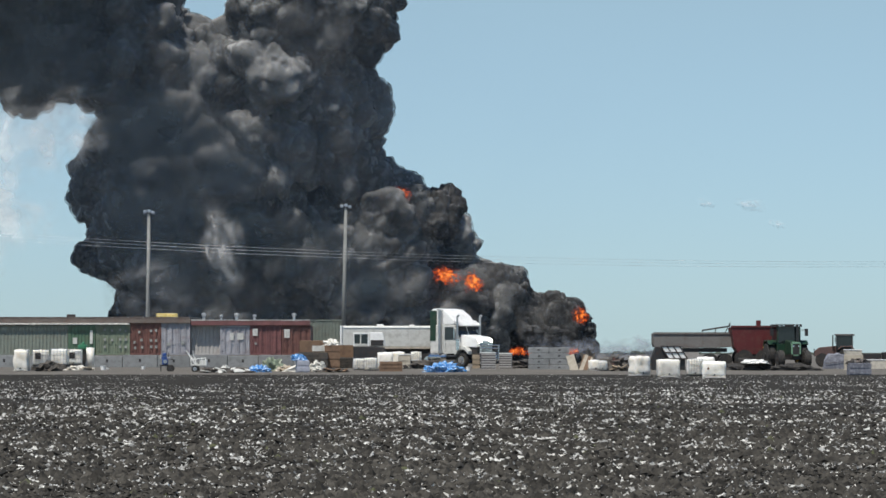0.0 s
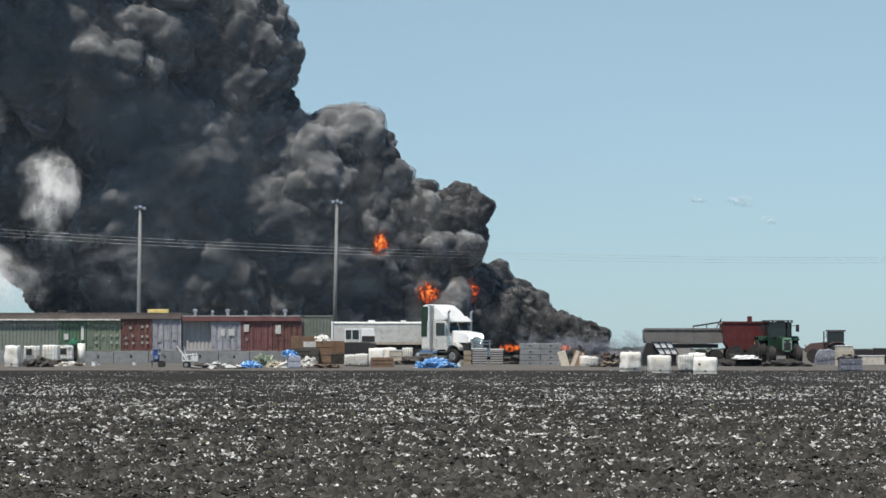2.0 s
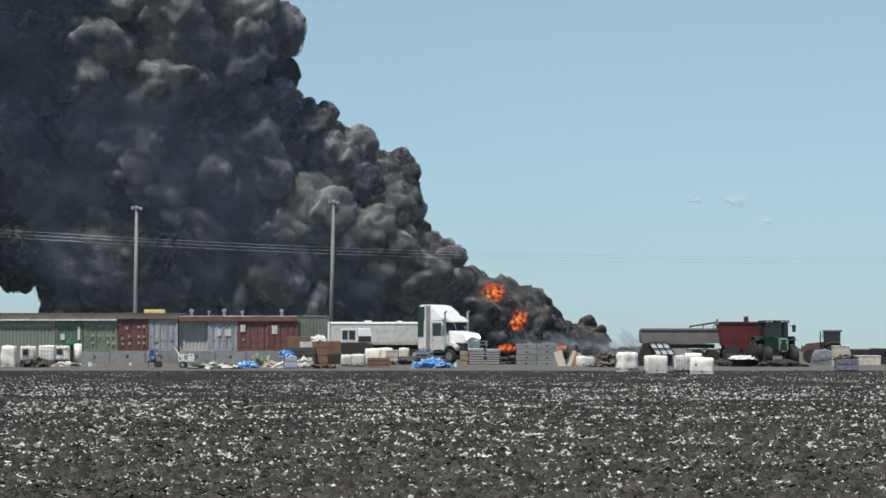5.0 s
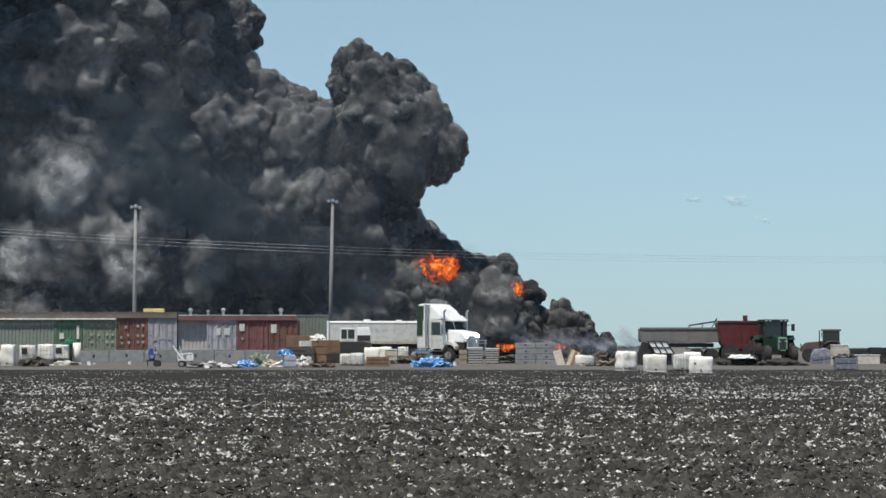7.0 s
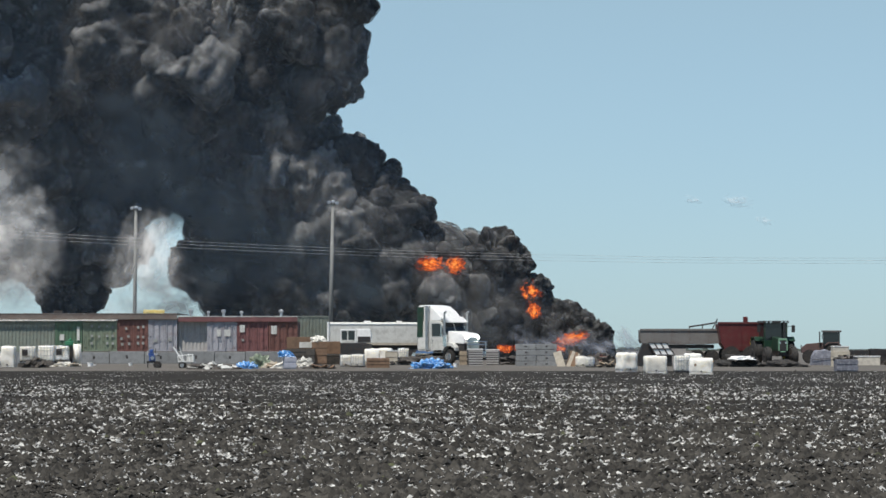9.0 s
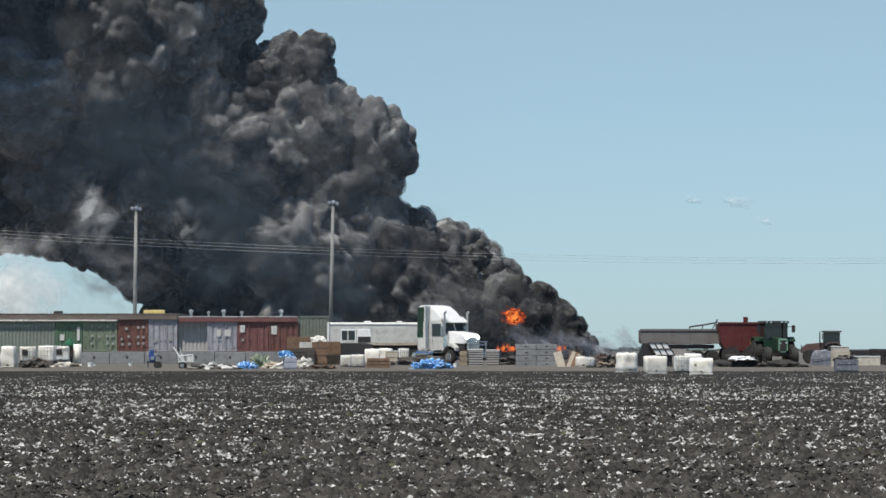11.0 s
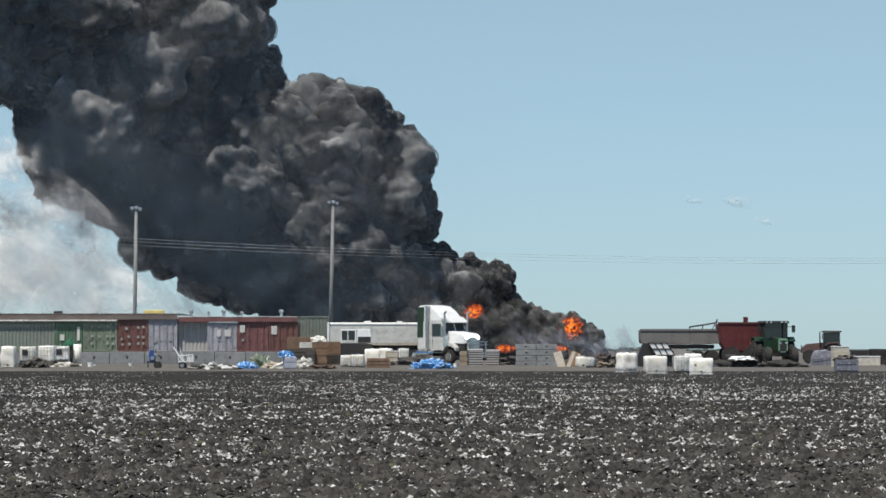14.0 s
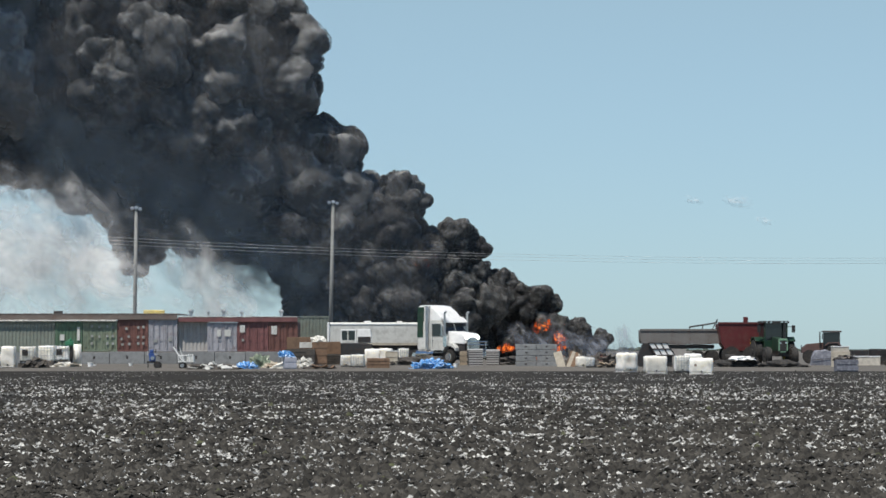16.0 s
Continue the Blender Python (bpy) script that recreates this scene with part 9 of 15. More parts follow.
head(3.00, ((0, -10.1, 13.5, 6), (1, -9.9, 13.9, 7.5), (1.5, -9.6, 14.3, 6), (2.5, -9.4, 14.5, 5.2), (3.5, -9.2, 14.9, 7.3), (4, -7.7, 16.2, 7), (4.5, -7.3, 16.6, 6.9), (5.5, -4.5, 18.2, 7.1), (6.5, -1.4, 21, 6), (7, -1.1, 21.2, -1.8), (8, -6, 24.6, -2.5), (9, -11.5, 29.6, -4.3), (10, -16.1, 33.7, -5.1), (10.5, -18.7, 35.5, -5), (11, -22.3, 36.9, -5.3), (11.5, -24.5, 38.8, -6), (12, -27.9, 40.7, -6.2), (12.5, -30.1, 42.6, -6.6), (13, -31.9, 44.1, -10.2), (16, -44.9, 56.1, -10.2)))
head(2.30, ((0, 7.8, 2.8, 10), (1, 8.3, 2.2, 10.3), (2, 8.5, 2.5, 10.1), (2.5, 9.2, 2.4, 10.1), (6, 9.9, 2.5, 10.1), (6.5, 10.6, 2.5, 10.4), (7.5, 13.7, 2.3, 10.5), (8, 13, 2.5, 10.5), (8.5, 14.2, 1.9, 2.5), (9.5, 13.2, 2, 2.6), (10, 11.7, 2.1, 2.5), (10.5, 9.6, 3.9, 1.7), (11, 7.2, 6.1, 1.6), (11.5, 4.4, 8.6, 1.1), (12, 1.3, 12.1, 0.3), (14.5, -14.4, 26.2, -3.9), (15.5, -19.5, 30.9, -5.3), (16, -21.6, 32.8, -6.8)))
head(2.84, ((0, -10.3, 13.9, 5.8), (1, -10.2, 14.2, 7.5), (1.5, -9.7, 14.9, 6.1), (2.5, -9.4, 15.2, 5.3), (3.5, -9.3, 15.6, 7.2), (4, -7.7, 16.6, 6.9), (4.5, -7.3, 17, 6.9), (5, -5.8, 17.9, 7.1), (5.5, -4.3, 19.4, 6.8), (6, -2.7, 20.4, -1.6), (6.5, -3.8, 23.2, -2.2), (7, -5.2, 27, -3.1), (7.5, -6.1, 30.2, -3.8), (8.5, -10.6, 34.1, -6.2), (9.5, -15, 38.1, -6.3), (10, -18, 39, -5.8), (10.5, -21.8, 39.6, -5.9), (11, -24, 41.6, -6.4), (11.5, -25.8, 43.1, -10.2), (14, -36.7, 53.1, -10.3), (16, -42.7, 57.1, -10.3)))
head(3.24, ((0, 3.1, 4.1, 9.6), (1.5, 3.4, 3.7, 9.7), (2, 4.5, 3.7, 9.7), (2.5, 4.6, 3.7, 9.7), (3.5, 7.2, 3.7, 10.1), (4, 7.7, 3.7, 9.7), (5.5, 8, 3.7, 9.7), (6, 8.6, 2.7, 2.3), (11, -11.3, 2.8, 2.3), (11.5, -13.4, 4.2, 1.3), (12.5, -18.4, 8.7, -2.3), (13, -21.4, 10.9, 0.5), (14.5, -30.9, 14.8, -0.3), (15, -33.8, 17.3, -0.9), (16, -39.9, 23.1, -3.3)))
head(2.01, ((0, 8.4, 2.4, 10.1), (0.5, 8.5, 2.4, 10.1), (1, 9.2, 2, 10.2), (6.5, 11, 2.1, 10.3), (7, 12.6, 2.1, 10.2), (7.5, 13.6, 1.6, 10.5), (8, 14.3, 1.5, 2.6), (13.5, -5.7, 1.6, 2.6), (14, -7.7, 3.2, 1.4), (15, -12.5, 7.5, -1.8), (15.5, -15.6, 10.2, 0.7), (16, -19.3, 12, 0.3)))
head(2.14, ((0, 9.3, 2.6, 10.1), (0.5, 9.4, 2.5, 10.5), (1.5, 12.1, 2.2, 10.5), (2, 13.6, 1.8, 10.6), (2.5, 14.8, 1.6, 2.6), (4, 9.6, 1.7, 2.6), (4.5, 7.6, 2.6, 1.9), (5, 5.4, 4.5, 1), (5.5, 2.9, 6.8, 1.5), (6, 0.2, 10.2, 0.7), (6.5, -1.5, 13.5, -0), (7, -5, 16.4, -0.7), (7.5, -9.3, 20.4, -1.6), (8.5, -15.4, 25.9, -5.4), (9, -18.1, 28.3, -6.2), (10, -22.7, 32.5, -8.1), (12, -31.4, 40.6, -7.7), (12.5, -33.3, 42.3, -10.4), (16, -48.4, 56.2, -10.7)))
head(3.58, ((0, -4.7, 14.2, -0.2), (0.5, -7.4, 18.7, -1.2), (1, -10.3, 22.2, -2), (2, -18.9, 29.1, -3.5), (2.5, -22.8, 31.1, -4), (3, -27.2, 32.5, -4.3), (3.5, -29, 34, -9.1), (5, -35.7, 40.3, -7.1), (5.5, -38, 42, -6.5), (6, -39.7, 43.5, -9.9), (9, -52.7, 55.5, -9.9), (16, -58.7, 59.5, -9.9)))
head(4.06, ((0, -32, 12.3, -0.2), (0.5, -34.9, 14.8, -0.3), (1, -38.4, 17.7, -1), (2.5, -46.9, 25.9, -7.2), (3, -49.7, 28.4, -6.2), (3.5, -52.1, 30.7, -6.6), (5.5, -60.6, 38.6, -8.4), (16, -66.6, 42.6, -8.4)))
head(2.40, ((0, 0, 2.3, 2.4), (6, -22.7, 1.9, 2.5), (9, -36.1, 4.3, 2.1), (9.5, -36.4, 8.1, 1.2), (10, -37.6, 10.5, 0.6), (10.5, -39.2, 12.2, 0.3), (11.5, -44.6, 16, -2.1), (13, -53.4, 24.5, -6.1), (14, -58.7, 29.4, -7.3), (16, -64.7, 33.4, -7.3)))
head(1.97, ((0, 10.7, 2.4, 10.2), (0.5, 10.8, 1.8, 10.6), (2.5, 11.2, 2.1, 10.2), (3, 12.5, 2.1, 10.2), (3.5, 12.6, 2.1, 10.2), (4, 14.2, 2, 10.6), (6, 14.3, 1.9, 10.5), (7, 12.9, 1.9, 10.3), (7.5, 14, 1.7, 10.5), (8, 15.2, 1.5, 2.7), (9.5, 10.1, 1.5, 2.6), (10, 8.1, 3.1, 1.4), (11, 3.2, 7.4, 0.3), (11.5, 0.2, 10.1, 0.1), (13.5, -12.6, 21.5, -2.2), (14.5, -18.6, 27, -4), (15.5, -23.5, 31.4, -6.5), (16, -25.4, 33.2, -9.1)))
head(2.29, ((0, -33.1, 10.7, 8.2), (0.5, -33, 10.8, 8.3), (1, -34.2, 9.9, 8.5), (1.5, -35.6, 8.4, 8.3), (2.5, -35.1, 8.6, 5.4), (3, -34.9, 8.8, 5.3), (3.5, -35.1, 9, 8), (7.5, -33.9, 10.1, 4.2), (8, -34.1, 10.4, 7.1), (8.5, -34, 10.5, 6.6), (9, -34.1, 10.7, 8.3), (9.5, -32.6, 10.3, 0.7), (10, -34.4, 10.5, 0.4), (10.5, -36.8, 11.5, 0.3), (11, -39.6, 13.3, 0), (11.5, -43.3, 13.7, -0.1), (12, -46, 15.7, -1), (13, -51.6, 21.2, -5.4), (13.5, -54.6, 24, -6.1), (14.5, -59.9, 29, -7.2), (16, -65.9, 33, -7.2)))
head(2.71, ((0, 4.4, 3.4, 9.8), (1.5, 5.1, 2.9, 9.9), (7, 6.2, 3, 9.9), (7.5, 7.8, 2.9, 9.9), (8, 7.9, 3, 10.1), (9, 10.9, 3.1, 9.9), (9.5, 11.6, 2.5, 2.4), (10, 11.1, 2.6, 2.4), (10.5, 10.2, 3.2, 2.1), (11.5, 5.2, 7.5, 1.3), (12, 2.4, 10.2, 0.7), (12.5, 0.4, 14.5, -0.3), (13, -2.7, 17.6, -0.9), (13.5, -5.2, 21.3, -1.8), (14.5, -11.4, 26.6, -3.1), (15, -14.4, 28.7, -3.4), (16, -19.1, 32.9, -5.2)))
head(2.40, ((0, 7.6, 3, 10), (1, 7.9, 2.4, 10.3), (2, 8.1, 2.7, 10), (2.5, 8.8, 2.5, 10.1), (6.5, 9.7, 2.6, 10.1), (7, 11.3, 2.4, 10.3), (7.5, 9.7, 2.4, 10.1), (10.5, 10.4, 2.8, 10), (11, 11.2, 2.1, 2.5), (11.5, 9.6, 2, 2.5), (12, 7.5, 3.6, 2.1), (13, 2.5, 8.4, 0.9), (13.5, -0.6, 11.2, 0.5), (14, -2.8, 13.9, -0.1), (16, -15.2, 25.5, -3)))
head(2.29, ((0, 7.9, 2.8, 10), (2, 8.5, 2.5, 10.1), (2.5, 9.4, 2.4, 10.1), (5.5, 10, 2.5, 10.1), (6, 11, 1.9, 2.5), (6.5, 9.6, 1.7, 2.6), (12, -10.8, 1.8, 2.5), (12.5, -12.8, 3.2, 1.5), (13, -15.1, 5.2, 0.8), (13.5, -17.7, 7.5, 1.3), (14, -20.7, 8.2, 1.1), (15.5, -28.2, 11.6, 0.4), (16, -29.9, 12.6, 0.2)))
head(2.03, ((0, 10.5, 1.9, 2.5), (0.5, 8.6, 1.8, 2.6), (1, 6.6, 3.3, 2.2), (2, 1.6, 7.8, 1.2), (2.5, -1.3, 10.6, 0.6), (3, -5.6, 12.8, 0.1), (5, -18.2, 24.2, -4.1), (5.5, -21.1, 26.9, -4.1), (6, -23.7, 29.3, -5), (7.5, -30.1, 35.2, -8.8), (9, -36.8, 41.4, -7.5), (9.5, -38.6, 42.9, -10.6), (12, -49.4, 52.9, -10.7), (16, -55.4, 56.9, -10.7)))
head(3.51, ((0, 2.3, 4.4, 9.5), (1, 2.5, 4, 9.5), (3, 3.2, 4.2, 9.5), (3.5, 4.6, 3.1, 10.3), (4, 4.8, 4.1, 9.5), (4.5, 4.9, 4.3, 9.5), (5, 5.9, 4.2, 9.7), (5.5, 7.4, 3.6, 9.9), (6, 8.8, 3.1, 2.2), (6.5, 7.8, 3, 2.3), (7, 5.8, 3.1, 2.3), (7.5, 4.6, 2.9, 2.3), (11.5, -11.6, 3.1, 2.2), (12.5, -16.3, 7.3, -1), (13, -19.2, 9.7, 0.8), (14.5, -28.7, 14, -0.3), (15.5, -35.2, 19.3, -1.3), (16, -39, 21.2, -1.8)))
head(3.46, ((0, -13.7, 17.6, 5.2), (1, -13.6, 18, 6.5), (1.5, -12.8, 18.4, 6.9), (2, -11.3, 19.8, 5.7), (2.5, -11.2, 20, 6.1), (3, -10.3, 20.6, 5.9), (3.5, -10.2, 20.7, 5.7), (4, -9.8, 20.4, -1.6), (4.5, -14.2, 22.4, -2), (5, -17.3, 25.2, -3), (5.5, -20.9, 28.2, -3.3), (6, -23.4, 30.4, -4.5), (7.5, -29.7, 36.2, -8.2), (9, -36.5, 42.1, -6.5), (9.5, -38.2, 43.7, -9.9), (12, -49.1, 53.7, -9.9), (16, -55.1, 57.7, -9.9)))
head(4.97, ((0, -13.9, 24.4, -2.5), (1, -18.6, 29, -3.6), (1.5, -19.9, 31.1, -4), (2, -22.2, 33.2, -4.5), (2.5, -24.9, 35, -4.9), (3, -29.5, 36.6, -5.3), (3.5, -31.6, 38.4, -7), (4, -33.8, 40.5, -6.3), (7.5, -49.2, 40.5, -6.2), (8, -51, 42.2, -8.8), (10.5, -61.8, 52.1, -9.1), (16, -67.8, 56.1, -9.1)))
head(1.73, ((0, 10.8, 2.1, 10.3), (1, 11.2, 1.7, 10.4), (11, 13.6, 1.7, 10.4), (11.5, 14.8, 1.3, 2.7), (12, 14, 1.2, 2.7), (12.5, 12.2, 1.6, 2.4), (13.5, 7.8, 5.4, 1.5), (14, 5.1, 7.8, 1.3), (14.5, 2.8, 9.3, 0.9), (15, 1, 11.4, 0.5), (16, -5.3, 16.5, -0.7)))
head(2.50, ((0, -21.8, 29, 3.1), (0.5, -21.6, 29, 0.7), (2.5, -21.4, 29.9, 4.5), (3, -19.9, 29.8, 4.1), (3.5, -20.1, 30.9, 3.3), (4, -19.9, 30.9, 2), (6, -19.6, 31.7, 3.7), (6.5, -19, 31, -4), (8, -25.9, 37.2, -5.4), (8.5, -27.8, 38.9, -8.1), (9, -30.1, 41, -7.4), (9.5, -31.9, 42.6, -10.3), (12, -42.7, 52.6, -10.5), (16, -48.7, 56.6, -10.5)))
head(1.55, ((0, 12.3, 1.9, 10.3), (2, 13.4, 1.4, 10.4), (7.5, 14.7, 1.4, 10.4), (8, 15.9, 1.5, 2.6), (9.5, 9.1, 7, 1.4), (10, 6.6, 9.3, 0.9), (10.5, 3.2, 10.2, 0.7), (12, -7.4, 16.1, -0.6), (13.5, -16.8, 24.7, -3.6), (14.5, -22.3, 29.7, -4.5), (15, -24.6, 31.8, -5.2), (16, -28.6, 35.3, -9.8)))
head(1.62, ((0, 12.1, 2, 10.3), (2, 13, 1.5, 10.4), (7, 14.1, 1.5, 10.4), (7.5, 14.6, 1.5, 10.4), (8, 15.7, 1.1, 2.7), (15.5, -10.5, 1.2, 2.7), (16, -14, 2.5, 2.4)))
head(3.36, ((0, 2.6, 4.2, 9.5), (1, 2.8, 3.8, 9.6), (3.5, 3.5, 4, 10.1), (4, 5, 3.9, 9.6), (7, 6.1, 3.8, 10.2), (7.5, 7.6, 3.7, 9.7), (8, 7.9, 3.9, 10.2), (8.5, 9.4, 4, 10.1), (9, 10.7, 3, 2.3), (9.5, 9.7, 3, 2.3), (10, 7.7, 3, 2.3), (10.5, 5.6, 3.6, 1.8), (11, 3.2, 5.6, 0.6), (11.5, 0.5, 8, 0.4), (12, -2.5, 10.8, 0.5), (13.5, -11.8, 20.3, -1.6), (15, -19.1, 30.9, -4), (15.5, -21.3, 32.9, -4.6), (16, -23.4, 34.7, -7.2)))
head(1.63, ((0, 11.9, 1.9, 10.3), (1.5, 12.2, 1.5, 10.4), (10, 14, 1.7, 10.3), (10.5, 14.6, 1.2, 2.7), (11, 12.6, 2.4, 2.4), (11.5, 10.6, 5.1, 1.8), (12.5, 5.2, 9.7, 0.8), (13, 2.3, 12.3, -0.3), (15, -10.4, 23.9, -3), (16, -15.9, 29, -4.6)))
head(2.83, ((0, 8, 3.5, 9.8), (0.5, 8.1, 3.4, 10.3), (1, 9.4, 2.3, 2.5), (1.5, 7.4, 2.8, 2.1), (2, 5.2, 4.7, 1.4), (2.5, 2.7, 7, 1.4), (3, -0.2, 9.6, 0.8), (5.5, -16.1, 24.5, -2.6), (6, -19.7, 25.4, -2.7), (6.5, -24.1, 28.6, -3.4), (7.5, -28.6, 32.7, -6.5), (8, -30.8, 34.7, -6.4), (8.5, -32.7, 36.5, -8.7), (10, -39.5, 42.8, -6.7), (10.5, -41.2, 44.3, -10.3), (13, -52, 54.3, -10.3), (16, -58, 58.3, -10.3)))
head(2.73, ((0, 3.9, 7.4, 1.3), (0.5, 0.6, 10.8, 0.6), (1, -2, 14.5, -0.3), (2, -7.8, 20.7, -1.6), (2.5, -9.8, 23.4, -2.2), (3.5, -15.5, 28.6, -3.7), (4, -17.9, 30.8, -5.1), (5.5, -24.3, 36.5, -8.7), (6.5, -28.8, 40.7, -7.3), (7, -30.7, 42.4, -10.1), (10, -43.7, 54.3, -10.3), (16, -49.7, 58.3, -10.3)))
head(3.99, ((0, -12.2, 21, -1.7), (0.5, -14, 24.4, -2.5), (1, -17.5, 27, -3.1), (1.5, -20.1, 29.3, -4.5), (2.5, -24.6, 33.5, -5.2), (3, -28.4, 35.3, -5), (3.5, -30.3, 37, -7.9), (4.5, -34.8, 41.2, -6.5), (7.5, -48, 41.5, -6.4), (8, -49.6, 43.1, -9.5), (10.5, -60.5, 53, -9.7), (16, -66.5, 57, -9.7)))
head(2.47, ((0, -9.9, 14.2, 5.9), (1, -9.8, 14.6, 7.5), (1.5, -9.3, 15.3, 6), (2.5, -9, 15.5, 5.3), (3.5, -8.9, 15.9, 7.2), (4, -7.3, 16.9, 6.9), (4.5, -6.8, 17.3, 6.9), (5, -5.3, 18.2, 7.1), (5.5, -3.8, 19.7, 6.8), (6, -2.2, 20.7, -1.6), (6.5, -5, 23.8, -2.3), (7.5, -10.8, 31.6, -4.1), (8, -12.9, 33.5, -4.9), (8.5, -14.9, 35.1, -8.9), (10, -21.6, 41.5, -6.5), (10.5, -23.5, 42.9, -10.4), (13, -34.3, 52.9, -10.5), (16, -40.3, 56.9, -10.5)))
head(3.32, ((0, 8.7, 3.4, 2.1), (1, 3.7, 7.8, 1.2), (1.5, 2.4, 10.9, 0.5), (2, 0.5, 12.6, 0.2), (3, -5.5, 18.4, -1.1), (3.5, -8.2, 20.5, -1.6), (4, -11.9, 21.3, -1.8), (5, -18, 26.9, -3.4), (6, -23, 31.4, -5.1), (7, -27.1, 35.2, -8), (8.5, -33.8, 41.3, -6.9), (9, -36, 42.3, -6.6), (9.5, -37.8, 43.8, -10), (12, -48.6, 53.8, -10), (16, -54.6, 57.8, -10)))
head(1.94, ((0, 10.8, 2.3, 10.2), (0.5, 10.9, 1.8, 10.6), (2.5, 11.3, 2.1, 10.2), (3, 12.5, 2.1, 10.2), (3.5, 12.6, 2.1, 10.2), (4, 14.2, 2, 10.6), (6, 14.3, 1.9, 10.5), (7, 13, 1.9, 10.3), (7.5, 14, 1.7, 10.4), (8, 15.2, 1.5, 2.7), (8.5, 14.8, 1.5, 2.6), (9, 13.5, 1.5, 2.6), (14.5, -6.4, 1.5, 2.6), (15, -8.4, 3.2, 1.3), (15.5, -10.8, 5.3, 1.8), (16, -14.2, 7.2, 1.4)))
head(2.55, ((0, -9.9, 14, 5.9), (1, -9.7, 14.4, 7.5), (1.5, -9.3, 15, 6), (2.5, -9.1, 15.3, 5.3), (3.5, -8.9, 15.7, 7.3), (4, -7.4, 16.8, 7), (4.5, -6.9, 17.2, 6.9), (5, -5.4, 18, 7.1), (6, -2.3, 20.9, 6.4), (6.5, -0.8, 21.2, 5.8), (7, -0.7, 20.8, -1.7), (8, -5.2, 24.4, -2.5), (9, -10.7, 29.4, -4), (10, -15.3, 33.5, -5.1), (10.5, -18, 35.5, -5), (11, -21.7, 36.9, -5.3), (11.5, -23.9, 38.8, -5.9), (12, -27.5, 40.6, -6.2), (12.5, -29.6, 42.6, -6.9), (13, -31.4, 44.1, -10.4), (16, -44.4, 56, -10.4)))
head(2.15, ((0, 9, 2.6, 10.1), (0.5, 9.1, 2.5, 10.4), (1, 10.6, 2.2, 10.2), (1.5, 10.7, 2.2, 10.2), (2, 12, 2.2, 10.4), (2.5, 11.7, 2.3, 10.4), (3, 13.2, 2.3, 10.3), (3.5, 12.6, 2.4, 10.3), (4, 14.2, 1.1, 10.8), (5, 14.3, 1.4, 10.7), (5.5, 14.2, 1.6, 2.6), (12.5, -11.4, 1.7, 2.6), (13, -13.4, 3.5, 1.2), (13.5, -15.8, 5.6, 1.7), (14, -18.9, 7.6, 1.3), (15, -24.4, 8.5, 1.1), (15.5, -28.4, 11, 0.5), (16, -29.9, 12, 0.3)))
head(2.69, ((0, -5.3, 13.6, -1), (1, -11.7, 19.5, -1.4), (1.5, -13.4, 22, -1.9), (2, -17.6, 24.4, -2.5), (2.5, -21.2, 26.5, -2.9), (3, -23.9, 28.9, -3.5), (3.5, -26, 30.8, -7.9), (4, -28, 32.6, -10), (6, -37, 41, -7.3), (6.5, -38.8, 42.6, -10.1), (9.5, -51.8, 54.5, -10.4), (16, -57.8, 58.5, -10.4)))
head(3.35, ((0, -10.9, 20.6, -1.6), (1, -17, 26.2, -3.1), (1.5, -19.7, 28.6, -4.6), (2.5, -24.4, 32.9, -5.3), (3, -27.6, 34.7, -4.8), (3.5, -29.4, 36.3, -8.5), (5, -36.2, 42.2, -6.6), (5.5, -37.9, 43.7, -10), (8, -48.8, 53.7, -10), (16, -54.8, 57.7, -10)))
head(2.06, ((0, -26.1, 28, 2.8), (1, -25.6, 28, -0.7), (3, -25.6, 28.9, 3.6), (4, -25, 28.8, -0.9), (6.5, -24.9, 30, 3.7), (7.5, -24.7, 30.3, 4.1), (8, -23.9, 31, 4.1), (8.5, -22.9, 31.8, -2.9), (11.5, -22.8, 33.4, 3.7), (12, -20.7, 32.7, -4.3), (12.5, -22.6, 34.2, -8.9), (14, -29.2, 40.3, -7.9), (14.5, -31.1, 42, -10.4), (16, -37.6, 47.9, -10.7)))
head(3.02, ((0, 2.6, 3.8, 9.7), (3.5, 3.3, 3.5, 9.8), (4, 4.9, 3.4, 9.8), (7, 5.5, 3.4, 9.8), (7.5, 6.4, 3.3, 9.8), (8, 6.5, 3.4, 9.8), (8.5, 8, 3.5, 9.7), (9, 8.6, 3.4, 9.8), (10.5, 8.9, 3.6, 9.7), (11, 9.9, 2.7, 2.3), (11.5, 8.7, 2.6, 2.4), (12, 6.6, 3.8, 2.1), (12.5, 4.9, 6.3, 1.4), (14, -3.8, 14.5, -0.3), (14.5, -6.3, 17.6, -1), (15, -8.1, 20.2, -1.5), (16, -15, 25.9, -2.8)))
head(3.08, ((0, 3.5, 3.9, 9.7), (1.5, 3.9, 3.5, 9.7), (3, 5.6, 3.6, 9.8), (4, 8.2, 3.5, 9.7), (5, 8.4, 3.6, 9.7), (5.5, 9.3, 2.7, 2.3), (6, 7.3, 2.6, 2.4), (6.5, 5.1, 4.4, 1.6), (7.5, -0.2, 9.2, 0.7), (8.5, -6.4, 15.4, -0.5), (9, -9.2, 19.4, -1.4), (9.5, -13.1, 21.9, -1.9), (10, -16.2, 24.7, -3.4), (11, -22.3, 29.9, -3.7), (11.5, -24.6, 31.9, -4.7), (12, -27.6, 34.1, -4.7), (12.5, -29.4, 35.6, -8.9), (14, -36.2, 41.9, -6.8), (14.5, -38, 43.5, -10.1), (16, -44.5, 49.5, -10.2)))
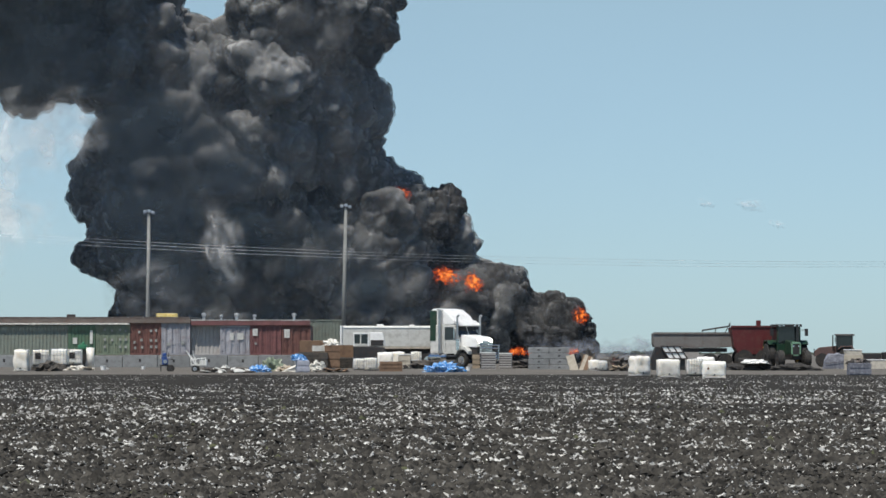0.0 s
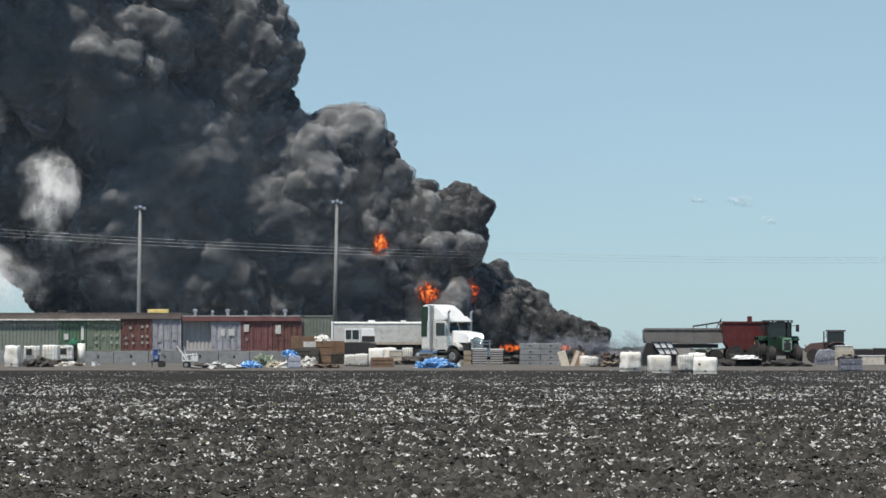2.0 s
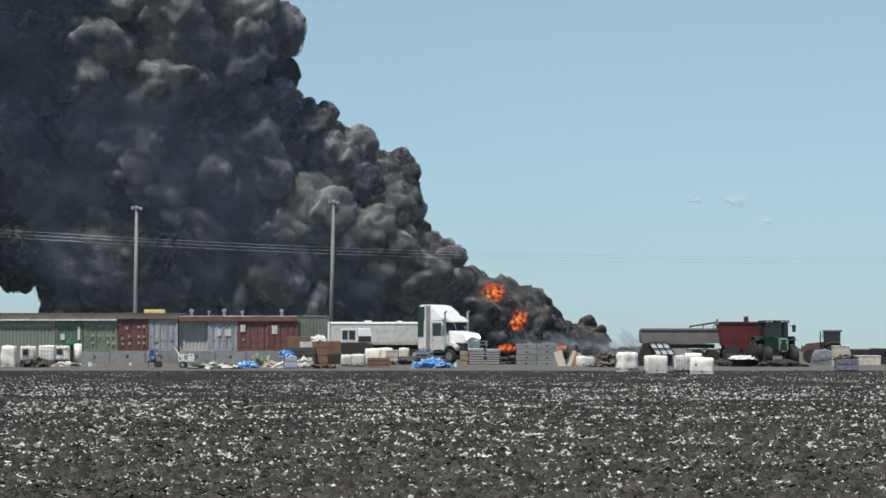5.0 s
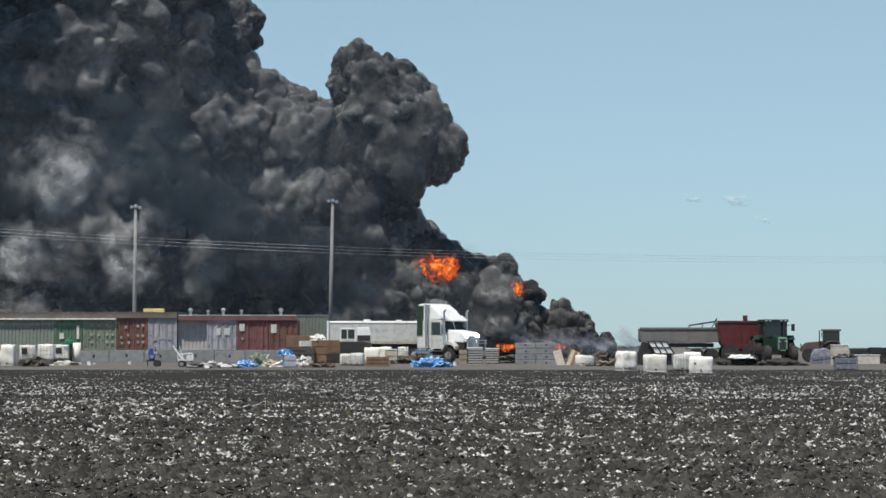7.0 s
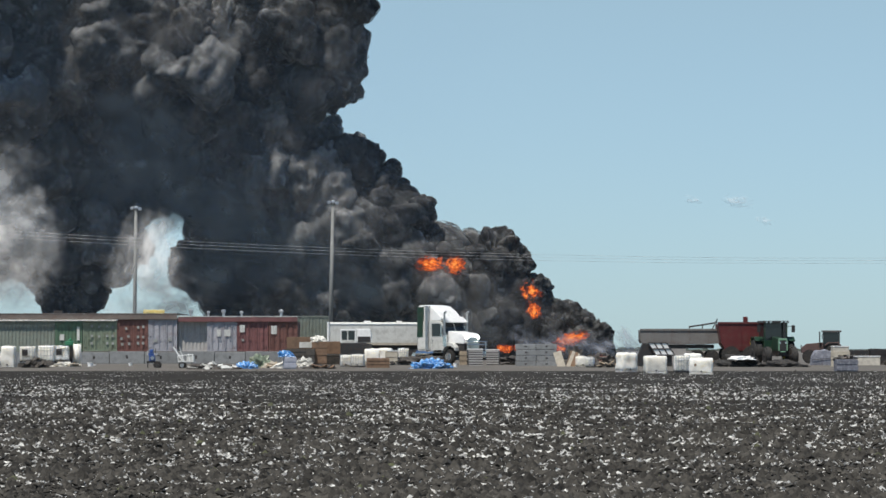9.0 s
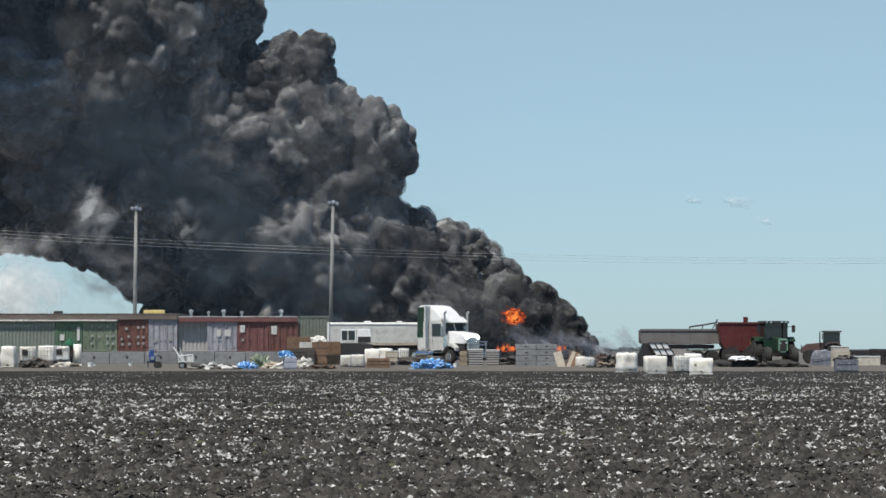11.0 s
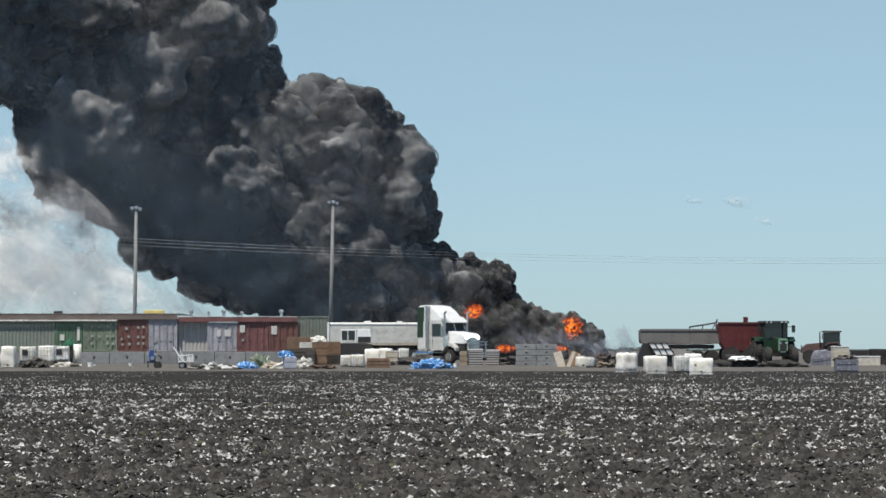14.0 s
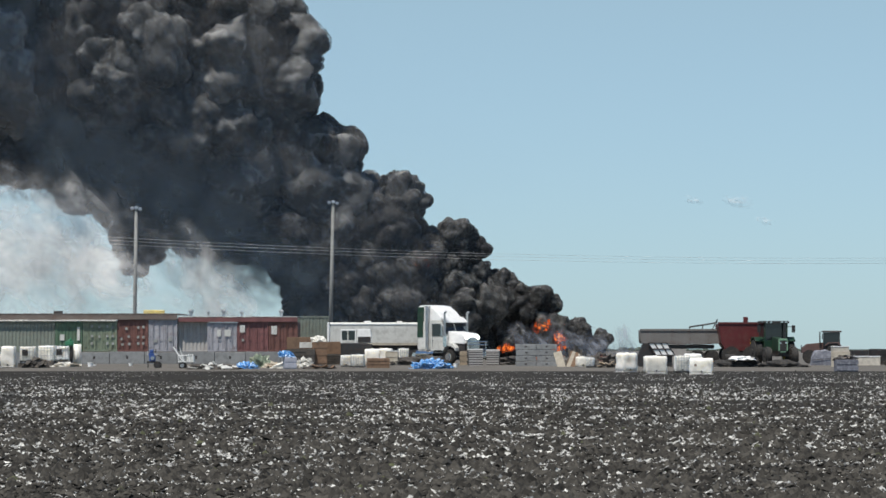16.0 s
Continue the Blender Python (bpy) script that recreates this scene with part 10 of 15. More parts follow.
head(2.84, ((0, 8.7, 3.6, 9.8), (0.5, 8.8, 3.4, 10.3), (1, 10.1, 2.4, 2.5), (1.5, 9.5, 2.4, 2.4), (7.5, -13.5, 2.3, 2.4), (8, -15.5, 3.4, 1.6), (8.5, -17.7, 5.4, 0.1), (9, -20.3, 7.3, 1.3), (10, -25.4, 9.5, 0.6), (11, -30.3, 10.3, 0.4), (11.5, -32.7, 11.1, 0.5), (12, -35.7, 11.9, 0.3), (12.5, -38.9, 13.6, -0.1), (13, -43.4, 14.7, -0.3), (13.5, -35.1, 19.5, -1.4), (14, -38.2, 22.4, -2.2), (15, -43.6, 27.5, -6.4), (16, -48.2, 31.9, -8.3)))
head(3.78, ((0, -28.2, 31.7, -4.1), (0.5, -32.1, 32.4, -4.3), (1, -33.8, 34, -8.7), (3, -42.9, 41.8, -6.5), (4.5, -49.4, 41.8, -6.5), (5, -51.1, 43.4, -9.7), (7.5, -61.9, 53.4, -9.8), (16, -67.9, 57.4, -9.8)))
head(2.13, ((0, -2, 10.4, 0.6), (0.5, -5.2, 13.3, 0), (1, -9, 15.1, -0.4), (3, -21.4, 26.4, -4.4), (4, -26, 30.6, -9.9), (6.5, -37.2, 41, -7.6), (7, -39, 42.6, -10.5), (9.5, -49.8, 52.5, -10.7), (16, -55.8, 56.5, -10.7)))
head(3.84, ((0, -0, 4.9, 9.3), (2, 0.4, 4.6, 9.4), (2.5, 1.9, 4.5, 9.4), (3.5, 2.3, 4.6, 10), (4, 3.8, 4.3, 9.5), (6.5, 4.7, 4.4, 9.9), (7, 6.2, 4.4, 10), (7.5, 7.6, 3.3, 2.2), (12, -11.1, 3.5, 2.2), (12.5, -13.3, 4.8, 1.1), (13.5, -18.7, 9.5, 0.8), (14, -21.7, 10.4, 0.5), (14.5, -24.5, 12.3, -0.2), (15.5, -30.6, 17.6, -1), (16, -34.4, 19, -1.3)))
head(2.55, ((0, -18.4, 2.4, 2.4), (2, -26.7, 2, 2.5), (4, -35.8, 3.5, 2.2), (5.5, -37.2, 5, 1.9), (6, -37.9, 6.1, 1.6), (6.5, -39.4, 7.3, 1.3), (7, -41.5, 7.7, -0.2), (7.5, -43.9, 8.1, 1), (8, -46.1, 10.6, 0.6), (8.5, -48.3, 11.1, 0), (9, -50.2, 11.9, -3.2), (9.5, -52.7, 13.1, -3.5), (10, -55.4, 14.9, -3.9), (11, -61.3, 20.2, -5.1), (16, -67.3, 24.2, -5.1)))
head(4.03, ((0, -15, 13.8, 4.5), (1, -14.9, 14.2, 6.1), (2.5, -14.5, 14.6, 4.3), (6.5, -13.8, 15.9, 5.5), (7, -13.6, 15.9, 4.2), (7.5, -13.6, 16.2, 6.8), (8, -12.3, 16.7, 6.3), (8.5, -12.2, 16.8, 6.7), (9, -11.1, 18, 6.4), (10, -10.7, 18.8, 6.3), (11, -7.7, 20.9, 6.5), (11.5, -6.1, 21.7, -1.9), (12, -8.1, 23.9, -2.4), (12.5, -10.2, 25.1, -2.7), (13, -15.2, 27.2, -3.1), (13.5, -18.4, 29.5, -3.7), (14, -22.4, 31.7, -4.1), (14.5, -25.3, 33.3, -4.5), (15, -27.6, 35.3, -5), (15.5, -29.5, 37, -7.9), (16, -31.8, 39.1, -7.2)))
head(2.29, ((0, -28.1, 7.7, -0.6), (1, -32.8, 8.6, 1.1), (1.5, -35.8, 8, 0.9), (2.5, -40.2, 8.8, -0.2), (3, -42.6, 9.2, 0.9), (4.5, -49.2, 10.4, 0.1), (5, -51, 10.9, -3.1), (6, -55.8, 12.7, -3.5), (6.5, -58.4, 14.3, -3.9), (16, -64.4, 18.3, -3.9)))
head(3.40, ((0, 3.7, 6.6, 1.5), (2, -8.7, 18.4, -1.1), (3, -11.5, 24.1, -2.4), (3.5, -14.4, 26.8, -3.1), (4.5, -19.5, 31.3, -5.2), (6, -25.8, 37.1, -8.2), (7, -30.3, 41.3, -6.8), (7.5, -32.5, 42, -6.5), (8, -34.3, 43.6, -10), (10.5, -45.2, 53.6, -10), (16, -51.2, 57.6, -10)))
head(3.40, ((0, -33.4, 13.6, 7.5), (0.5, -34.5, 13.8, 7.5), (1, -34.8, 12.8, 7.8), (1.5, -36.3, 11.5, 8), (2.5, -35.8, 11.7, 4.7), (3, -35.7, 11.8, 4.8), (3.5, -35.8, 12.1, 6.9), (7.5, -34.5, 13.1, 2.6), (8, -34.7, 13.4, 5.5), (10, -34.5, 14.1, 7.5), (10.5, -32.2, 12.3, 0.2), (11.5, -38.6, 15.1, -0.4), (13, -47.1, 23.2, -6.7), (13.5, -50.2, 26, -5.9), (14, -52.8, 28.4, -6.5), (16, -61.5, 36.6, -8.4)))
head(3.74, ((0, -9.9, 34, -4.7), (0.5, -12.2, 36.2, -5.2), (1.5, -22.1, 38.2, -5.6), (2, -24.3, 40.2, -6.3), (2.5, -26.4, 41.8, -6.5), (3.5, -31.2, 41.9, -6.5), (4, -33, 43.4, -9.8), (7, -46.1, 55.4, -9.8), (16, -52.1, 59.4, -9.8)))
head(2.63, ((0, -1.6, 2.5, 2.4), (2.5, -11.1, 2.1, 2.5), (4.5, -18.7, 2.5, 2.2), (5.5, -23, 5.1, 0.2), (6, -25.3, 6, -0.5), (7.5, -31.9, 7.2, -1.5), (8, -34.5, 7.7, 1.3), (9, -38.5, 8.9, 0.9), (9.5, -40.1, 10.8, 0.6), (10.5, -44.9, 13.7, -0.9), (11, -47.6, 15.6, -2.4), (11.5, -50.3, 18.3, -4.6), (13, -59.2, 26.7, -6.5), (16, -65.2, 30.7, -6.5)))
head(3.29, ((0, -14.2, 14.3, 4.5), (1, -14, 14.7, 6.1), (2.5, -13.7, 15.1, 4.3), (6.5, -12.9, 16.3, 5.4), (7, -12.7, 16.4, 4.1), (7.5, -12.7, 16.7, 6.9), (8, -11.4, 17.1, 6.3), (8.5, -11.3, 17.3, 6.7), (9, -9.8, 18.8, 6.4), (10, -9.1, 19.8, 6.3), (10.5, -7.6, 20.9, 6.5), (11, -6.1, 21.5, 6.4), (11.5, -4.4, 21.8, -1.9), (12, -6.4, 24.1, -2.4), (12.5, -10, 25.9, -2.8), (13, -14.4, 28.8, -3.5), (14, -20.8, 33.9, -4.6), (14.5, -25.3, 35.5, -5), (15.5, -29.4, 39.2, -7.6), (16, -31.7, 41.3, -6.9)))
head(2.07, ((0, 8.3, 2.5, 10.1), (0.5, 8.4, 2.5, 10.1), (1, 9.1, 2.1, 10.2), (2.5, 9.6, 2.1, 10.2), (11.5, 11.1, 2.2, 10.2), (12, 12, 2.2, 10.2), (13, 12.5, 2.2, 10.5), (13.5, 13.7, 1.6, 2.6), (14, 11.9, 1.6, 2.6), (14.5, 9.9, 2.5, 2), (15.5, 5.2, 6.6, 1.4), (16, 2.4, 9.1, 0.9)))
head(3.53, ((0, -14.5, 14.4, 4.5), (1, -14.4, 14.7, 6.1), (2.5, -14, 15.1, 4.4), (6.5, -13.2, 16.4, 5.5), (7, -13.1, 16.5, 4.2), (7.5, -13.1, 16.7, 6.8), (8, -11.8, 17.2, 6.3), (8.5, -11.8, 17.3, 6.7), (9, -10.5, 18.6, 6.4), (10, -10.1, 19.7, 6.2), (10.5, -9.3, 20.5, 6), (11, -8.4, 20.8, 6), (11.5, -6.7, 20.1, -1.5), (12, -9.7, 22.9, -2.1), (12.5, -11.7, 23.7, -2.3), (13, -13.9, 25.7, -2.8), (13.5, -17.1, 27.9, -3.3), (14, -20.7, 29.1, -3.5), (15, -26.3, 32.7, -4.4), (15.5, -28.1, 34.4, -8.2), (16, -30.3, 36.4, -8.4)))
head(2.58, ((0, -1.8, 14.3, -0.2), (1, -8.8, 21.5, -1.8), (1.5, -13.6, 25.5, -2.7), (2, -17.4, 29.2, -3.6), (3, -26.1, 32.3, -4.3), (3.5, -27.8, 33.8, -9.4), (5.5, -36.8, 42.1, -7), (6, -38.6, 43.7, -10.4), (8.5, -49.4, 53.6, -10.4), (16, -55.4, 57.6, -10.4)))
head(1.42, ((0, 12.4, 1.7, 10.4), (0.5, 13.6, 1.5, 10.4), (1, 13.7, 1.2, 10.5), (4, 14.5, 1.3, 10.5), (6, 14.9, 1.9, 10.3), (6.5, 14.6, 2, 2.3), (8, 7.5, 7.9, 1.2), (8.5, 3.2, 10.5, 0.7), (9, -1.3, 12.4, 0.2), (11, -13.9, 23.8, -4.7), (11.5, -16.9, 26.6, -4.2), (12, -19.5, 28.9, -5.6), (12.5, -21.7, 30.9, -8.6), (13.5, -26, 34.8, -10), (15, -32.7, 41, -8), (15.5, -34.6, 42.6, -10.9), (16, -36.7, 44.6, -11.1)))
head(4.76, ((0, -2.6, 6.2, 9.2), (0.5, -1.1, 6, 8.9), (1.5, -0.9, 5.8, 9), (2, -0.3, 5.8, 9.7), (2.5, 1.3, 4.4, 1.9), (3, -0.9, 4.4, 1.9), (3.5, -3.3, 5.6, 1.1), (4, -6, 8, 0.6), (5, -12.1, 13.6, -2.4), (6.5, -21.6, 22.4, -2.1), (7.5, -27.4, 27.7, -4.2), (8, -30, 30.1, -4), (8.5, -31.8, 31.8, -9.2), (10.5, -40.8, 40.1, -6.5), (11, -43.1, 40.9, -6.3), (12.5, -49.6, 40.9, -6.3), (13, -51.4, 42.5, -9), (16, -64.4, 54.5, -9.2)))
head(4.25, ((0, -12.4, 13.2, 5.7), (1, -12.3, 13.6, 7.4), (1.5, -11.4, 14.4, 6.6), (2.5, -11.2, 14.6, 5.6), (3.5, -11.1, 15, 7.2), (4, -9.5, 15.9, 6.9), (4.5, -9.2, 16.2, 6.8), (5, -8.4, 17.2, 7), (6, -5.3, 20.2, 6.6), (6.5, -3.7, 21.2, -1.8), (7, -5.9, 25.5, -2.7), (7.5, -7, 28.7, -3.5), (8, -7.8, 31.4, -4.1), (9, -11.1, 35.5, -5), (9.5, -14.3, 36.7, -5.3), (10, -17.8, 36.7, -5.3), (10.5, -22.1, 37, -5.4), (11.5, -26.8, 40.7, -6.6), (12, -29.3, 41.3, -6.4), (16, -46.9, 41.4, -6.4)))
head(4.15, ((0, -11.4, 12.5, 5.9), (1, -11.2, 12.8, 7.5), (1.5, -10.8, 13.3, 6.3), (2.5, -10.6, 13.6, 5.4), (3.5, -10.4, 14, 7.3), (4, -8.9, 15.3, 7), (4.5, -8.5, 15.6, 6.9), (5, -7.3, 16.4, 7.2), (6, -4.2, 19.5, 6.8), (6.5, -2.6, 20.5, -1.6), (7.5, -6.5, 26.3, -2.9), (8.5, -8.9, 30.4, -3.9), (9, -12.2, 32.6, -4.4), (9.5, -14.4, 34.5, -5.1), (10, -17.1, 36.3, -5.2), (10.5, -21.6, 36.6, -5.3), (11, -24.3, 38.3, -5.7), (11.5, -26.4, 40.2, -6.7), (12, -29.3, 41.4, -6.4), (16, -46.8, 41.5, -6.4)))
head(1.99, ((0, 11.7, 2.5, 10.1), (0.5, 12, 1.8, 2.6), (1.5, 8.4, 1.4, 2.6), (2, 6.4, 2.3, 2), (3, 1.8, 6.4, 0.6), (3.5, -1, 8.9, 0.9), (6, -16.8, 23.4, -3.1), (6.5, -20.1, 25, -2.6), (7, -22.8, 27.5, -4.2), (8, -27.8, 32, -4.4), (8.5, -29.5, 33.5, -10.1), (10.5, -38.5, 41.8, -7.4), (11, -40.2, 43.4, -10.7), (13.5, -51, 53.3, -10.8), (16, -57, 57.3, -10.8)))
head(3.27, ((0, -29.2, 10, -0.3), (1, -34.3, 11.5, 0.4), (1.5, -37.3, 12.8, 0.1), (2, -41.9, 14.1, -0.2), (2.5, -44.5, 16.1, -2.2), (4, -53.4, 24.6, -5.7), (4.5, -56.2, 27.2, -6.3), (5.5, -60.9, 31.7, -7.3), (16, -66.9, 35.7, -7.3)))
head(3.81, ((0, -14.8, 14.1, 4.5), (1, -14.7, 14.4, 6.1), (2.5, -14.3, 14.8, 4.3), (6.5, -13.5, 16.1, 5.5), (7, -13.4, 16.2, 4.2), (7.5, -13.4, 16.5, 6.8), (8, -12.1, 16.9, 6.3), (8.5, -12, 17.1, 6.7), (9, -10.8, 18.3, 6.4), (10, -10.5, 19.2, 6.2), (10.5, -9.2, 20.3, 6.2), (11, -7.5, 20.4, -1.6), (12, -12.1, 25.9, -2.8), (13, -15.7, 31.9, -4.2), (13.5, -19, 33.5, -4.6), (14, -21.2, 35.5, -5.1), (14.5, -26, 37.1, -5.4), (15.5, -30.3, 40.9, -6.7), (16, -32.5, 41.8, -6.5)))
head(3.94, ((0, -2, 5, 9.3), (1.5, -1.7, 4.6, 9.4), (5, -0.9, 4.8, 9.3), (5.5, 0.2, 4.7, 9.4), (6, 0.3, 4.7, 9.3), (6.5, 1.2, 4.6, 9.5), (7, 2.7, 4.5, 9.4), (7.5, 2.8, 4.6, 9.5), (8, 4.4, 4.6, 9.3), (8.5, 4.8, 4.5, 9.5), (10, 5.1, 5, 9.3), (10.5, 6.7, 4.9, 9.9), (11, 8, 3.7, 2.1), (11.5, 6.7, 4.1, 2), (12, 4.3, 6.7, 1.4), (12.5, 2.1, 10.2, 0.7), (13, -0.8, 13.6, -0.1), (14.5, -10, 22.5, -2.3), (15.5, -15.1, 27.6, -3.2), (16, -16.6, 30, -3.8)))
head(2.10, ((0, 10.8, 2.6, 10.1), (0.5, 10.9, 2.1, 10.6), (1, 11.2, 2.2, 10.2), (1.5, 12.3, 2.2, 10.5), (2, 13.8, 1.8, 10.6), (2.5, 15, 1.6, 2.6), (4, 9.8, 1.6, 2.6), (4.5, 7.9, 2.1, 2.2), (5, 5.7, 3.9, 0.9), (5.5, 3.3, 6.1, 1.3), (6, 0.6, 8.6, 1.1), (6.5, -1.9, 11.8, -0.2), (7, -5.1, 14.8, -0.3), (7.5, -10.5, 17.2, -0.8), (8.5, -16.6, 22.8, -4.9), (9.5, -22.3, 27.9, -7.2), (10.5, -27, 32.2, -8.4), (11.5, -31.3, 36.1, -9.2), (12.5, -35.8, 40.3, -7.8), (13, -37.6, 42, -10.3), (16, -50.6, 53.9, -10.7)))
head(1.95, ((0, 10.8, 2.4, 10.2), (0.5, 10.9, 1.8, 10.6), (2.5, 11.3, 2.1, 10.2), (3, 12.5, 2.1, 10.2), (3.5, 12.6, 2.1, 10.2), (4, 14.2, 1.2, 10.7), (5, 14.3, 1.3, 10.7), (5.5, 14.5, 1.5, 2.6), (6.5, 11.1, 1.4, 2.7), (7, 9.1, 2.6, 2.4), (7.5, 6.7, 6, 1.6), (8, 4, 8.5, 1.1), (8.5, 0.9, 12.2, 0.3), (9, -2.9, 15.1, -0.4), (11, -15.3, 26.4, -4.3), (11.5, -17.7, 28.3, -3.3), (12, -20.1, 30.5, -4.8), (12.5, -22.1, 32.2, -8.6), (13, -24.2, 34.1, -9.7), (14.5, -30.9, 40.3, -7.9), (15, -32.8, 42, -10.4), (16, -37.1, 45.9, -10.8)))
head(4.04, ((0, -0.7, 5.1, 9.2), (2, -0.3, 4.9, 9.3), (2.5, 1.1, 4.7, 9.4), (3, 1.2, 4.9, 9.3), (3.5, 2.7, 4.9, 9.9), (4, 4.2, 4.1, 9.8), (4.5, 4.9, 4, 9.9), (5, 6.5, 4, 10), (5.5, 7.8, 3.7, 2.1), (6, 6.6, 3.7, 2.1), (7, 2.4, 3.5, 2.1), (7.5, 0.3, 4, 1.7), (8.5, -4.9, 8.7, -1.1), (10.5, -17.4, 20.2, -3.7), (11.5, -23.3, 25.6, -2.8), (12, -24.4, 29.2, -3.6), (12.5, -26.3, 30.9, -9.7), (15, -37.6, 41.3, -6.5), (16, -42, 41.6, -6.4)))
head(2.28, ((0, 11.2, 2.9, 10), (0.5, 12.2, 1.7, 10.6), (1, 12, 1.8, 2.5), (9, -17.6, 1.9, 2.5), (10, -21.9, 4.8, 1.9), (10.5, -25.2, 4.9, 1.9), (11.5, -29.1, 6.9, 1.4), (13, -35.9, 8.5, 1.1), (13.5, -35.2, 17.4, -0.9), (14, -38.3, 20.3, -1.7), (15, -44, 25.8, -5.3), (16, -48.9, 30.4, -7.5)))
head(2.73, ((0, 4.4, 3.4, 9.8), (1.5, 4.9, 3, 9.9), (7, 6, 3, 9.9), (7.5, 7.5, 2.9, 9.9), (8, 7.6, 3.1, 10), (8.5, 9.1, 3, 9.9), (11, 9.8, 3.2, 10), (11.5, 11.3, 3.1, 10.3), (12, 12.6, 2.3, 2.5), (12.5, 11.5, 2.4, 2.4), (13.5, 7.8, 2.4, 2.4), (14.5, 3.6, 6.7, 1.5), (15, 1.1, 9.3, 0.9), (15.5, -2, 12.4, 0.2), (16, -4.2, 15.4, -0.5)))
head(3.47, ((0, -11.3, 28.3, -3.4), (0.5, -13.9, 30.6, -3.9), (1, -17.1, 31.4, -4.1), (2.5, -24, 37.1, -5.4), (3, -28.3, 38.8, -5.8), (3.5, -30.4, 40.7, -7), (4, -32.6, 42.1, -6.5), (4.5, -34.4, 43.7, -9.9), (7, -45.2, 53.7, -9.9), (16, -51.2, 57.7, -9.9)))
head(4.09, ((0, -3, 5.2, 9.2), (3.5, -2.2, 4.9, 9.3), (5.5, -1.2, 5.1, 9.2), (6.5, 0.3, 4.9, 9.4), (7, 1.9, 4.8, 9.3), (8.5, 3, 4.9, 9.4), (9, 4.6, 5, 9.2), (9.5, 4.7, 5.1, 9.2), (10, 5.9, 5.2, 9.7), (10.5, 7.3, 4, 2), (11, 5.7, 4.7, 1.9), (11.5, 3.2, 6.9, 1.4), (12.5, -2.8, 12.8, 0.1), (13.5, -9.3, 19.3, -1.3), (14, -12.5, 23, -2.2), (14.5, -15.1, 26.6, -3), (15, -17, 29.6, -3.7), (16, -21.6, 33.4, -5.8)))
head(3.47, ((0, 2.3, 4.4, 9.5), (1.5, 2.6, 4, 9.6), (2, 4, 4, 9.6), (2.5, 4.1, 4, 9.6), (3, 5.5, 3, 2.3), (3.5, 3.5, 3.1, 2.2), (4, 1.2, 4.7, 1.3), (4.5, -1.3, 7, 1.4), (5.5, -6.1, 13.7, -0.9), (6.5, -12.5, 19.5, -1.4), (7, -15.2, 23.1, -2.2), (7.5, -18.5, 25.1, -2.7), (8, -21.3, 27.6, -3.2), (8.5, -23.4, 29.3, -10.7), (11.5, -37, 42, -6.6), (12, -38.8, 43.5, -9.9), (14.5, -49.6, 53.5, -9.9), (16, -55.6, 57.5, -9.9)))
head(2.97, ((0, -10.1, 13.5, 6), (1, -9.9, 13.9, 7.5), (1.5, -9.6, 14.3, 6), (2.5, -9.4, 14.6, 5.2), (3.5, -9.2, 15, 7.3), (4, -7.7, 16.3, 7), (4.5, -7.2, 16.7, 6.9), (5.5, -4.4, 18.2, 7.1), (6.5, -1.4, 21, 6), (7, -1.1, 21.2, -1.8), (8.5, -8.1, 26, -2.8), (9.5, -13.3, 30.7, -4.8), (10, -15.6, 32.8, -4.9), (10.5, -18.3, 34.9, -4.8), (11, -22, 36.3, -5.2), (11.5, -24.2, 38.2, -5.8), (12, -27.8, 40, -6), (12.5, -29.9, 41.9, -6.9), (13, -31.8, 43.5, -10.2), (16, -44.8, 55.5, -10.2)))
head(1.59, ((0, 1.8, 1.9, 10.3), (8, 3.5, 1.4, 10.4), (8.5, 3.5, 1.1, 2.7), (13.5, -14.2, 1.4, 2.5), (14, -16.2, 3.2, 2.3), (14.5, -17.9, 6.9, 1.5), (15, -20.3, 9.1, -0.3), (15.5, -22.5, 12.4, 0.2), (16, -25.3, 14.6, -1.2)))
head(1.20, ((0, 12.3, 1.3, 10.5), (7.5, 13.8, 0.8, 10.6), (15, 15.4, 1.2, 10.5), (15.5, 15.1, 1.3, 2.7), (16, 13.6, 3.1, 2.3)))
head(4.64, ((0, 3.2, 4.6, 1.9), (0.5, 0.8, 5.9, 0.9), (1, -1.9, 8.4, 0.5), (2, -7.9, 14.4, -0.3), (3, -12.3, 22.3, -2), (4, -16.2, 28.1, -3.4), (5, -21, 32.5, -5.1), (6, -25.2, 36.2, -7.8), (7, -29.7, 40.4, -6.4), (11.5, -49.5, 41, -6.3), (12, -51.2, 42.6, -9.1), (14.5, -62, 52.6, -9.3), (16, -68, 56.6, -9.3)))
head(3.18, ((0, -14.9, 3.1, 2.2), (0.5, -17, 3, 2.3), (1, -19, 3.8, 1.5), (2, -23.5, 6.5, -0.6), (2.5, -25.8, 7.3, -1.2), (6.5, -44.1, 10.7, 0.6), (7.5, -48.7, 13.5, -1.4), (8, -51.1, 15.3, -3.6), (9.5, -60.1, 23.6, -5.5), (16, -66.1, 27.6, -5.5)))
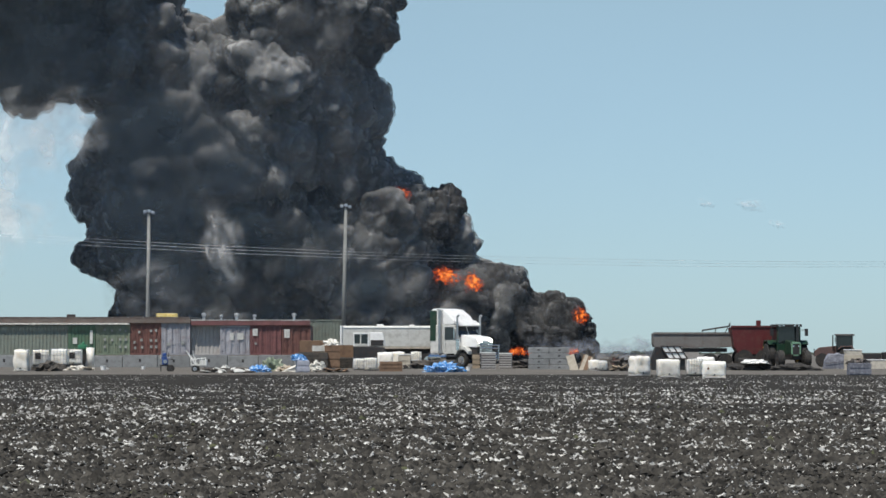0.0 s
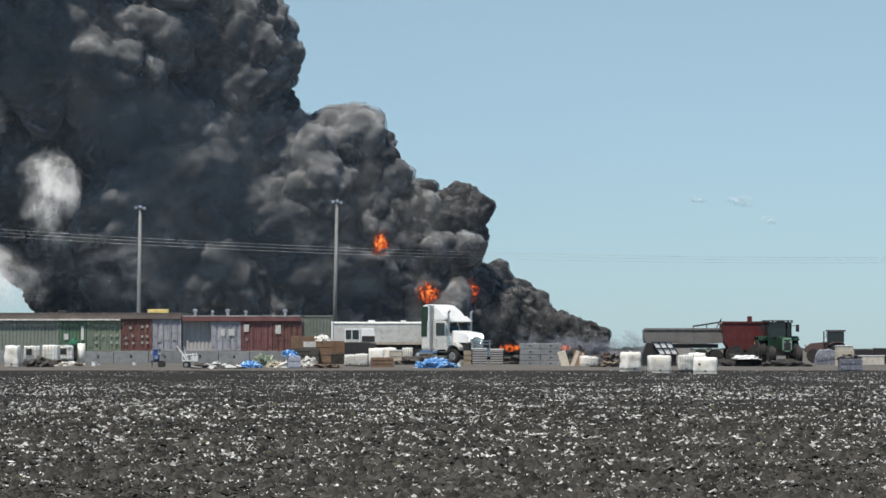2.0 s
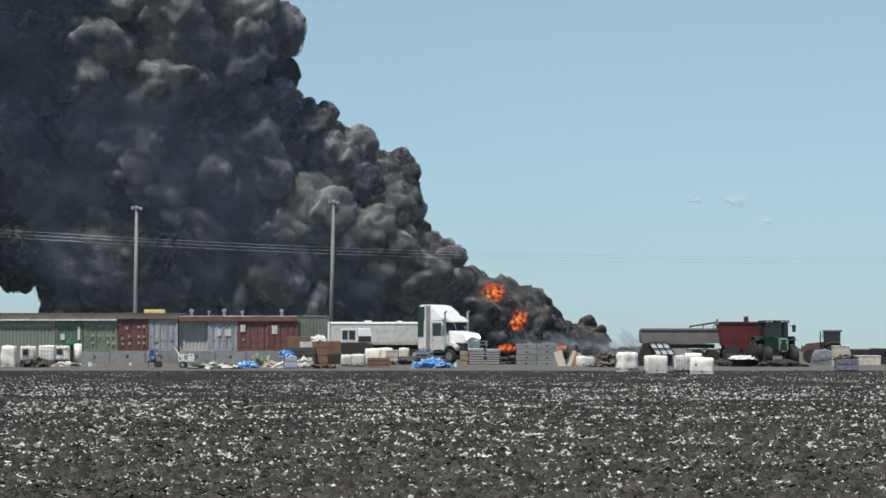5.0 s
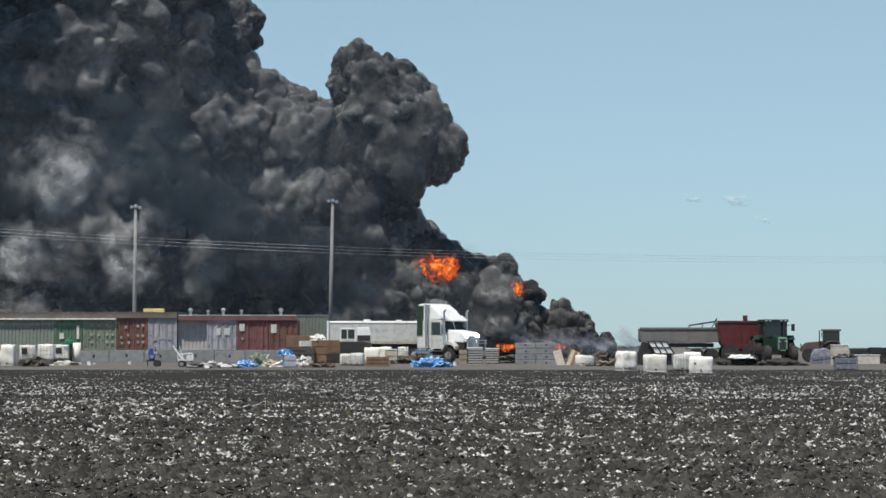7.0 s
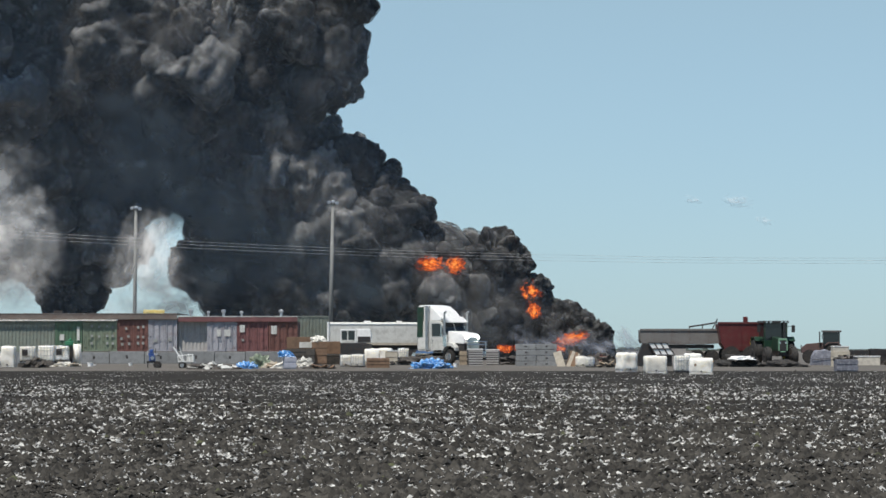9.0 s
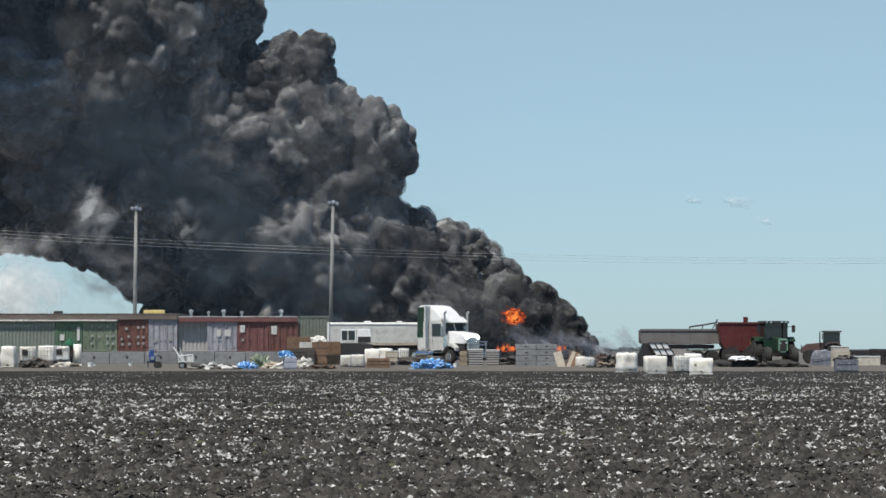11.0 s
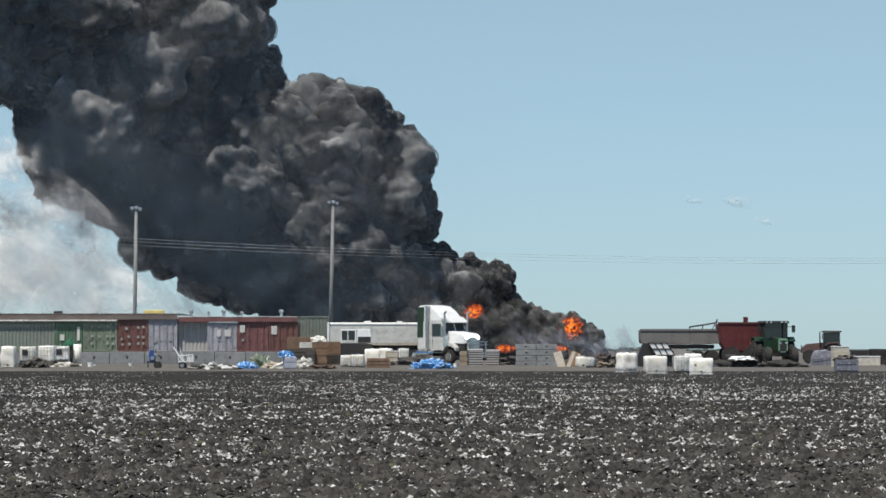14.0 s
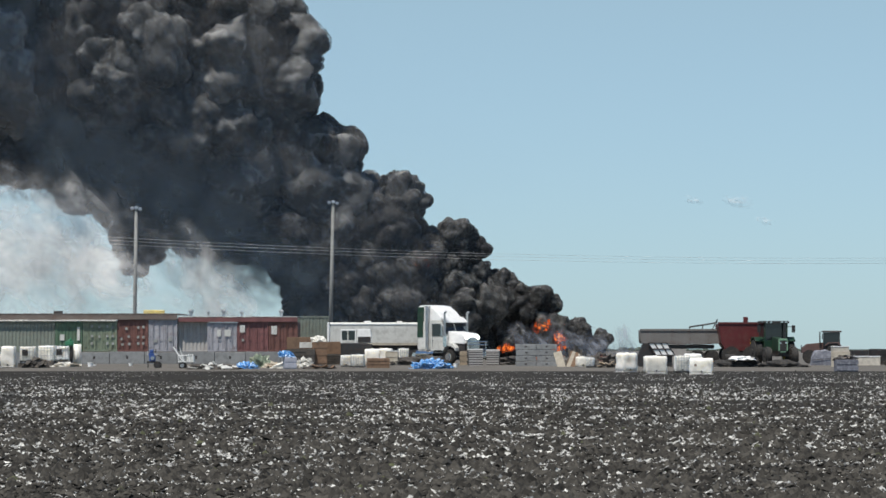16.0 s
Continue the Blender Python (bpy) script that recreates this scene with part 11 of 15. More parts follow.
head(4.34, ((0, -1.8, 5.6, 9.1), (1.5, -1.2, 5.1, 9.2), (2.5, -0.5, 5.2, 9.4), (3.5, 2.6, 5.3, 9.9), (4, 4.1, 3.9, 10.2), (4.5, 4.2, 4, 10.1), (5, 5.1, 4, 10.1), (5.5, 6.5, 3.7, 2.2), (10, -12.7, 4, 2), (10.5, -14.9, 4.8, 1.4), (11.5, -19.9, 9.1, -1.9), (12.5, -25.3, 12.8, -3.6), (13, -28.7, 15.7, -0.9), (13.5, -31.8, 18.6, -1.2), (14, -35.4, 20.3, -1.6), (14.5, -39.7, 22.3, -2), (15, -43.1, 23.4, -2.3), (16, -48.3, 28.4, -5.8)))
head(4.29, ((0, -20.2, 30.4, -3.9), (0.5, -22.4, 32.4, -5.2), (1, -24.4, 34.1, -7.8), (2.5, -31.1, 40.3, -6.7), (3, -33.3, 41.3, -6.4), (6.5, -48.6, 41.2, -6.3), (7, -50.3, 42.8, -9.3), (9.5, -61.2, 52.8, -9.5), (16, -67.2, 56.8, -9.5)))
head(2.69, ((0, 5.1, 3.3, 9.8), (1, 5.3, 3.1, 10.1), (1.5, 6.9, 2.9, 9.9), (3, 7.2, 3.1, 9.9), (4, 8.8, 3, 9.9), (5.5, 9.2, 3, 9.9), (6, 10, 2.3, 2.4), (6.5, 9.4, 2.1, 2.5), (12, -11.6, 2.3, 2.4), (12.5, -13.7, 3.9, 1.2), (13.5, -18.8, 8.3, 1.1), (14, -21.8, 8.9, 1), (15, -26.8, 11.4, 0.4), (16, -30.4, 15.1, -0.4)))
head(2.02, ((0, 11.6, 2.5, 10.1), (0.5, 13.1, 1.3, 10.7), (1, 12.9, 1.5, 2.6), (9.5, -18, 1.5, 2.6), (10, -19.9, 1.6, 2.6), (10.5, -21.9, 2.9, 2.3), (11.5, -27.1, 2.4, 2), (12.5, -31.7, 3.2, 2.3), (13, -36.3, 8, 1.2), (13.5, -35.4, 17.1, -0.8), (14, -38.5, 20, -1.6), (15, -44.2, 25.5, -5.2), (16, -49.1, 30.2, -7.6)))
head(2.21, ((0, 8, 2.7, 10), (0.5, 8.1, 2.7, 10.1), (1, 8.8, 2.4, 10.2), (2, 9, 2.4, 10.2), (2.5, 10.6, 2.4, 10.1), (3, 11, 2.4, 10.2), (3.5, 12.5, 2.4, 10.3), (4, 14.1, 1.4, 10.7), (4.5, 14.2, 1.6, 10.7), (5, 13.9, 1.7, 2.6), (5.5, 12.2, 1.7, 2.6), (6, 10.5, 2.6, 2.3), (7, 5.7, 6.8, 1), (7.5, 2.8, 9.4, 0.3), (9.5, -9.7, 21.2, -1.7), (10, -12.1, 25.7, -2.7), (10.5, -14, 27.5, -4.1), (11, -16.4, 29.8, -3.7), (11.5, -22.5, 32.5, -4.3), (12, -26.7, 34.7, -4.8), (12.5, -28.5, 36.2, -9.1), (13.5, -33, 40.4, -7.8), (14, -34.9, 42.1, -10.3), (16, -43.5, 50, -10.6)))
head(2.11, ((0, 10, 2.6, 10.1), (0.5, 10.1, 2.2, 10.5), (1.5, 12.1, 2.2, 10.5), (2, 13.6, 1.8, 10.6), (2.5, 14.8, 1.6, 2.6), (3.5, 12.8, 1.8, 2.6), (4, 11.3, 1.6, 2.6), (4.5, 9.5, 1.6, 2.6), (5, 7.5, 2.6, 1.8), (5.5, 5.3, 4.5, 1), (6, 2.8, 6.7, 1.5), (6.5, 0.5, 10.8, 0.6), (7, -3.3, 11.5, 0.4), (9, -15.8, 22.8, -3.2), (9.5, -18.8, 25.5, -4.9), (10.5, -24, 30.3, -6.7), (13, -34.9, 40.3, -7.8), (13.5, -36.8, 42, -10.3), (16, -47.6, 51.9, -10.7)))
head(5.31, ((0, -29.8, 23.7, -2.4), (1, -37.4, 28.2, -3.4), (1.5, -39.1, 30, -9.5), (4, -50.6, 40.3, -6.2), (4.5, -52.4, 42, -8.5), (7, -63.2, 52, -8.9), (16, -69.2, 56, -8.9)))
head(2.31, ((0, 5.4, 6.6, 1.5), (0.5, 3, 9.7, 0.8), (1, -0.2, 11.9, 0.3), (2, -7.4, 17.4, -0.9), (3, -13.6, 23, -4.1), (3.5, -16.6, 25.8, -4.7), (4, -19.3, 28.2, -6.1), (5, -24, 32.4, -7.7), (6, -28.2, 36.3, -9), (7, -32.7, 40.5, -7.6), (7.5, -34.6, 42.2, -10.3), (10.5, -47.5, 54.1, -10.6), (16, -53.5, 58.1, -10.6)))
head(1.76, ((0, -28.3, 7.2, -0.7), (1, -33, 8, 1.2), (1.5, -36.5, 6.8, 1.5), (2, -39.7, 6.8, 1.5), (2.5, -42, 7.2, 1.1), (3, -43.2, 7.6, 1.3), (4, -47.6, 8.6, 1.1), (4.5, -49.3, 9, -3), (6.5, -58.1, 10.6, -3.3), (16, -64.1, 14.6, -3.3)))
head(1.87, ((0, 8.9, 2.2, 10.2), (1.5, 9.5, 1.8, 10.3), (11.5, 11.6, 2, 10.2), (12, 12.4, 1.9, 10.3), (12.5, 12.5, 2, 10.2), (13, 12.8, 1.6, 10.5), (13.5, 14, 1.4, 2.6), (14, 12.1, 1.8, 2.4), (15, 7.7, 5.7, 1.7), (16, 2.4, 11, 0.5)))
head(2.29, ((0, -33.3, 10.9, 8.1), (0.5, -33.2, 11, 8.2), (1.5, -35.3, 9, 7.9), (2.5, -34.7, 9.3, 4.9), (3, -34.6, 9.4, 4.8), (3.5, -34.8, 9.6, 7.5), (7.5, -33.6, 10.7, 3.7), (8, -33.8, 11, 6.6), (8.5, -33.6, 11.1, 6.1), (9, -33.8, 11.3, 8.2), (9.5, -32.1, 11, 0.5), (10, -32.7, 10.2, 0.7), (10.5, -35, 10.9, 0.6), (11.5, -39.5, 14.3, -0.2), (12, -42.2, 16.5, -1.8), (13, -47.9, 22.1, -6.4), (13.5, -51, 24.9, -6.3), (14, -53.7, 27.5, -6.9), (15, -58.4, 31.9, -7.9), (16, -62.6, 35.8, -8.8)))
head(3.20, ((0, -14.1, 14.7, 4.5), (1, -14, 15, 6.1), (2, -13.7, 15.3, 4.5), (6.5, -12.9, 16.7, 5.5), (7, -12.7, 16.8, 4.1), (7.5, -12.7, 17.1, 6.8), (8, -11.5, 17.5, 6.3), (8.5, -11.4, 17.6, 6.7), (9, -10.1, 19, 6.4), (9.5, -9.9, 19.5, 6.3), (10.5, -8.8, 21, 5.9), (11, -7.5, 21.5, 5.9), (11.5, -5.9, 20.6, -1.6), (12, -8.4, 22.9, -2.1), (12.5, -11.1, 23.8, -2.3), (13, -13.4, 25.6, -2.8), (13.5, -16.6, 27.8, -3.2), (14, -20.1, 29, -3.5), (15, -25.7, 32.6, -4.3), (15.5, -27.5, 34.3, -8.1), (16, -29.7, 36.2, -8.6)))
head(4.14, ((0, -15.3, 14.2, 4.5), (1, -15.2, 14.5, 6.1), (2, -14.9, 14.8, 4.5), (6.5, -14, 16.2, 5.7), (7, -13.9, 16.3, 4.3), (7.5, -13.9, 16.5, 6.7), (8, -12.8, 16.9, 6.3), (8.5, -12.7, 17.1, 6.6), (9, -11.9, 17.9, 6.4), (10, -11.4, 19.1, 6.2), (11, -9.3, 20.8, 5.9), (11.5, -7.6, 21.8, -1.9), (12, -10.4, 24.8, -2.6), (12.5, -12.5, 28.2, -3.4), (13, -14.8, 30.3, -3.8), (13.5, -18.4, 31.7, -4.2), (14, -21.6, 34.2, -4.7), (14.5, -26.2, 35.8, -5.1), (15.5, -30.4, 39.7, -7), (16, -32.7, 41.5, -6.4)))
head(2.23, ((0, 3.9, 2.1, 2.5), (5, -14.6, 1.7, 2.6), (5.5, -16.5, 3.1, 1.5), (6.5, -21.1, 6.6, -1.3), (7.5, -25.7, 8.7, -2.9), (8.5, -30.2, 9.5, -2.5), (9, -32.8, 10, 0.8), (9.5, -34.1, 9.4, 0.9), (10, -36.3, 9.7, 0.8), (11, -40, 13.5, -0), (11.5, -42.7, 15.3, -1), (13.5, -54.2, 26.2, -6.6), (14.5, -59.1, 30.8, -7.7), (16, -65.1, 34.8, -7.7)))
head(1.77, ((0, 11.3, 2.1, 10.2), (0.5, 11.4, 1.6, 10.5), (1.5, 11.6, 1.8, 10.3), (2, 12.7, 1.7, 10.3), (3.5, 13, 1.9, 10.3), (4, 14.3, 1.4, 10.6), (4.5, 14.8, 1.3, 2.7), (5, 13.5, 1.2, 2.7), (12, -11.5, 1.3, 2.7), (12.5, -13.4, 2.9, 1.5), (13, -15.7, 4.8, 0.9), (13.5, -18.2, 7.1, 1.4), (14, -21.1, 7.7, 1.3), (14.5, -23.6, 8.9, 0.7), (15.5, -28.3, 10.2, 0.7), (16, -29.8, 10.5, 0.7)))
head(3.87, ((0, -1.7, 4.9, 9.3), (3.5, -1, 4.6, 9.4), (4, -0.9, 4.6, 9.4), (4.5, 0, 4.6, 9.4), (6, 0.5, 4.6, 9.4), (6.5, 1, 4.6, 9.4), (7, 2.5, 4.4, 9.4), (8.5, 3.7, 4.6, 9.4), (9, 5.2, 4.6, 9.4), (10, 5.4, 4.9, 9.4), (10.5, 6.9, 4.8, 9.9), (11, 8.3, 3.6, 2.1), (11.5, 6.7, 4.2, 2), (12, 4.3, 6.8, 1.4), (12.5, 2.1, 10.3, 0.7), (13.5, -3.8, 16.8, -0.8), (14, -6.1, 20, -1.5), (15, -12.9, 25.4, -2.7), (16, -18.2, 30.2, -4.4)))
head(2.41, ((0, 5.3, 3, 10), (1, 5.5, 2.7, 10), (1.5, 6.6, 2.5, 10.1), (7, 7.7, 2.5, 10.3), (7.5, 9.3, 2.5, 10.1), (11.5, 10.1, 2.7, 10), (12, 10.8, 2, 2.5), (13, 7, 2.1, 2.4), (13.5, 4.8, 4, 1), (14.5, -0.3, 8.6, 1), (16, -10.3, 17.1, -0.8)))
head(3.82, ((0, -9, 34.7, -4.8), (0.5, -11.7, 36.8, -5.3), (1, -17.4, 37.5, -5.5), (1.5, -22.3, 38.5, -5.7), (2, -24.5, 40.5, -6.3), (2.5, -26.6, 41.7, -6.5), (7.5, -48.8, 41.6, -6.4), (8, -50.5, 43.2, -9.6), (10.5, -61.3, 53.2, -9.7), (16, -67.3, 57.2, -9.7)))
head(2.01, ((0, 11.7, 2.5, 10.1), (1, 12, 2.1, 10.3), (1.5, 13.5, 1.4, 10.7), (2, 13.3, 1.5, 2.6), (2.5, 12.4, 1.5, 2.6), (3, 10.4, 2.6, 2), (3.5, 8.2, 4.5, 2), (4, 5.8, 7, 1.4), (4.5, 3, 7.1, 1.4), (5, -0.4, 9.1, 1), (6, -6.3, 14.5, -2.1), (8, -18.8, 25.9, -4.3), (8.5, -21.1, 28, -9.7), (9, -23.6, 30.2, -10.2), (11.5, -34.8, 40.5, -7.8), (12, -36.6, 42.2, -10.4), (14.5, -47.4, 52.1, -10.7), (16, -53.4, 56.1, -10.7)))
head(3.67, ((0, -19.7, 20.3, 2.4), (2, -19.5, 21, 5), (3.5, -19, 21.3, 2.3), (6.5, -18.6, 22.4, 5.5), (7, -18.4, 23.1, 5.4), (7.5, -17.7, 24.3, 5.1), (8, -17.5, 24.7, 3.9), (9, -17.4, 25.1, 5), (9.5, -16.7, 25.3, 5.1), (10, -15.2, 25.7, 5.2), (10.5, -13.3, 25.8, -2.8), (11, -14, 27.9, -3.3), (11.5, -15.3, 27.5, -3.2), (12.5, -20.1, 31.8, -6.5), (14, -26.6, 37.7, -7.9), (15, -31.1, 41.9, -6.5), (15.5, -32.9, 43.4, -9.8), (16, -35.1, 45.4, -9.8)))
head(1.42, ((0, 12.4, 1.7, 10.4), (1, 13, 1.2, 10.5), (5, 13.8, 1.3, 10.5), (7.5, 14.3, 2.1, 10.3), (8, 14.1, 2.3, 2.5), (8.5, 11.9, 4.1, 2.1), (9, 9.5, 7.4, 1.4), (9.5, 6.9, 9.7, 0.8), (10, 4.2, 10.6, 0.6), (10.5, 0.4, 11.5, 0.4), (11, -3, 13.9, -0.1), (12, -9.5, 19.8, -1.4), (13, -15.6, 25.3, -4.5), (14, -21, 30.3, -4.7), (15, -25.5, 34.4, -5.1), (15.5, -27.3, 36, -9.3), (16, -29.5, 38, -9)))
head(2.55, ((0, 5, 3.2, 9.9), (1.5, 5.7, 2.7, 10), (7, 6.8, 2.8, 10.1), (7.5, 8.4, 2.6, 10), (8, 8.5, 2.8, 10.1), (8.5, 10, 2.8, 10), (10, 10.3, 3.2, 9.9), (10.5, 10.8, 2.1, 2.5), (11, 8.6, 3.9, 1.5), (11.5, 6.2, 6.1, 1.6), (12, 4.2, 9.6, 0.8), (12.5, 1, 13.1, 0.1), (13.5, -3.2, 19.7, -1.4), (14.5, -9.8, 25.3, -2.8), (15, -12.7, 27.7, -3.2), (15.5, -15.7, 29.7, -3.7), (16, -18, 31.8, -4.9)))
head(5.05, ((0, -45.4, 34.3, 2.7), (0.5, -45.4, 34.4, 3.5), (1, -45, 32.1, -4.3), (1.5, -46.6, 33.7, -8.4), (2.5, -51, 37.8, -7.7), (5, -61.7, 47.6, -9.1), (16, -67.7, 51.6, -9.1)))
head(2.28, ((0, -32.9, 10.9, 0), (0.5, -35.5, 12.2, -0.1), (1, -38.4, 14.5, -0.2), (1.5, -42.7, 15.5, -0.5), (2, -45.6, 18.2, -1.9), (2.5, -48.1, 20.8, -6.3), (3, -51.3, 23.7, -6), (3.5, -54.1, 26.4, -6.6), (4.5, -59, 31, -7.7), (16, -65, 35, -7.7)))
head(3.84, ((0, -44, 31, -4), (0.5, -46.1, 33.7, -4.6), (1, -47.8, 35.4, -7.5), (4, -60.5, 47.1, -9.7), (16, -66.5, 51.1, -9.7)))
head(5.24, ((0, -6.8, 6.7, 8.7), (4, -5.9, 6.4, 8.7), (7, -4.5, 6.4, 8.8), (7.5, -3.2, 6.2, 8.8), (9.5, -2.7, 6.5, 8.7), (11, 1.6, 6.6, 9.5), (11.5, 3.1, 5.6, 1.7), (12, 0.7, 8.2, 1.1), (12.5, -1.9, 11.7, 0.3), (14.5, -14.6, 25.1, -2.7), (15, -17, 27.8, -3.3), (16, -21.3, 32.1, -5)))
head(2.34, ((0, 8.9, 2.9, 10), (0.5, 9, 2.8, 10.4), (1, 10.6, 2.3, 10.3), (1.5, 10.7, 2.5, 10.3), (2.5, 13.8, 1.7, 10.6), (3, 13.5, 1.9, 2.5), (4, 11.4, 1.9, 2.5), (5, 7.9, 1.8, 2.5), (5.5, 5.8, 3.5, 1.3), (6.5, 0.8, 7.9, 1.1), (7.5, -5.2, 13.8, -0.1), (8, -8.1, 18.3, -1.1), (9, -14.9, 23.9, -2.6), (10, -20.4, 28.9, -5.3), (10.5, -22.8, 31.1, -6.3), (12, -29.3, 37.1, -6.8), (12.5, -31.4, 39, -8.2), (13, -33.6, 41.1, -7.5), (13.5, -35.5, 42.7, -10.4), (16, -46.3, 52.6, -10.6)))
head(2.80, ((0, 4.3, 3.5, 9.8), (1, 4.5, 3.1, 9.9), (1.5, 6, 3, 9.9), (2.5, 6.2, 3.1, 9.9), (3.5, 7.3, 3.3, 9.8), (4, 8.5, 3.1, 9.9), (6, 9, 3.1, 9.9), (6.5, 10.1, 3.1, 10.3), (7, 11.4, 2.4, 2.4), (7.5, 7.8, 2.7, 2.1), (8.5, 3, 6.9, 1.3), (9.5, -3.1, 12.4, 0.2), (10, -5.8, 15.7, -0.5), (11.5, -15.2, 24.2, -4.5), (12.5, -20.6, 29.1, -7.2), (14, -27.2, 35.2, -9.1), (15.5, -33.9, 41.4, -7.1), (16, -35.7, 43, -10.2)))
head(2.34, ((0, -7.4, 2.2, 2.5), (2.5, -16.8, 1.8, 2.5), (3.5, -20.9, 4.6, 0.5), (4.5, -25.4, 6.6, -1.1), (6.5, -34.3, 8.2, -1.4), (7, -36.4, 8.6, -2.8), (7.5, -38.7, 9, -2), (8, -41.3, 9.5, 0.7), (8.5, -43.6, 9.9, 0.8), (9.5, -48.1, 12.1, 0), (10, -50, 13.2, -3.6), (10.5, -52.7, 15, -4), (11.5, -58.7, 20.3, -5.2), (16, -64.7, 24.3, -5.2)))
head(2.49, ((0, -9.9, 14.1, 5.9), (1, -9.7, 14.5, 7.5), (1.5, -9.3, 15.2, 6), (2.5, -9, 15.4, 5.3), (3.5, -8.9, 15.8, 7.3), (4, -7.3, 16.9, 7), (4.5, -6.8, 17.3, 6.9), (5, -5.3, 18.1, 7.1), (5.5, -3.8, 19.6, 6.8), (6, -2.2, 20.7, -1.6), (6.5, -5, 23.7, -2.3), (7.5, -10.7, 31.6, -4.1), (8, -13.6, 33.9, -4.6), (8.5, -15.5, 35.5, -9.2), (10, -22.3, 41.8, -6.5), (10.5, -24.1, 43.3, -10.4), (13, -35, 53.3, -10.5), (16, -41, 57.3, -10.5)))
head(1.60, ((0, 12.2, 2, 10.3), (0.5, 13.3, 1.3, 2.7), (1, 11.4, 1.9, 2.1), (1.5, 9.3, 3.7, 1.9), (2.5, 4.2, 8.3, 1.2), (3, 1.2, 10.3, 0.7), (5.5, -14.7, 24.5, -2.9), (6, -17.9, 26.3, -2.9), (6.5, -20.8, 29.7, -3.6), (8, -27.5, 35.7, -5.9), (8.5, -29.3, 37.4, -9.1), (9.5, -33.9, 41.6, -7.7), (10, -35.7, 43.1, -10.9), (12.5, -46.4, 53.1, -11), (16, -52.4, 57.1, -11)))
head(2.21, ((0, 8, 2.7, 10.1), (2, 8.7, 2.4, 10.1), (2.5, 9.3, 2.3, 10.1), (6, 10.1, 2.4, 10.1), (6.5, 10.8, 2.4, 10.4), (7.5, 13.7, 2.2, 10.5), (8, 13.1, 2.4, 10.5), (8.5, 14.3, 1.8, 2.5), (13.5, -4, 1.8, 2.6), (14, -5.9, 2.4, 2.1), (15, -10.5, 6.5, -1.1), (15.5, -13.4, 9.1, 1), (16, -16.9, 11.3, 0.5)))
head(3.46, ((0, -11.2, 13.5, 5.8), (1, -11.1, 13.9, 7.4), (1.5, -10.4, 14.6, 6.4), (2.5, -10.2, 14.9, 5.4), (3.5, -10, 15.2, 7.2), (4, -8.5, 16.3, 6.9), (4.5, -7.1, 16.8, -0.8), (5, -10.1, 19.8, -1.4), (5.5, -14.3, 22, -1.9), (6, -17.8, 23.8, -2.4), (6.5, -21.4, 23.7, -2.3), (7, -24.3, 26.3, -4.2), (8, -29.4, 31.1, -4.4), (8.5, -31.1, 32.6, -9.6), (10.5, -40.2, 41, -6.9), (11, -42.4, 42.1, -6.5), (11.5, -44.1, 43.7, -9.9), (14, -54.9, 53.7, -9.9), (16, -60.9, 57.7, -9.9)))
head(4.86, ((0, -13, 20.6, -1.7), (0.5, -15.5, 23.6, -2.7), (1, -18.2, 26.2, -2.9), (2, -20.2, 31.4, -4.1), (2.5, -24.4, 33.1, -4.5), (3, -29.1, 34.5, -4.8), (3.5, -31, 36.2, -7.7), (4.5, -35.5, 40.4, -6.4), (7.5, -48.7, 40.6, -6.2), (8, -50.5, 42.3, -8.8), (10.5, -61.3, 52.2, -9.2), (16, -67.3, 56.2, -9.2)))
head(1.74, ((0, 11.4, 2.1, 10.3), (1.5, 11.7, 1.8, 10.3), (2, 13.1, 1.8, 10.3), (3.5, 13.6, 1.8, 10.5), (4, 14.8, 1.3, 2.7), (12, -13.6, 1.3, 2.7), (12.5, -15.4, 1.7, 2.4), (13, -17.5, 3.5, 2.2), (13.5, -18.8, 7.3, 1.4), (14, -21.3, 9.4, -0), (15.5, -29.4, 14.8, -0.8), (16, -32.3, 17.2, -1.3)))
head(1.47, ((0, 12.1, 4.2, 2), (1, 7.5, 8.8, 1), (1.5, 4.7, 11.3, 0.4), (3.5, -8, 22.8, -2.4), (4, -12.6, 25.9, -2.8), (4.5, -15.3, 28.3, -4), (5, -17.8, 30.6, -5), (6, -22.1, 34.4, -7.9), (6.5, -24.1, 36.2, -9.5), (7.5, -28.6, 40.4, -8.1), (8, -30.5, 42.1, -10.7), (8.5, -32.6, 44, -11), (10.5, -41.3, 52, -11), (16, -47.3, 56, -11)))
head(3.93, ((0, 3, 5.9, 1.6), (1, -3.1, 13.4, -0), (2, -9.2, 20.1, -1.5), (3, -14.4, 26.3, -2.9), (3.5, -16.5, 29, -3.5), (4, -18.9, 31.2, -4.9), (5.5, -25.3, 36.9, -7.9), (6.5, -29.8, 41.1, -6.6), (11, -49.5, 41.7, -6.4), (11.5, -51.2, 43.3, -9.6), (14, -62, 53.3, -9.7), (16, -68, 57.3, -9.7)))
head(2.78, ((0, -33.6, 12.2, 7.7), (0.5, -33.5, 12.4, 7.9), (1.5, -35.3, 10.6, 7.5), (2.5, -34.7, 10.8, 4.3), (3, -34.6, 10.9, 4.2), (3.5, -34.8, 11.2, 6.8), (7.5, -33.6, 12.2, 2.8), (8, -33.8, 12.5, 5.7), (9.5, -33.6, 13, 7.8), (10, -31.3, 11.9, 0.3), (11, -36.5, 14.8, -1.2), (11.5, -39.3, 17.2, -2.1), (13, -48, 25.5, -7), (13.5, -50.8, 28.1, -6.7), (14.5, -55.4, 32.4, -7.7), (16, -61.6, 38.3, -9.1)))
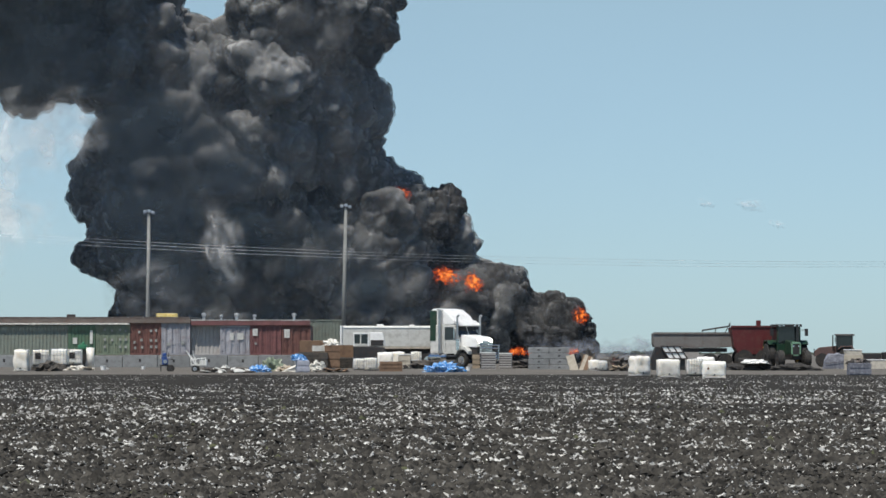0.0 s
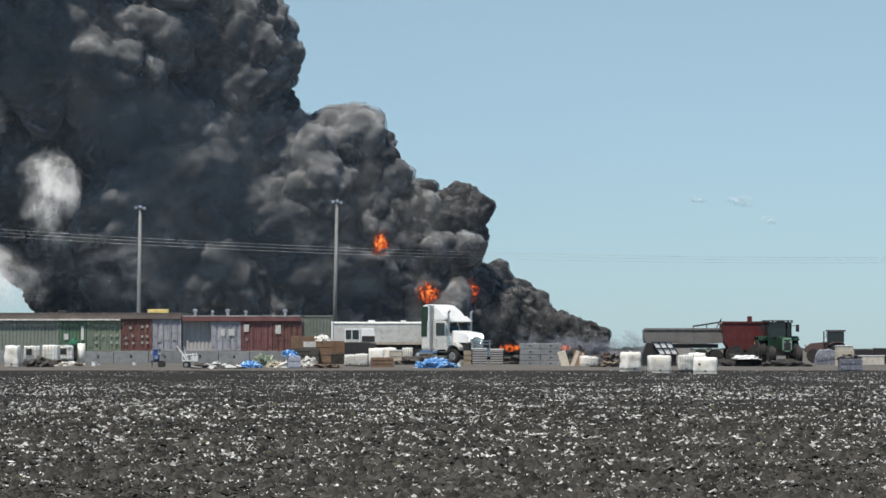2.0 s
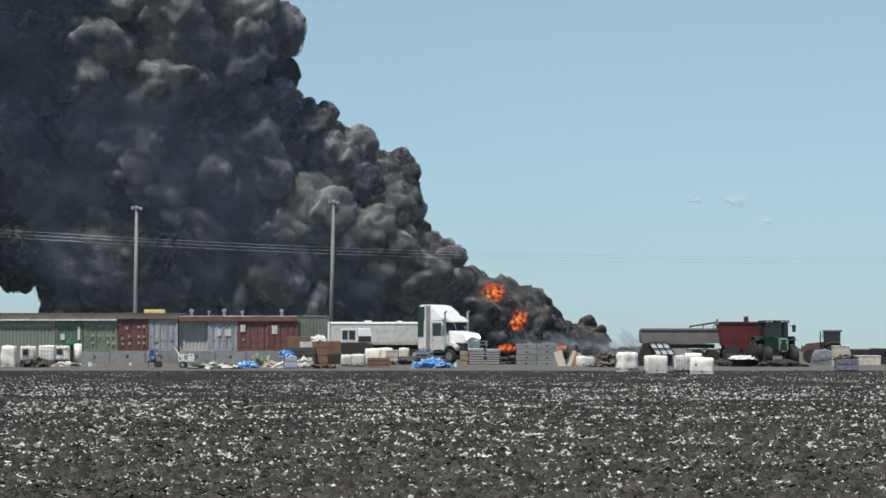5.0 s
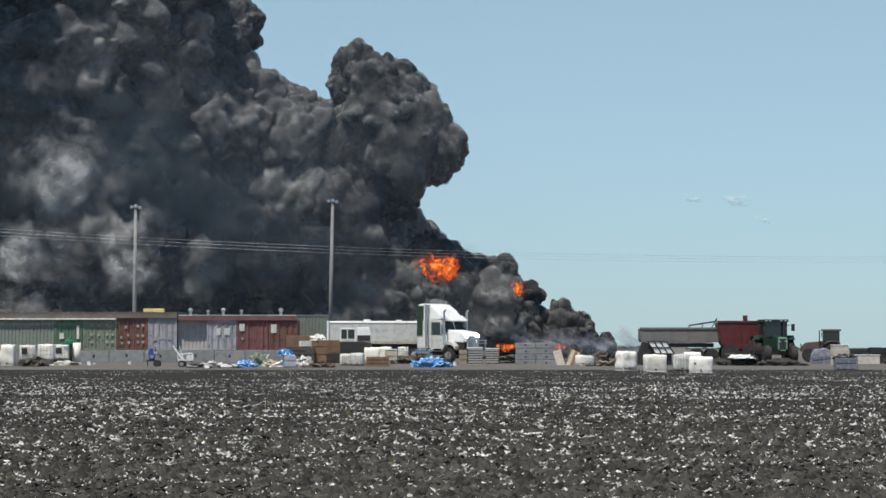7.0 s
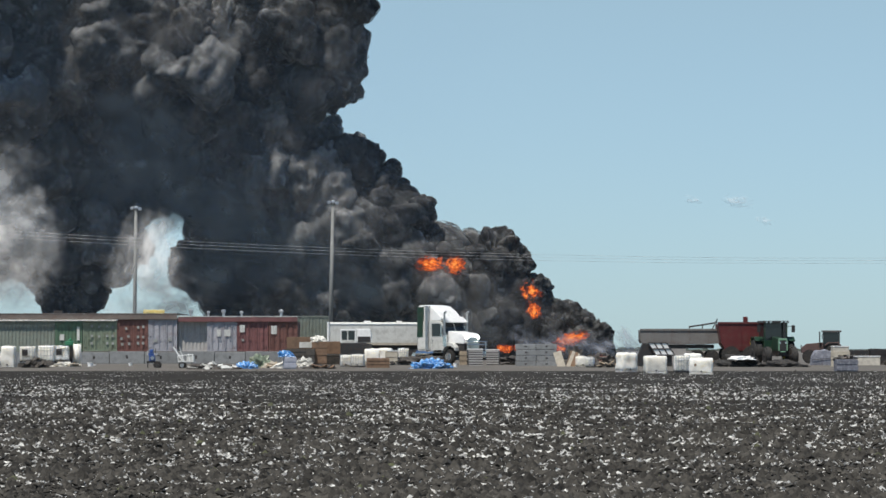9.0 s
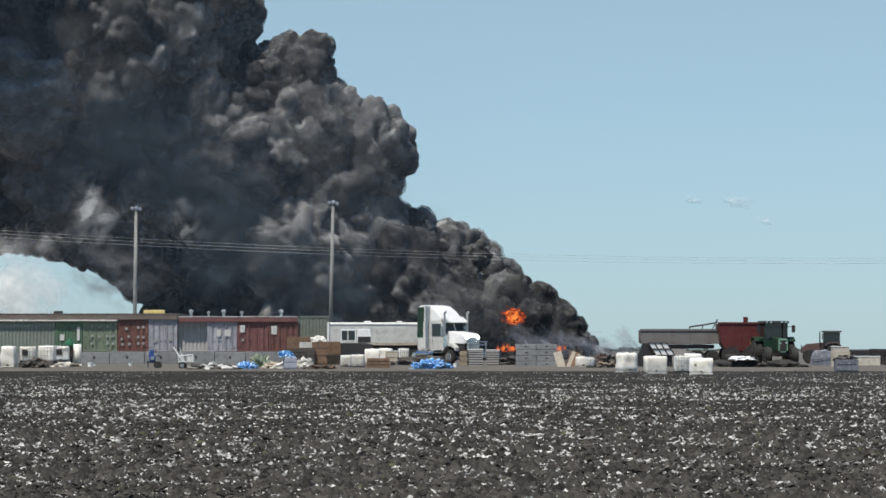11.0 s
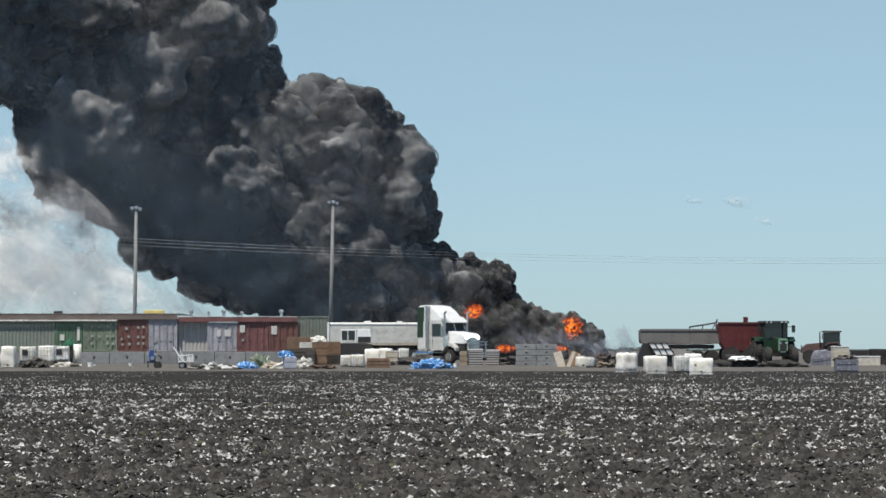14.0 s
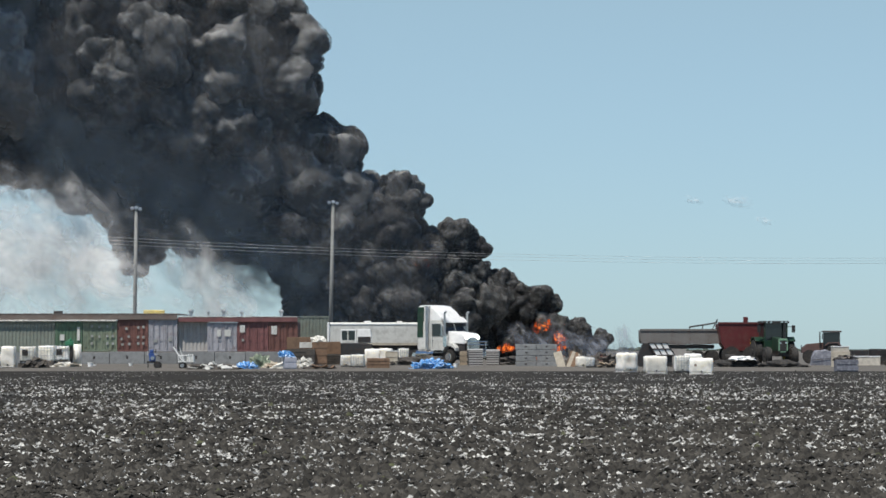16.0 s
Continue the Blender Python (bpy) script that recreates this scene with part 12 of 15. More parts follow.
head(4.53, ((0, -27, 25, 3.2), (1.5, -26.5, 25.3, 0.8), (3, -26.5, 26, 4), (4, -26, 26, 0), (6.5, -25.7, 27.2, 5.1), (7, -23.6, 27.2, -3.1), (7.5, -26.3, 29.5, -3.7), (8, -29.8, 31.1, -4), (8.5, -31.6, 32.7, -9), (10.5, -40.6, 41.1, -6.3), (12.5, -49.4, 41.1, -6.3), (13, -51.1, 42.7, -9.1), (16, -64.1, 54.7, -9.4)))
head(1.63, ((0, 2.8, 1.5, 2.6), (5, -14.9, 1.2, 2.6), (6.5, -21.3, 6.3, -1.3), (7.5, -25.8, 8.3, -2.9), (8.5, -30.3, 9.1, -2.5), (9, -32.9, 9.6, 0.6), (9.5, -35.1, 9.9, 0), (10.5, -40, 11.7, 0.4), (11, -43, 12.3, 0.3), (11.5, -44.2, 11.8, 0.3), (12, -46.7, 14.1, -0.1), (12.5, -48.8, 16, -4.6), (14, -57.9, 24.5, -6.6), (16, -63.9, 28.5, -6.6)))
head(1.82, ((0, 11.2, 2.2, 10.2), (0.5, 11.3, 1.6, 10.6), (2.5, 11.9, 1.8, 10.3), (3, 12.9, 1.8, 10.3), (3.5, 13, 1.9, 10.3), (4, 14.2, 1.3, 10.7), (4.5, 14.3, 1.4, 10.6), (5, 14.6, 1.3, 2.7), (13, -14, 1.3, 2.7), (13.5, -15.8, 2, 2.5), (14, -16, 3.7, 2.1), (14.5, -17.9, 7.1, 1.4), (15, -20.3, 9.3, -0.4), (15.5, -22.5, 12.7, 0.2), (16, -25.4, 14.9, -1.3)))
head(1.86, ((0, 11.1, 2.2, 10.2), (0.5, 11.2, 1.5, 10.7), (1.5, 11.4, 1.9, 10.3), (2, 12.6, 1.8, 10.3), (3.5, 12.9, 1.9, 10.3), (4, 14.2, 1.3, 10.7), (5.5, 14.3, 1.4, 10.6), (6, 14.7, 1.4, 2.7), (6.5, 14.2, 1.3, 2.7), (14, -12.8, 1.6, 2.5), (14.5, -14.8, 3.4, 2.2), (15, -18.2, 5.3, 1.8), (15.5, -19.3, 11.3, 0.5), (16, -22.2, 13.8, -0.8)))
head(2.45, ((0, -33.4, 11.4, 7.9), (0.5, -33.3, 11.5, 8.1), (1, -34.5, 10.6, 8.3), (1.5, -35.1, 9.8, 7.6), (2.5, -34.6, 10, 4.4), (3, -34.5, 10.2, 4.3), (3.5, -34.7, 10.4, 7), (7.5, -33.4, 11.5, 3.2), (8, -33.6, 11.7, 6.1), (9.5, -33.5, 12.3, 8), (10, -31.3, 11.2, 0.5), (10.5, -33.3, 11.1, 0.4), (11.5, -39, 14.2, -0.2), (12, -43.1, 14.8, -0.3), (12.5, -45.9, 17.1, -1.7), (13, -48.6, 19.9, -4.5), (14, -54.5, 25.5, -6.3), (14.5, -57.1, 28, -6.9), (16, -63.8, 34.3, -8.3)))
head(3.68, ((0, -7.3, 15, -0.4), (1.5, -14.5, 27.2, -3.1), (2, -18.2, 30.1, -3.8), (3, -27.5, 33.2, -4.5), (3.5, -29.3, 34.8, -8.8), (5, -36.1, 41, -6.8), (5.5, -38.3, 41.9, -6.5), (6, -40.1, 43.4, -9.8), (9, -53.1, 55.4, -9.8), (16, -59.1, 59.4, -9.8)))
head(1.87, ((0, -33.3, 10.1, 8.4), (0.5, -33.2, 10.2, 8.5), (1, -34.3, 9.4, 8.7), (1.5, -34.7, 8.8, 7.5), (2, -34.4, 8.9, 5.8), (3, -34.1, 9.2, 4.7), (3.5, -34.2, 9.4, 7.2), (7.5, -33, 10.5, 3.6), (8, -33.2, 10.8, 6.4), (8.5, -33.1, 10.9, 5.8), (9, -33.2, 11.1, 8.3), (9.5, -33, 11.2, 8.3), (10, -30.8, 10.2, 0.7), (11, -35.3, 11.5, 0.4), (12, -40.3, 15, -1), (13, -45.9, 20.2, -5.2), (14, -51.8, 25.8, -6.7), (15, -56.8, 30.5, -7.8), (16, -61.1, 34.5, -8.7)))
head(3.22, ((0, 3.3, 4.1, 9.6), (1, 3.5, 3.7, 9.7), (2.5, 8, 3.6, 10.2), (3, 9.6, 3.4, 10.3), (3.5, 10.8, 2.8, 2.3), (7.5, -4.8, 2.6, 2.3), (9.5, -12.7, 3, 2.1), (11, -20.1, 9.4, -2.2), (12, -25.6, 13.3, -3.9), (13, -31.8, 19.1, -4.7), (13.5, -35.2, 22.1, -2), (14, -38.7, 24.6, -2.5), (15, -43.5, 29.3, -7.6), (15.5, -45.6, 31.3, -9.3), (16, -47.9, 33.4, -8.5)))
head(1.83, ((0, 12.1, 1.8, 2.6), (1.5, 6.9, 1.3, 2.7), (8.5, -18.2, 1.3, 2.7), (9, -20.1, 2, 2.5), (9.5, -20.9, 3.7, 2.1), (10.5, -25.2, 6.4, 1), (11, -27.5, 7.3, 0.9), (13, -36.5, 9, 0.4), (13.5, -35.5, 17, -0.8), (14, -38.6, 19.9, -1.5), (15, -44.4, 25.4, -5.2), (16, -49.3, 30.1, -7.7)))
head(1.36, ((0, 12, 1.6, 10.4), (7.5, 13.5, 1, 10.5), (14.5, 15, 1.7, 10.4), (15, 14.8, 2, 2.3), (16, 10.2, 6, 1.7)))
head(3.18, ((0, 8.9, 3.5, 2), (1, 3.9, 8, 1.2), (1.5, 1.8, 11, 0.5), (3, -7.7, 20.8, -1.7), (4, -14.3, 26.4, -2.9), (4.5, -17, 28.8, -3.8), (5, -19.4, 31, -4.8), (6.5, -25.8, 36.7, -8.4), (7.5, -30.3, 40.9, -7), (8, -32.5, 42.3, -6.6), (8.5, -34.3, 43.8, -10.1), (11, -45.1, 53.8, -10.1), (16, -51.1, 57.8, -10.1)))
head(3.07, ((0, 3.5, 3.9, 9.7), (1.5, 4.2, 3.5, 9.7), (2, 5.1, 3.4, 9.7), (3, 5.6, 3.6, 9.8), (3.5, 7.1, 3.5, 10), (4, 6, 3.5, 9.7), (7, 6.6, 3.4, 10.3), (7.5, 7.9, 2.5, 2.4), (8, 5.8, 3.6, 1.7), (9, 0.8, 8, 0.7), (9.5, -2.3, 10.8, 0.6), (10.5, -7.4, 17.5, -0.9), (11.5, -13.6, 23.1, -4.2), (12.5, -19.2, 28.3, -6.4), (13.5, -23.9, 32.5, -7.7), (16, -34.9, 42.5, -6.6)))
head(1.66, ((0, -1.1, 1.5, 2.6), (5.5, -20.7, 1.1, 2.7), (7, -27, 1, 2.7), (9, -36.1, 1.3, 2.6), (9.5, -36.1, 6.6, 1.5), (10, -36.6, 8.7, 1.1), (10.5, -38.1, 11, 0.5), (11, -39.9, 12.8, 0.2), (11.5, -42.5, 14.3, -0.5), (12, -45.2, 16.5, -2), (12.5, -47.9, 19.2, -5.3), (13.5, -53.9, 24.9, -6.6), (14.5, -59.1, 29.7, -7.7), (16, -65.1, 33.7, -7.7)))
head(2.27, ((0, -31.6, 5.3, 1.8), (0.5, -31.1, 8.4, 1.1), (2.5, -39.8, 10.1, -1), (3, -42.2, 10.5, 0.3), (4, -46.7, 11.9, -1.2), (4.5, -48.8, 13.1, -3.6), (5, -51.5, 14.8, -4), (6.5, -60.5, 23, -5.8), (16, -66.5, 27, -5.8)))
head(3.23, ((0, 5.5, 4.1, 9.6), (1, 5.7, 3.7, 10.2), (1.5, 7.2, 3.6, 10.2), (2, 7.4, 3.7, 10), (2.5, 8.7, 2.8, 2.3), (3.5, 5.2, 2.8, 2.3), (4, 3, 4, 1.4), (4.5, 0.6, 6.2, 1.6), (5, -2.1, 9.3, 0.9), (5.5, -4.3, 13.6, -0.1), (6, -7.3, 16.5, -2), (6.5, -10.5, 19.5, -1.4), (7, -13.6, 23.1, -2.2), (8, -19.4, 27.3, -3.1), (8.5, -21.5, 29.1, -9.8), (11.5, -35.1, 41.7, -6.8), (12, -36.9, 43.3, -10), (14.5, -47.7, 53.2, -10.1), (16, -53.7, 57.2, -10.1)))
head(2.36, ((0, 8.2, 2.9, 10), (0.5, 8.3, 2.8, 10.2), (1, 9.6, 1.9, 2.5), (7, -12.7, 1.8, 2.6), (7.5, -14.7, 2.5, 2), (8.5, -19.1, 6.4, -0.9), (9, -21.8, 8.1, 1), (10, -26.6, 10.1, 0.7), (10.5, -30.3, 9.9, 0.8), (11, -32.6, 10.3, 0.7), (11.5, -33.8, 11.7, 0.4), (12, -36.3, 12.8, -0.1), (12.5, -38.9, 14.3, -0.7), (13, -41.6, 16.5, -2.2), (13.5, -42.2, 27.6, -3.2), (14, -44.6, 29.9, -4.5), (14.5, -46.2, 31.6, -9.5), (15, -48.5, 33.7, -8.3), (16, -52.7, 37.6, -9.2)))
head(2.41, ((0, -13.3, 15.5, 4.6), (1, -13.1, 15.8, 6.1), (2, -12.8, 16.1, 4.5), (6.5, -12, 17.5, 5.4), (7, -11.8, 17.6, 4), (7.5, -11.8, 17.8, 6.8), (8, -10.7, 18.2, 6.2), (8.5, -10.7, 18.4, 6.6), (9, -9.2, 19.9, 6.3), (10, -8.3, 21, 6.1), (10.5, -7.2, 21.6, 6), (11, -5.7, 22.3, 5.8), (11.5, -4.2, 20.8, -1.7), (13, -11.4, 25.5, -2.7), (13.5, -14.5, 27.5, -3.2), (14.5, -21.5, 29.9, -3.7), (15, -23.8, 32, -4.5), (16, -27.8, 35.6, -9.2)))
head(2.16, ((0, 8.2, 2.6, 10.1), (1, 9, 2.3, 10.1), (2, 9.2, 2.4, 10.2), (2.5, 10.7, 2.3, 10.1), (3.5, 12.1, 2.4, 10.1), (4, 12.5, 1.7, 2.6), (4.5, 11.5, 1.7, 2.6), (5, 9.6, 1.6, 2.6), (5.5, 7.7, 2.3, 2.1), (6, 5.5, 4.2, 1.1), (6.5, 3, 6.4, 1.5), (7.5, -2.8, 12.5, 0.2), (9, -12.5, 21, -1.7), (10, -18.5, 26.5, -4.6), (10.5, -21.2, 29, -4.7), (12, -28, 35.2, -5.8), (12.5, -29.9, 36.9, -8.9), (13.5, -34.4, 41, -7.6), (14, -36.2, 42.7, -10.5), (16, -44.9, 50.6, -10.7)))
head(5.29, ((0, -6.9, 6.8, 8.7), (4, -6.1, 6.5, 8.7), (7, -4.7, 6.4, 8.7), (7.5, -3.4, 6.3, 8.8), (9.5, -3, 6.6, 8.7), (11, 1.6, 6.6, 9.5), (11.5, 3.1, 5.5, 1.7), (12, 0.7, 8.1, 1.1), (12.5, -1.9, 11.7, 0.3), (14.5, -14.6, 25, -2.7), (15, -17, 27.7, -3.3), (15.5, -19, 30, -3.8), (16, -20.2, 32.5, -4.4)))
head(2.87, ((0, 0.9, 2.8, 2.3), (1.5, -4.9, 2.4, 2.4), (4.5, -16.5, 2.6, 2.3), (5.5, -20.9, 6, -0.4), (6.5, -25.5, 8.1, -2.1), (7.5, -29.9, 8.9, -2.7), (8, -32.4, 9.4, -0.2), (9, -36.9, 10.3, -0.4), (9.5, -39.4, 11.2, 0.3), (10, -42.1, 12.7, 0.1), (10.5, -44.6, 12.4, 0.2), (11, -47.1, 13.7, -0.7), (11.5, -49.4, 15.6, -3.8), (13.5, -61.3, 26.7, -6.4), (16, -67.3, 30.7, -6.4)))
head(3.11, ((0, 4.3, 3.9, 9.6), (1, 4.5, 3.6, 10), (1.5, 5.9, 2.6, 2.4), (2, 3.7, 4.4, 1.5), (2.5, 1.2, 6.6, 1.5), (3, -1.6, 9.1, 0.9), (4, -7.8, 17.3, -0.9), (5.5, -17.5, 25.5, -2.7), (6, -21.3, 29.9, -3.7), (8, -29.9, 37.7, -7.4), (9, -34.4, 41.9, -6.8), (9.5, -36.2, 43.4, -10.1), (12, -47, 53.4, -10.1), (16, -53, 57.4, -10.1)))
head(4.34, ((0, -17.9, 33.9, -4.7), (1, -22.1, 37.6, -7.5), (1.5, -24.3, 39.7, -6.6), (2, -26.6, 41.2, -6.3), (7, -48.5, 41.1, -6.3), (7.5, -50.2, 42.8, -9.2), (10, -61, 52.7, -9.5), (16, -67, 56.7, -9.5)))
head(4.30, ((0, -13.1, 26.4, -3.2), (0.5, -15.5, 28.7, -3.9), (2.5, -24.7, 36.6, -5.3), (3, -29.1, 38.3, -5.7), (3.5, -31.2, 40.2, -6.7), (4, -33.4, 41.3, -6.4), (7.5, -48.8, 41.2, -6.3), (8, -50.5, 42.8, -9.3), (10.5, -61.3, 52.8, -9.5), (16, -67.3, 56.8, -9.5)))
head(2.17, ((0, -1.6, 15.2, -0.4), (1, -7.9, 21, -1.7), (1.5, -12.7, 22.1, -1.9), (2, -17, 24.4, -2.4), (2.5, -20.3, 26.4, -2.9), (3, -22.9, 28.8, -3.6), (3.5, -25.1, 30.7, -7.7), (4, -27.1, 32.5, -10.4), (6, -36.1, 40.9, -7.6), (6.5, -37.9, 42.5, -10.4), (9, -48.7, 52.4, -10.7), (16, -54.7, 56.4, -10.7)))
head(3.27, ((0, -5.6, 14.8, -0.3), (1, -11.1, 23.4, -2.3), (1.5, -13.7, 26.5, -2.9), (2, -17.8, 29.9, -3.7), (3, -27, 33, -4.4), (3.5, -28.8, 34.5, -9.1), (5, -35.5, 40.8, -7), (5.5, -37.8, 42.3, -6.6), (6, -39.5, 43.8, -10.1), (8.5, -50.4, 53.8, -10.1), (16, -56.4, 57.8, -10.1)))
head(3.42, ((0, -29.9, 10.7, -0.3), (0.5, -32.5, 11.9, 0.3), (1, -35.5, 13.4, -0), (1.5, -39.6, 15.1, -0.4), (2, -42.5, 17.6, -1.5), (2.5, -45.1, 20.3, -5.5), (3.5, -51.2, 25.9, -5.9), (4.5, -56.2, 30.6, -7), (5.5, -60.4, 34.6, -7.9), (16, -66.4, 38.6, -7.9)))
head(4.36, ((0, -3.9, 5.6, 9.1), (4, -3.1, 5.3, 9.1), (5.5, -2.3, 5.6, 9.1), (6.5, -0.9, 5.2, 9.2), (7.5, 1.9, 5.2, 9.4), (8, 3.3, 3.9, 2.1), (11.5, -11.7, 4.2, 1.9), (12.5, -16.8, 8.8, -1.7), (13, -19.9, 11.4, 0.4), (14.5, -30.4, 15.9, -0.6), (15.5, -37, 21.1, -1.8), (16, -40.6, 22.4, -2.1)))
head(1.35, ((0, 12.6, 1.6, 10.4), (1, 13, 1.1, 10.5), (5, 13.8, 1.1, 10.5), (8, 14.4, 2, 10.3), (8.5, 14.6, 2.5, 10.1), (9, 14.4, 2.6, 2.4), (9.5, 12.1, 4.5, 1.9), (10.5, 6.8, 9, 1), (11.5, -0.3, 12.4, 0.2), (13, -11.1, 20, -1.5), (14, -17.3, 25.6, -3.6), (14.5, -20, 28.2, -4.1), (15.5, -24.6, 32.3, -7.3), (16, -26.6, 34, -10.1)))
head(2.11, ((0, 10.6, 2.6, 10.1), (0.5, 10.7, 2.1, 10.5), (1.5, 12.1, 2.2, 10.5), (2, 13.6, 1.8, 10.6), (2.5, 14.8, 1.6, 2.6), (4.5, 7.8, 1.6, 2.6), (5, 5.8, 2.3, 2.1), (5.5, 3.6, 4.2, 0.8), (6, 1.2, 6.4, 0.9), (6.5, -1.6, 8.9, -0.3), (7.5, -8, 14.7, -0.3), (9, -17.3, 23.3, -4), (10, -22.9, 28.4, -6.6), (11, -27.5, 32.6, -8), (11.5, -29.6, 34.5, -8.9), (13, -36.3, 40.7, -7.7), (13.5, -38.1, 42.3, -10.4), (16, -48.9, 52.3, -10.7)))
head(5.01, ((0, -5.8, 6.4, 8.8), (1.5, -5.5, 6, 8.9), (5, -4.5, 6.2, 8.9), (6, -1.5, 6.2, 9.6), (6.5, 0.1, 4.6, 1.9), (8.5, -8.8, 4.7, 1.9), (9, -11, 4.9, 1.7), (9.5, -13.5, 7.2, -0.1), (10.5, -19.4, 12.4, -2.7), (12, -28.5, 20.9, -6.2), (13, -33.8, 25.8, -9.5), (13.5, -37, 28.6, -3.5), (14, -39.8, 29.9, -3.8), (14.5, -41.5, 31.6, -8.9), (16, -48.3, 37.8, -7.1)))
head(4.45, ((0, -40.6, 31.4, -4.1), (0.5, -42.7, 33.6, -4.6), (1, -44.5, 35.3, -7.3), (2, -49, 39.4, -6.9), (3, -53, 43.1, -9.3), (5, -61.6, 51.1, -9.4), (16, -67.6, 55.1, -9.4)))
head(2.50, ((0, 7.8, 3.1, 9.9), (0.5, 7.9, 3.1, 10.1), (1, 9.2, 2, 2.5), (1.5, 7.3, 2.2, 2.3), (2, 5.1, 4.1, 1), (3, -0.1, 8.7, 0.4), (3.5, -3.2, 11.6, 0.4), (4, -5.3, 14.4, -0.2), (5.5, -14.8, 23.1, -2.6), (6, -18.1, 25.1, -2.6), (6.5, -23.1, 29.7, -3.7), (8, -29.6, 35.7, -6.4), (8.5, -31.6, 37.4, -8.6), (9.5, -36.1, 41.6, -7.2), (10, -37.9, 43.2, -10.4), (12.5, -48.7, 53.2, -10.5), (16, -54.7, 57.2, -10.5)))
head(3.17, ((0, -10.4, 13.4, 5.9), (1, -10.2, 13.8, 7.5), (1.5, -9.9, 14.2, 6.1), (2.5, -9.6, 14.5, 5.3), (3.5, -9.5, 14.9, 7.3), (4, -8, 16.1, 7), (4.5, -6.6, 16.7, -0.7), (5, -9.5, 19.7, -1.4), (5.5, -13.7, 21.8, -1.9), (6, -17.1, 23.9, -2.4), (6.5, -20.7, 23.9, -2.4), (7, -23.5, 26.5, -4), (8, -28.7, 31.2, -4.2), (8.5, -30.4, 32.7, -9.8), (10.5, -39.4, 41.1, -7), (11, -41.7, 42.4, -6.6), (11.5, -43.3, 44, -10.1), (14, -54.2, 53.9, -10.1), (16, -60.2, 57.9, -10.1)))
head(3.52, ((0, -37.6, 30.5, -3.9), (0.5, -40.3, 31.1, -4), (1, -42.3, 33, -5.7), (1.5, -44, 34.7, -8.9), (2.5, -48.6, 38.8, -7.5), (3.5, -52.6, 42.6, -9.7), (5.5, -61.2, 50.5, -9.9), (16, -67.2, 54.5, -9.9)))
head(4.22, ((0, -15.4, 14.2, 4.5), (1, -15.3, 14.5, 6.1), (2, -15, 14.8, 4.5), (6.5, -14.1, 16.2, 5.7), (7, -14, 16.3, 4.4), (7.5, -14, 16.5, 6.7), (8, -12.9, 16.9, 6.3), (8.5, -12.8, 17.1, 6.6), (9, -12.1, 17.8, 6.5), (9.5, -11.9, 18.3, 6.3), (10, -11.4, 19.6, 6.2), (10.5, -9.6, 20.7, -1.7), (11, -12.4, 24, -2.4), (11.5, -13.2, 27.3, -3.2), (12, -15.2, 30.6, -3.9), (12.5, -16.8, 32.7, -4.4), (14, -23.3, 38.6, -6.3), (14.5, -26.9, 40.4, -6.2), (15, -29.1, 41.4, -6.4), (16, -33.5, 41.4, -6.4)))
head(3.41, ((0, -10.9, 13.4, 5.8), (1, -10.8, 13.7, 7.5), (1.5, -10.2, 14.4, 6.3), (2.5, -10, 14.7, 5.4), (3.5, -9.9, 15, 7.2), (4, -8.3, 16.2, 7), (5, -7.4, 17, 6.8), (5.5, -6, 17.9, 7), (6.5, -2.9, 21, 5.9), (7, -1.5, 21.5, -1.8), (7.5, -4.4, 23, -2.2), (8, -6.7, 25, -2.6), (8.5, -8.7, 26.5, -3), (9, -11.1, 28.7, -3.5), (9.5, -11.9, 30.2, -4), (10, -14.1, 32.2, -4.3), (10.5, -17.1, 29.3, -3.6), (11, -21.5, 32.4, -4.3), (11.5, -23.9, 34.3, -4.7), (12, -27.8, 36.1, -5.1), (12.5, -29.7, 37.8, -8), (13.5, -34.2, 42, -6.6), (14, -36, 43.5, -10), (16, -44.7, 51.5, -10)))
head(2.73, ((0, 9.6, 3.8, 1.9), (1, 4.5, 8.3, 1.1), (1.5, 3.4, 11, 0.5), (2, 1.1, 12.4, 0.2), (2.5, -1.4, 15.3, -0.4), (3.5, -7.4, 20.5, -1.6), (4, -11.1, 21.7, -1.9), (5, -17.2, 27.2, -3.4), (6, -22.2, 31.6, -5.3), (7.5, -28.5, 37.4, -8.4), (8.5, -33, 41.6, -7.1), (9, -34.8, 43.1, -10.3), (11.5, -45.6, 53.1, -10.3), (16, -51.6, 57.1, -10.3)))
head(2.18, ((0, 8.2, 2.7, 10.1), (2, 8.7, 2.4, 10.1), (2.5, 9.4, 2.2, 10.2), (6, 10.2, 2.4, 10.1), (6.5, 10.8, 2.3, 10.4), (7.5, 13.7, 2.1, 10.5), (8, 13.1, 2.3, 10.5), (8.5, 14.3, 1.8, 2.6), (9, 13.7, 1.8, 2.6), (15, -8.2, 1.7, 2.6), (15.5, -10.2, 2.6, 2.4), (16, -13.5, 4.4, 2)))
head(3.65, ((0, 7.9, 3.6, 2.1), (0.5, 5.8, 4.2, 1.6), (1.5, 0.9, 9, 0.9), (3.5, -11.7, 20.6, -3), (4, -14.8, 23.4, -2.3), (4.5, -15.9, 26.4, -3), (5, -18.4, 28.7, -3.5), (5.5, -19, 30.8, -3.9), (7, -25.4, 36.5, -7.7), (8, -29.9, 40.7, -6.9), (8.5, -32.1, 41.9, -6.5), (9, -33.9, 43.5, -9.8), (12, -47, 55.5, -9.8), (16, -53, 59.5, -9.8)))
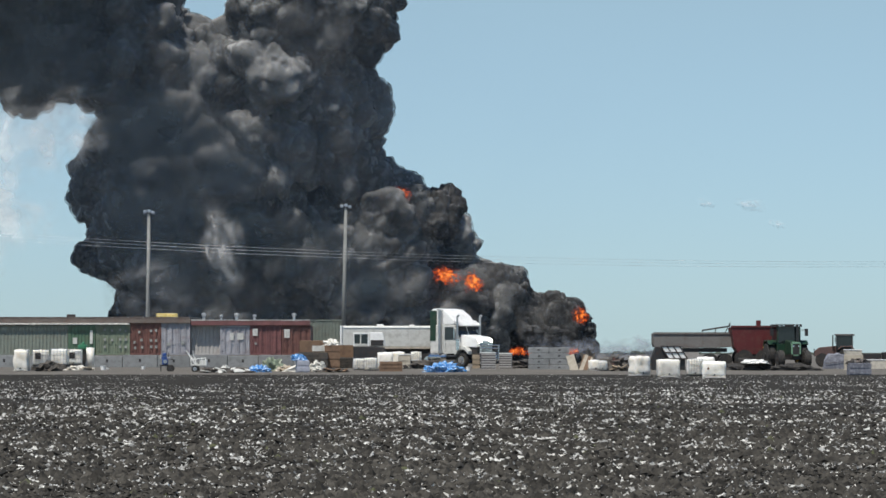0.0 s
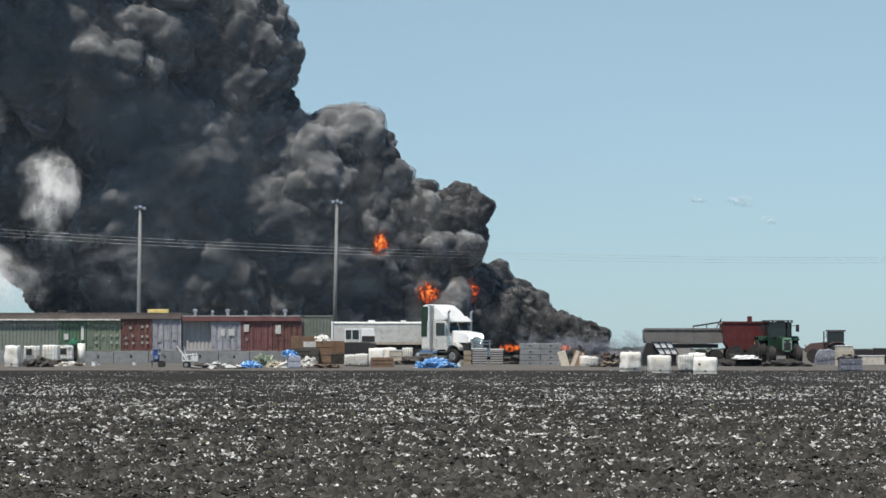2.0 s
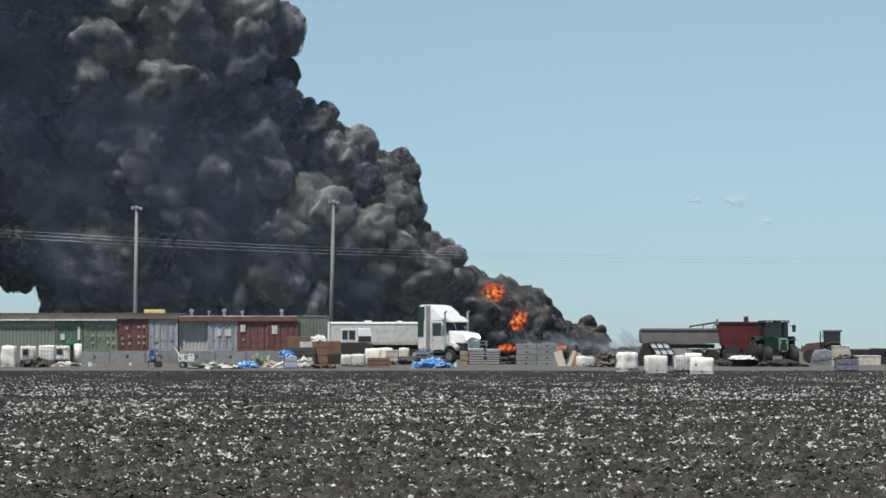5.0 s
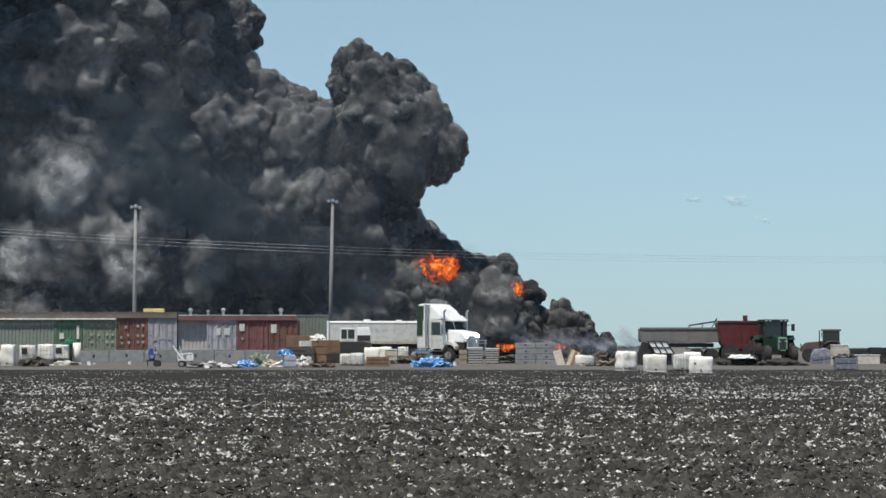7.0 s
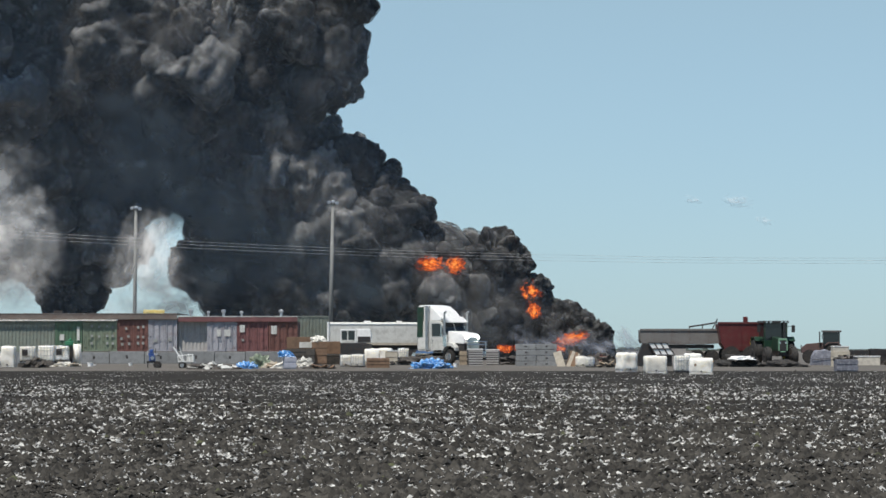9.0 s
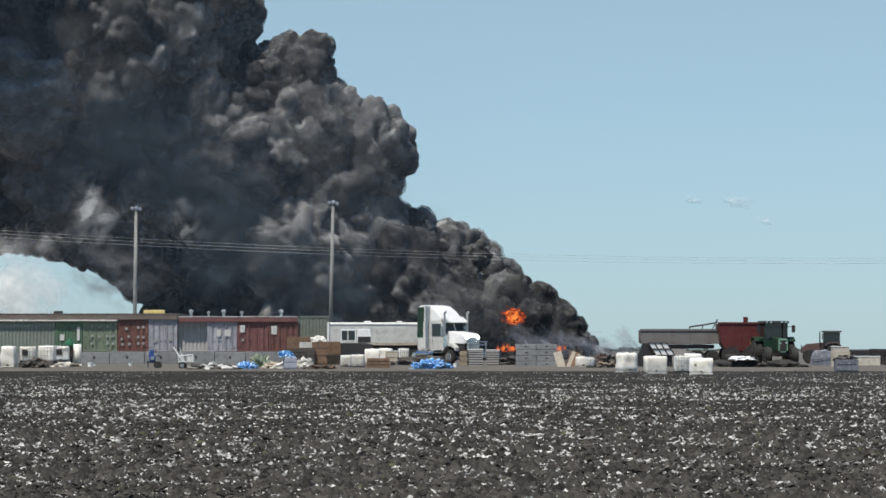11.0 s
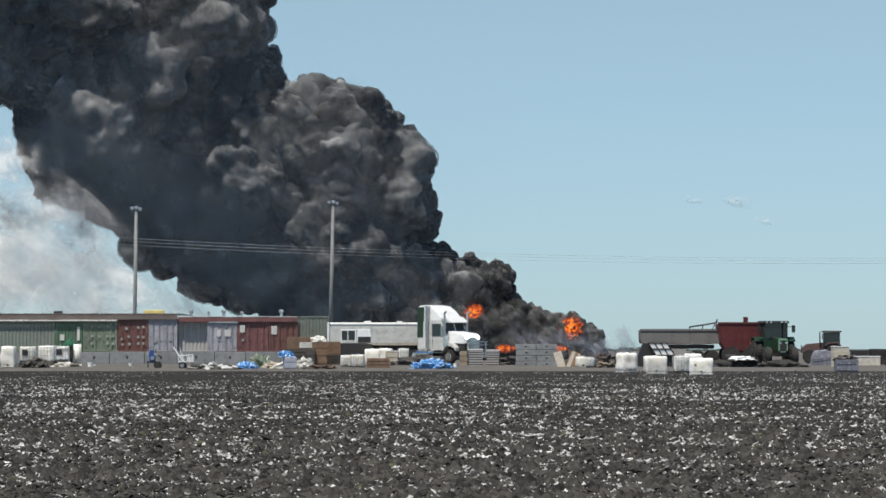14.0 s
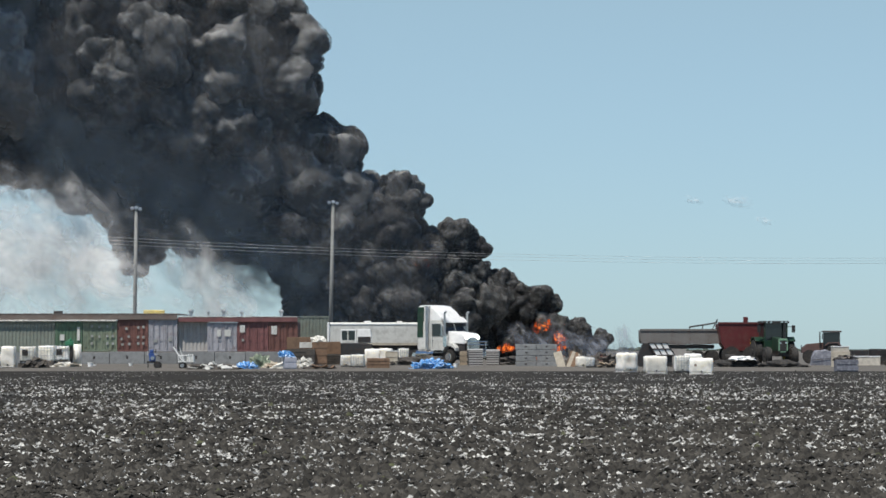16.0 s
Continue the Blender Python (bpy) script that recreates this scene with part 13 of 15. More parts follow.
head(1.84, ((0, 9, 2.2, 10.2), (1.5, 9.7, 1.8, 10.3), (11.5, 11.8, 1.9, 10.3), (12, 12.6, 1.9, 10.3), (13.5, 13.1, 1.9, 10.3), (14, 14.3, 1.4, 2.7), (15, 10, 4.8, 1.9), (15.5, 7.1, 6.3, 1.6), (16, 4.8, 7.2, 1.4)))
head(3.84, ((0, -14.8, 14, 4.5), (1, -14.7, 14.4, 6.1), (2.5, -14.3, 14.8, 4.3), (6.5, -13.6, 16.1, 5.5), (7, -13.4, 16.1, 4.2), (7.5, -13.4, 16.4, 6.8), (8, -12.1, 16.9, 6.3), (8.5, -12, 17, 6.7), (9, -10.8, 18.2, 6.4), (10, -10.5, 19.1, 6.2), (10.5, -9.1, 20.3, 6.3), (11, -7.4, 21.1, -1.8), (12, -13.6, 26.6, -3.2), (13, -18.6, 31.2, -5.5), (14, -23, 35.2, -6), (14.5, -26.1, 37.2, -5.4), (15.5, -30.3, 41.1, -6.7), (16, -32.6, 41.8, -6.5)))
head(1.40, ((0, 11.5, 1.6, 10.4), (7.5, 13.1, 1.1, 10.5), (11.5, 13.9, 1.3, 10.5), (14, 14.4, 2.1, 10.3), (14.5, 14.1, 2.2, 2.4), (15, 12, 4.1, 2.1), (15.5, 9.7, 4.9, 1.9), (16, 7.4, 6.8, 1.5)))
head(6.80, ((0, -17, 6.9, 1.3), (1.5, -24.8, 12.4, -3.3), (2, -27.7, 14.9, -5.2), (3, -33.9, 20.6, -6), (4, -39.4, 25.8, -9.6), (4.5, -42.2, 28.4, -8.7), (6.5, -51.7, 37.1, -5.5), (8, -57.9, 42.8, -7.9), (9.5, -64.4, 48.8, -8.1), (16, -70.4, 52.8, -8.1)))
head(5.30, ((0, -6.9, 6.8, 8.7), (4, -6.1, 6.5, 8.7), (5, -5.8, 6.8, 8.7), (5.5, -4.8, 7.1, 8.6), (6.5, -3.4, 6.5, 8.7), (7, -2.9, 6.5, 9.2), (7.5, -1.4, 6.3, 8.8), (8, -1.3, 6.5, 8.8), (8.5, 0.3, 6.5, 9.6), (9, 1.8, 5, 1.8), (9.5, -0.5, 5, 1.8), (10, -3, 7, 0.6), (10.5, -5.9, 9.6, 0.2), (12, -15.4, 18.3, -2.3), (13.5, -24.4, 26.6, -6.1), (14.5, -29.5, 31.3, -6), (15.5, -33.7, 35.1, -7.8), (16, -35.9, 37.2, -7.2)))
head(2.35, ((0, 7.8, 2.9, 10), (0.5, 7.9, 2.8, 10), (1, 8.2, 2.2, 10.3), (2, 8.4, 2.5, 10.1), (2.5, 8.9, 2.5, 10.1), (6.5, 9.8, 2.5, 10.1), (7, 11.3, 2.4, 10.2), (7.5, 9.8, 2.4, 10.1), (11, 10.6, 2.7, 10.1), (11.5, 12.2, 2.7, 10.4), (12, 13.4, 2, 2.5), (13, 10.8, 2, 2.5), (13.5, 10.1, 1.9, 2.5), (16, 0.8, 1.9, 2.5)))
head(5.70, ((0, -8.5, 7.4, 8.5), (2.5, -8, 6.9, 8.6), (5, -7.1, 7.3, 8.5), (5.5, -6.5, 7.4, 8.5), (7, -5.8, 6.9, 8.6), (8, -2.7, 7, 8.6), (8.5, -2.5, 7.1, 8.5), (9.5, 0.4, 7, 9.5), (10, 1.9, 5.4, 1.7), (12, -7.5, 5.7, 1.5), (12.5, -10.1, 8.1, -0.4), (15.5, -28.5, 25, -6), (16, -31.2, 27.5, -7.2)))
head(5.20, ((0, -13.5, 6.7, 8.7), (0.5, -13.4, 6.4, 8.8), (1, -13, 4.8, 1.8), (2, -17.5, 4.8, 1.8), (3, -22.3, 7.9, -0.6), (3.5, -24.7, 9, -1.4), (5, -31.5, 10.7, -1.7), (5.5, -34.1, 12, -1.6), (6, -36.9, 14.2, -2.3), (7.5, -45.9, 22.7, -6.3), (8, -49, 25.6, -5.3), (8.5, -51.8, 28.1, -5.4), (9.5, -56.4, 32.5, -6.4), (11, -62.7, 38.4, -7.7), (16, -68.7, 42.4, -7.7)))
head(6.00, ((0, -9.3, 7.8, 8.3), (2.5, -8.8, 7.3, 8.4), (5, -7.9, 8.2, 8.3), (6, -5.8, 7.9, 8.3), (6.5, -5.3, 7.3, 8.4), (7, -5.2, 7.4, 9), (8, -2.1, 7.4, 8.9), (8.5, -0.5, 5.8, 1.6), (9, -3, 7.2, 1.3), (10.5, -11.4, 16.7, -1), (12, -20.7, 25.2, -4), (13, -25.7, 29.8, -8), (15, -34.8, 38.1, -6.5), (15.5, -37, 39.6, -6), (16, -39.2, 39.6, -6)))
head(3.75, ((0, -20.1, 3.7, 2.1), (1.5, -26.7, 3.3, 2.2), (3, -33.4, 3.8, 1.8), (3.5, -32.7, 4.4, 2), (4, -34.5, 4.8, 1.9), (5, -35.6, 6.1, 1.6), (5.5, -36.7, 7.4, 1.3), (6.5, -40, 9.5, 0.8), (7, -42.2, 9.9, 0.3), (7.5, -44.1, 10.7, 0.6), (8.5, -48.8, 12.9, -0.7), (9, -51.1, 14.5, -3.1), (9.5, -54, 16.8, -3.6), (10.5, -60.1, 22.5, -4.9), (16, -66.1, 26.5, -4.9)))
head(5.88, ((0, -24.4, 9.3, -1), (1, -29.2, 10.6, 0.5), (1.5, -32, 10.4, -0), (2, -34.4, 11.4, -0.8), (2.5, -37, 13, -1.7), (3, -40.2, 16, -1.2), (3.5, -42.9, 18.7, -5), (4, -45.9, 21.6, -5.7), (4.5, -49.3, 24.6, -4.6), (5, -52.1, 27.2, -4.8), (6, -56.9, 31.7, -5.8), (7.5, -63.2, 37.6, -7.2), (16, -69.2, 41.6, -7.2)))
head(5.93, ((0, -4.7, 7.7, 9.3), (0.5, -3.1, 7.2, 8.9), (1, -1.6, 5.6, 1.6), (4.5, -18, 5.6, 1.6), (5.5, -22.9, 8.6, -0.7), (7, -29.8, 10.9, -2.6), (7.5, -32.3, 12.3, -3.7), (8, -35.5, 14.8, -2.2), (9.5, -44.3, 23.3, -6.6), (10.5, -50.3, 28.7, -4.9), (11.5, -54.8, 32.9, -6.1), (13.5, -63.2, 40.8, -7.9), (16, -69.2, 44.8, -7.9)))
head(5.58, ((0, -27.1, 10.8, -0.5), (0.5, -29.8, 12.1, 0.2), (1, -33, 13.8, -0.2), (1.5, -36.5, 16.4, -1), (3, -45.1, 24.7, -6.9), (4, -50.9, 29.8, -5.1), (7, -63.5, 41.7, -8.3), (16, -69.5, 45.7, -8.3)))
head(2.13, ((0, 8.3, 2.6, 10.1), (0.5, 8.4, 2.5, 10.1), (1, 9, 2.2, 10.2), (7, 10.8, 2.2, 10.2), (7.5, 10, 2.1, 10.2), (11.5, 10.8, 2.4, 10.1), (12, 11.8, 2.3, 10.2), (12.5, 11.9, 2.4, 10.1), (13, 12.7, 2.3, 10.5), (13.5, 13.9, 1.6, 2.6), (14, 13.6, 1.8, 2.6), (14.5, 12.2, 1.7, 2.6), (15.5, 8.5, 1.7, 2.6), (16, 6.5, 2.5, 1.9)))
head(3.23, ((0, 3.2, 4.1, 9.6), (1, 3.5, 3.7, 9.7), (1.5, 4.9, 2.7, 2.3), (8.5, -23.1, 2.8, 2.3), (9, -21.8, 8.8, 1), (10, -26.1, 12.1, 0.3), (11, -31.4, 15.7, -2), (12.5, -40.2, 24, -7), (13, -42.7, 26.4, -9.7), (13.5, -46.2, 29.4, -3.7), (14, -48.5, 31.5, -5), (14.5, -50.2, 33.2, -7.7), (16, -56.5, 39.1, -9)))
head(4.88, ((0, -1.6, 6.4, 9.6), (0.5, -0.1, 6.1, 8.9), (1, 0, 5.9, 8.9), (1.5, 1.3, 4.5, 1.9), (2.5, -2.6, 4.5, 1.9), (4, -9.3, 4.5, 1.9), (4.5, -11.5, 5, 1.5), (5, -14, 7.3, -0.2), (6, -19.8, 12.4, -4.4), (8, -32.1, 23.7, -6), (8.5, -34.5, 26, -11.1), (9, -37.2, 28.5, -10.2), (11.5, -48.9, 39.1, -6.8), (12.5, -52.9, 42.9, -9), (14.5, -61.5, 50.9, -9.2), (16, -67.5, 54.9, -9.2)))
head(3.40, ((0, 2.9, 4.3, 9.5), (1, 3.1, 4, 9.6), (1.5, 4.5, 4, 10.1), (2.5, 7.6, 4, 10.1), (3, 8.9, 3, 2.3), (3.5, 7.6, 3, 2.3), (9, -14.4, 3.1, 2.2), (10.5, -21.7, 8.9, -1), (11.5, -26.7, 11.5, -1.8), (12, -29.3, 13.2, -2.7), (13, -35.4, 19, -5.2), (13.5, -35.5, 23.6, -2.3), (14, -38.4, 26.3, -3.2), (14.5, -40.6, 28.4, -7.3), (15.5, -44.9, 32.5, -9.7), (16, -47.2, 34.6, -9)))
head(1.51, ((0, -26.2, 2.4, 1.9), (1, -30.8, 3.2, 2.3), (1.5, -34.8, 3.5, 1.4), (2.5, -39.1, 4.3, 0.2), (3, -41.5, 4.7, 0.9), (3.5, -44.1, 7.6, 1.3), (4, -46.3, 8.3, 1.1), (4.5, -48.6, 8.7, 1), (5, -50.1, 9, -3.1), (7, -59, 10.7, -3.5), (16, -65, 14.7, -3.5)))
head(4.48, ((0, -4.4, 5.7, 9), (1.5, -4.1, 5.3, 9.1), (4.5, -3.4, 5.5, 9.1), (5.5, -2.6, 5.8, 9), (7.5, 0.4, 5.2, 9.1), (8.5, 0.6, 5.5, 9.1), (9, 2.2, 5.4, 9.1), (11, 2.6, 5.5, 9.1), (11.5, 3.3, 5.5, 9.3), (12, 4.7, 4.2, 2), (14, -3.5, 4.1, 2), (14.5, -5.8, 5.4, 1), (15, -8.4, 7.7, -0.8), (15.5, -11.5, 10.5, 0.6), (16, -14.8, 13.3, -0.3)))
head(3.53, ((0, -1.3, 3.5, 2.2), (4.5, -19.6, 3.1, 2.2), (7, -30.6, 3, 2.3), (7.5, -32.9, 3.4, 1.9), (8, -31.1, 4.4, 2), (8.5, -33.3, 4.8, 1.4), (9, -36.5, 8.2, 1.1), (9.5, -37.4, 10.5, 0.6), (10, -39, 12.4, 0.2), (10.5, -41.6, 14.4, -0.3), (11, -44.3, 16.6, -2), (11.5, -47.1, 19.4, -4.7), (12.5, -53.2, 25.1, -5.6), (13, -55.9, 27.6, -6.2), (14, -60.5, 32, -7.2), (16, -66.5, 36, -7.2)))
head(3.41, ((0, 1.6, 4.3, 9.5), (3.5, 2.3, 4, 9.8), (4, 3.9, 3.9, 9.6), (12, 5.7, 4, 9.8), (12.5, 7.3, 4, 10.1), (13, 8.6, 3, 2.3), (15, 0.5, 3, 2.3), (16, -4.3, 7.3, -0.7)))
head(3.03, ((0, 7.8, 3, 2.3), (7, -19.7, 2.5, 2.4), (8, -24, 4.8, 0.6), (8.5, -26.2, 5.5, 0.1), (9, -23.2, 9.5, 0.9), (9.5, -24.4, 11, 0.5), (10, -26.4, 12.7, 0.1), (11, -31.9, 16.6, -2.5), (12.5, -40.6, 24.9, -7.8), (13, -43.1, 27.3, -9.9), (13.5, -46.5, 30.1, -4.4), (14, -48.6, 32.2, -5.7), (14.5, -50.5, 33.9, -7.9), (16, -56.7, 39.8, -9.3)))
head(5.03, ((0, -12.6, 10.1, -2.2), (2.5, -28.2, 24.5, -5.3), (3, -31, 27.1, -5.7), (3.5, -33.2, 29.1, -10), (6, -44.7, 39.7, -6.4), (6.5, -47, 40.5, -6.2), (7, -49.2, 40.4, -6.2), (7.5, -50.9, 42.1, -8.7), (10, -61.7, 52.1, -9.1), (16, -67.7, 56.1, -9.1)))
head(3.12, ((0, 3.3, 3.9, 9.6), (1.5, 3.6, 3.6, 9.7), (2, 4.6, 3.5, 9.7), (2.5, 4.7, 3.6, 9.7), (3, 5.6, 3.7, 9.8), (4, 8.1, 3.6, 9.7), (5, 8.3, 3.6, 9.7), (5.5, 9.3, 2.8, 2.3), (6, 7.7, 2.6, 2.4), (12, -16, 3, 2.2), (12.5, -18.1, 4.9, 0.6), (13, -18.8, 8.9, 1), (14.5, -27.1, 15.5, -2), (16, -36.3, 23.9, -4.7)))
head(5.11, ((0, -2.6, 6.7, 9.4), (0.5, -1.1, 6.4, 8.8), (1.5, -0.5, 6.2, 9.3), (2, 1, 6.2, 9.7), (2.5, 2.5, 4.7, 1.9), (5.5, -10.7, 4.7, 1.9), (6, -13.1, 6.5, 0.5), (7, -18.8, 11.7, -3.6), (8.5, -27.8, 19.9, -7.9), (9, -31.2, 22.9, -4.3), (10, -36.3, 27.8, -9.5), (11, -41.2, 32.2, -8.9), (13, -50.3, 40.5, -6.2), (13.5, -52.1, 42.2, -8.7), (16, -62.9, 52.2, -9)))
head(6.83, ((0, -7.5, 9, 8.6), (0.5, -5.9, 8.2, 9.2), (1, -4.3, 6.5, 1.4), (1.5, -6.9, 8, 0.4), (3.5, -19.3, 19.3, -4.5), (4, -22.4, 22.2, -4.6), (4.5, -25.1, 24.7, -5.5), (5.5, -30.1, 29.3, -6.6), (6.5, -34.3, 33.2, -7.6), (7.5, -38.9, 37.4, -6.2), (8, -41.1, 38.7, -5.8), (10, -49.9, 38.8, -5.8), (10.5, -51.6, 38.7, -5.8), (11.5, -55.7, 42.5, -7.8), (13.5, -64.3, 50.5, -8.1), (16, -70.3, 54.5, -8.1)))
head(4.12, ((0, -32.1, 32.9, 2.6), (0.5, -32.1, 33.2, 3.8), (1, -30.2, 34.2, -1), (2, -30, 34.5, -0.7), (3, -30.1, 35.2, 2.6), (3.5, -28.6, 35.3, -0.5), (6.5, -28, 36.2, -0.3), (8, -28, 37, 2.9), (8.5, -25.5, 34.2, -8.7), (10, -32.2, 40.5, -6.7), (10.5, -34.4, 41.5, -6.4), (14, -49.8, 41.5, -6.4), (14.5, -51.5, 43.1, -9.5), (16, -58, 49.1, -9.6)))
head(2.49, ((0, 5.1, 3.1, 9.9), (1, 5.3, 2.8, 10), (1.5, 6.4, 2.6, 10), (7, 7.5, 2.7, 10.3), (7.5, 9, 2.6, 10), (12, 10, 2.7, 10.4), (12.5, 10.8, 2.8, 10), (13, 11, 2.8, 10.4), (13.5, 12.5, 2, 10.6), (14, 12.3, 2.1, 2.5), (14.5, 10.6, 2.1, 2.5), (15, 8.7, 2.1, 2.5), (15.5, 6.7, 2.9, 1.8), (16, 4.4, 4.9, 1)))
head(3.50, ((0, 2.3, 4.4, 9.5), (1.5, 2.6, 4.1, 9.5), (2, 4, 4, 9.6), (2.5, 4.1, 4.1, 9.6), (3, 5.7, 4.2, 10.1), (3.5, 7.2, 3.1, 10.3), (4, 6.6, 3.1, 2.2), (9, -13.6, 3.1, 2.2), (9.5, -15.7, 3.8, 1.7), (10.5, -20.5, 7.8, -0.3), (11, -23, 9.3, -1.2), (12, -27.8, 11.3, -1.7), (13, -33.2, 14.6, -1.7), (13.5, -34.1, 18.4, -1.1), (14, -37.2, 21.3, -2), (15, -42.9, 26.7, -5.4), (16, -47.5, 31.1, -8.1)))
head(3.24, ((0, 3.1, 4.1, 9.6), (1.5, 3.4, 3.7, 9.7), (2, 4.4, 3.7, 9.7), (2.5, 4.5, 3.7, 9.7), (3.5, 7.2, 3.7, 10.1), (4, 5.7, 3.7, 9.7), (7, 6.4, 3.7, 10.2), (7.5, 8, 3.7, 9.7), (8, 8.3, 3.7, 10.2), (8.5, 9.6, 3, 2.3), (9, 8.8, 2.8, 2.3), (14, -11.1, 2.8, 2.3), (14.5, -13.2, 3.5, 2), (15, -15.5, 5.5, 1.1), (15.5, -16.5, 11.9, 0.3), (16, -19.6, 14.8, -1.1)))
head(2.62, ((0, 7.3, 3.2, 9.9), (0.5, 7.4, 3.2, 9.9), (1, 8.3, 2.7, 10.4), (1.5, 8.4, 2.9, 9.9), (2, 9.4, 2.9, 10.4), (2.5, 10.7, 2.2, 2.5), (10, -17.7, 2.2, 2.5), (11, -22.2, 2.9, 2.3), (11.5, -24.6, 2.4, 2.3), (12.5, -29, 3.4, 1.5), (13, -35.1, 9.5, 0.8), (13.5, -34.8, 17.7, -1), (14, -37.9, 20.5, -1.7), (15, -43.6, 26, -5.3), (16, -48.5, 30.6, -7.4)))
head(8.41, ((0, -17.5, 10.9, 7.3), (7.5, -16, 10.5, 7.8), (8, -14.4, 10.6, 7.3), (8.5, -14.3, 10.7, 7.3), (9, -13.5, 11.7, 7), (9.5, -13.4, 11.9, 7.1), (10, -14, 11.4, 7.4), (10.5, -15.5, 9.9, 8.2), (11, -13.6, 8.2, 1), (11.5, -16.6, 10.6, -0.8), (12.5, -22.6, 16.1, -3.9), (13, -26, 19.2, -1.5), (13.5, -29.1, 22.1, -2.1), (14, -32.6, 23.6, -2.4), (14.5, -35.7, 25.6, -3), (15, -38.1, 27.9, -4.4), (16, -42.3, 31.8, -7.1)))
head(2.23, ((0, -25.4, 2.1, 2.5), (1, -29.9, 1.8, 2.6), (1.5, -34.3, 1.7, 2.6), (3, -41, 2.9, 1.7), (3.5, -43.8, 8.4, 1.1), (4.5, -48.3, 9.5, 0.8), (5, -49.9, 9.8, -2.9), (6, -54.4, 10.6, -3.1), (7, -59.1, 12.3, -3.4), (16, -65.1, 16.3, -3.4)))
head(5.88, ((0, -6.8, 7.7, 8.4), (1, -3.7, 7.2, 8.5), (1.5, -3.6, 7.1, 8.5), (2, -2.4, 5.5, 1.7), (5.5, -18.8, 5.6, 1.6), (6.5, -23.6, 8.5, -0.7), (7, -25.9, 9.3, -1.4), (7.5, -28.1, 9.7, -1.7), (8, -30.6, 10.3, 0.3), (8.5, -33, 11.1, -0), (9, -35.6, 12.7, 0.1), (9.5, -38, 14.9, -1), (11, -46.8, 23.3, -5.6), (11.5, -50, 26.2, -4.5), (12.5, -55, 30.9, -5.6), (14.5, -63.5, 38.8, -7.5), (16, -69.5, 42.8, -7.5)))
head(5.30, ((0, -6.9, 6.8, 8.7), (1.5, -6.6, 6.4, 8.7), (5, -5.8, 6.7, 8.7), (5.5, -4.9, 6.5, 8.8), (6, -4.1, 4.9, 1.8), (6.5, -6.3, 4.9, 1.8), (7, -8.7, 6, 0.9), (7.5, -11.4, 8.4, -1), (8.5, -17.5, 14.1, -3.2), (9, -20.8, 17.1, -0.9), (10, -27, 22.8, -3.8), (10.5, -29.9, 25.5, -5.5), (11.5, -34.8, 30.1, -8.8), (14, -46.2, 40.3, -6.2), (15, -50.6, 40.3, -6.2), (15.5, -52.3, 42, -8.5), (16, -54.4, 44, -8.9)))
head(7.71, ((0, -26.1, 18.5, -2.3), (1, -32.1, 24.1, -3.2), (1.5, -34.3, 26.3, -7.4), (2, -36.7, 28.4, -8.4), (4, -45.9, 36.9, -6), (4.5, -48.1, 37.9, -5.7), (5, -50.3, 37.9, -5.7), (5.5, -50.8, 37.8, -5.6), (16, -50.7, 37.9, -5.7)))
head(2.67, ((0, 7.2, 3.3, 9.8), (0.5, 7.3, 3.3, 9.9), (1, 7.9, 2.2, 2.5), (6.5, -13.1, 2.1, 2.5), (7, -15.1, 3.7, 1.2), (8, -19.9, 7.8, -1.9), (8.5, -22.4, 9.3, -3.1), (9, -23.5, 10.7, 0.6), (9.5, -24.9, 12.4, 0.2), (10.5, -30.3, 16.4, -2.4), (12, -39, 24.7, -8.4), (12.5, -41.6, 27.1, -9.9), (13, -44.2, 29.5, -10), (13.5, -47.1, 32, -6.2), (14, -49, 33.8, -8.1), (16, -57.3, 41.6, -9.9)))
head(3.99, ((0, -8.2, 4, 2), (2.5, -18.7, 3.5, 2.1), (6, -34.3, 3.5, 2.1), (6.5, -36.6, 3.6, 2.1), (7, -40, 3.5, 2.2), (7.5, -42.2, 3.9, 1.8), (8, -42.5, 11.1, 0.5), (9, -47.4, 13.2, -0.1), (9.5, -50, 14.9, -1.2), (10, -52.6, 17.3, -3.6), (11.5, -61.6, 25.8, -5.5), (16, -67.6, 29.8, -5.5)))
head(5.38, ((0, -22.5, 7.3, 0.2), (1, -27.2, 8.9, 0.6), (2.5, -33.7, 10.1, -2.2), (3, -36.2, 10.8, -1.2), (3.5, -39, 12.2, 0.2), (4, -41.7, 14.5, -1.4), (4.5, -44.6, 17.3, -3.8), (5, -47.5, 20.2, -4.8), (5.5, -50.9, 23.1, -3.7), (6, -53.7, 25.8, -4.8), (7, -58.8, 30.6, -5.8), (8, -63.1, 34.6, -6.8), (16, -69.1, 38.6, -6.8)))
head(2.59, ((0, 5, 3.2, 9.9), (1.5, 5.5, 2.8, 10), (7, 6.7, 2.8, 10.1), (7.5, 8.2, 2.7, 10), (8, 8.3, 2.8, 10.1), (8.5, 9.9, 3, 9.9), (10, 10.2, 3.2, 9.9), (10.5, 11, 2.4, 2.4), (11, 9.7, 2.1, 2.5), (15.5, -7.4, 2.1, 2.5), (16, -9.5, 3.1, 1.7)))
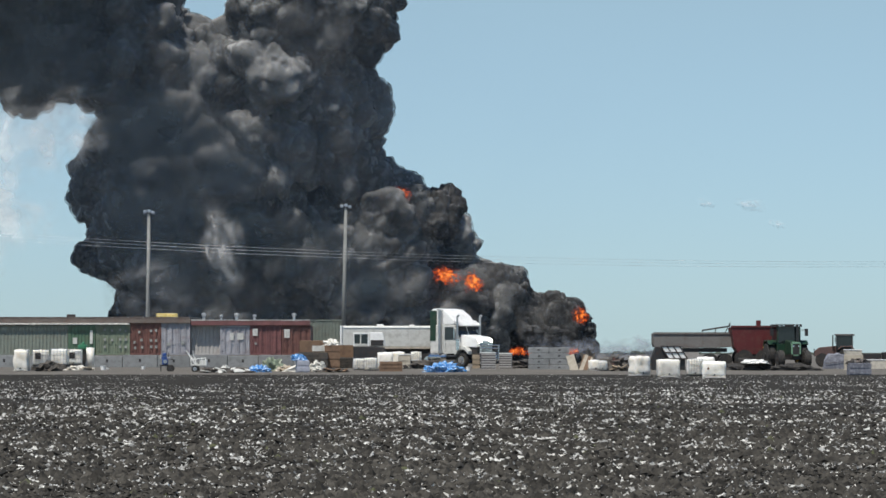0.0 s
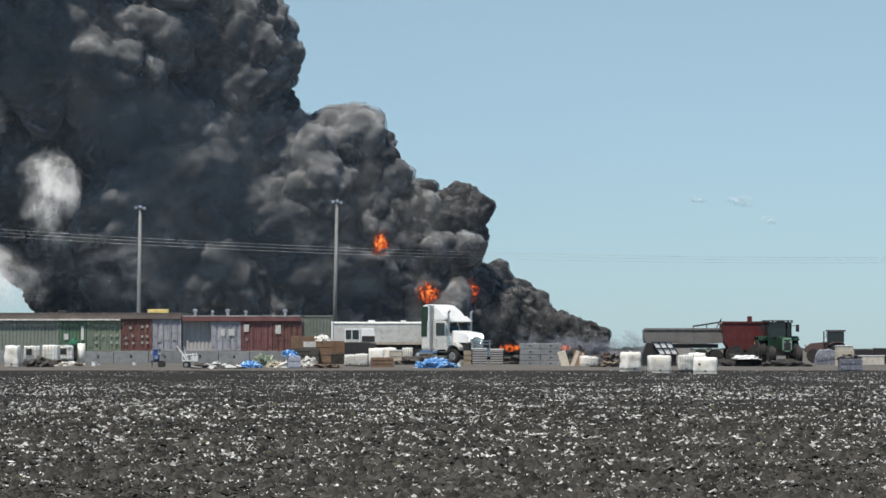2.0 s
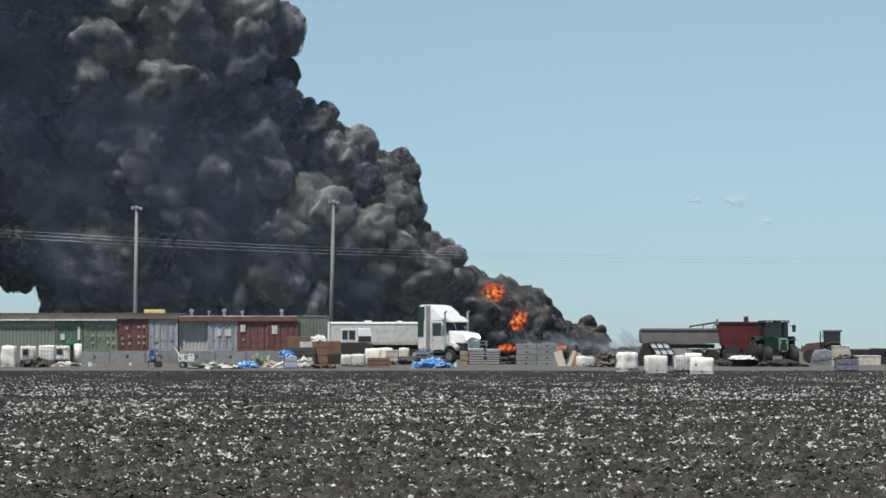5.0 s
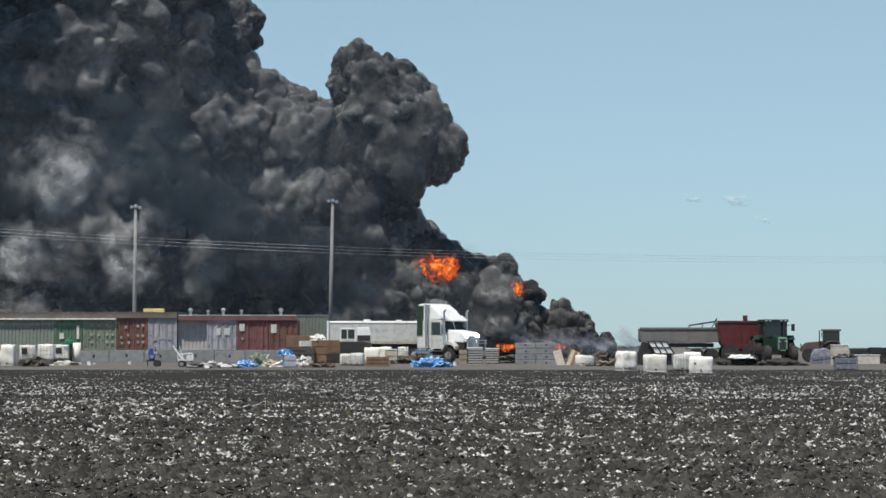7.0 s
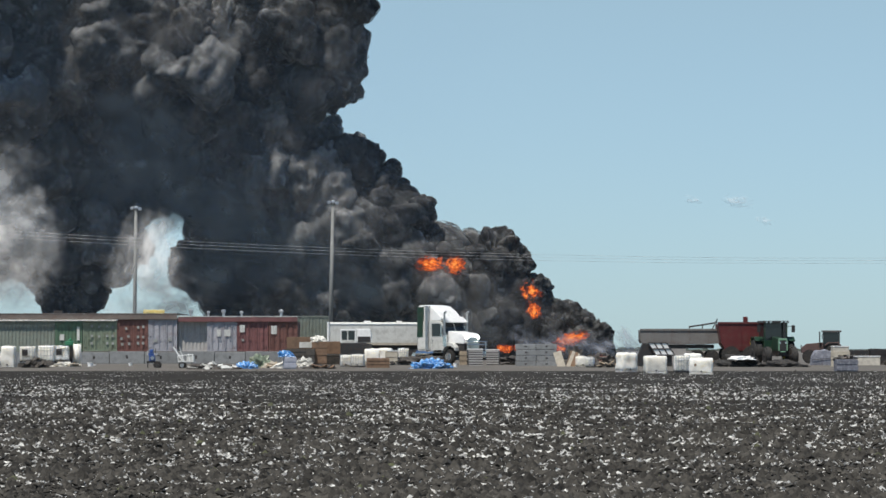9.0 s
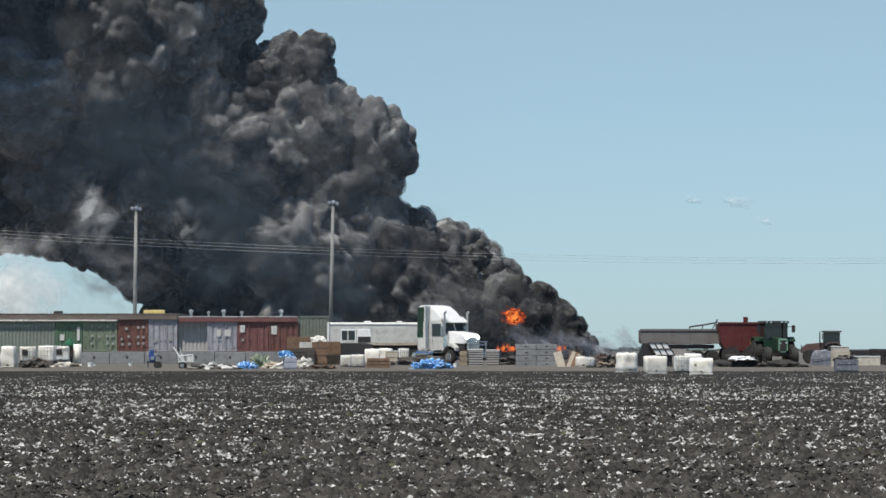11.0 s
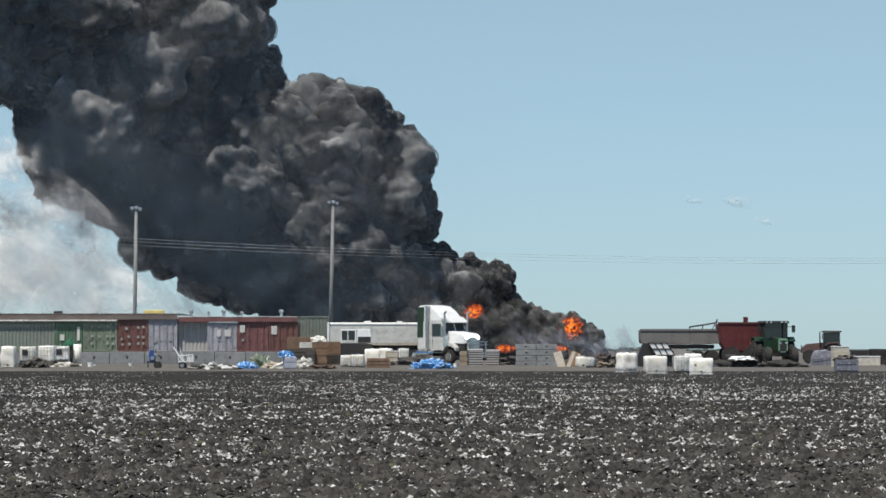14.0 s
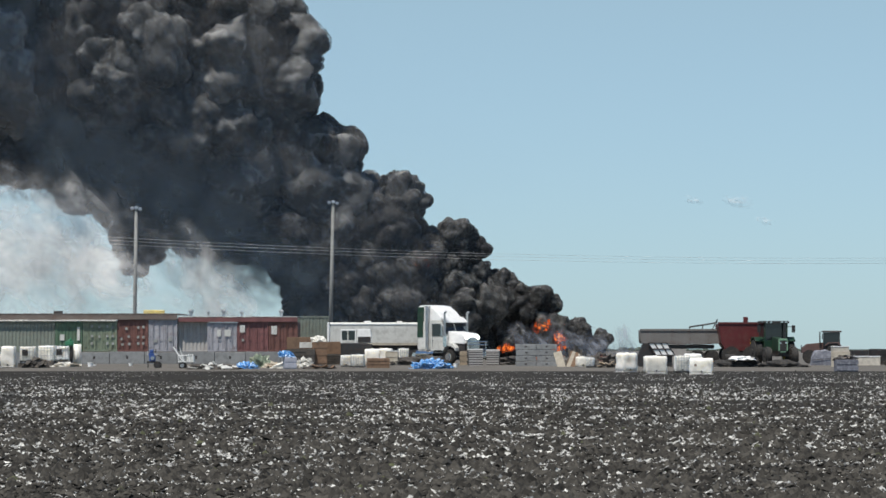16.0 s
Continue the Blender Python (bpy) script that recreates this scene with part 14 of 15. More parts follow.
head(2.48, ((0, 7.5, 3.1, 9.9), (0.5, 7.6, 3, 9.9), (1, 8, 2, 2.5), (8, -18.3, 1.9, 2.5), (8.5, -20.3, 2.8, 1.9), (9, -19.6, 4.5, 2), (9.5, -21.7, 6.5, 1.5), (10.5, -26.4, 9.2, 0.4), (12, -33.2, 10.8, -0.4), (13, -38, 12.6, -1), (13.5, -35, 17.6, -0.9), (14, -38.1, 20.5, -1.7), (15, -43.8, 25.9, -5.3), (16, -48.7, 30.5, -7.5)))
head(3.07, ((0, 4.9, 3.8, 9.7), (1, 5.2, 3.5, 10.2), (1.5, 6.7, 3.4, 10), (2, 6.8, 3.5, 9.7), (3, 9.9, 3.4, 10.3), (3.5, 11.2, 2.7, 2.3), (4.5, 8.8, 2.6, 2.4), (11, -16.7, 2.6, 2.4), (11.5, -18.7, 3.4, 1.8), (12.5, -23.2, 6.1, -0.3), (13, -23.1, 11.6, 0.4), (14, -28.7, 15.7, -1.4), (15.5, -37.8, 24.2, -4.7), (16, -40.5, 26.7, -6.3)))
head(6.68, ((0, -30.9, 19.3, 6.8), (0.5, -32.4, 19, 6.4), (1, -33.9, 19.4, 5.7), (1.5, -34.3, 19.6, 4.7), (2.5, -33.8, 19.8, 1.7), (6.5, -33.1, 21.1, 3), (7, -32.8, 21.1, 1.5), (8, -32.7, 21.5, 2.3), (8.5, -32.5, 21.5, 1.2), (9, -32.9, 22, 5.6), (9.5, -31, 20, -1.6), (10.5, -36.4, 24.6, -6.1), (11.5, -41, 29, -9.1), (13.5, -50.2, 37.4, -6.4), (14, -51.7, 38.9, -5.9), (14.5, -53.7, 40.7, -7.4), (16, -60.1, 46.6, -8.2)))
head(7.11, ((0, -18.5, 9.2, 7.8), (0.5, -18.4, 8.5, 8.3), (1, -17.9, 6.8, 1.3), (3, -27.6, 11.1, -2), (3.5, -30.4, 12.7, -1.2), (5, -39.3, 21, -5.6), (5.5, -41.9, 23.5, -7.6), (6, -45, 26.3, -6.5), (7, -50.4, 31.2, -4.7), (7.5, -51.5, 33.3, -4.6), (10.5, -64.1, 45, -7.9), (16, -70.1, 49, -7.9)))
head(4.88, ((0, -18.7, 21, -4.7), (1, -24.5, 26.3, -6.5), (2, -29.4, 30.9, -8.4), (4, -38.4, 39.1, -6.8), (4.5, -40.6, 40.7, -6.2), (6.5, -49.4, 40.6, -6.2), (7, -51.2, 42.3, -8.8), (9.5, -62, 52.3, -9.2), (16, -68, 56.3, -9.2)))
head(4.88, ((0, -5.4, 6.3, 8.8), (1.5, -5.1, 5.8, 8.9), (5, -4.3, 6.3, 8.8), (6.5, -2.6, 5.8, 8.9), (7, -2.5, 5.9, 9), (7.5, -0.9, 5.7, 9), (10, -0.1, 6.1, 8.9), (11, 2.5, 6.1, 9.4), (11.5, 4, 4.5, 1.9), (13, -2.7, 4.5, 1.9), (13.5, -5.1, 6, 0.7), (14, -7.8, 8.5, -0.5), (16, -20.3, 20, -3.7)))
head(3.40, ((0, 2.5, 4.3, 9.5), (1.5, 2.8, 4, 9.6), (2, 4, 4, 9.6), (2.5, 4.1, 4, 9.6), (3.5, 7.2, 4, 10.1), (4, 5.7, 3.9, 9.6), (5, 6, 3.9, 9.7), (5.5, 7.5, 3.7, 9.8), (6, 8.9, 3, 2.3), (6.5, 7.7, 2.9, 2.3), (7, 5.5, 4.3, 1.9), (8, 0.6, 9.2, 0.8), (10.5, -15.2, 23.7, -3.5), (11, -18.2, 26.5, -3.1), (11.5, -23.6, 27, -3.1), (12, -26.2, 29.4, -4), (12.5, -28, 31, -10.2), (15, -39.3, 41.4, -6.8), (15.5, -41.5, 42.2, -6.6), (16, -43.2, 43.7, -10)))
head(4.86, ((0, -12.3, 12, 5.9), (1, -12.2, 12.4, 7.5), (1.5, -11.7, 13, 6.5), (2.5, -11.4, 13.2, 5.5), (3.5, -11.3, 13.6, 7.3), (4, -9.8, 14.8, 7), (4.5, -9.4, 15.1, 6.9), (6.5, -3.3, 21.2, 6.4), (7, -4.7, 22.1, -2), (7.5, -7.2, 24.5, -2.5), (8, -8.4, 26.5, -3), (8.5, -10.4, 27.7, -3.3), (9, -12.6, 29.6, -3.7), (9.5, -14.4, 29.9, -3.8), (10.5, -20.5, 33.8, -4.6), (11, -24.1, 35.2, -5), (11.5, -26.2, 37.2, -5.7), (12, -29.6, 39, -5.8), (12.5, -31.8, 40.8, -6.3), (16, -47.2, 40.8, -6.3)))
head(6.26, ((0, -10.8, 8.1, 8.2), (0.5, -10.7, 7.6, 8.5), (1, -10.4, 5.9, 1.6), (2.5, -17.6, 5.9, 1.6), (3.5, -22.5, 9.2, -1), (4.5, -27.4, 11.5, -2.8), (5, -30.1, 13.4, -3.2), (7, -42, 24.6, -8.2), (8, -47.7, 29.7, -6.3), (8.5, -50.2, 32, -5.5), (11.5, -62.8, 43.7, -8.4), (16, -68.8, 47.7, -8.4)))
head(2.65, ((0, 5.7, 3.3, 9.9), (1, 5.9, 3, 10.3), (1.5, 7.5, 2.8, 9.9), (2, 7.6, 3, 9.9), (2.5, 8.5, 2.9, 10), (6, 9.2, 2.9, 9.9), (6.5, 9.8, 2.9, 10.2), (7, 11.4, 2.8, 10.4), (7.5, 9.8, 2.9, 10.1), (8, 11.4, 2.8, 10.4), (8.5, 12.6, 2.2, 2.5), (15, -12.2, 2.2, 2.5), (15.5, -9.9, 5.1, 1.8), (16, -12.2, 7.1, 0.7)))
head(5.31, ((0, -1.7, 6.9, 9.5), (0.5, -0.1, 6, 1.1), (1, -2.9, 8.5, 0.4), (2, -9, 14.4, -0.3), (3, -13, 22.2, -2), (4, -17.1, 28.1, -3.4), (4.5, -19.3, 30.3, -3.9), (5, -20.1, 32.5, -4.4), (6, -24.3, 36.2, -7.4), (6.5, -26.5, 38.3, -6.8), (7, -28.8, 40.2, -6.1), (12, -50.7, 40.3, -6.2), (12.5, -52.5, 42, -8.5), (13, -54.6, 44, -8.9), (16, -67.7, 56, -8.9)))
head(1.89, ((0, 11, 2.3, 10.2), (0.5, 11.1, 1.5, 10.7), (1.5, 11.4, 1.9, 10.3), (3.5, 12.7, 2, 10.2), (4, 14, 1.2, 10.7), (6.5, 13.6, 1.8, 10.5), (7, 13, 1.9, 10.3), (7.5, 14, 1.7, 10.4), (8, 15.2, 1.4, 2.6), (8.5, 14.9, 1.5, 2.6), (15, -8.4, 1.4, 2.6), (15.5, -10.3, 1.5, 2.6), (16, -12.5, 1.9, 2.3)))
head(3.53, ((0, 2.2, 4.5, 9.5), (1.5, 2.5, 4.1, 9.5), (2, 4, 4, 9.6), (2.5, 4.1, 4.1, 9.6), (3, 5.7, 4.2, 10.1), (3.5, 7.2, 3.2, 10.3), (4, 6.3, 3.1, 2.2), (4.5, 4.2, 3.1, 2.2), (5, 2, 4.7, 1.5), (5.5, -0.6, 7, 1.4), (6.5, -4.6, 14.5, -0.6), (7, -7.8, 17.4, -1.6), (7.5, -11.2, 20.6, -1.6), (8, -14.3, 23.4, -3.3), (8.5, -17.2, 26, -5.6), (9.5, -22.3, 30.6, -7.6), (12, -33.4, 40.8, -6.9), (12.5, -35.6, 42.1, -6.5), (13, -37.4, 43.6, -9.9), (16, -50.4, 55.6, -9.9)))
head(2.30, ((0, 8.9, 2.8, 10), (0.5, 9.1, 2.8, 10.4), (1, 10.6, 2.3, 10.2), (1.5, 10.7, 2.5, 10.2), (2.5, 13.8, 1.7, 10.6), (3, 13.6, 1.9, 2.5), (4, 11.5, 1.9, 2.5), (4.5, 11.1, 1.8, 2.5), (12.5, -18.6, 1.8, 2.5), (13, -16.9, 3.5, 2.2), (13.5, -18.2, 7.7, 1.3), (14, -20.7, 10, -0.2), (15, -26.2, 14, -1.5), (15.5, -29.1, 16.3, -1.4), (16, -32.2, 19.1, -2.6)))
head(2.46, ((0, 5.2, 3, 9.9), (1, 5.4, 2.7, 10), (1.5, 6.8, 2.6, 10), (7, 8, 2.5, 10.4), (7.5, 9.5, 2.5, 10), (11, 10.3, 2.8, 10.1), (11.5, 11.9, 2.8, 10.4), (12, 13.1, 2.1, 2.5), (12.5, 11.5, 2.3, 2.3), (13.5, 6.8, 6.4, 1.5), (14.5, 1.7, 8.2, 1.2), (15, -1.2, 9.5, 0.9), (16, -7.2, 15, -0.7)))
head(6.57, ((0, -24.6, 9.9, -0.9), (1, -29.9, 12, 0.2), (1.5, -32.8, 13.8, -0.7), (3, -41.8, 22.3, -4.7), (3.5, -44.5, 25, -6.8), (4.5, -50.2, 30.1, -4.9), (5, -52.2, 32.3, -4.3), (5.5, -54.1, 34.2, -6), (8, -64.6, 44, -8.2), (16, -70.6, 48, -8.2)))
head(2.89, ((0, 7.4, 2.8, 2.3), (7, -19.7, 2.3, 2.4), (8.5, -26.1, 2.4, 2.4), (9, -23.3, 9.4, 0.9), (9.5, -24.6, 10.9, 0.5), (10, -26.6, 12.5, 0.2), (10.5, -29.2, 14.1, -1), (11, -31.9, 16.2, -2.4), (12.5, -40.7, 24.5, -7.6), (13, -43.3, 27, -9.8), (13.5, -46.7, 29.8, -4.3), (14, -48.8, 31.9, -5.5), (14.5, -50.6, 33.7, -8), (16, -56.9, 39.5, -9.3)))
head(5.46, ((0, -7.7, 7, 8.6), (2.5, -7.1, 6.6, 8.7), (4.5, -6.3, 6.8, 8.7), (5.5, -3.2, 7, 9.3), (6, -1.6, 5.3, 1.7), (6.5, -3.1, 6.1, 1), (7, -5.8, 8.5, 0.9), (7.5, -8.9, 11.4, 0.4), (8, -11.7, 15.5, -1), (9.5, -21, 24.1, -3.8), (10, -23.9, 26.7, -4.9), (11, -28.9, 31.3, -6.3), (11.5, -30.9, 33.2, -7.5), (13, -37.6, 39.3, -6.4), (13.5, -39.9, 40.2, -6.1), (16, -50.8, 40.2, -6.1)))
head(5.29, ((0, -2.9, 6.9, 9.5), (0.5, -1.3, 6.8, 8.7), (1, -1, 6.5, 9), (1.5, 0.6, 4.9, 1.8), (2, -1.6, 4.9, 1.8), (2.5, -4, 6.4, 0.9), (3, -6.8, 8.9, 0.9), (3.5, -9.3, 12.6, 0.1), (4, -12.3, 15.7, -1.8), (5.5, -21.5, 24.2, -2.8), (6, -25, 26.8, -3.1), (6.5, -27.6, 29.1, -4.2), (7, -29.8, 31.2, -6.5), (9, -38.6, 39.3, -6.5), (9.5, -40.9, 40.3, -6.2), (11.5, -49.6, 40.3, -6.2), (12, -51.4, 42, -8.5), (14.5, -62.2, 52, -8.9), (16, -68.2, 56, -8.9)))
head(2.58, ((0, 7.9, 3.2, 9.9), (0.5, 8, 3.1, 10.2), (1, 9.6, 2.8, 10.4), (1.5, 10.5, 2.8, 10.4), (2, 11.7, 2.1, 2.5), (3, 10.1, 2.1, 2.5), (11, -20.3, 2.4, 2.4), (12.5, -27, 2.1, 2.5), (13, -34.1, 10.2, 0.7), (13.5, -34.2, 17.4, -0.9), (15, -43, 25.8, -5.2), (16, -47.8, 30.3, -8.3)))
head(1.73, ((0, 9.3, 2.1, 10.3), (1.5, 10, 1.6, 10.4), (11, 12, 1.7, 10.3), (14, 13.8, 1.8, 10.3), (14.5, 15, 1.3, 2.7), (15.5, 14.3, 1.3, 2.7), (16, 12.3, 2.5, 2.1)))
head(5.70, ((0, -8.5, 7.4, 8.5), (2.5, -8, 6.9, 8.6), (5, -7.1, 7.7, 8.4), (5.5, -6, 7.9, 8.4), (6, -4.9, 7.4, 8.5), (7, -3.4, 6.9, 9.4), (7.5, -1.8, 5.8, 1.3), (8.5, -7.6, 11, -0.6), (10.5, -20.2, 22.7, -2.7), (11.5, -26.8, 27.7, -3.3), (12, -29.4, 30, -3.8), (12.5, -31.3, 31.7, -8.8), (14.5, -40.4, 39.9, -6.1), (16, -46.9, 39.9, -6.1)))
head(6.01, ((0, -12.8, 34.6, -5.1), (0.5, -15.3, 36.9, -5.4), (1.5, -24.9, 39, -5.9), (2, -27, 39.6, -6), (7.5, -51.2, 39.5, -6), (8, -53.1, 41.2, -7.9), (8.5, -55.2, 43.2, -8.4), (10.5, -63.8, 51.2, -8.5), (16, -69.8, 55.2, -8.5)))

BANK = [wisp_mesh("pale_bank", i + 20, wisp_material("pale_smoke_bank", (0.66, 0.65, 0.63, 1), (0.97, 0.95, 0.92, 1), 0.7, 0.15)) for i in range(3)]
for rx, rz, rows in (
    (6.67, 6.11, ((0, -38.2, 22.2), (1, -42.1, 23), (3, -52.2, 24.7), (16, -93.8, 35.9))),
    (2.89, 5.28, ((0, -22, 11.7), (0.5, -25.6, 11.5), (1, -28.7, 11.8), (1.5, -33.5, 13.5), (2, -37.3, 15.2), (2.5, -41.1, 15.2), (3, -43.2, 15.2), (4, -50.3, 17.4), (16, -93.8, 35.9))),
    (5.0, 4.44, ((0, -28.1, -8.3), (4.5, -29.1, -6.5), (6, -36.9, 10.1), (6.5, -39.1, 10.7), (7, -40.2, 10.6), (7.5, -36.9, 11.2), (8, -40.3, 13.4), (9, -43.6, 13.5), (11, -51.9, 16.3), (16, -88.3, 35.9))),
    (6.11, 6.67, ((0, -28.1, -9.4), (4.6, -26.9, -7.6), (6, -32.5, 19), (7.5, -37.4, 16.7), (8, -39.7, 15.7), (8.5, -41.4, 16.3), (9, -43, 17.4), (10, -48.6, 19.1), (16, -82.6, 30.3))),
    (4.44, 3.89, ((0, -22.5, -8.3), (5.2, -24.7, -6.5), (6.5, -28, 7.9), (7.5, -32.4, 9.5), (8.5, -39.1, 11.9), (9, -41.4, 14.7), (10, -46.9, 17.4), (16, -82.7, 35.9))),
    (5.56, 4.72, ((0, -39.2, -8.3), (6.3, -36.8, -6.5), (7.5, -40.2, 8.4), (8, -38.6, 10.7), (8.5, -39.1, 11.9), (9, -40.2, 13.5), (10, -46.4, 14.7), (16, -65.9, 19.1))),
    (3.33, 4.44, ((0, -28.1, -8.3), (10.4, -28, -6.4), (11.5, -34.7, 6.9), (12, -35.2, 11.9), (12.5, -36.9, 15.8), (13, -38.6, 17.5), (13.5, -40.8, 18.6), (14, -43.6, 19.1), (16, -54.8, 24.7))),
    (3.44, 4.89, ((0, -32.5, -10.5), (10.2, -30.7, -7.5), (11.2, -33.9, 19.1), (11.5, -34.8, 21.9), (12, -36.7, 23), (12.5, -38.3, 21.4), (13, -39.2, 19.7), (13.5, -41.4, 19.1), (14, -45.8, 20.2), (16, -57.6, 27.5))),
    (6.2, 3.4, ((0, -20.4, -8.3), (10.9, -20.0, -6.4), (11.6, -20.9, 4.5), (12, -21.9, 6.6), (12.5, -23.2, 7.7), (13, -26.7, 8.8), (13.5, -29.3, 9.3), (14, -32, 9.3), (16, -33, 9))),
    (5.4, 2.7, ((0, -18.4, -8.3), (11.2, -17.8, -6.4), (12, -18.2, 5.3), (12.5, -19.3, 5.8), (13, -21.9, 5.8), (14, -24, 5.3), (15, -20.3, 5), (16, -21.4, 5.3))),
    (2.2, 1.6, ((0, -20.4, -8.3), (6.2, -20.2, -6.4), (7.0, -20.4, 3.4), (7.5, -20.8, 5.3), (8, -22.0, 6.2), (8.5, -23.8, 7.4), (9.2, -26, 4), (10, -27, -6.4), (16, -27, -8.3))),
):
    wisp(PALE, rx, rz * 1.15, [(t, x, z, -14.0) for t, x, z in rows], tilt=-24)
# The bank that gathers low on the lee side towards the end.
for rx, rz, rows in (
    (7.5, 5.61, ((0, -36.4, -8.3), (9.7, -37.4, -7), (10.9, -39.1, 7.4), (11.5, -39.4, 8.3), (12.5, -39.1, 8), (13.5, -39.7, 9.1), (14.5, -40.2, 10.8), (16, -40.2, 10.8))),
    (8.61, 6.0, ((0, -30.9, -8.3), (11.8, -29.1, -6.4), (13, -30.2, 6.3), (14, -34.1, 8), (15, -35.8, 9.1), (16, -35.2, 10.2))),
    (7.11, 4.5, ((0, -26.4, -8.3), (11.5, -25.2, -6.4), (12.5, -26.9, 6.1), (13.5, -28.6, 6.9), (14.5, -30.8, 7.4), (16, -31.9, 9.1))),
    (7.5, 4.5, ((0, -21.4, -8.3), (13.8, -19.6, -6.4), (15, -21.3, 5.5), (15.5, -21.9, 6.6), (16, -22.4, 8))),
    (7.5, 6.72, ((0, -41.4, -8.3), (12.6, -40.2, -6.4), (13.6, -41.4, 10.8), (14.5, -41.9, 12.4), (15, -42.5, 13.6), (16, -43, 13))),
    (6.0, 3.33, ((0, -18.7, -8.3), (14, -16.9, -6.4), (15, -18.6, 5.2), (16, -19.1, 6.6))),
    (9.0, 5.22, ((0, -41.4, -9.4), (13, -36.8, -7.5), (14, -37.4, 6.9), (16, -38.6, 8))),
    (7.22, 6.11, ((0, -39.2, -9.4), (6, -36.8, -8.2), (7.5, -40.7, 7.8), (8, -39.1, 9.6), (8.5, -39.7, 10.8), (9, -40.8, 11.9), (10, -48, 13.5), (16, -71.4, 19.1))),
    (6.11, 4.44, ((0, -39.2, -9.4), (7.2, -36.8, -6.6), (8.5, -41.3, 6.9), (9, -41.3, 8), (10, -43.6, 8), (11.5, -41.9, 5.8), (13, -42.4, 6.9), (16, -43.6, 6.9))),
    (4.33, 7.22, ((0, -25.9, -9.4), (7.3, -24, -7.7), (8, -24.4, 4.6), (8.5, -25.5, 7.4), (9, -27.7, 9.4), (9.6, -28.8, 8), (10.4, -29.9, 0.2), (11, -30.5, -7.5), (16, -30.7, -10.9))),
    (8.89, 6.11, ((0, -37.5, -10.5), (12.8, -36.3, -8.6), (14, -35.2, 12.4), (15, -35.2, 13.6), (16, -35.2, 13))),
    (9.5, 5.2, ((0, -30.2, -9.4), (13.4, -29.1, -7.5), (14.4, -31, 6.5), (15, -31.5, 7.5), (16, -31, 8.2))),
    (6.67, 5.83, ((0, -43.2, 13.9), (1, -41.5, 9.6), (1.5, -42.4, 8.5), (2, -42.8, 7.9), (3, -42.6, 6.3), (3.5, -42.5, 2.4), (4, -42.5, -4.2), (16, -42.4, -10.9))),
    (3.89, 3.33, ((0, -33.6, -10.5), (11.2, -32.4, -8.1), (12, -32.5, 12.4), (12.5, -33.3, 15.2), (13, -35.3, 16.9), (13.5, -37.5, 18), (14, -40.3, 19.1), (16, -52, 24.7))),
    (4.72, 3.44, ((0, -34.2, -11.1), (11.3, -32.9, -8.6), (12.2, -33, 13.3), (12.8, -33.3, 14.4), (13.5, -34.1, 14.7), (14.2, -36.9, 15.5), (16, -43.6, 17.5))),
    (4.17, 5.28, ((0, -26.4, -11.1), (0.7, -27.7, -8.6), (1.2, -30.9, 12.4), (1.5, -33, 14.9), (2, -37.3, 16.3), (2.5, -40.5, 16.5), (3, -43, 17.4), (3.5, -45.4, 19.1), (16, -77.1, 35.9))),
    (6.11, 7.78, ((0, -42.1, 21.1), (0.5, -43.5, 21), (1, -46.5, 21.3), (2, -55.1, 21.8), (16, -93.8, 35.9))),
):
    wisp(BANK, rx, rz * 1.2, [(t, x, z, -14.5 - rx % 1.7) for t, x, z in rows], tilt=-24)
for rx, rz, rows in (
    (7.22, 4.44, ((0, -28.1, 7.2), (6.5, -35.2, 10.1), (9, -41.3, 9.1), (11, -49.1, 10.8), (16, -82.6, 19.1))),
    (6.11, 4.44, ((0, -17, -8.3), (8, -21.3, -6.5), (9, -25.2, 5.8), (11, -29.7, 8), (12, -38, 9.1), (13, -49.1, 11.9), (16, -71.4, 14.7))),
    (3.89, 3.33, ((0, -26.4, -10.5), (12, -26.9, -6.4), (13.2, -32.5, 11.3), (14, -33, 13.6), (15, -30.2, 13), (16, -30.2, 13.6))),
    (3.33, 3.33, ((0, -20.9, -10.5), (13.6, -20.2, -7.5), (14.6, -26.9, 9.7), (15.3, -27.5, 10.2), (16, -26.9, 10.8))),
    (4.44, 2.78, ((0, -37.5, -10.5), (12.2, -36.8, -7.5), (13.2, -38.6, 13), (14, -39.7, 13.6), (15, -40.3, 15.8), (16, -39.2, 16.3))),
    (2.78, 2.5, ((0, -4.8, 7.2), (1, -8.7, 8.5), (2, -12.8, 11.3), (3, -17.7, 14.1), (4, -22.5, 17.4), (16, -88.3, 41.5))),
    (3.33, 2.78, ((0, -0.4, 5), (1, -0.4, 7.4), (1.5, -1.9, 9.6), (2, -3.9, 10.7), (2.5, -7.7, 10.7), (3, -11, 12.4), (3.5, -13.7, 13), (4, -17.5, 13.5), (16, -88.3, 41.5))),
):
    wisp(SMOG, rx, rz, [(t, x, z, -17.5) for t, x, z in rows])
# Thin smoke wisps whose dark bluish colour holds the plume's inner shade.
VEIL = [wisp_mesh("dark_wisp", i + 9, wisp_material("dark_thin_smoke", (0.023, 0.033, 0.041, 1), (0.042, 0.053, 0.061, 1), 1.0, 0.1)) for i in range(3)]
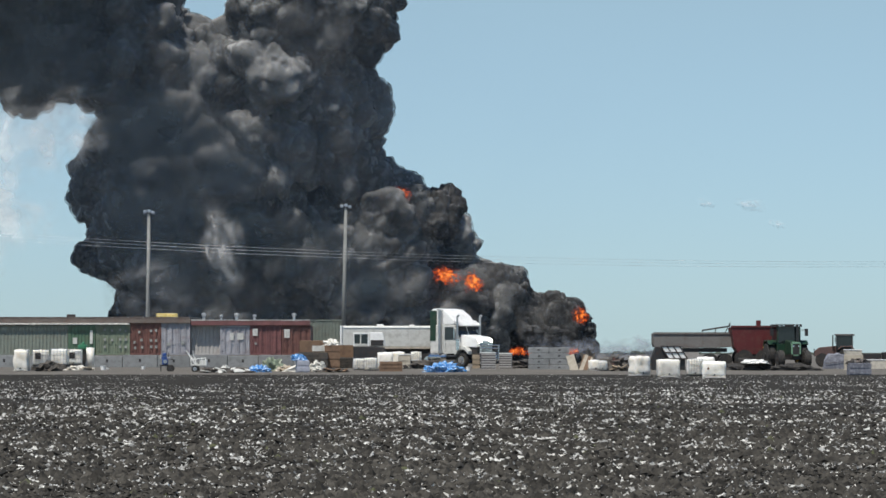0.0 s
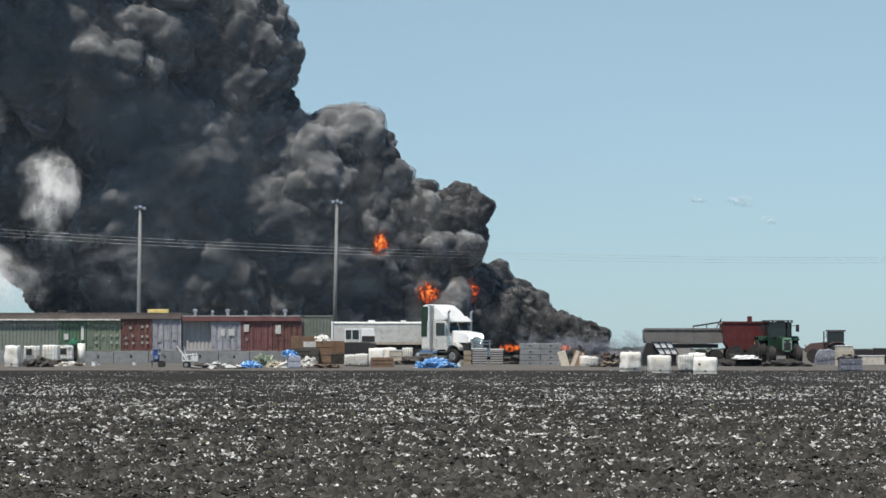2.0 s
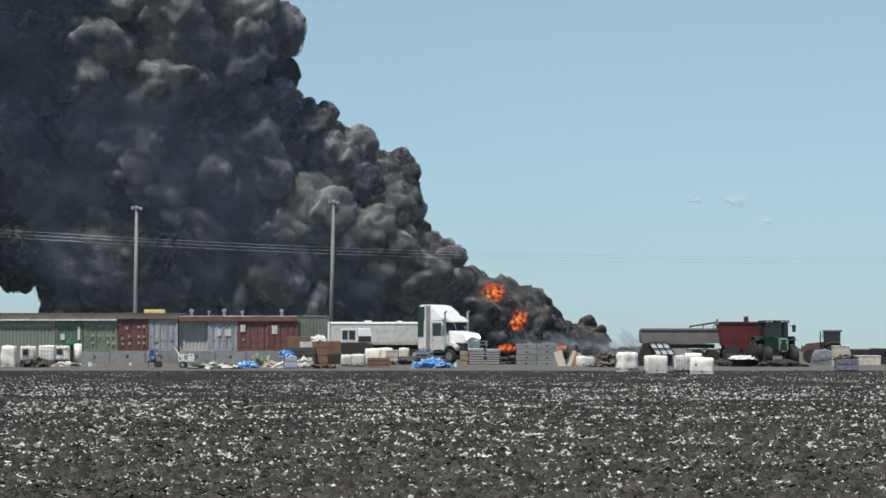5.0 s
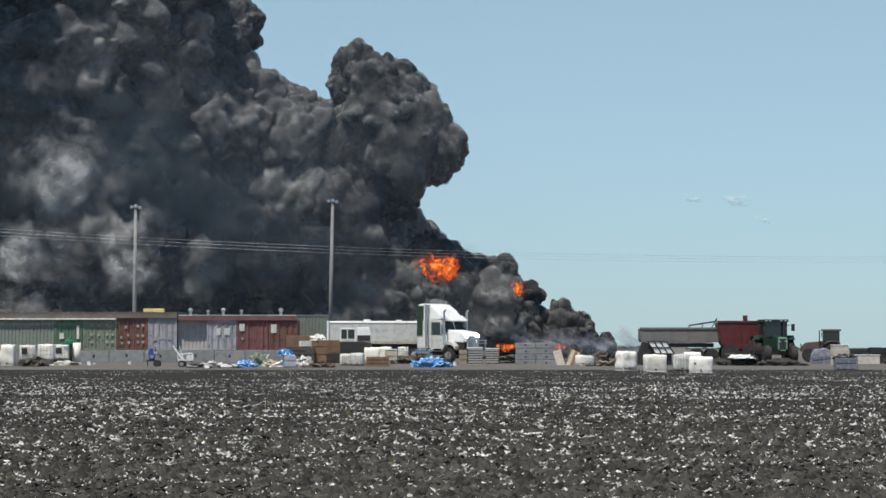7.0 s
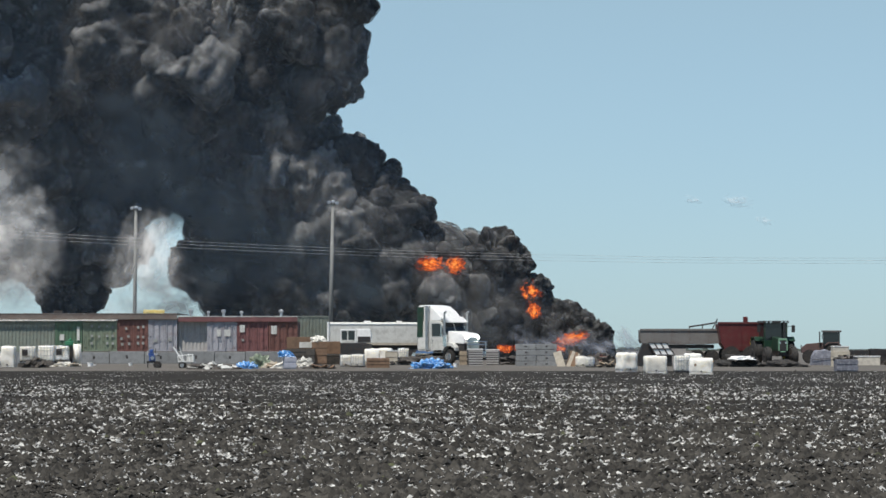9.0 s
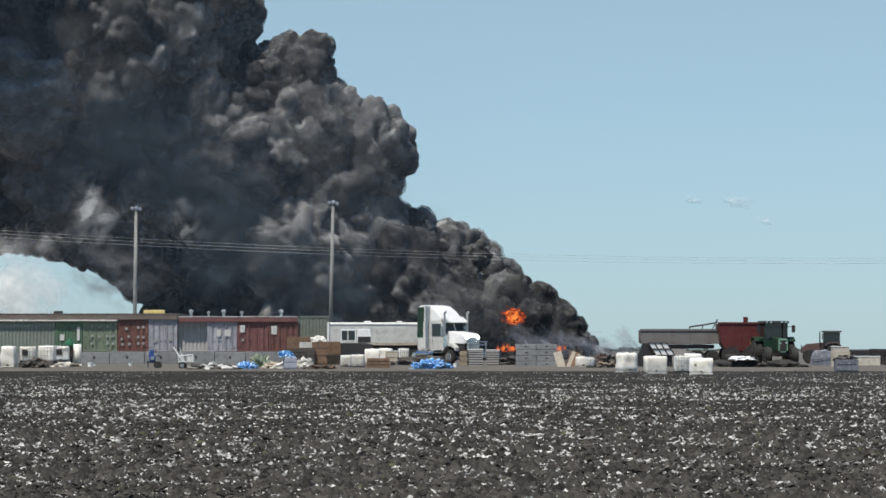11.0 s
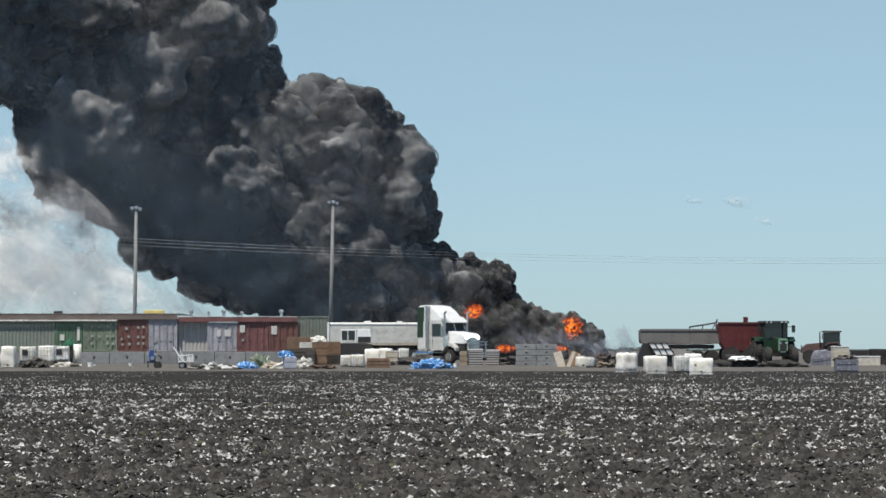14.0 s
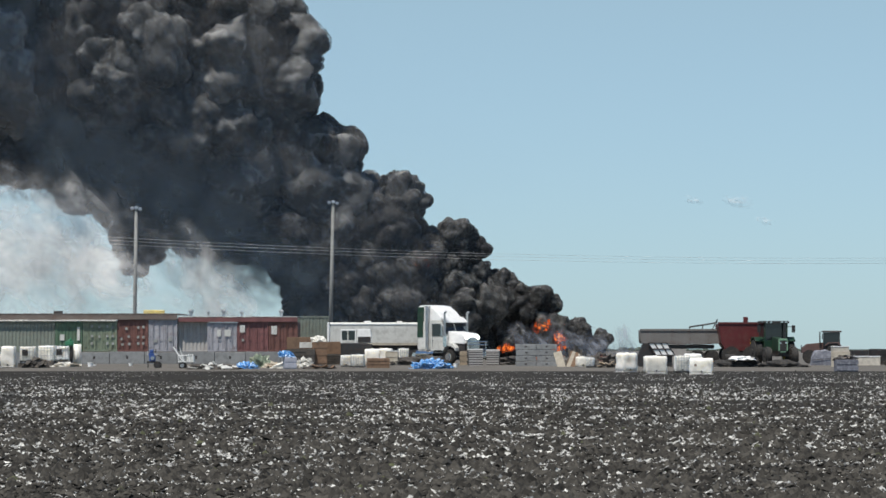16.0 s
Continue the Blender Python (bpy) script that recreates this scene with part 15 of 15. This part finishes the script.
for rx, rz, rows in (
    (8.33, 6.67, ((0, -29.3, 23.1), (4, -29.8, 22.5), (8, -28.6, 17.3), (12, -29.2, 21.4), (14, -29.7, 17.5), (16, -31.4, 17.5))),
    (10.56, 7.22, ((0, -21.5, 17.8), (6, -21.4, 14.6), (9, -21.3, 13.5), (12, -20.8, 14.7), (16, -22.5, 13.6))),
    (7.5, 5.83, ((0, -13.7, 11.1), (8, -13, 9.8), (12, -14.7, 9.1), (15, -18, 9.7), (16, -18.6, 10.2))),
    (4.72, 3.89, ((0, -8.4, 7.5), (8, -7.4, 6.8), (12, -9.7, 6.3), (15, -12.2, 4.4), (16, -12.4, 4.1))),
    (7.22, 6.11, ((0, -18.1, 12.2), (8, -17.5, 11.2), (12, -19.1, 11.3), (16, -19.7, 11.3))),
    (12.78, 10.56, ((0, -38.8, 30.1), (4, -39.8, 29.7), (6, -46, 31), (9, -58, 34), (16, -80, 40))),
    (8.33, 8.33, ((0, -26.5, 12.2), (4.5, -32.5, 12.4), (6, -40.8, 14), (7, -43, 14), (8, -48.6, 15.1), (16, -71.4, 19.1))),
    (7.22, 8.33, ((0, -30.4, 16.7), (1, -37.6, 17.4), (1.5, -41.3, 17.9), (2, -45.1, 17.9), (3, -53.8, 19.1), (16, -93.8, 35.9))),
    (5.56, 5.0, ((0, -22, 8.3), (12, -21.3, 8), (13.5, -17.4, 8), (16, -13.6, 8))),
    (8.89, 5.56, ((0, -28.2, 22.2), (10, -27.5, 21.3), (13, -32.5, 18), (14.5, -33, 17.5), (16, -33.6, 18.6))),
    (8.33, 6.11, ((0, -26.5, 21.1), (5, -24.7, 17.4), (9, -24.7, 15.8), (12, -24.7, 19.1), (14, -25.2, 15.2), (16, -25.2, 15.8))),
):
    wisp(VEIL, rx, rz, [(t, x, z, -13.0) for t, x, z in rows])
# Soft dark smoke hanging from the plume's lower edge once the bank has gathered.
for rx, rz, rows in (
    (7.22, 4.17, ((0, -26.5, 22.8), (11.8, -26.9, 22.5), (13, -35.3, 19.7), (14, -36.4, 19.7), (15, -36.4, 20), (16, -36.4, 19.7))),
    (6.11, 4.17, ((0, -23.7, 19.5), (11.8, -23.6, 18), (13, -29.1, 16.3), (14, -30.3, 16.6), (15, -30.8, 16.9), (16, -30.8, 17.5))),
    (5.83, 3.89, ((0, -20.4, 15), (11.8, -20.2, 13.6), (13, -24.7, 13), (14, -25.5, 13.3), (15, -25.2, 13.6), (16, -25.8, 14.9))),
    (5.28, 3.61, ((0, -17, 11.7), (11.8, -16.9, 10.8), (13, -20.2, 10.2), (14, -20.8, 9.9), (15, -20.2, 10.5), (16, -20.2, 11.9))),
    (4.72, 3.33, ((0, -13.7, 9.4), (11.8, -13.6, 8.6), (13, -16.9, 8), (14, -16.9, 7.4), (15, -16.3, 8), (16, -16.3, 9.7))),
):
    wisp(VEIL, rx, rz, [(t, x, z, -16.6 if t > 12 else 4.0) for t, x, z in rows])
# A bluish sheet between the yard and the plume, added as airlight over darks.
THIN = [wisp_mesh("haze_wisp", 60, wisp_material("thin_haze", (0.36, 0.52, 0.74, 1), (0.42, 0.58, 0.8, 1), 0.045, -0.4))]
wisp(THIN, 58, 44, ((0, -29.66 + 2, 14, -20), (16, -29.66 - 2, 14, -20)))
BLUE = [wisp_mesh("blue_wisp", i + 30, wisp_material("blue_thin_smoke", (0.26, 0.28, 0.33, 1), (0.40, 0.42, 0.47, 1), 0.6, 0.05)) for i in range(2)]
for i in range(6):
    x = 8.11 + i * 1.9
    wisp(BLUE, 2.8, 1.5, ((0, x + 0.6, 1.6, -13 - i % 2), (16, x - 0.6, 1.8, -13 - i % 2)))

# Two shreds of cloud far off in a clear sky.
CLOUD = [wisp_mesh("cloud_shred", 40 + i, wisp_material("thin_cloud", (0.75, 0.75, 0.75, 1), (0.92, 0.92, 0.92, 1), 0.45)) for i in range(2)]
for i, (x, z, rx, rz) in enumerate(((202.02, 120.65, 10.91, 5.91), (237.05, 120.19, 17.27, 8.64), (259.29, 103.8, 10.0, 5.0))):
    ob = new("cloud", CLOUD[i % 2])
    ob.matrix_basis = pose(x, 2535.66, z, 0, 12, 0)
    ob.scale = (rx, rx, rz)
    tagged(ob, "small faint white shred of cloud", "cloud", "clouds")


# ---- flames ----
def flame_material():
    m = bpy.data.materials.new("flame")
    m.use_nodes = True
    n, l = m.node_tree.nodes, m.node_tree.links
    n.remove(n["Principled BSDF"])
    tc = n.new("ShaderNodeTexCoord")
    tex = n.new("ShaderNodeTexNoise")
    tex.inputs["Scale"].default_value, tex.inputs["Detail"].default_value, tex.inputs["Distortion"].default_value = 2.6, 8, 0.7
    l.new(tc.outputs["Object"], tex.inputs["Vector"])
    hot = n.new("ShaderNodeValToRGB")
    e = hot.color_ramp.elements
    e[0].position, e[0].color = 0.12, (0.20, 0.025, 0.012, 1)
    e[1].position, e[1].color = 0.78, (1.0, 0.46, 0.11, 1)
    e.new(0.3).color = (0.62, 0.075, 0.012, 1)
    e.new(0.5).color = (0.95, 0.22, 0.03, 1)
    glow = n.new("ShaderNodeEmission")
    glow.inputs["Strength"].default_value = 1.15
    l.new(hot.outputs["Color"], glow.inputs["Color"])
    see = n.new("ShaderNodeBsdfTransparent")
    # Thins out away from the middle of the rag.
    flat = n.new("ShaderNodeVectorMath")
    flat.operation = "MULTIPLY"
    flat.inputs[1].default_value = (1, 0, 1)
    l.new(tc.outputs["Object"], flat.inputs[0])
    far = n.new("ShaderNodeVectorMath")
    far.operation = "LENGTH"
    l.new(flat.outputs[0], far.inputs[0])
    thin = n.new("ShaderNodeMath")
    thin.operation = "MULTIPLY_ADD"
    thin.inputs[1].default_value = -0.62
    l.new(far.outputs["Value"], thin.inputs[0])
    rags = n.new("ShaderNodeMapRange")
    rags.clamp = False
    rags.inputs["From Min"].default_value, rags.inputs["From Max"].default_value = 0.3, 0.7
    rags.inputs["To Min"].default_value, rags.inputs["To Max"].default_value = 0.15, 1.0
    l.new(tex.outputs["Fac"], rags.inputs["Value"])
    l.new(rags.outputs[0], thin.inputs[2])
    l.new(thin.outputs[0], hot.inputs["Fac"])
    mr = n.new("ShaderNodeMapRange")
    mr.inputs["From Min"].default_value, mr.inputs["From Max"].default_value = 0.08, 0.42
    mr.inputs["To Max"].default_value = 0.88
    l.new(thin.outputs[0], mr.inputs["Value"])
    mix = n.new("ShaderNodeMixShader")
    l.new(mr.outputs[0], mix.inputs[0])
    l.new(see.outputs[0], mix.inputs[1])
    l.new(glow.outputs[0], mix.inputs[2])
    l.new(mix.outputs[0], n["Material Output"].inputs["Surface"])
    return m


FLAME = flame_material()
TONGUES = [billow_mesh("flame", 90 + i, 5, FLAME, 10, ((45, 0.3), (200, 0.12))) for i in range(4)]
fire = thing("fire", pose(9.77, SMOKE_Y, 0.1), "orange flames breaking through black smoke", "fire")


def flame(rx, rz, seen, depth=-9.5):
    """A rag of fire that breaks out of the smoke at the given times and is swallowed again."""
    ob = new("flame", rng.choice(TONGUES))
    ob.parent = fire
    ob.scale = (rx * 1.05, max(0.5, min(rx, rz) * 0.5), rz * 1.02)
    o = fire.matrix_basis.translation
    (t0, x0, z0), (t1, x1, z1) = seen[0], seen[-1]
    rows = [(0, x0 + 0.6, z0 - 4.0, 12)] if t0 > 0.9 else []
    if t0 > 0.44:
        rows += [(t0 - 0.44, x0 + 1.2, z0 - 3.2, 12), (t0 - 0.25, x0 + 1.3, z0 - 0.7, depth)]
    rows += [(t, x, z, depth) for t, x, z in seen]
    if t1 + 0.44 < 16:
        rows += [(t1 + 0.25, x1 - 1.3, z1 + 0.7, depth), (t1 + 0.44, x1 - 2.4, z1 - 0.6, 12), (16, x1 - 3.0, z1 - 1.8, 12)]
    a = [rng.uniform(-20, 20) for _ in range(3)]
    keyed = [(t, pose(x - o.x, d + SMOKE_Y - o.y, z - o.z, a[0], a[1] - 8 * max(-1, min(1, t - t0)), a[2])) for t, x, z, d in rows]
    MOVES.append((ob, keyed))


flame(1.19, 1.07, ((4.6, 5.5, 5.5),), -2.0)
flame(1.07, 1.31, ((4.9, 7.8, 3.8),), -1.4)
flame(1.43, 1.07, ((5.2, 3.6, 7.2),), -1.3)
flame(0.951, 0.951, ((5.5, 9.4, 3.4),), -2.2)
flame(1.19, 1.31, ((5.8, 6.4, 4.9),), -2.5)
flame(1.07, 0.951, ((9.6, 4.3, 6.8),), -3.5)
flame(1.31, 1.19, ((10, 6.6, 4.7),), -3.3)
flame(1.07, 1.19, ((10.4, 4.6, 7.4),), -3.0)
flame(1.19, 0.951, ((10.8, 7.8, 4.0),), -2.6)
flame(1.07, 0.714, ((0, -5.3, 16.8),), -3.9)
flame(1.43, 0.892, ((0, -0.9, 8.9),), -2.1)
flame(0.951, 1.19, ((0, 1.7, 8.2),), -2.7)
flame(0.832, 0.951, ((0, 12.2, 5.0),), 0.2)
flame(2.02, 2.14, ((0.5, -3.4, 10.7),), -5.6)
flame(1.07, 1.19, ((0.5, 9.9, 7.8),), 0.1)
flame(1.19, 0.595, ((0.5, 10.9, 3.7),), 2.0)
flame(1.55, 1.19, ((1, 8.9, 4.6),), -0.0)
flame(1.07, 0.714, ((1, 13.9, 2.6),), 0.8)
flame(1.9, 1.43, ((1.5, -3.4, 9.8),), -6.5)
flame(1.19, 1.55, ((1.5, 3.7, 7.0),), -2.8)
flame(0.595, 0.832, ((1.5, 6.2, 4.9),), -0.4)
flame(0.832, 1.19, ((2, -6.4, 11.5),), -7.7)
flame(1.07, 1.19, ((2, -1.9, 6.8),), -4.9)
flame(1.66, 1.19, ((2, 1.4, 6.9),), -3.8)
flame(1.78, 2.02, ((2.5, -2.9, 11.0),), -3.6)
flame(1.31, 0.832, ((2.5, 2.0, 6.8),), -3.4)
flame(0.595, 0.476, ((2.5, 6.8, 4.9),), -1.5)
flame(1.19, 1.43, ((3, -7.3, 13.9),), -4.6)
flame(2.14, 1.31, ((3, -3.6, 11.0),), -3.9)
flame(3.81, 2.62, ((3.5, -6.1, 14.4),), -5.4)
flame(0.832, 0.595, ((3.5, -1.9, 8.3),), -3.2)
flame(0.951, 0.595, ((4, -3.6, 12.7),), -2.0)
flame(0.714, 0.951, ((4, -3.9, 5.7),), -5.3)
flame(0.832, 0.476, ((4, 13.5, 3.3),), 1.1)
flame(1.07, 1.07, ((6.5, -2.5, 14.7),), -4.2)
flame(0.595, 1.55, ((6.5, -2.6, 6.2),), -5.2)
flame(0.832, 0.595, ((6.5, 2.2, 6.5),), -3.2)
flame(2.38, 1.19, ((6.5, 10.4, 5.1),), -0.6)
flame(2.14, 1.43, ((7, -0.8, 9.1),), -4.0)
flame(1.07, 1.55, ((7, 0.6, 9.1),), -3.4)
flame(0.832, 0.951, ((7, 7.2, 7.1),), -1.1)
flame(2.14, 2.26, ((7.5, -3.9, 13.8),), -3.4)
flame(2.62, 2.14, ((7.5, -2.9, 11.0),), -5.1)
flame(2.02, 1.43, ((7.5, 7.6, 6.6),), -0.9)
flame(0.595, 0.595, ((7.5, 3.8, 5.2),), -2.6)
flame(2.74, 1.19, ((8, -0.5, 5.9),), -4.7)
flame(2.02, 1.31, ((8, 3.4, 8.7),), -2.9)
flame(1.43, 0.951, ((8, 11.3, 6.8),), 0.5)
flame(0.951, 0.595, ((8, -6.5, 16.4),), -3.9)
flame(0.951, 1.43, ((8.5, -0.6, 11.7),), -3.5)
flame(1.55, 0.951, ((8.5, -6.2, 6.3),), -4.9)
flame(0.951, 1.19, ((8.5, -3.5, 6.0),), -4.7)
flame(1.43, 1.07, ((8.5, 11.4, 4.7),), -0.5)
flame(1.19, 0.832, ((8.5, 14.0, 2.1),), -0.4)
flame(1.43, 0.832, ((9, -1.2, 9.7),), -4.7)
flame(1.07, 0.951, ((9, 1.2, 9.6),), -3.2)
flame(1.25, 1.15, ((9, 8.4, 6.9),), -0.8)
flame(0.75, 0.95, ((9, 8.9, 5.1),), -1.6)
flame(1.8, 0.7, ((9, 12.5, 2.4),), -1.3)
flame(0.595, 1.19, ((11.5, -3.3, 11.8),), -4.6)
flame(1.31, 0.714, ((11.5, -1.2, 10.9),), -4.1)
flame(1.07, 0.714, ((11.5, 3.7, 10.2),), -1.6)
flame(0.714, 1.19, ((11.5, 7.7, 5.1),), -2.3)
flame(0.595, 0.951, ((11.5, 0.6, 6.6),), -4.4)
flame(0.951, 0.714, ((12, -4.5, 14.4),), -3.7)
flame(1.55, 1.19, ((12, -0.9, 10.4),), -5.0)
flame(1.78, 1.43, ((12, 2.9, 7.1),), -5.8)
flame(0.951, 0.714, ((12, 14.2, 3.0),), -0.1)
flame(3.57, 1.19, ((12.5, -0.2, 10.4),), -6.9)
flame(0.832, 0.595, ((12.5, 7.3, 5.9),), -1.8)
flame(1.19, 0.714, ((12.5, 11.2, 3.8),), -1.0)
flame(2.85, 1.66, ((13, -6.3, 12.0),), -7.6)
flame(1.31, 0.832, ((13, -3.5, 13.5),), -7.6)
flame(1.31, 1.07, ((13, 0.3, 12.7),), -6.2)
flame(1.07, 0.714, ((13, 10.6, 3.6),), -1.3)
flame(0.951, 0.832, ((13.5, 0.9, 8.1),), -2.7)
flame(1.31, 1.78, ((13.5, 8.2, 4.0),), -1.7)
flame(1.31, 0.832, ((13.5, 14.1, 3.0),), 0.5)
flame(1.07, 0.714, ((14, 3.0, 5.1),), -2.6)
flame(1.19, 1.31, ((14, 12.6, 3.5),), -0.3)
flame(0.832, 0.595, ((14.5, 3.7, 9.3),), -1.0)
flame(1.55, 1.9, ((14.5, 9.3, 4.4),), -0.3)
flame(0.951, 1.19, ((14.5, 13.0, 3.5),), 0.2)
flame(1.9, 1.07, ((15, -4.2, 15.0),), -2.5)
flame(0.951, 1.07, ((15, 2.6, 6.8),), -2.5)
flame(0.714, 0.476, ((15, 5.8, 6.6),), -0.9)
flame(0.714, 0.832, ((15, 6.7, 4.6),), -0.9)
flame(1.19, 1.07, ((15.5, -6.7, 8.7),), -4.5)
flame(1.43, 0.832, ((15.5, -1.3, 9.9),), -3.5)
flame(1.55, 0.476, ((15.5, -1.3, 7.7),), -2.2)
flame(0.832, 0.714, ((15.5, 10.1, 4.9),), -0.5)
flame(1.55, 0.714, ((15.5, 12.1, 3.5),), -0.4)
flame(0.951, 0.595, ((16, -2.4, 9.8),), -2.8)
flame(0.951, 0.714, ((16, 9.8, 3.7),), -0.4)
flame(0.714, 0.714, ((16, 11.4, 2.5),), -0.2)
for i, (u, h) in enumerate(((5.05, 0.7), (5.55, 0.85), (6.1, 0.55), (10.15, 0.7), (10.6, 0.5))):
    ob = new("ground_flame", TONGUES[i % 4])
    ob.parent = fire
    o = fire.matrix_basis.translation
    ob.scale = (0.42, 0.34, h * 0.5)
    MOVES.append((ob, [(t * 0.8, pose(u - o.x + 0.12 * math.sin(t * 2.3 + i), 278.92 - o.y, 1.5 + 0.1 * math.sin(t * 3.1 + i * 2) - o.z, 0, 12 * math.sin(t * 1.7 + i), t * 31 + i * 50)) for t in range(21)]))


def motions():
    for ob, rows in MOVES:
        walk(ob, rows)


motions()
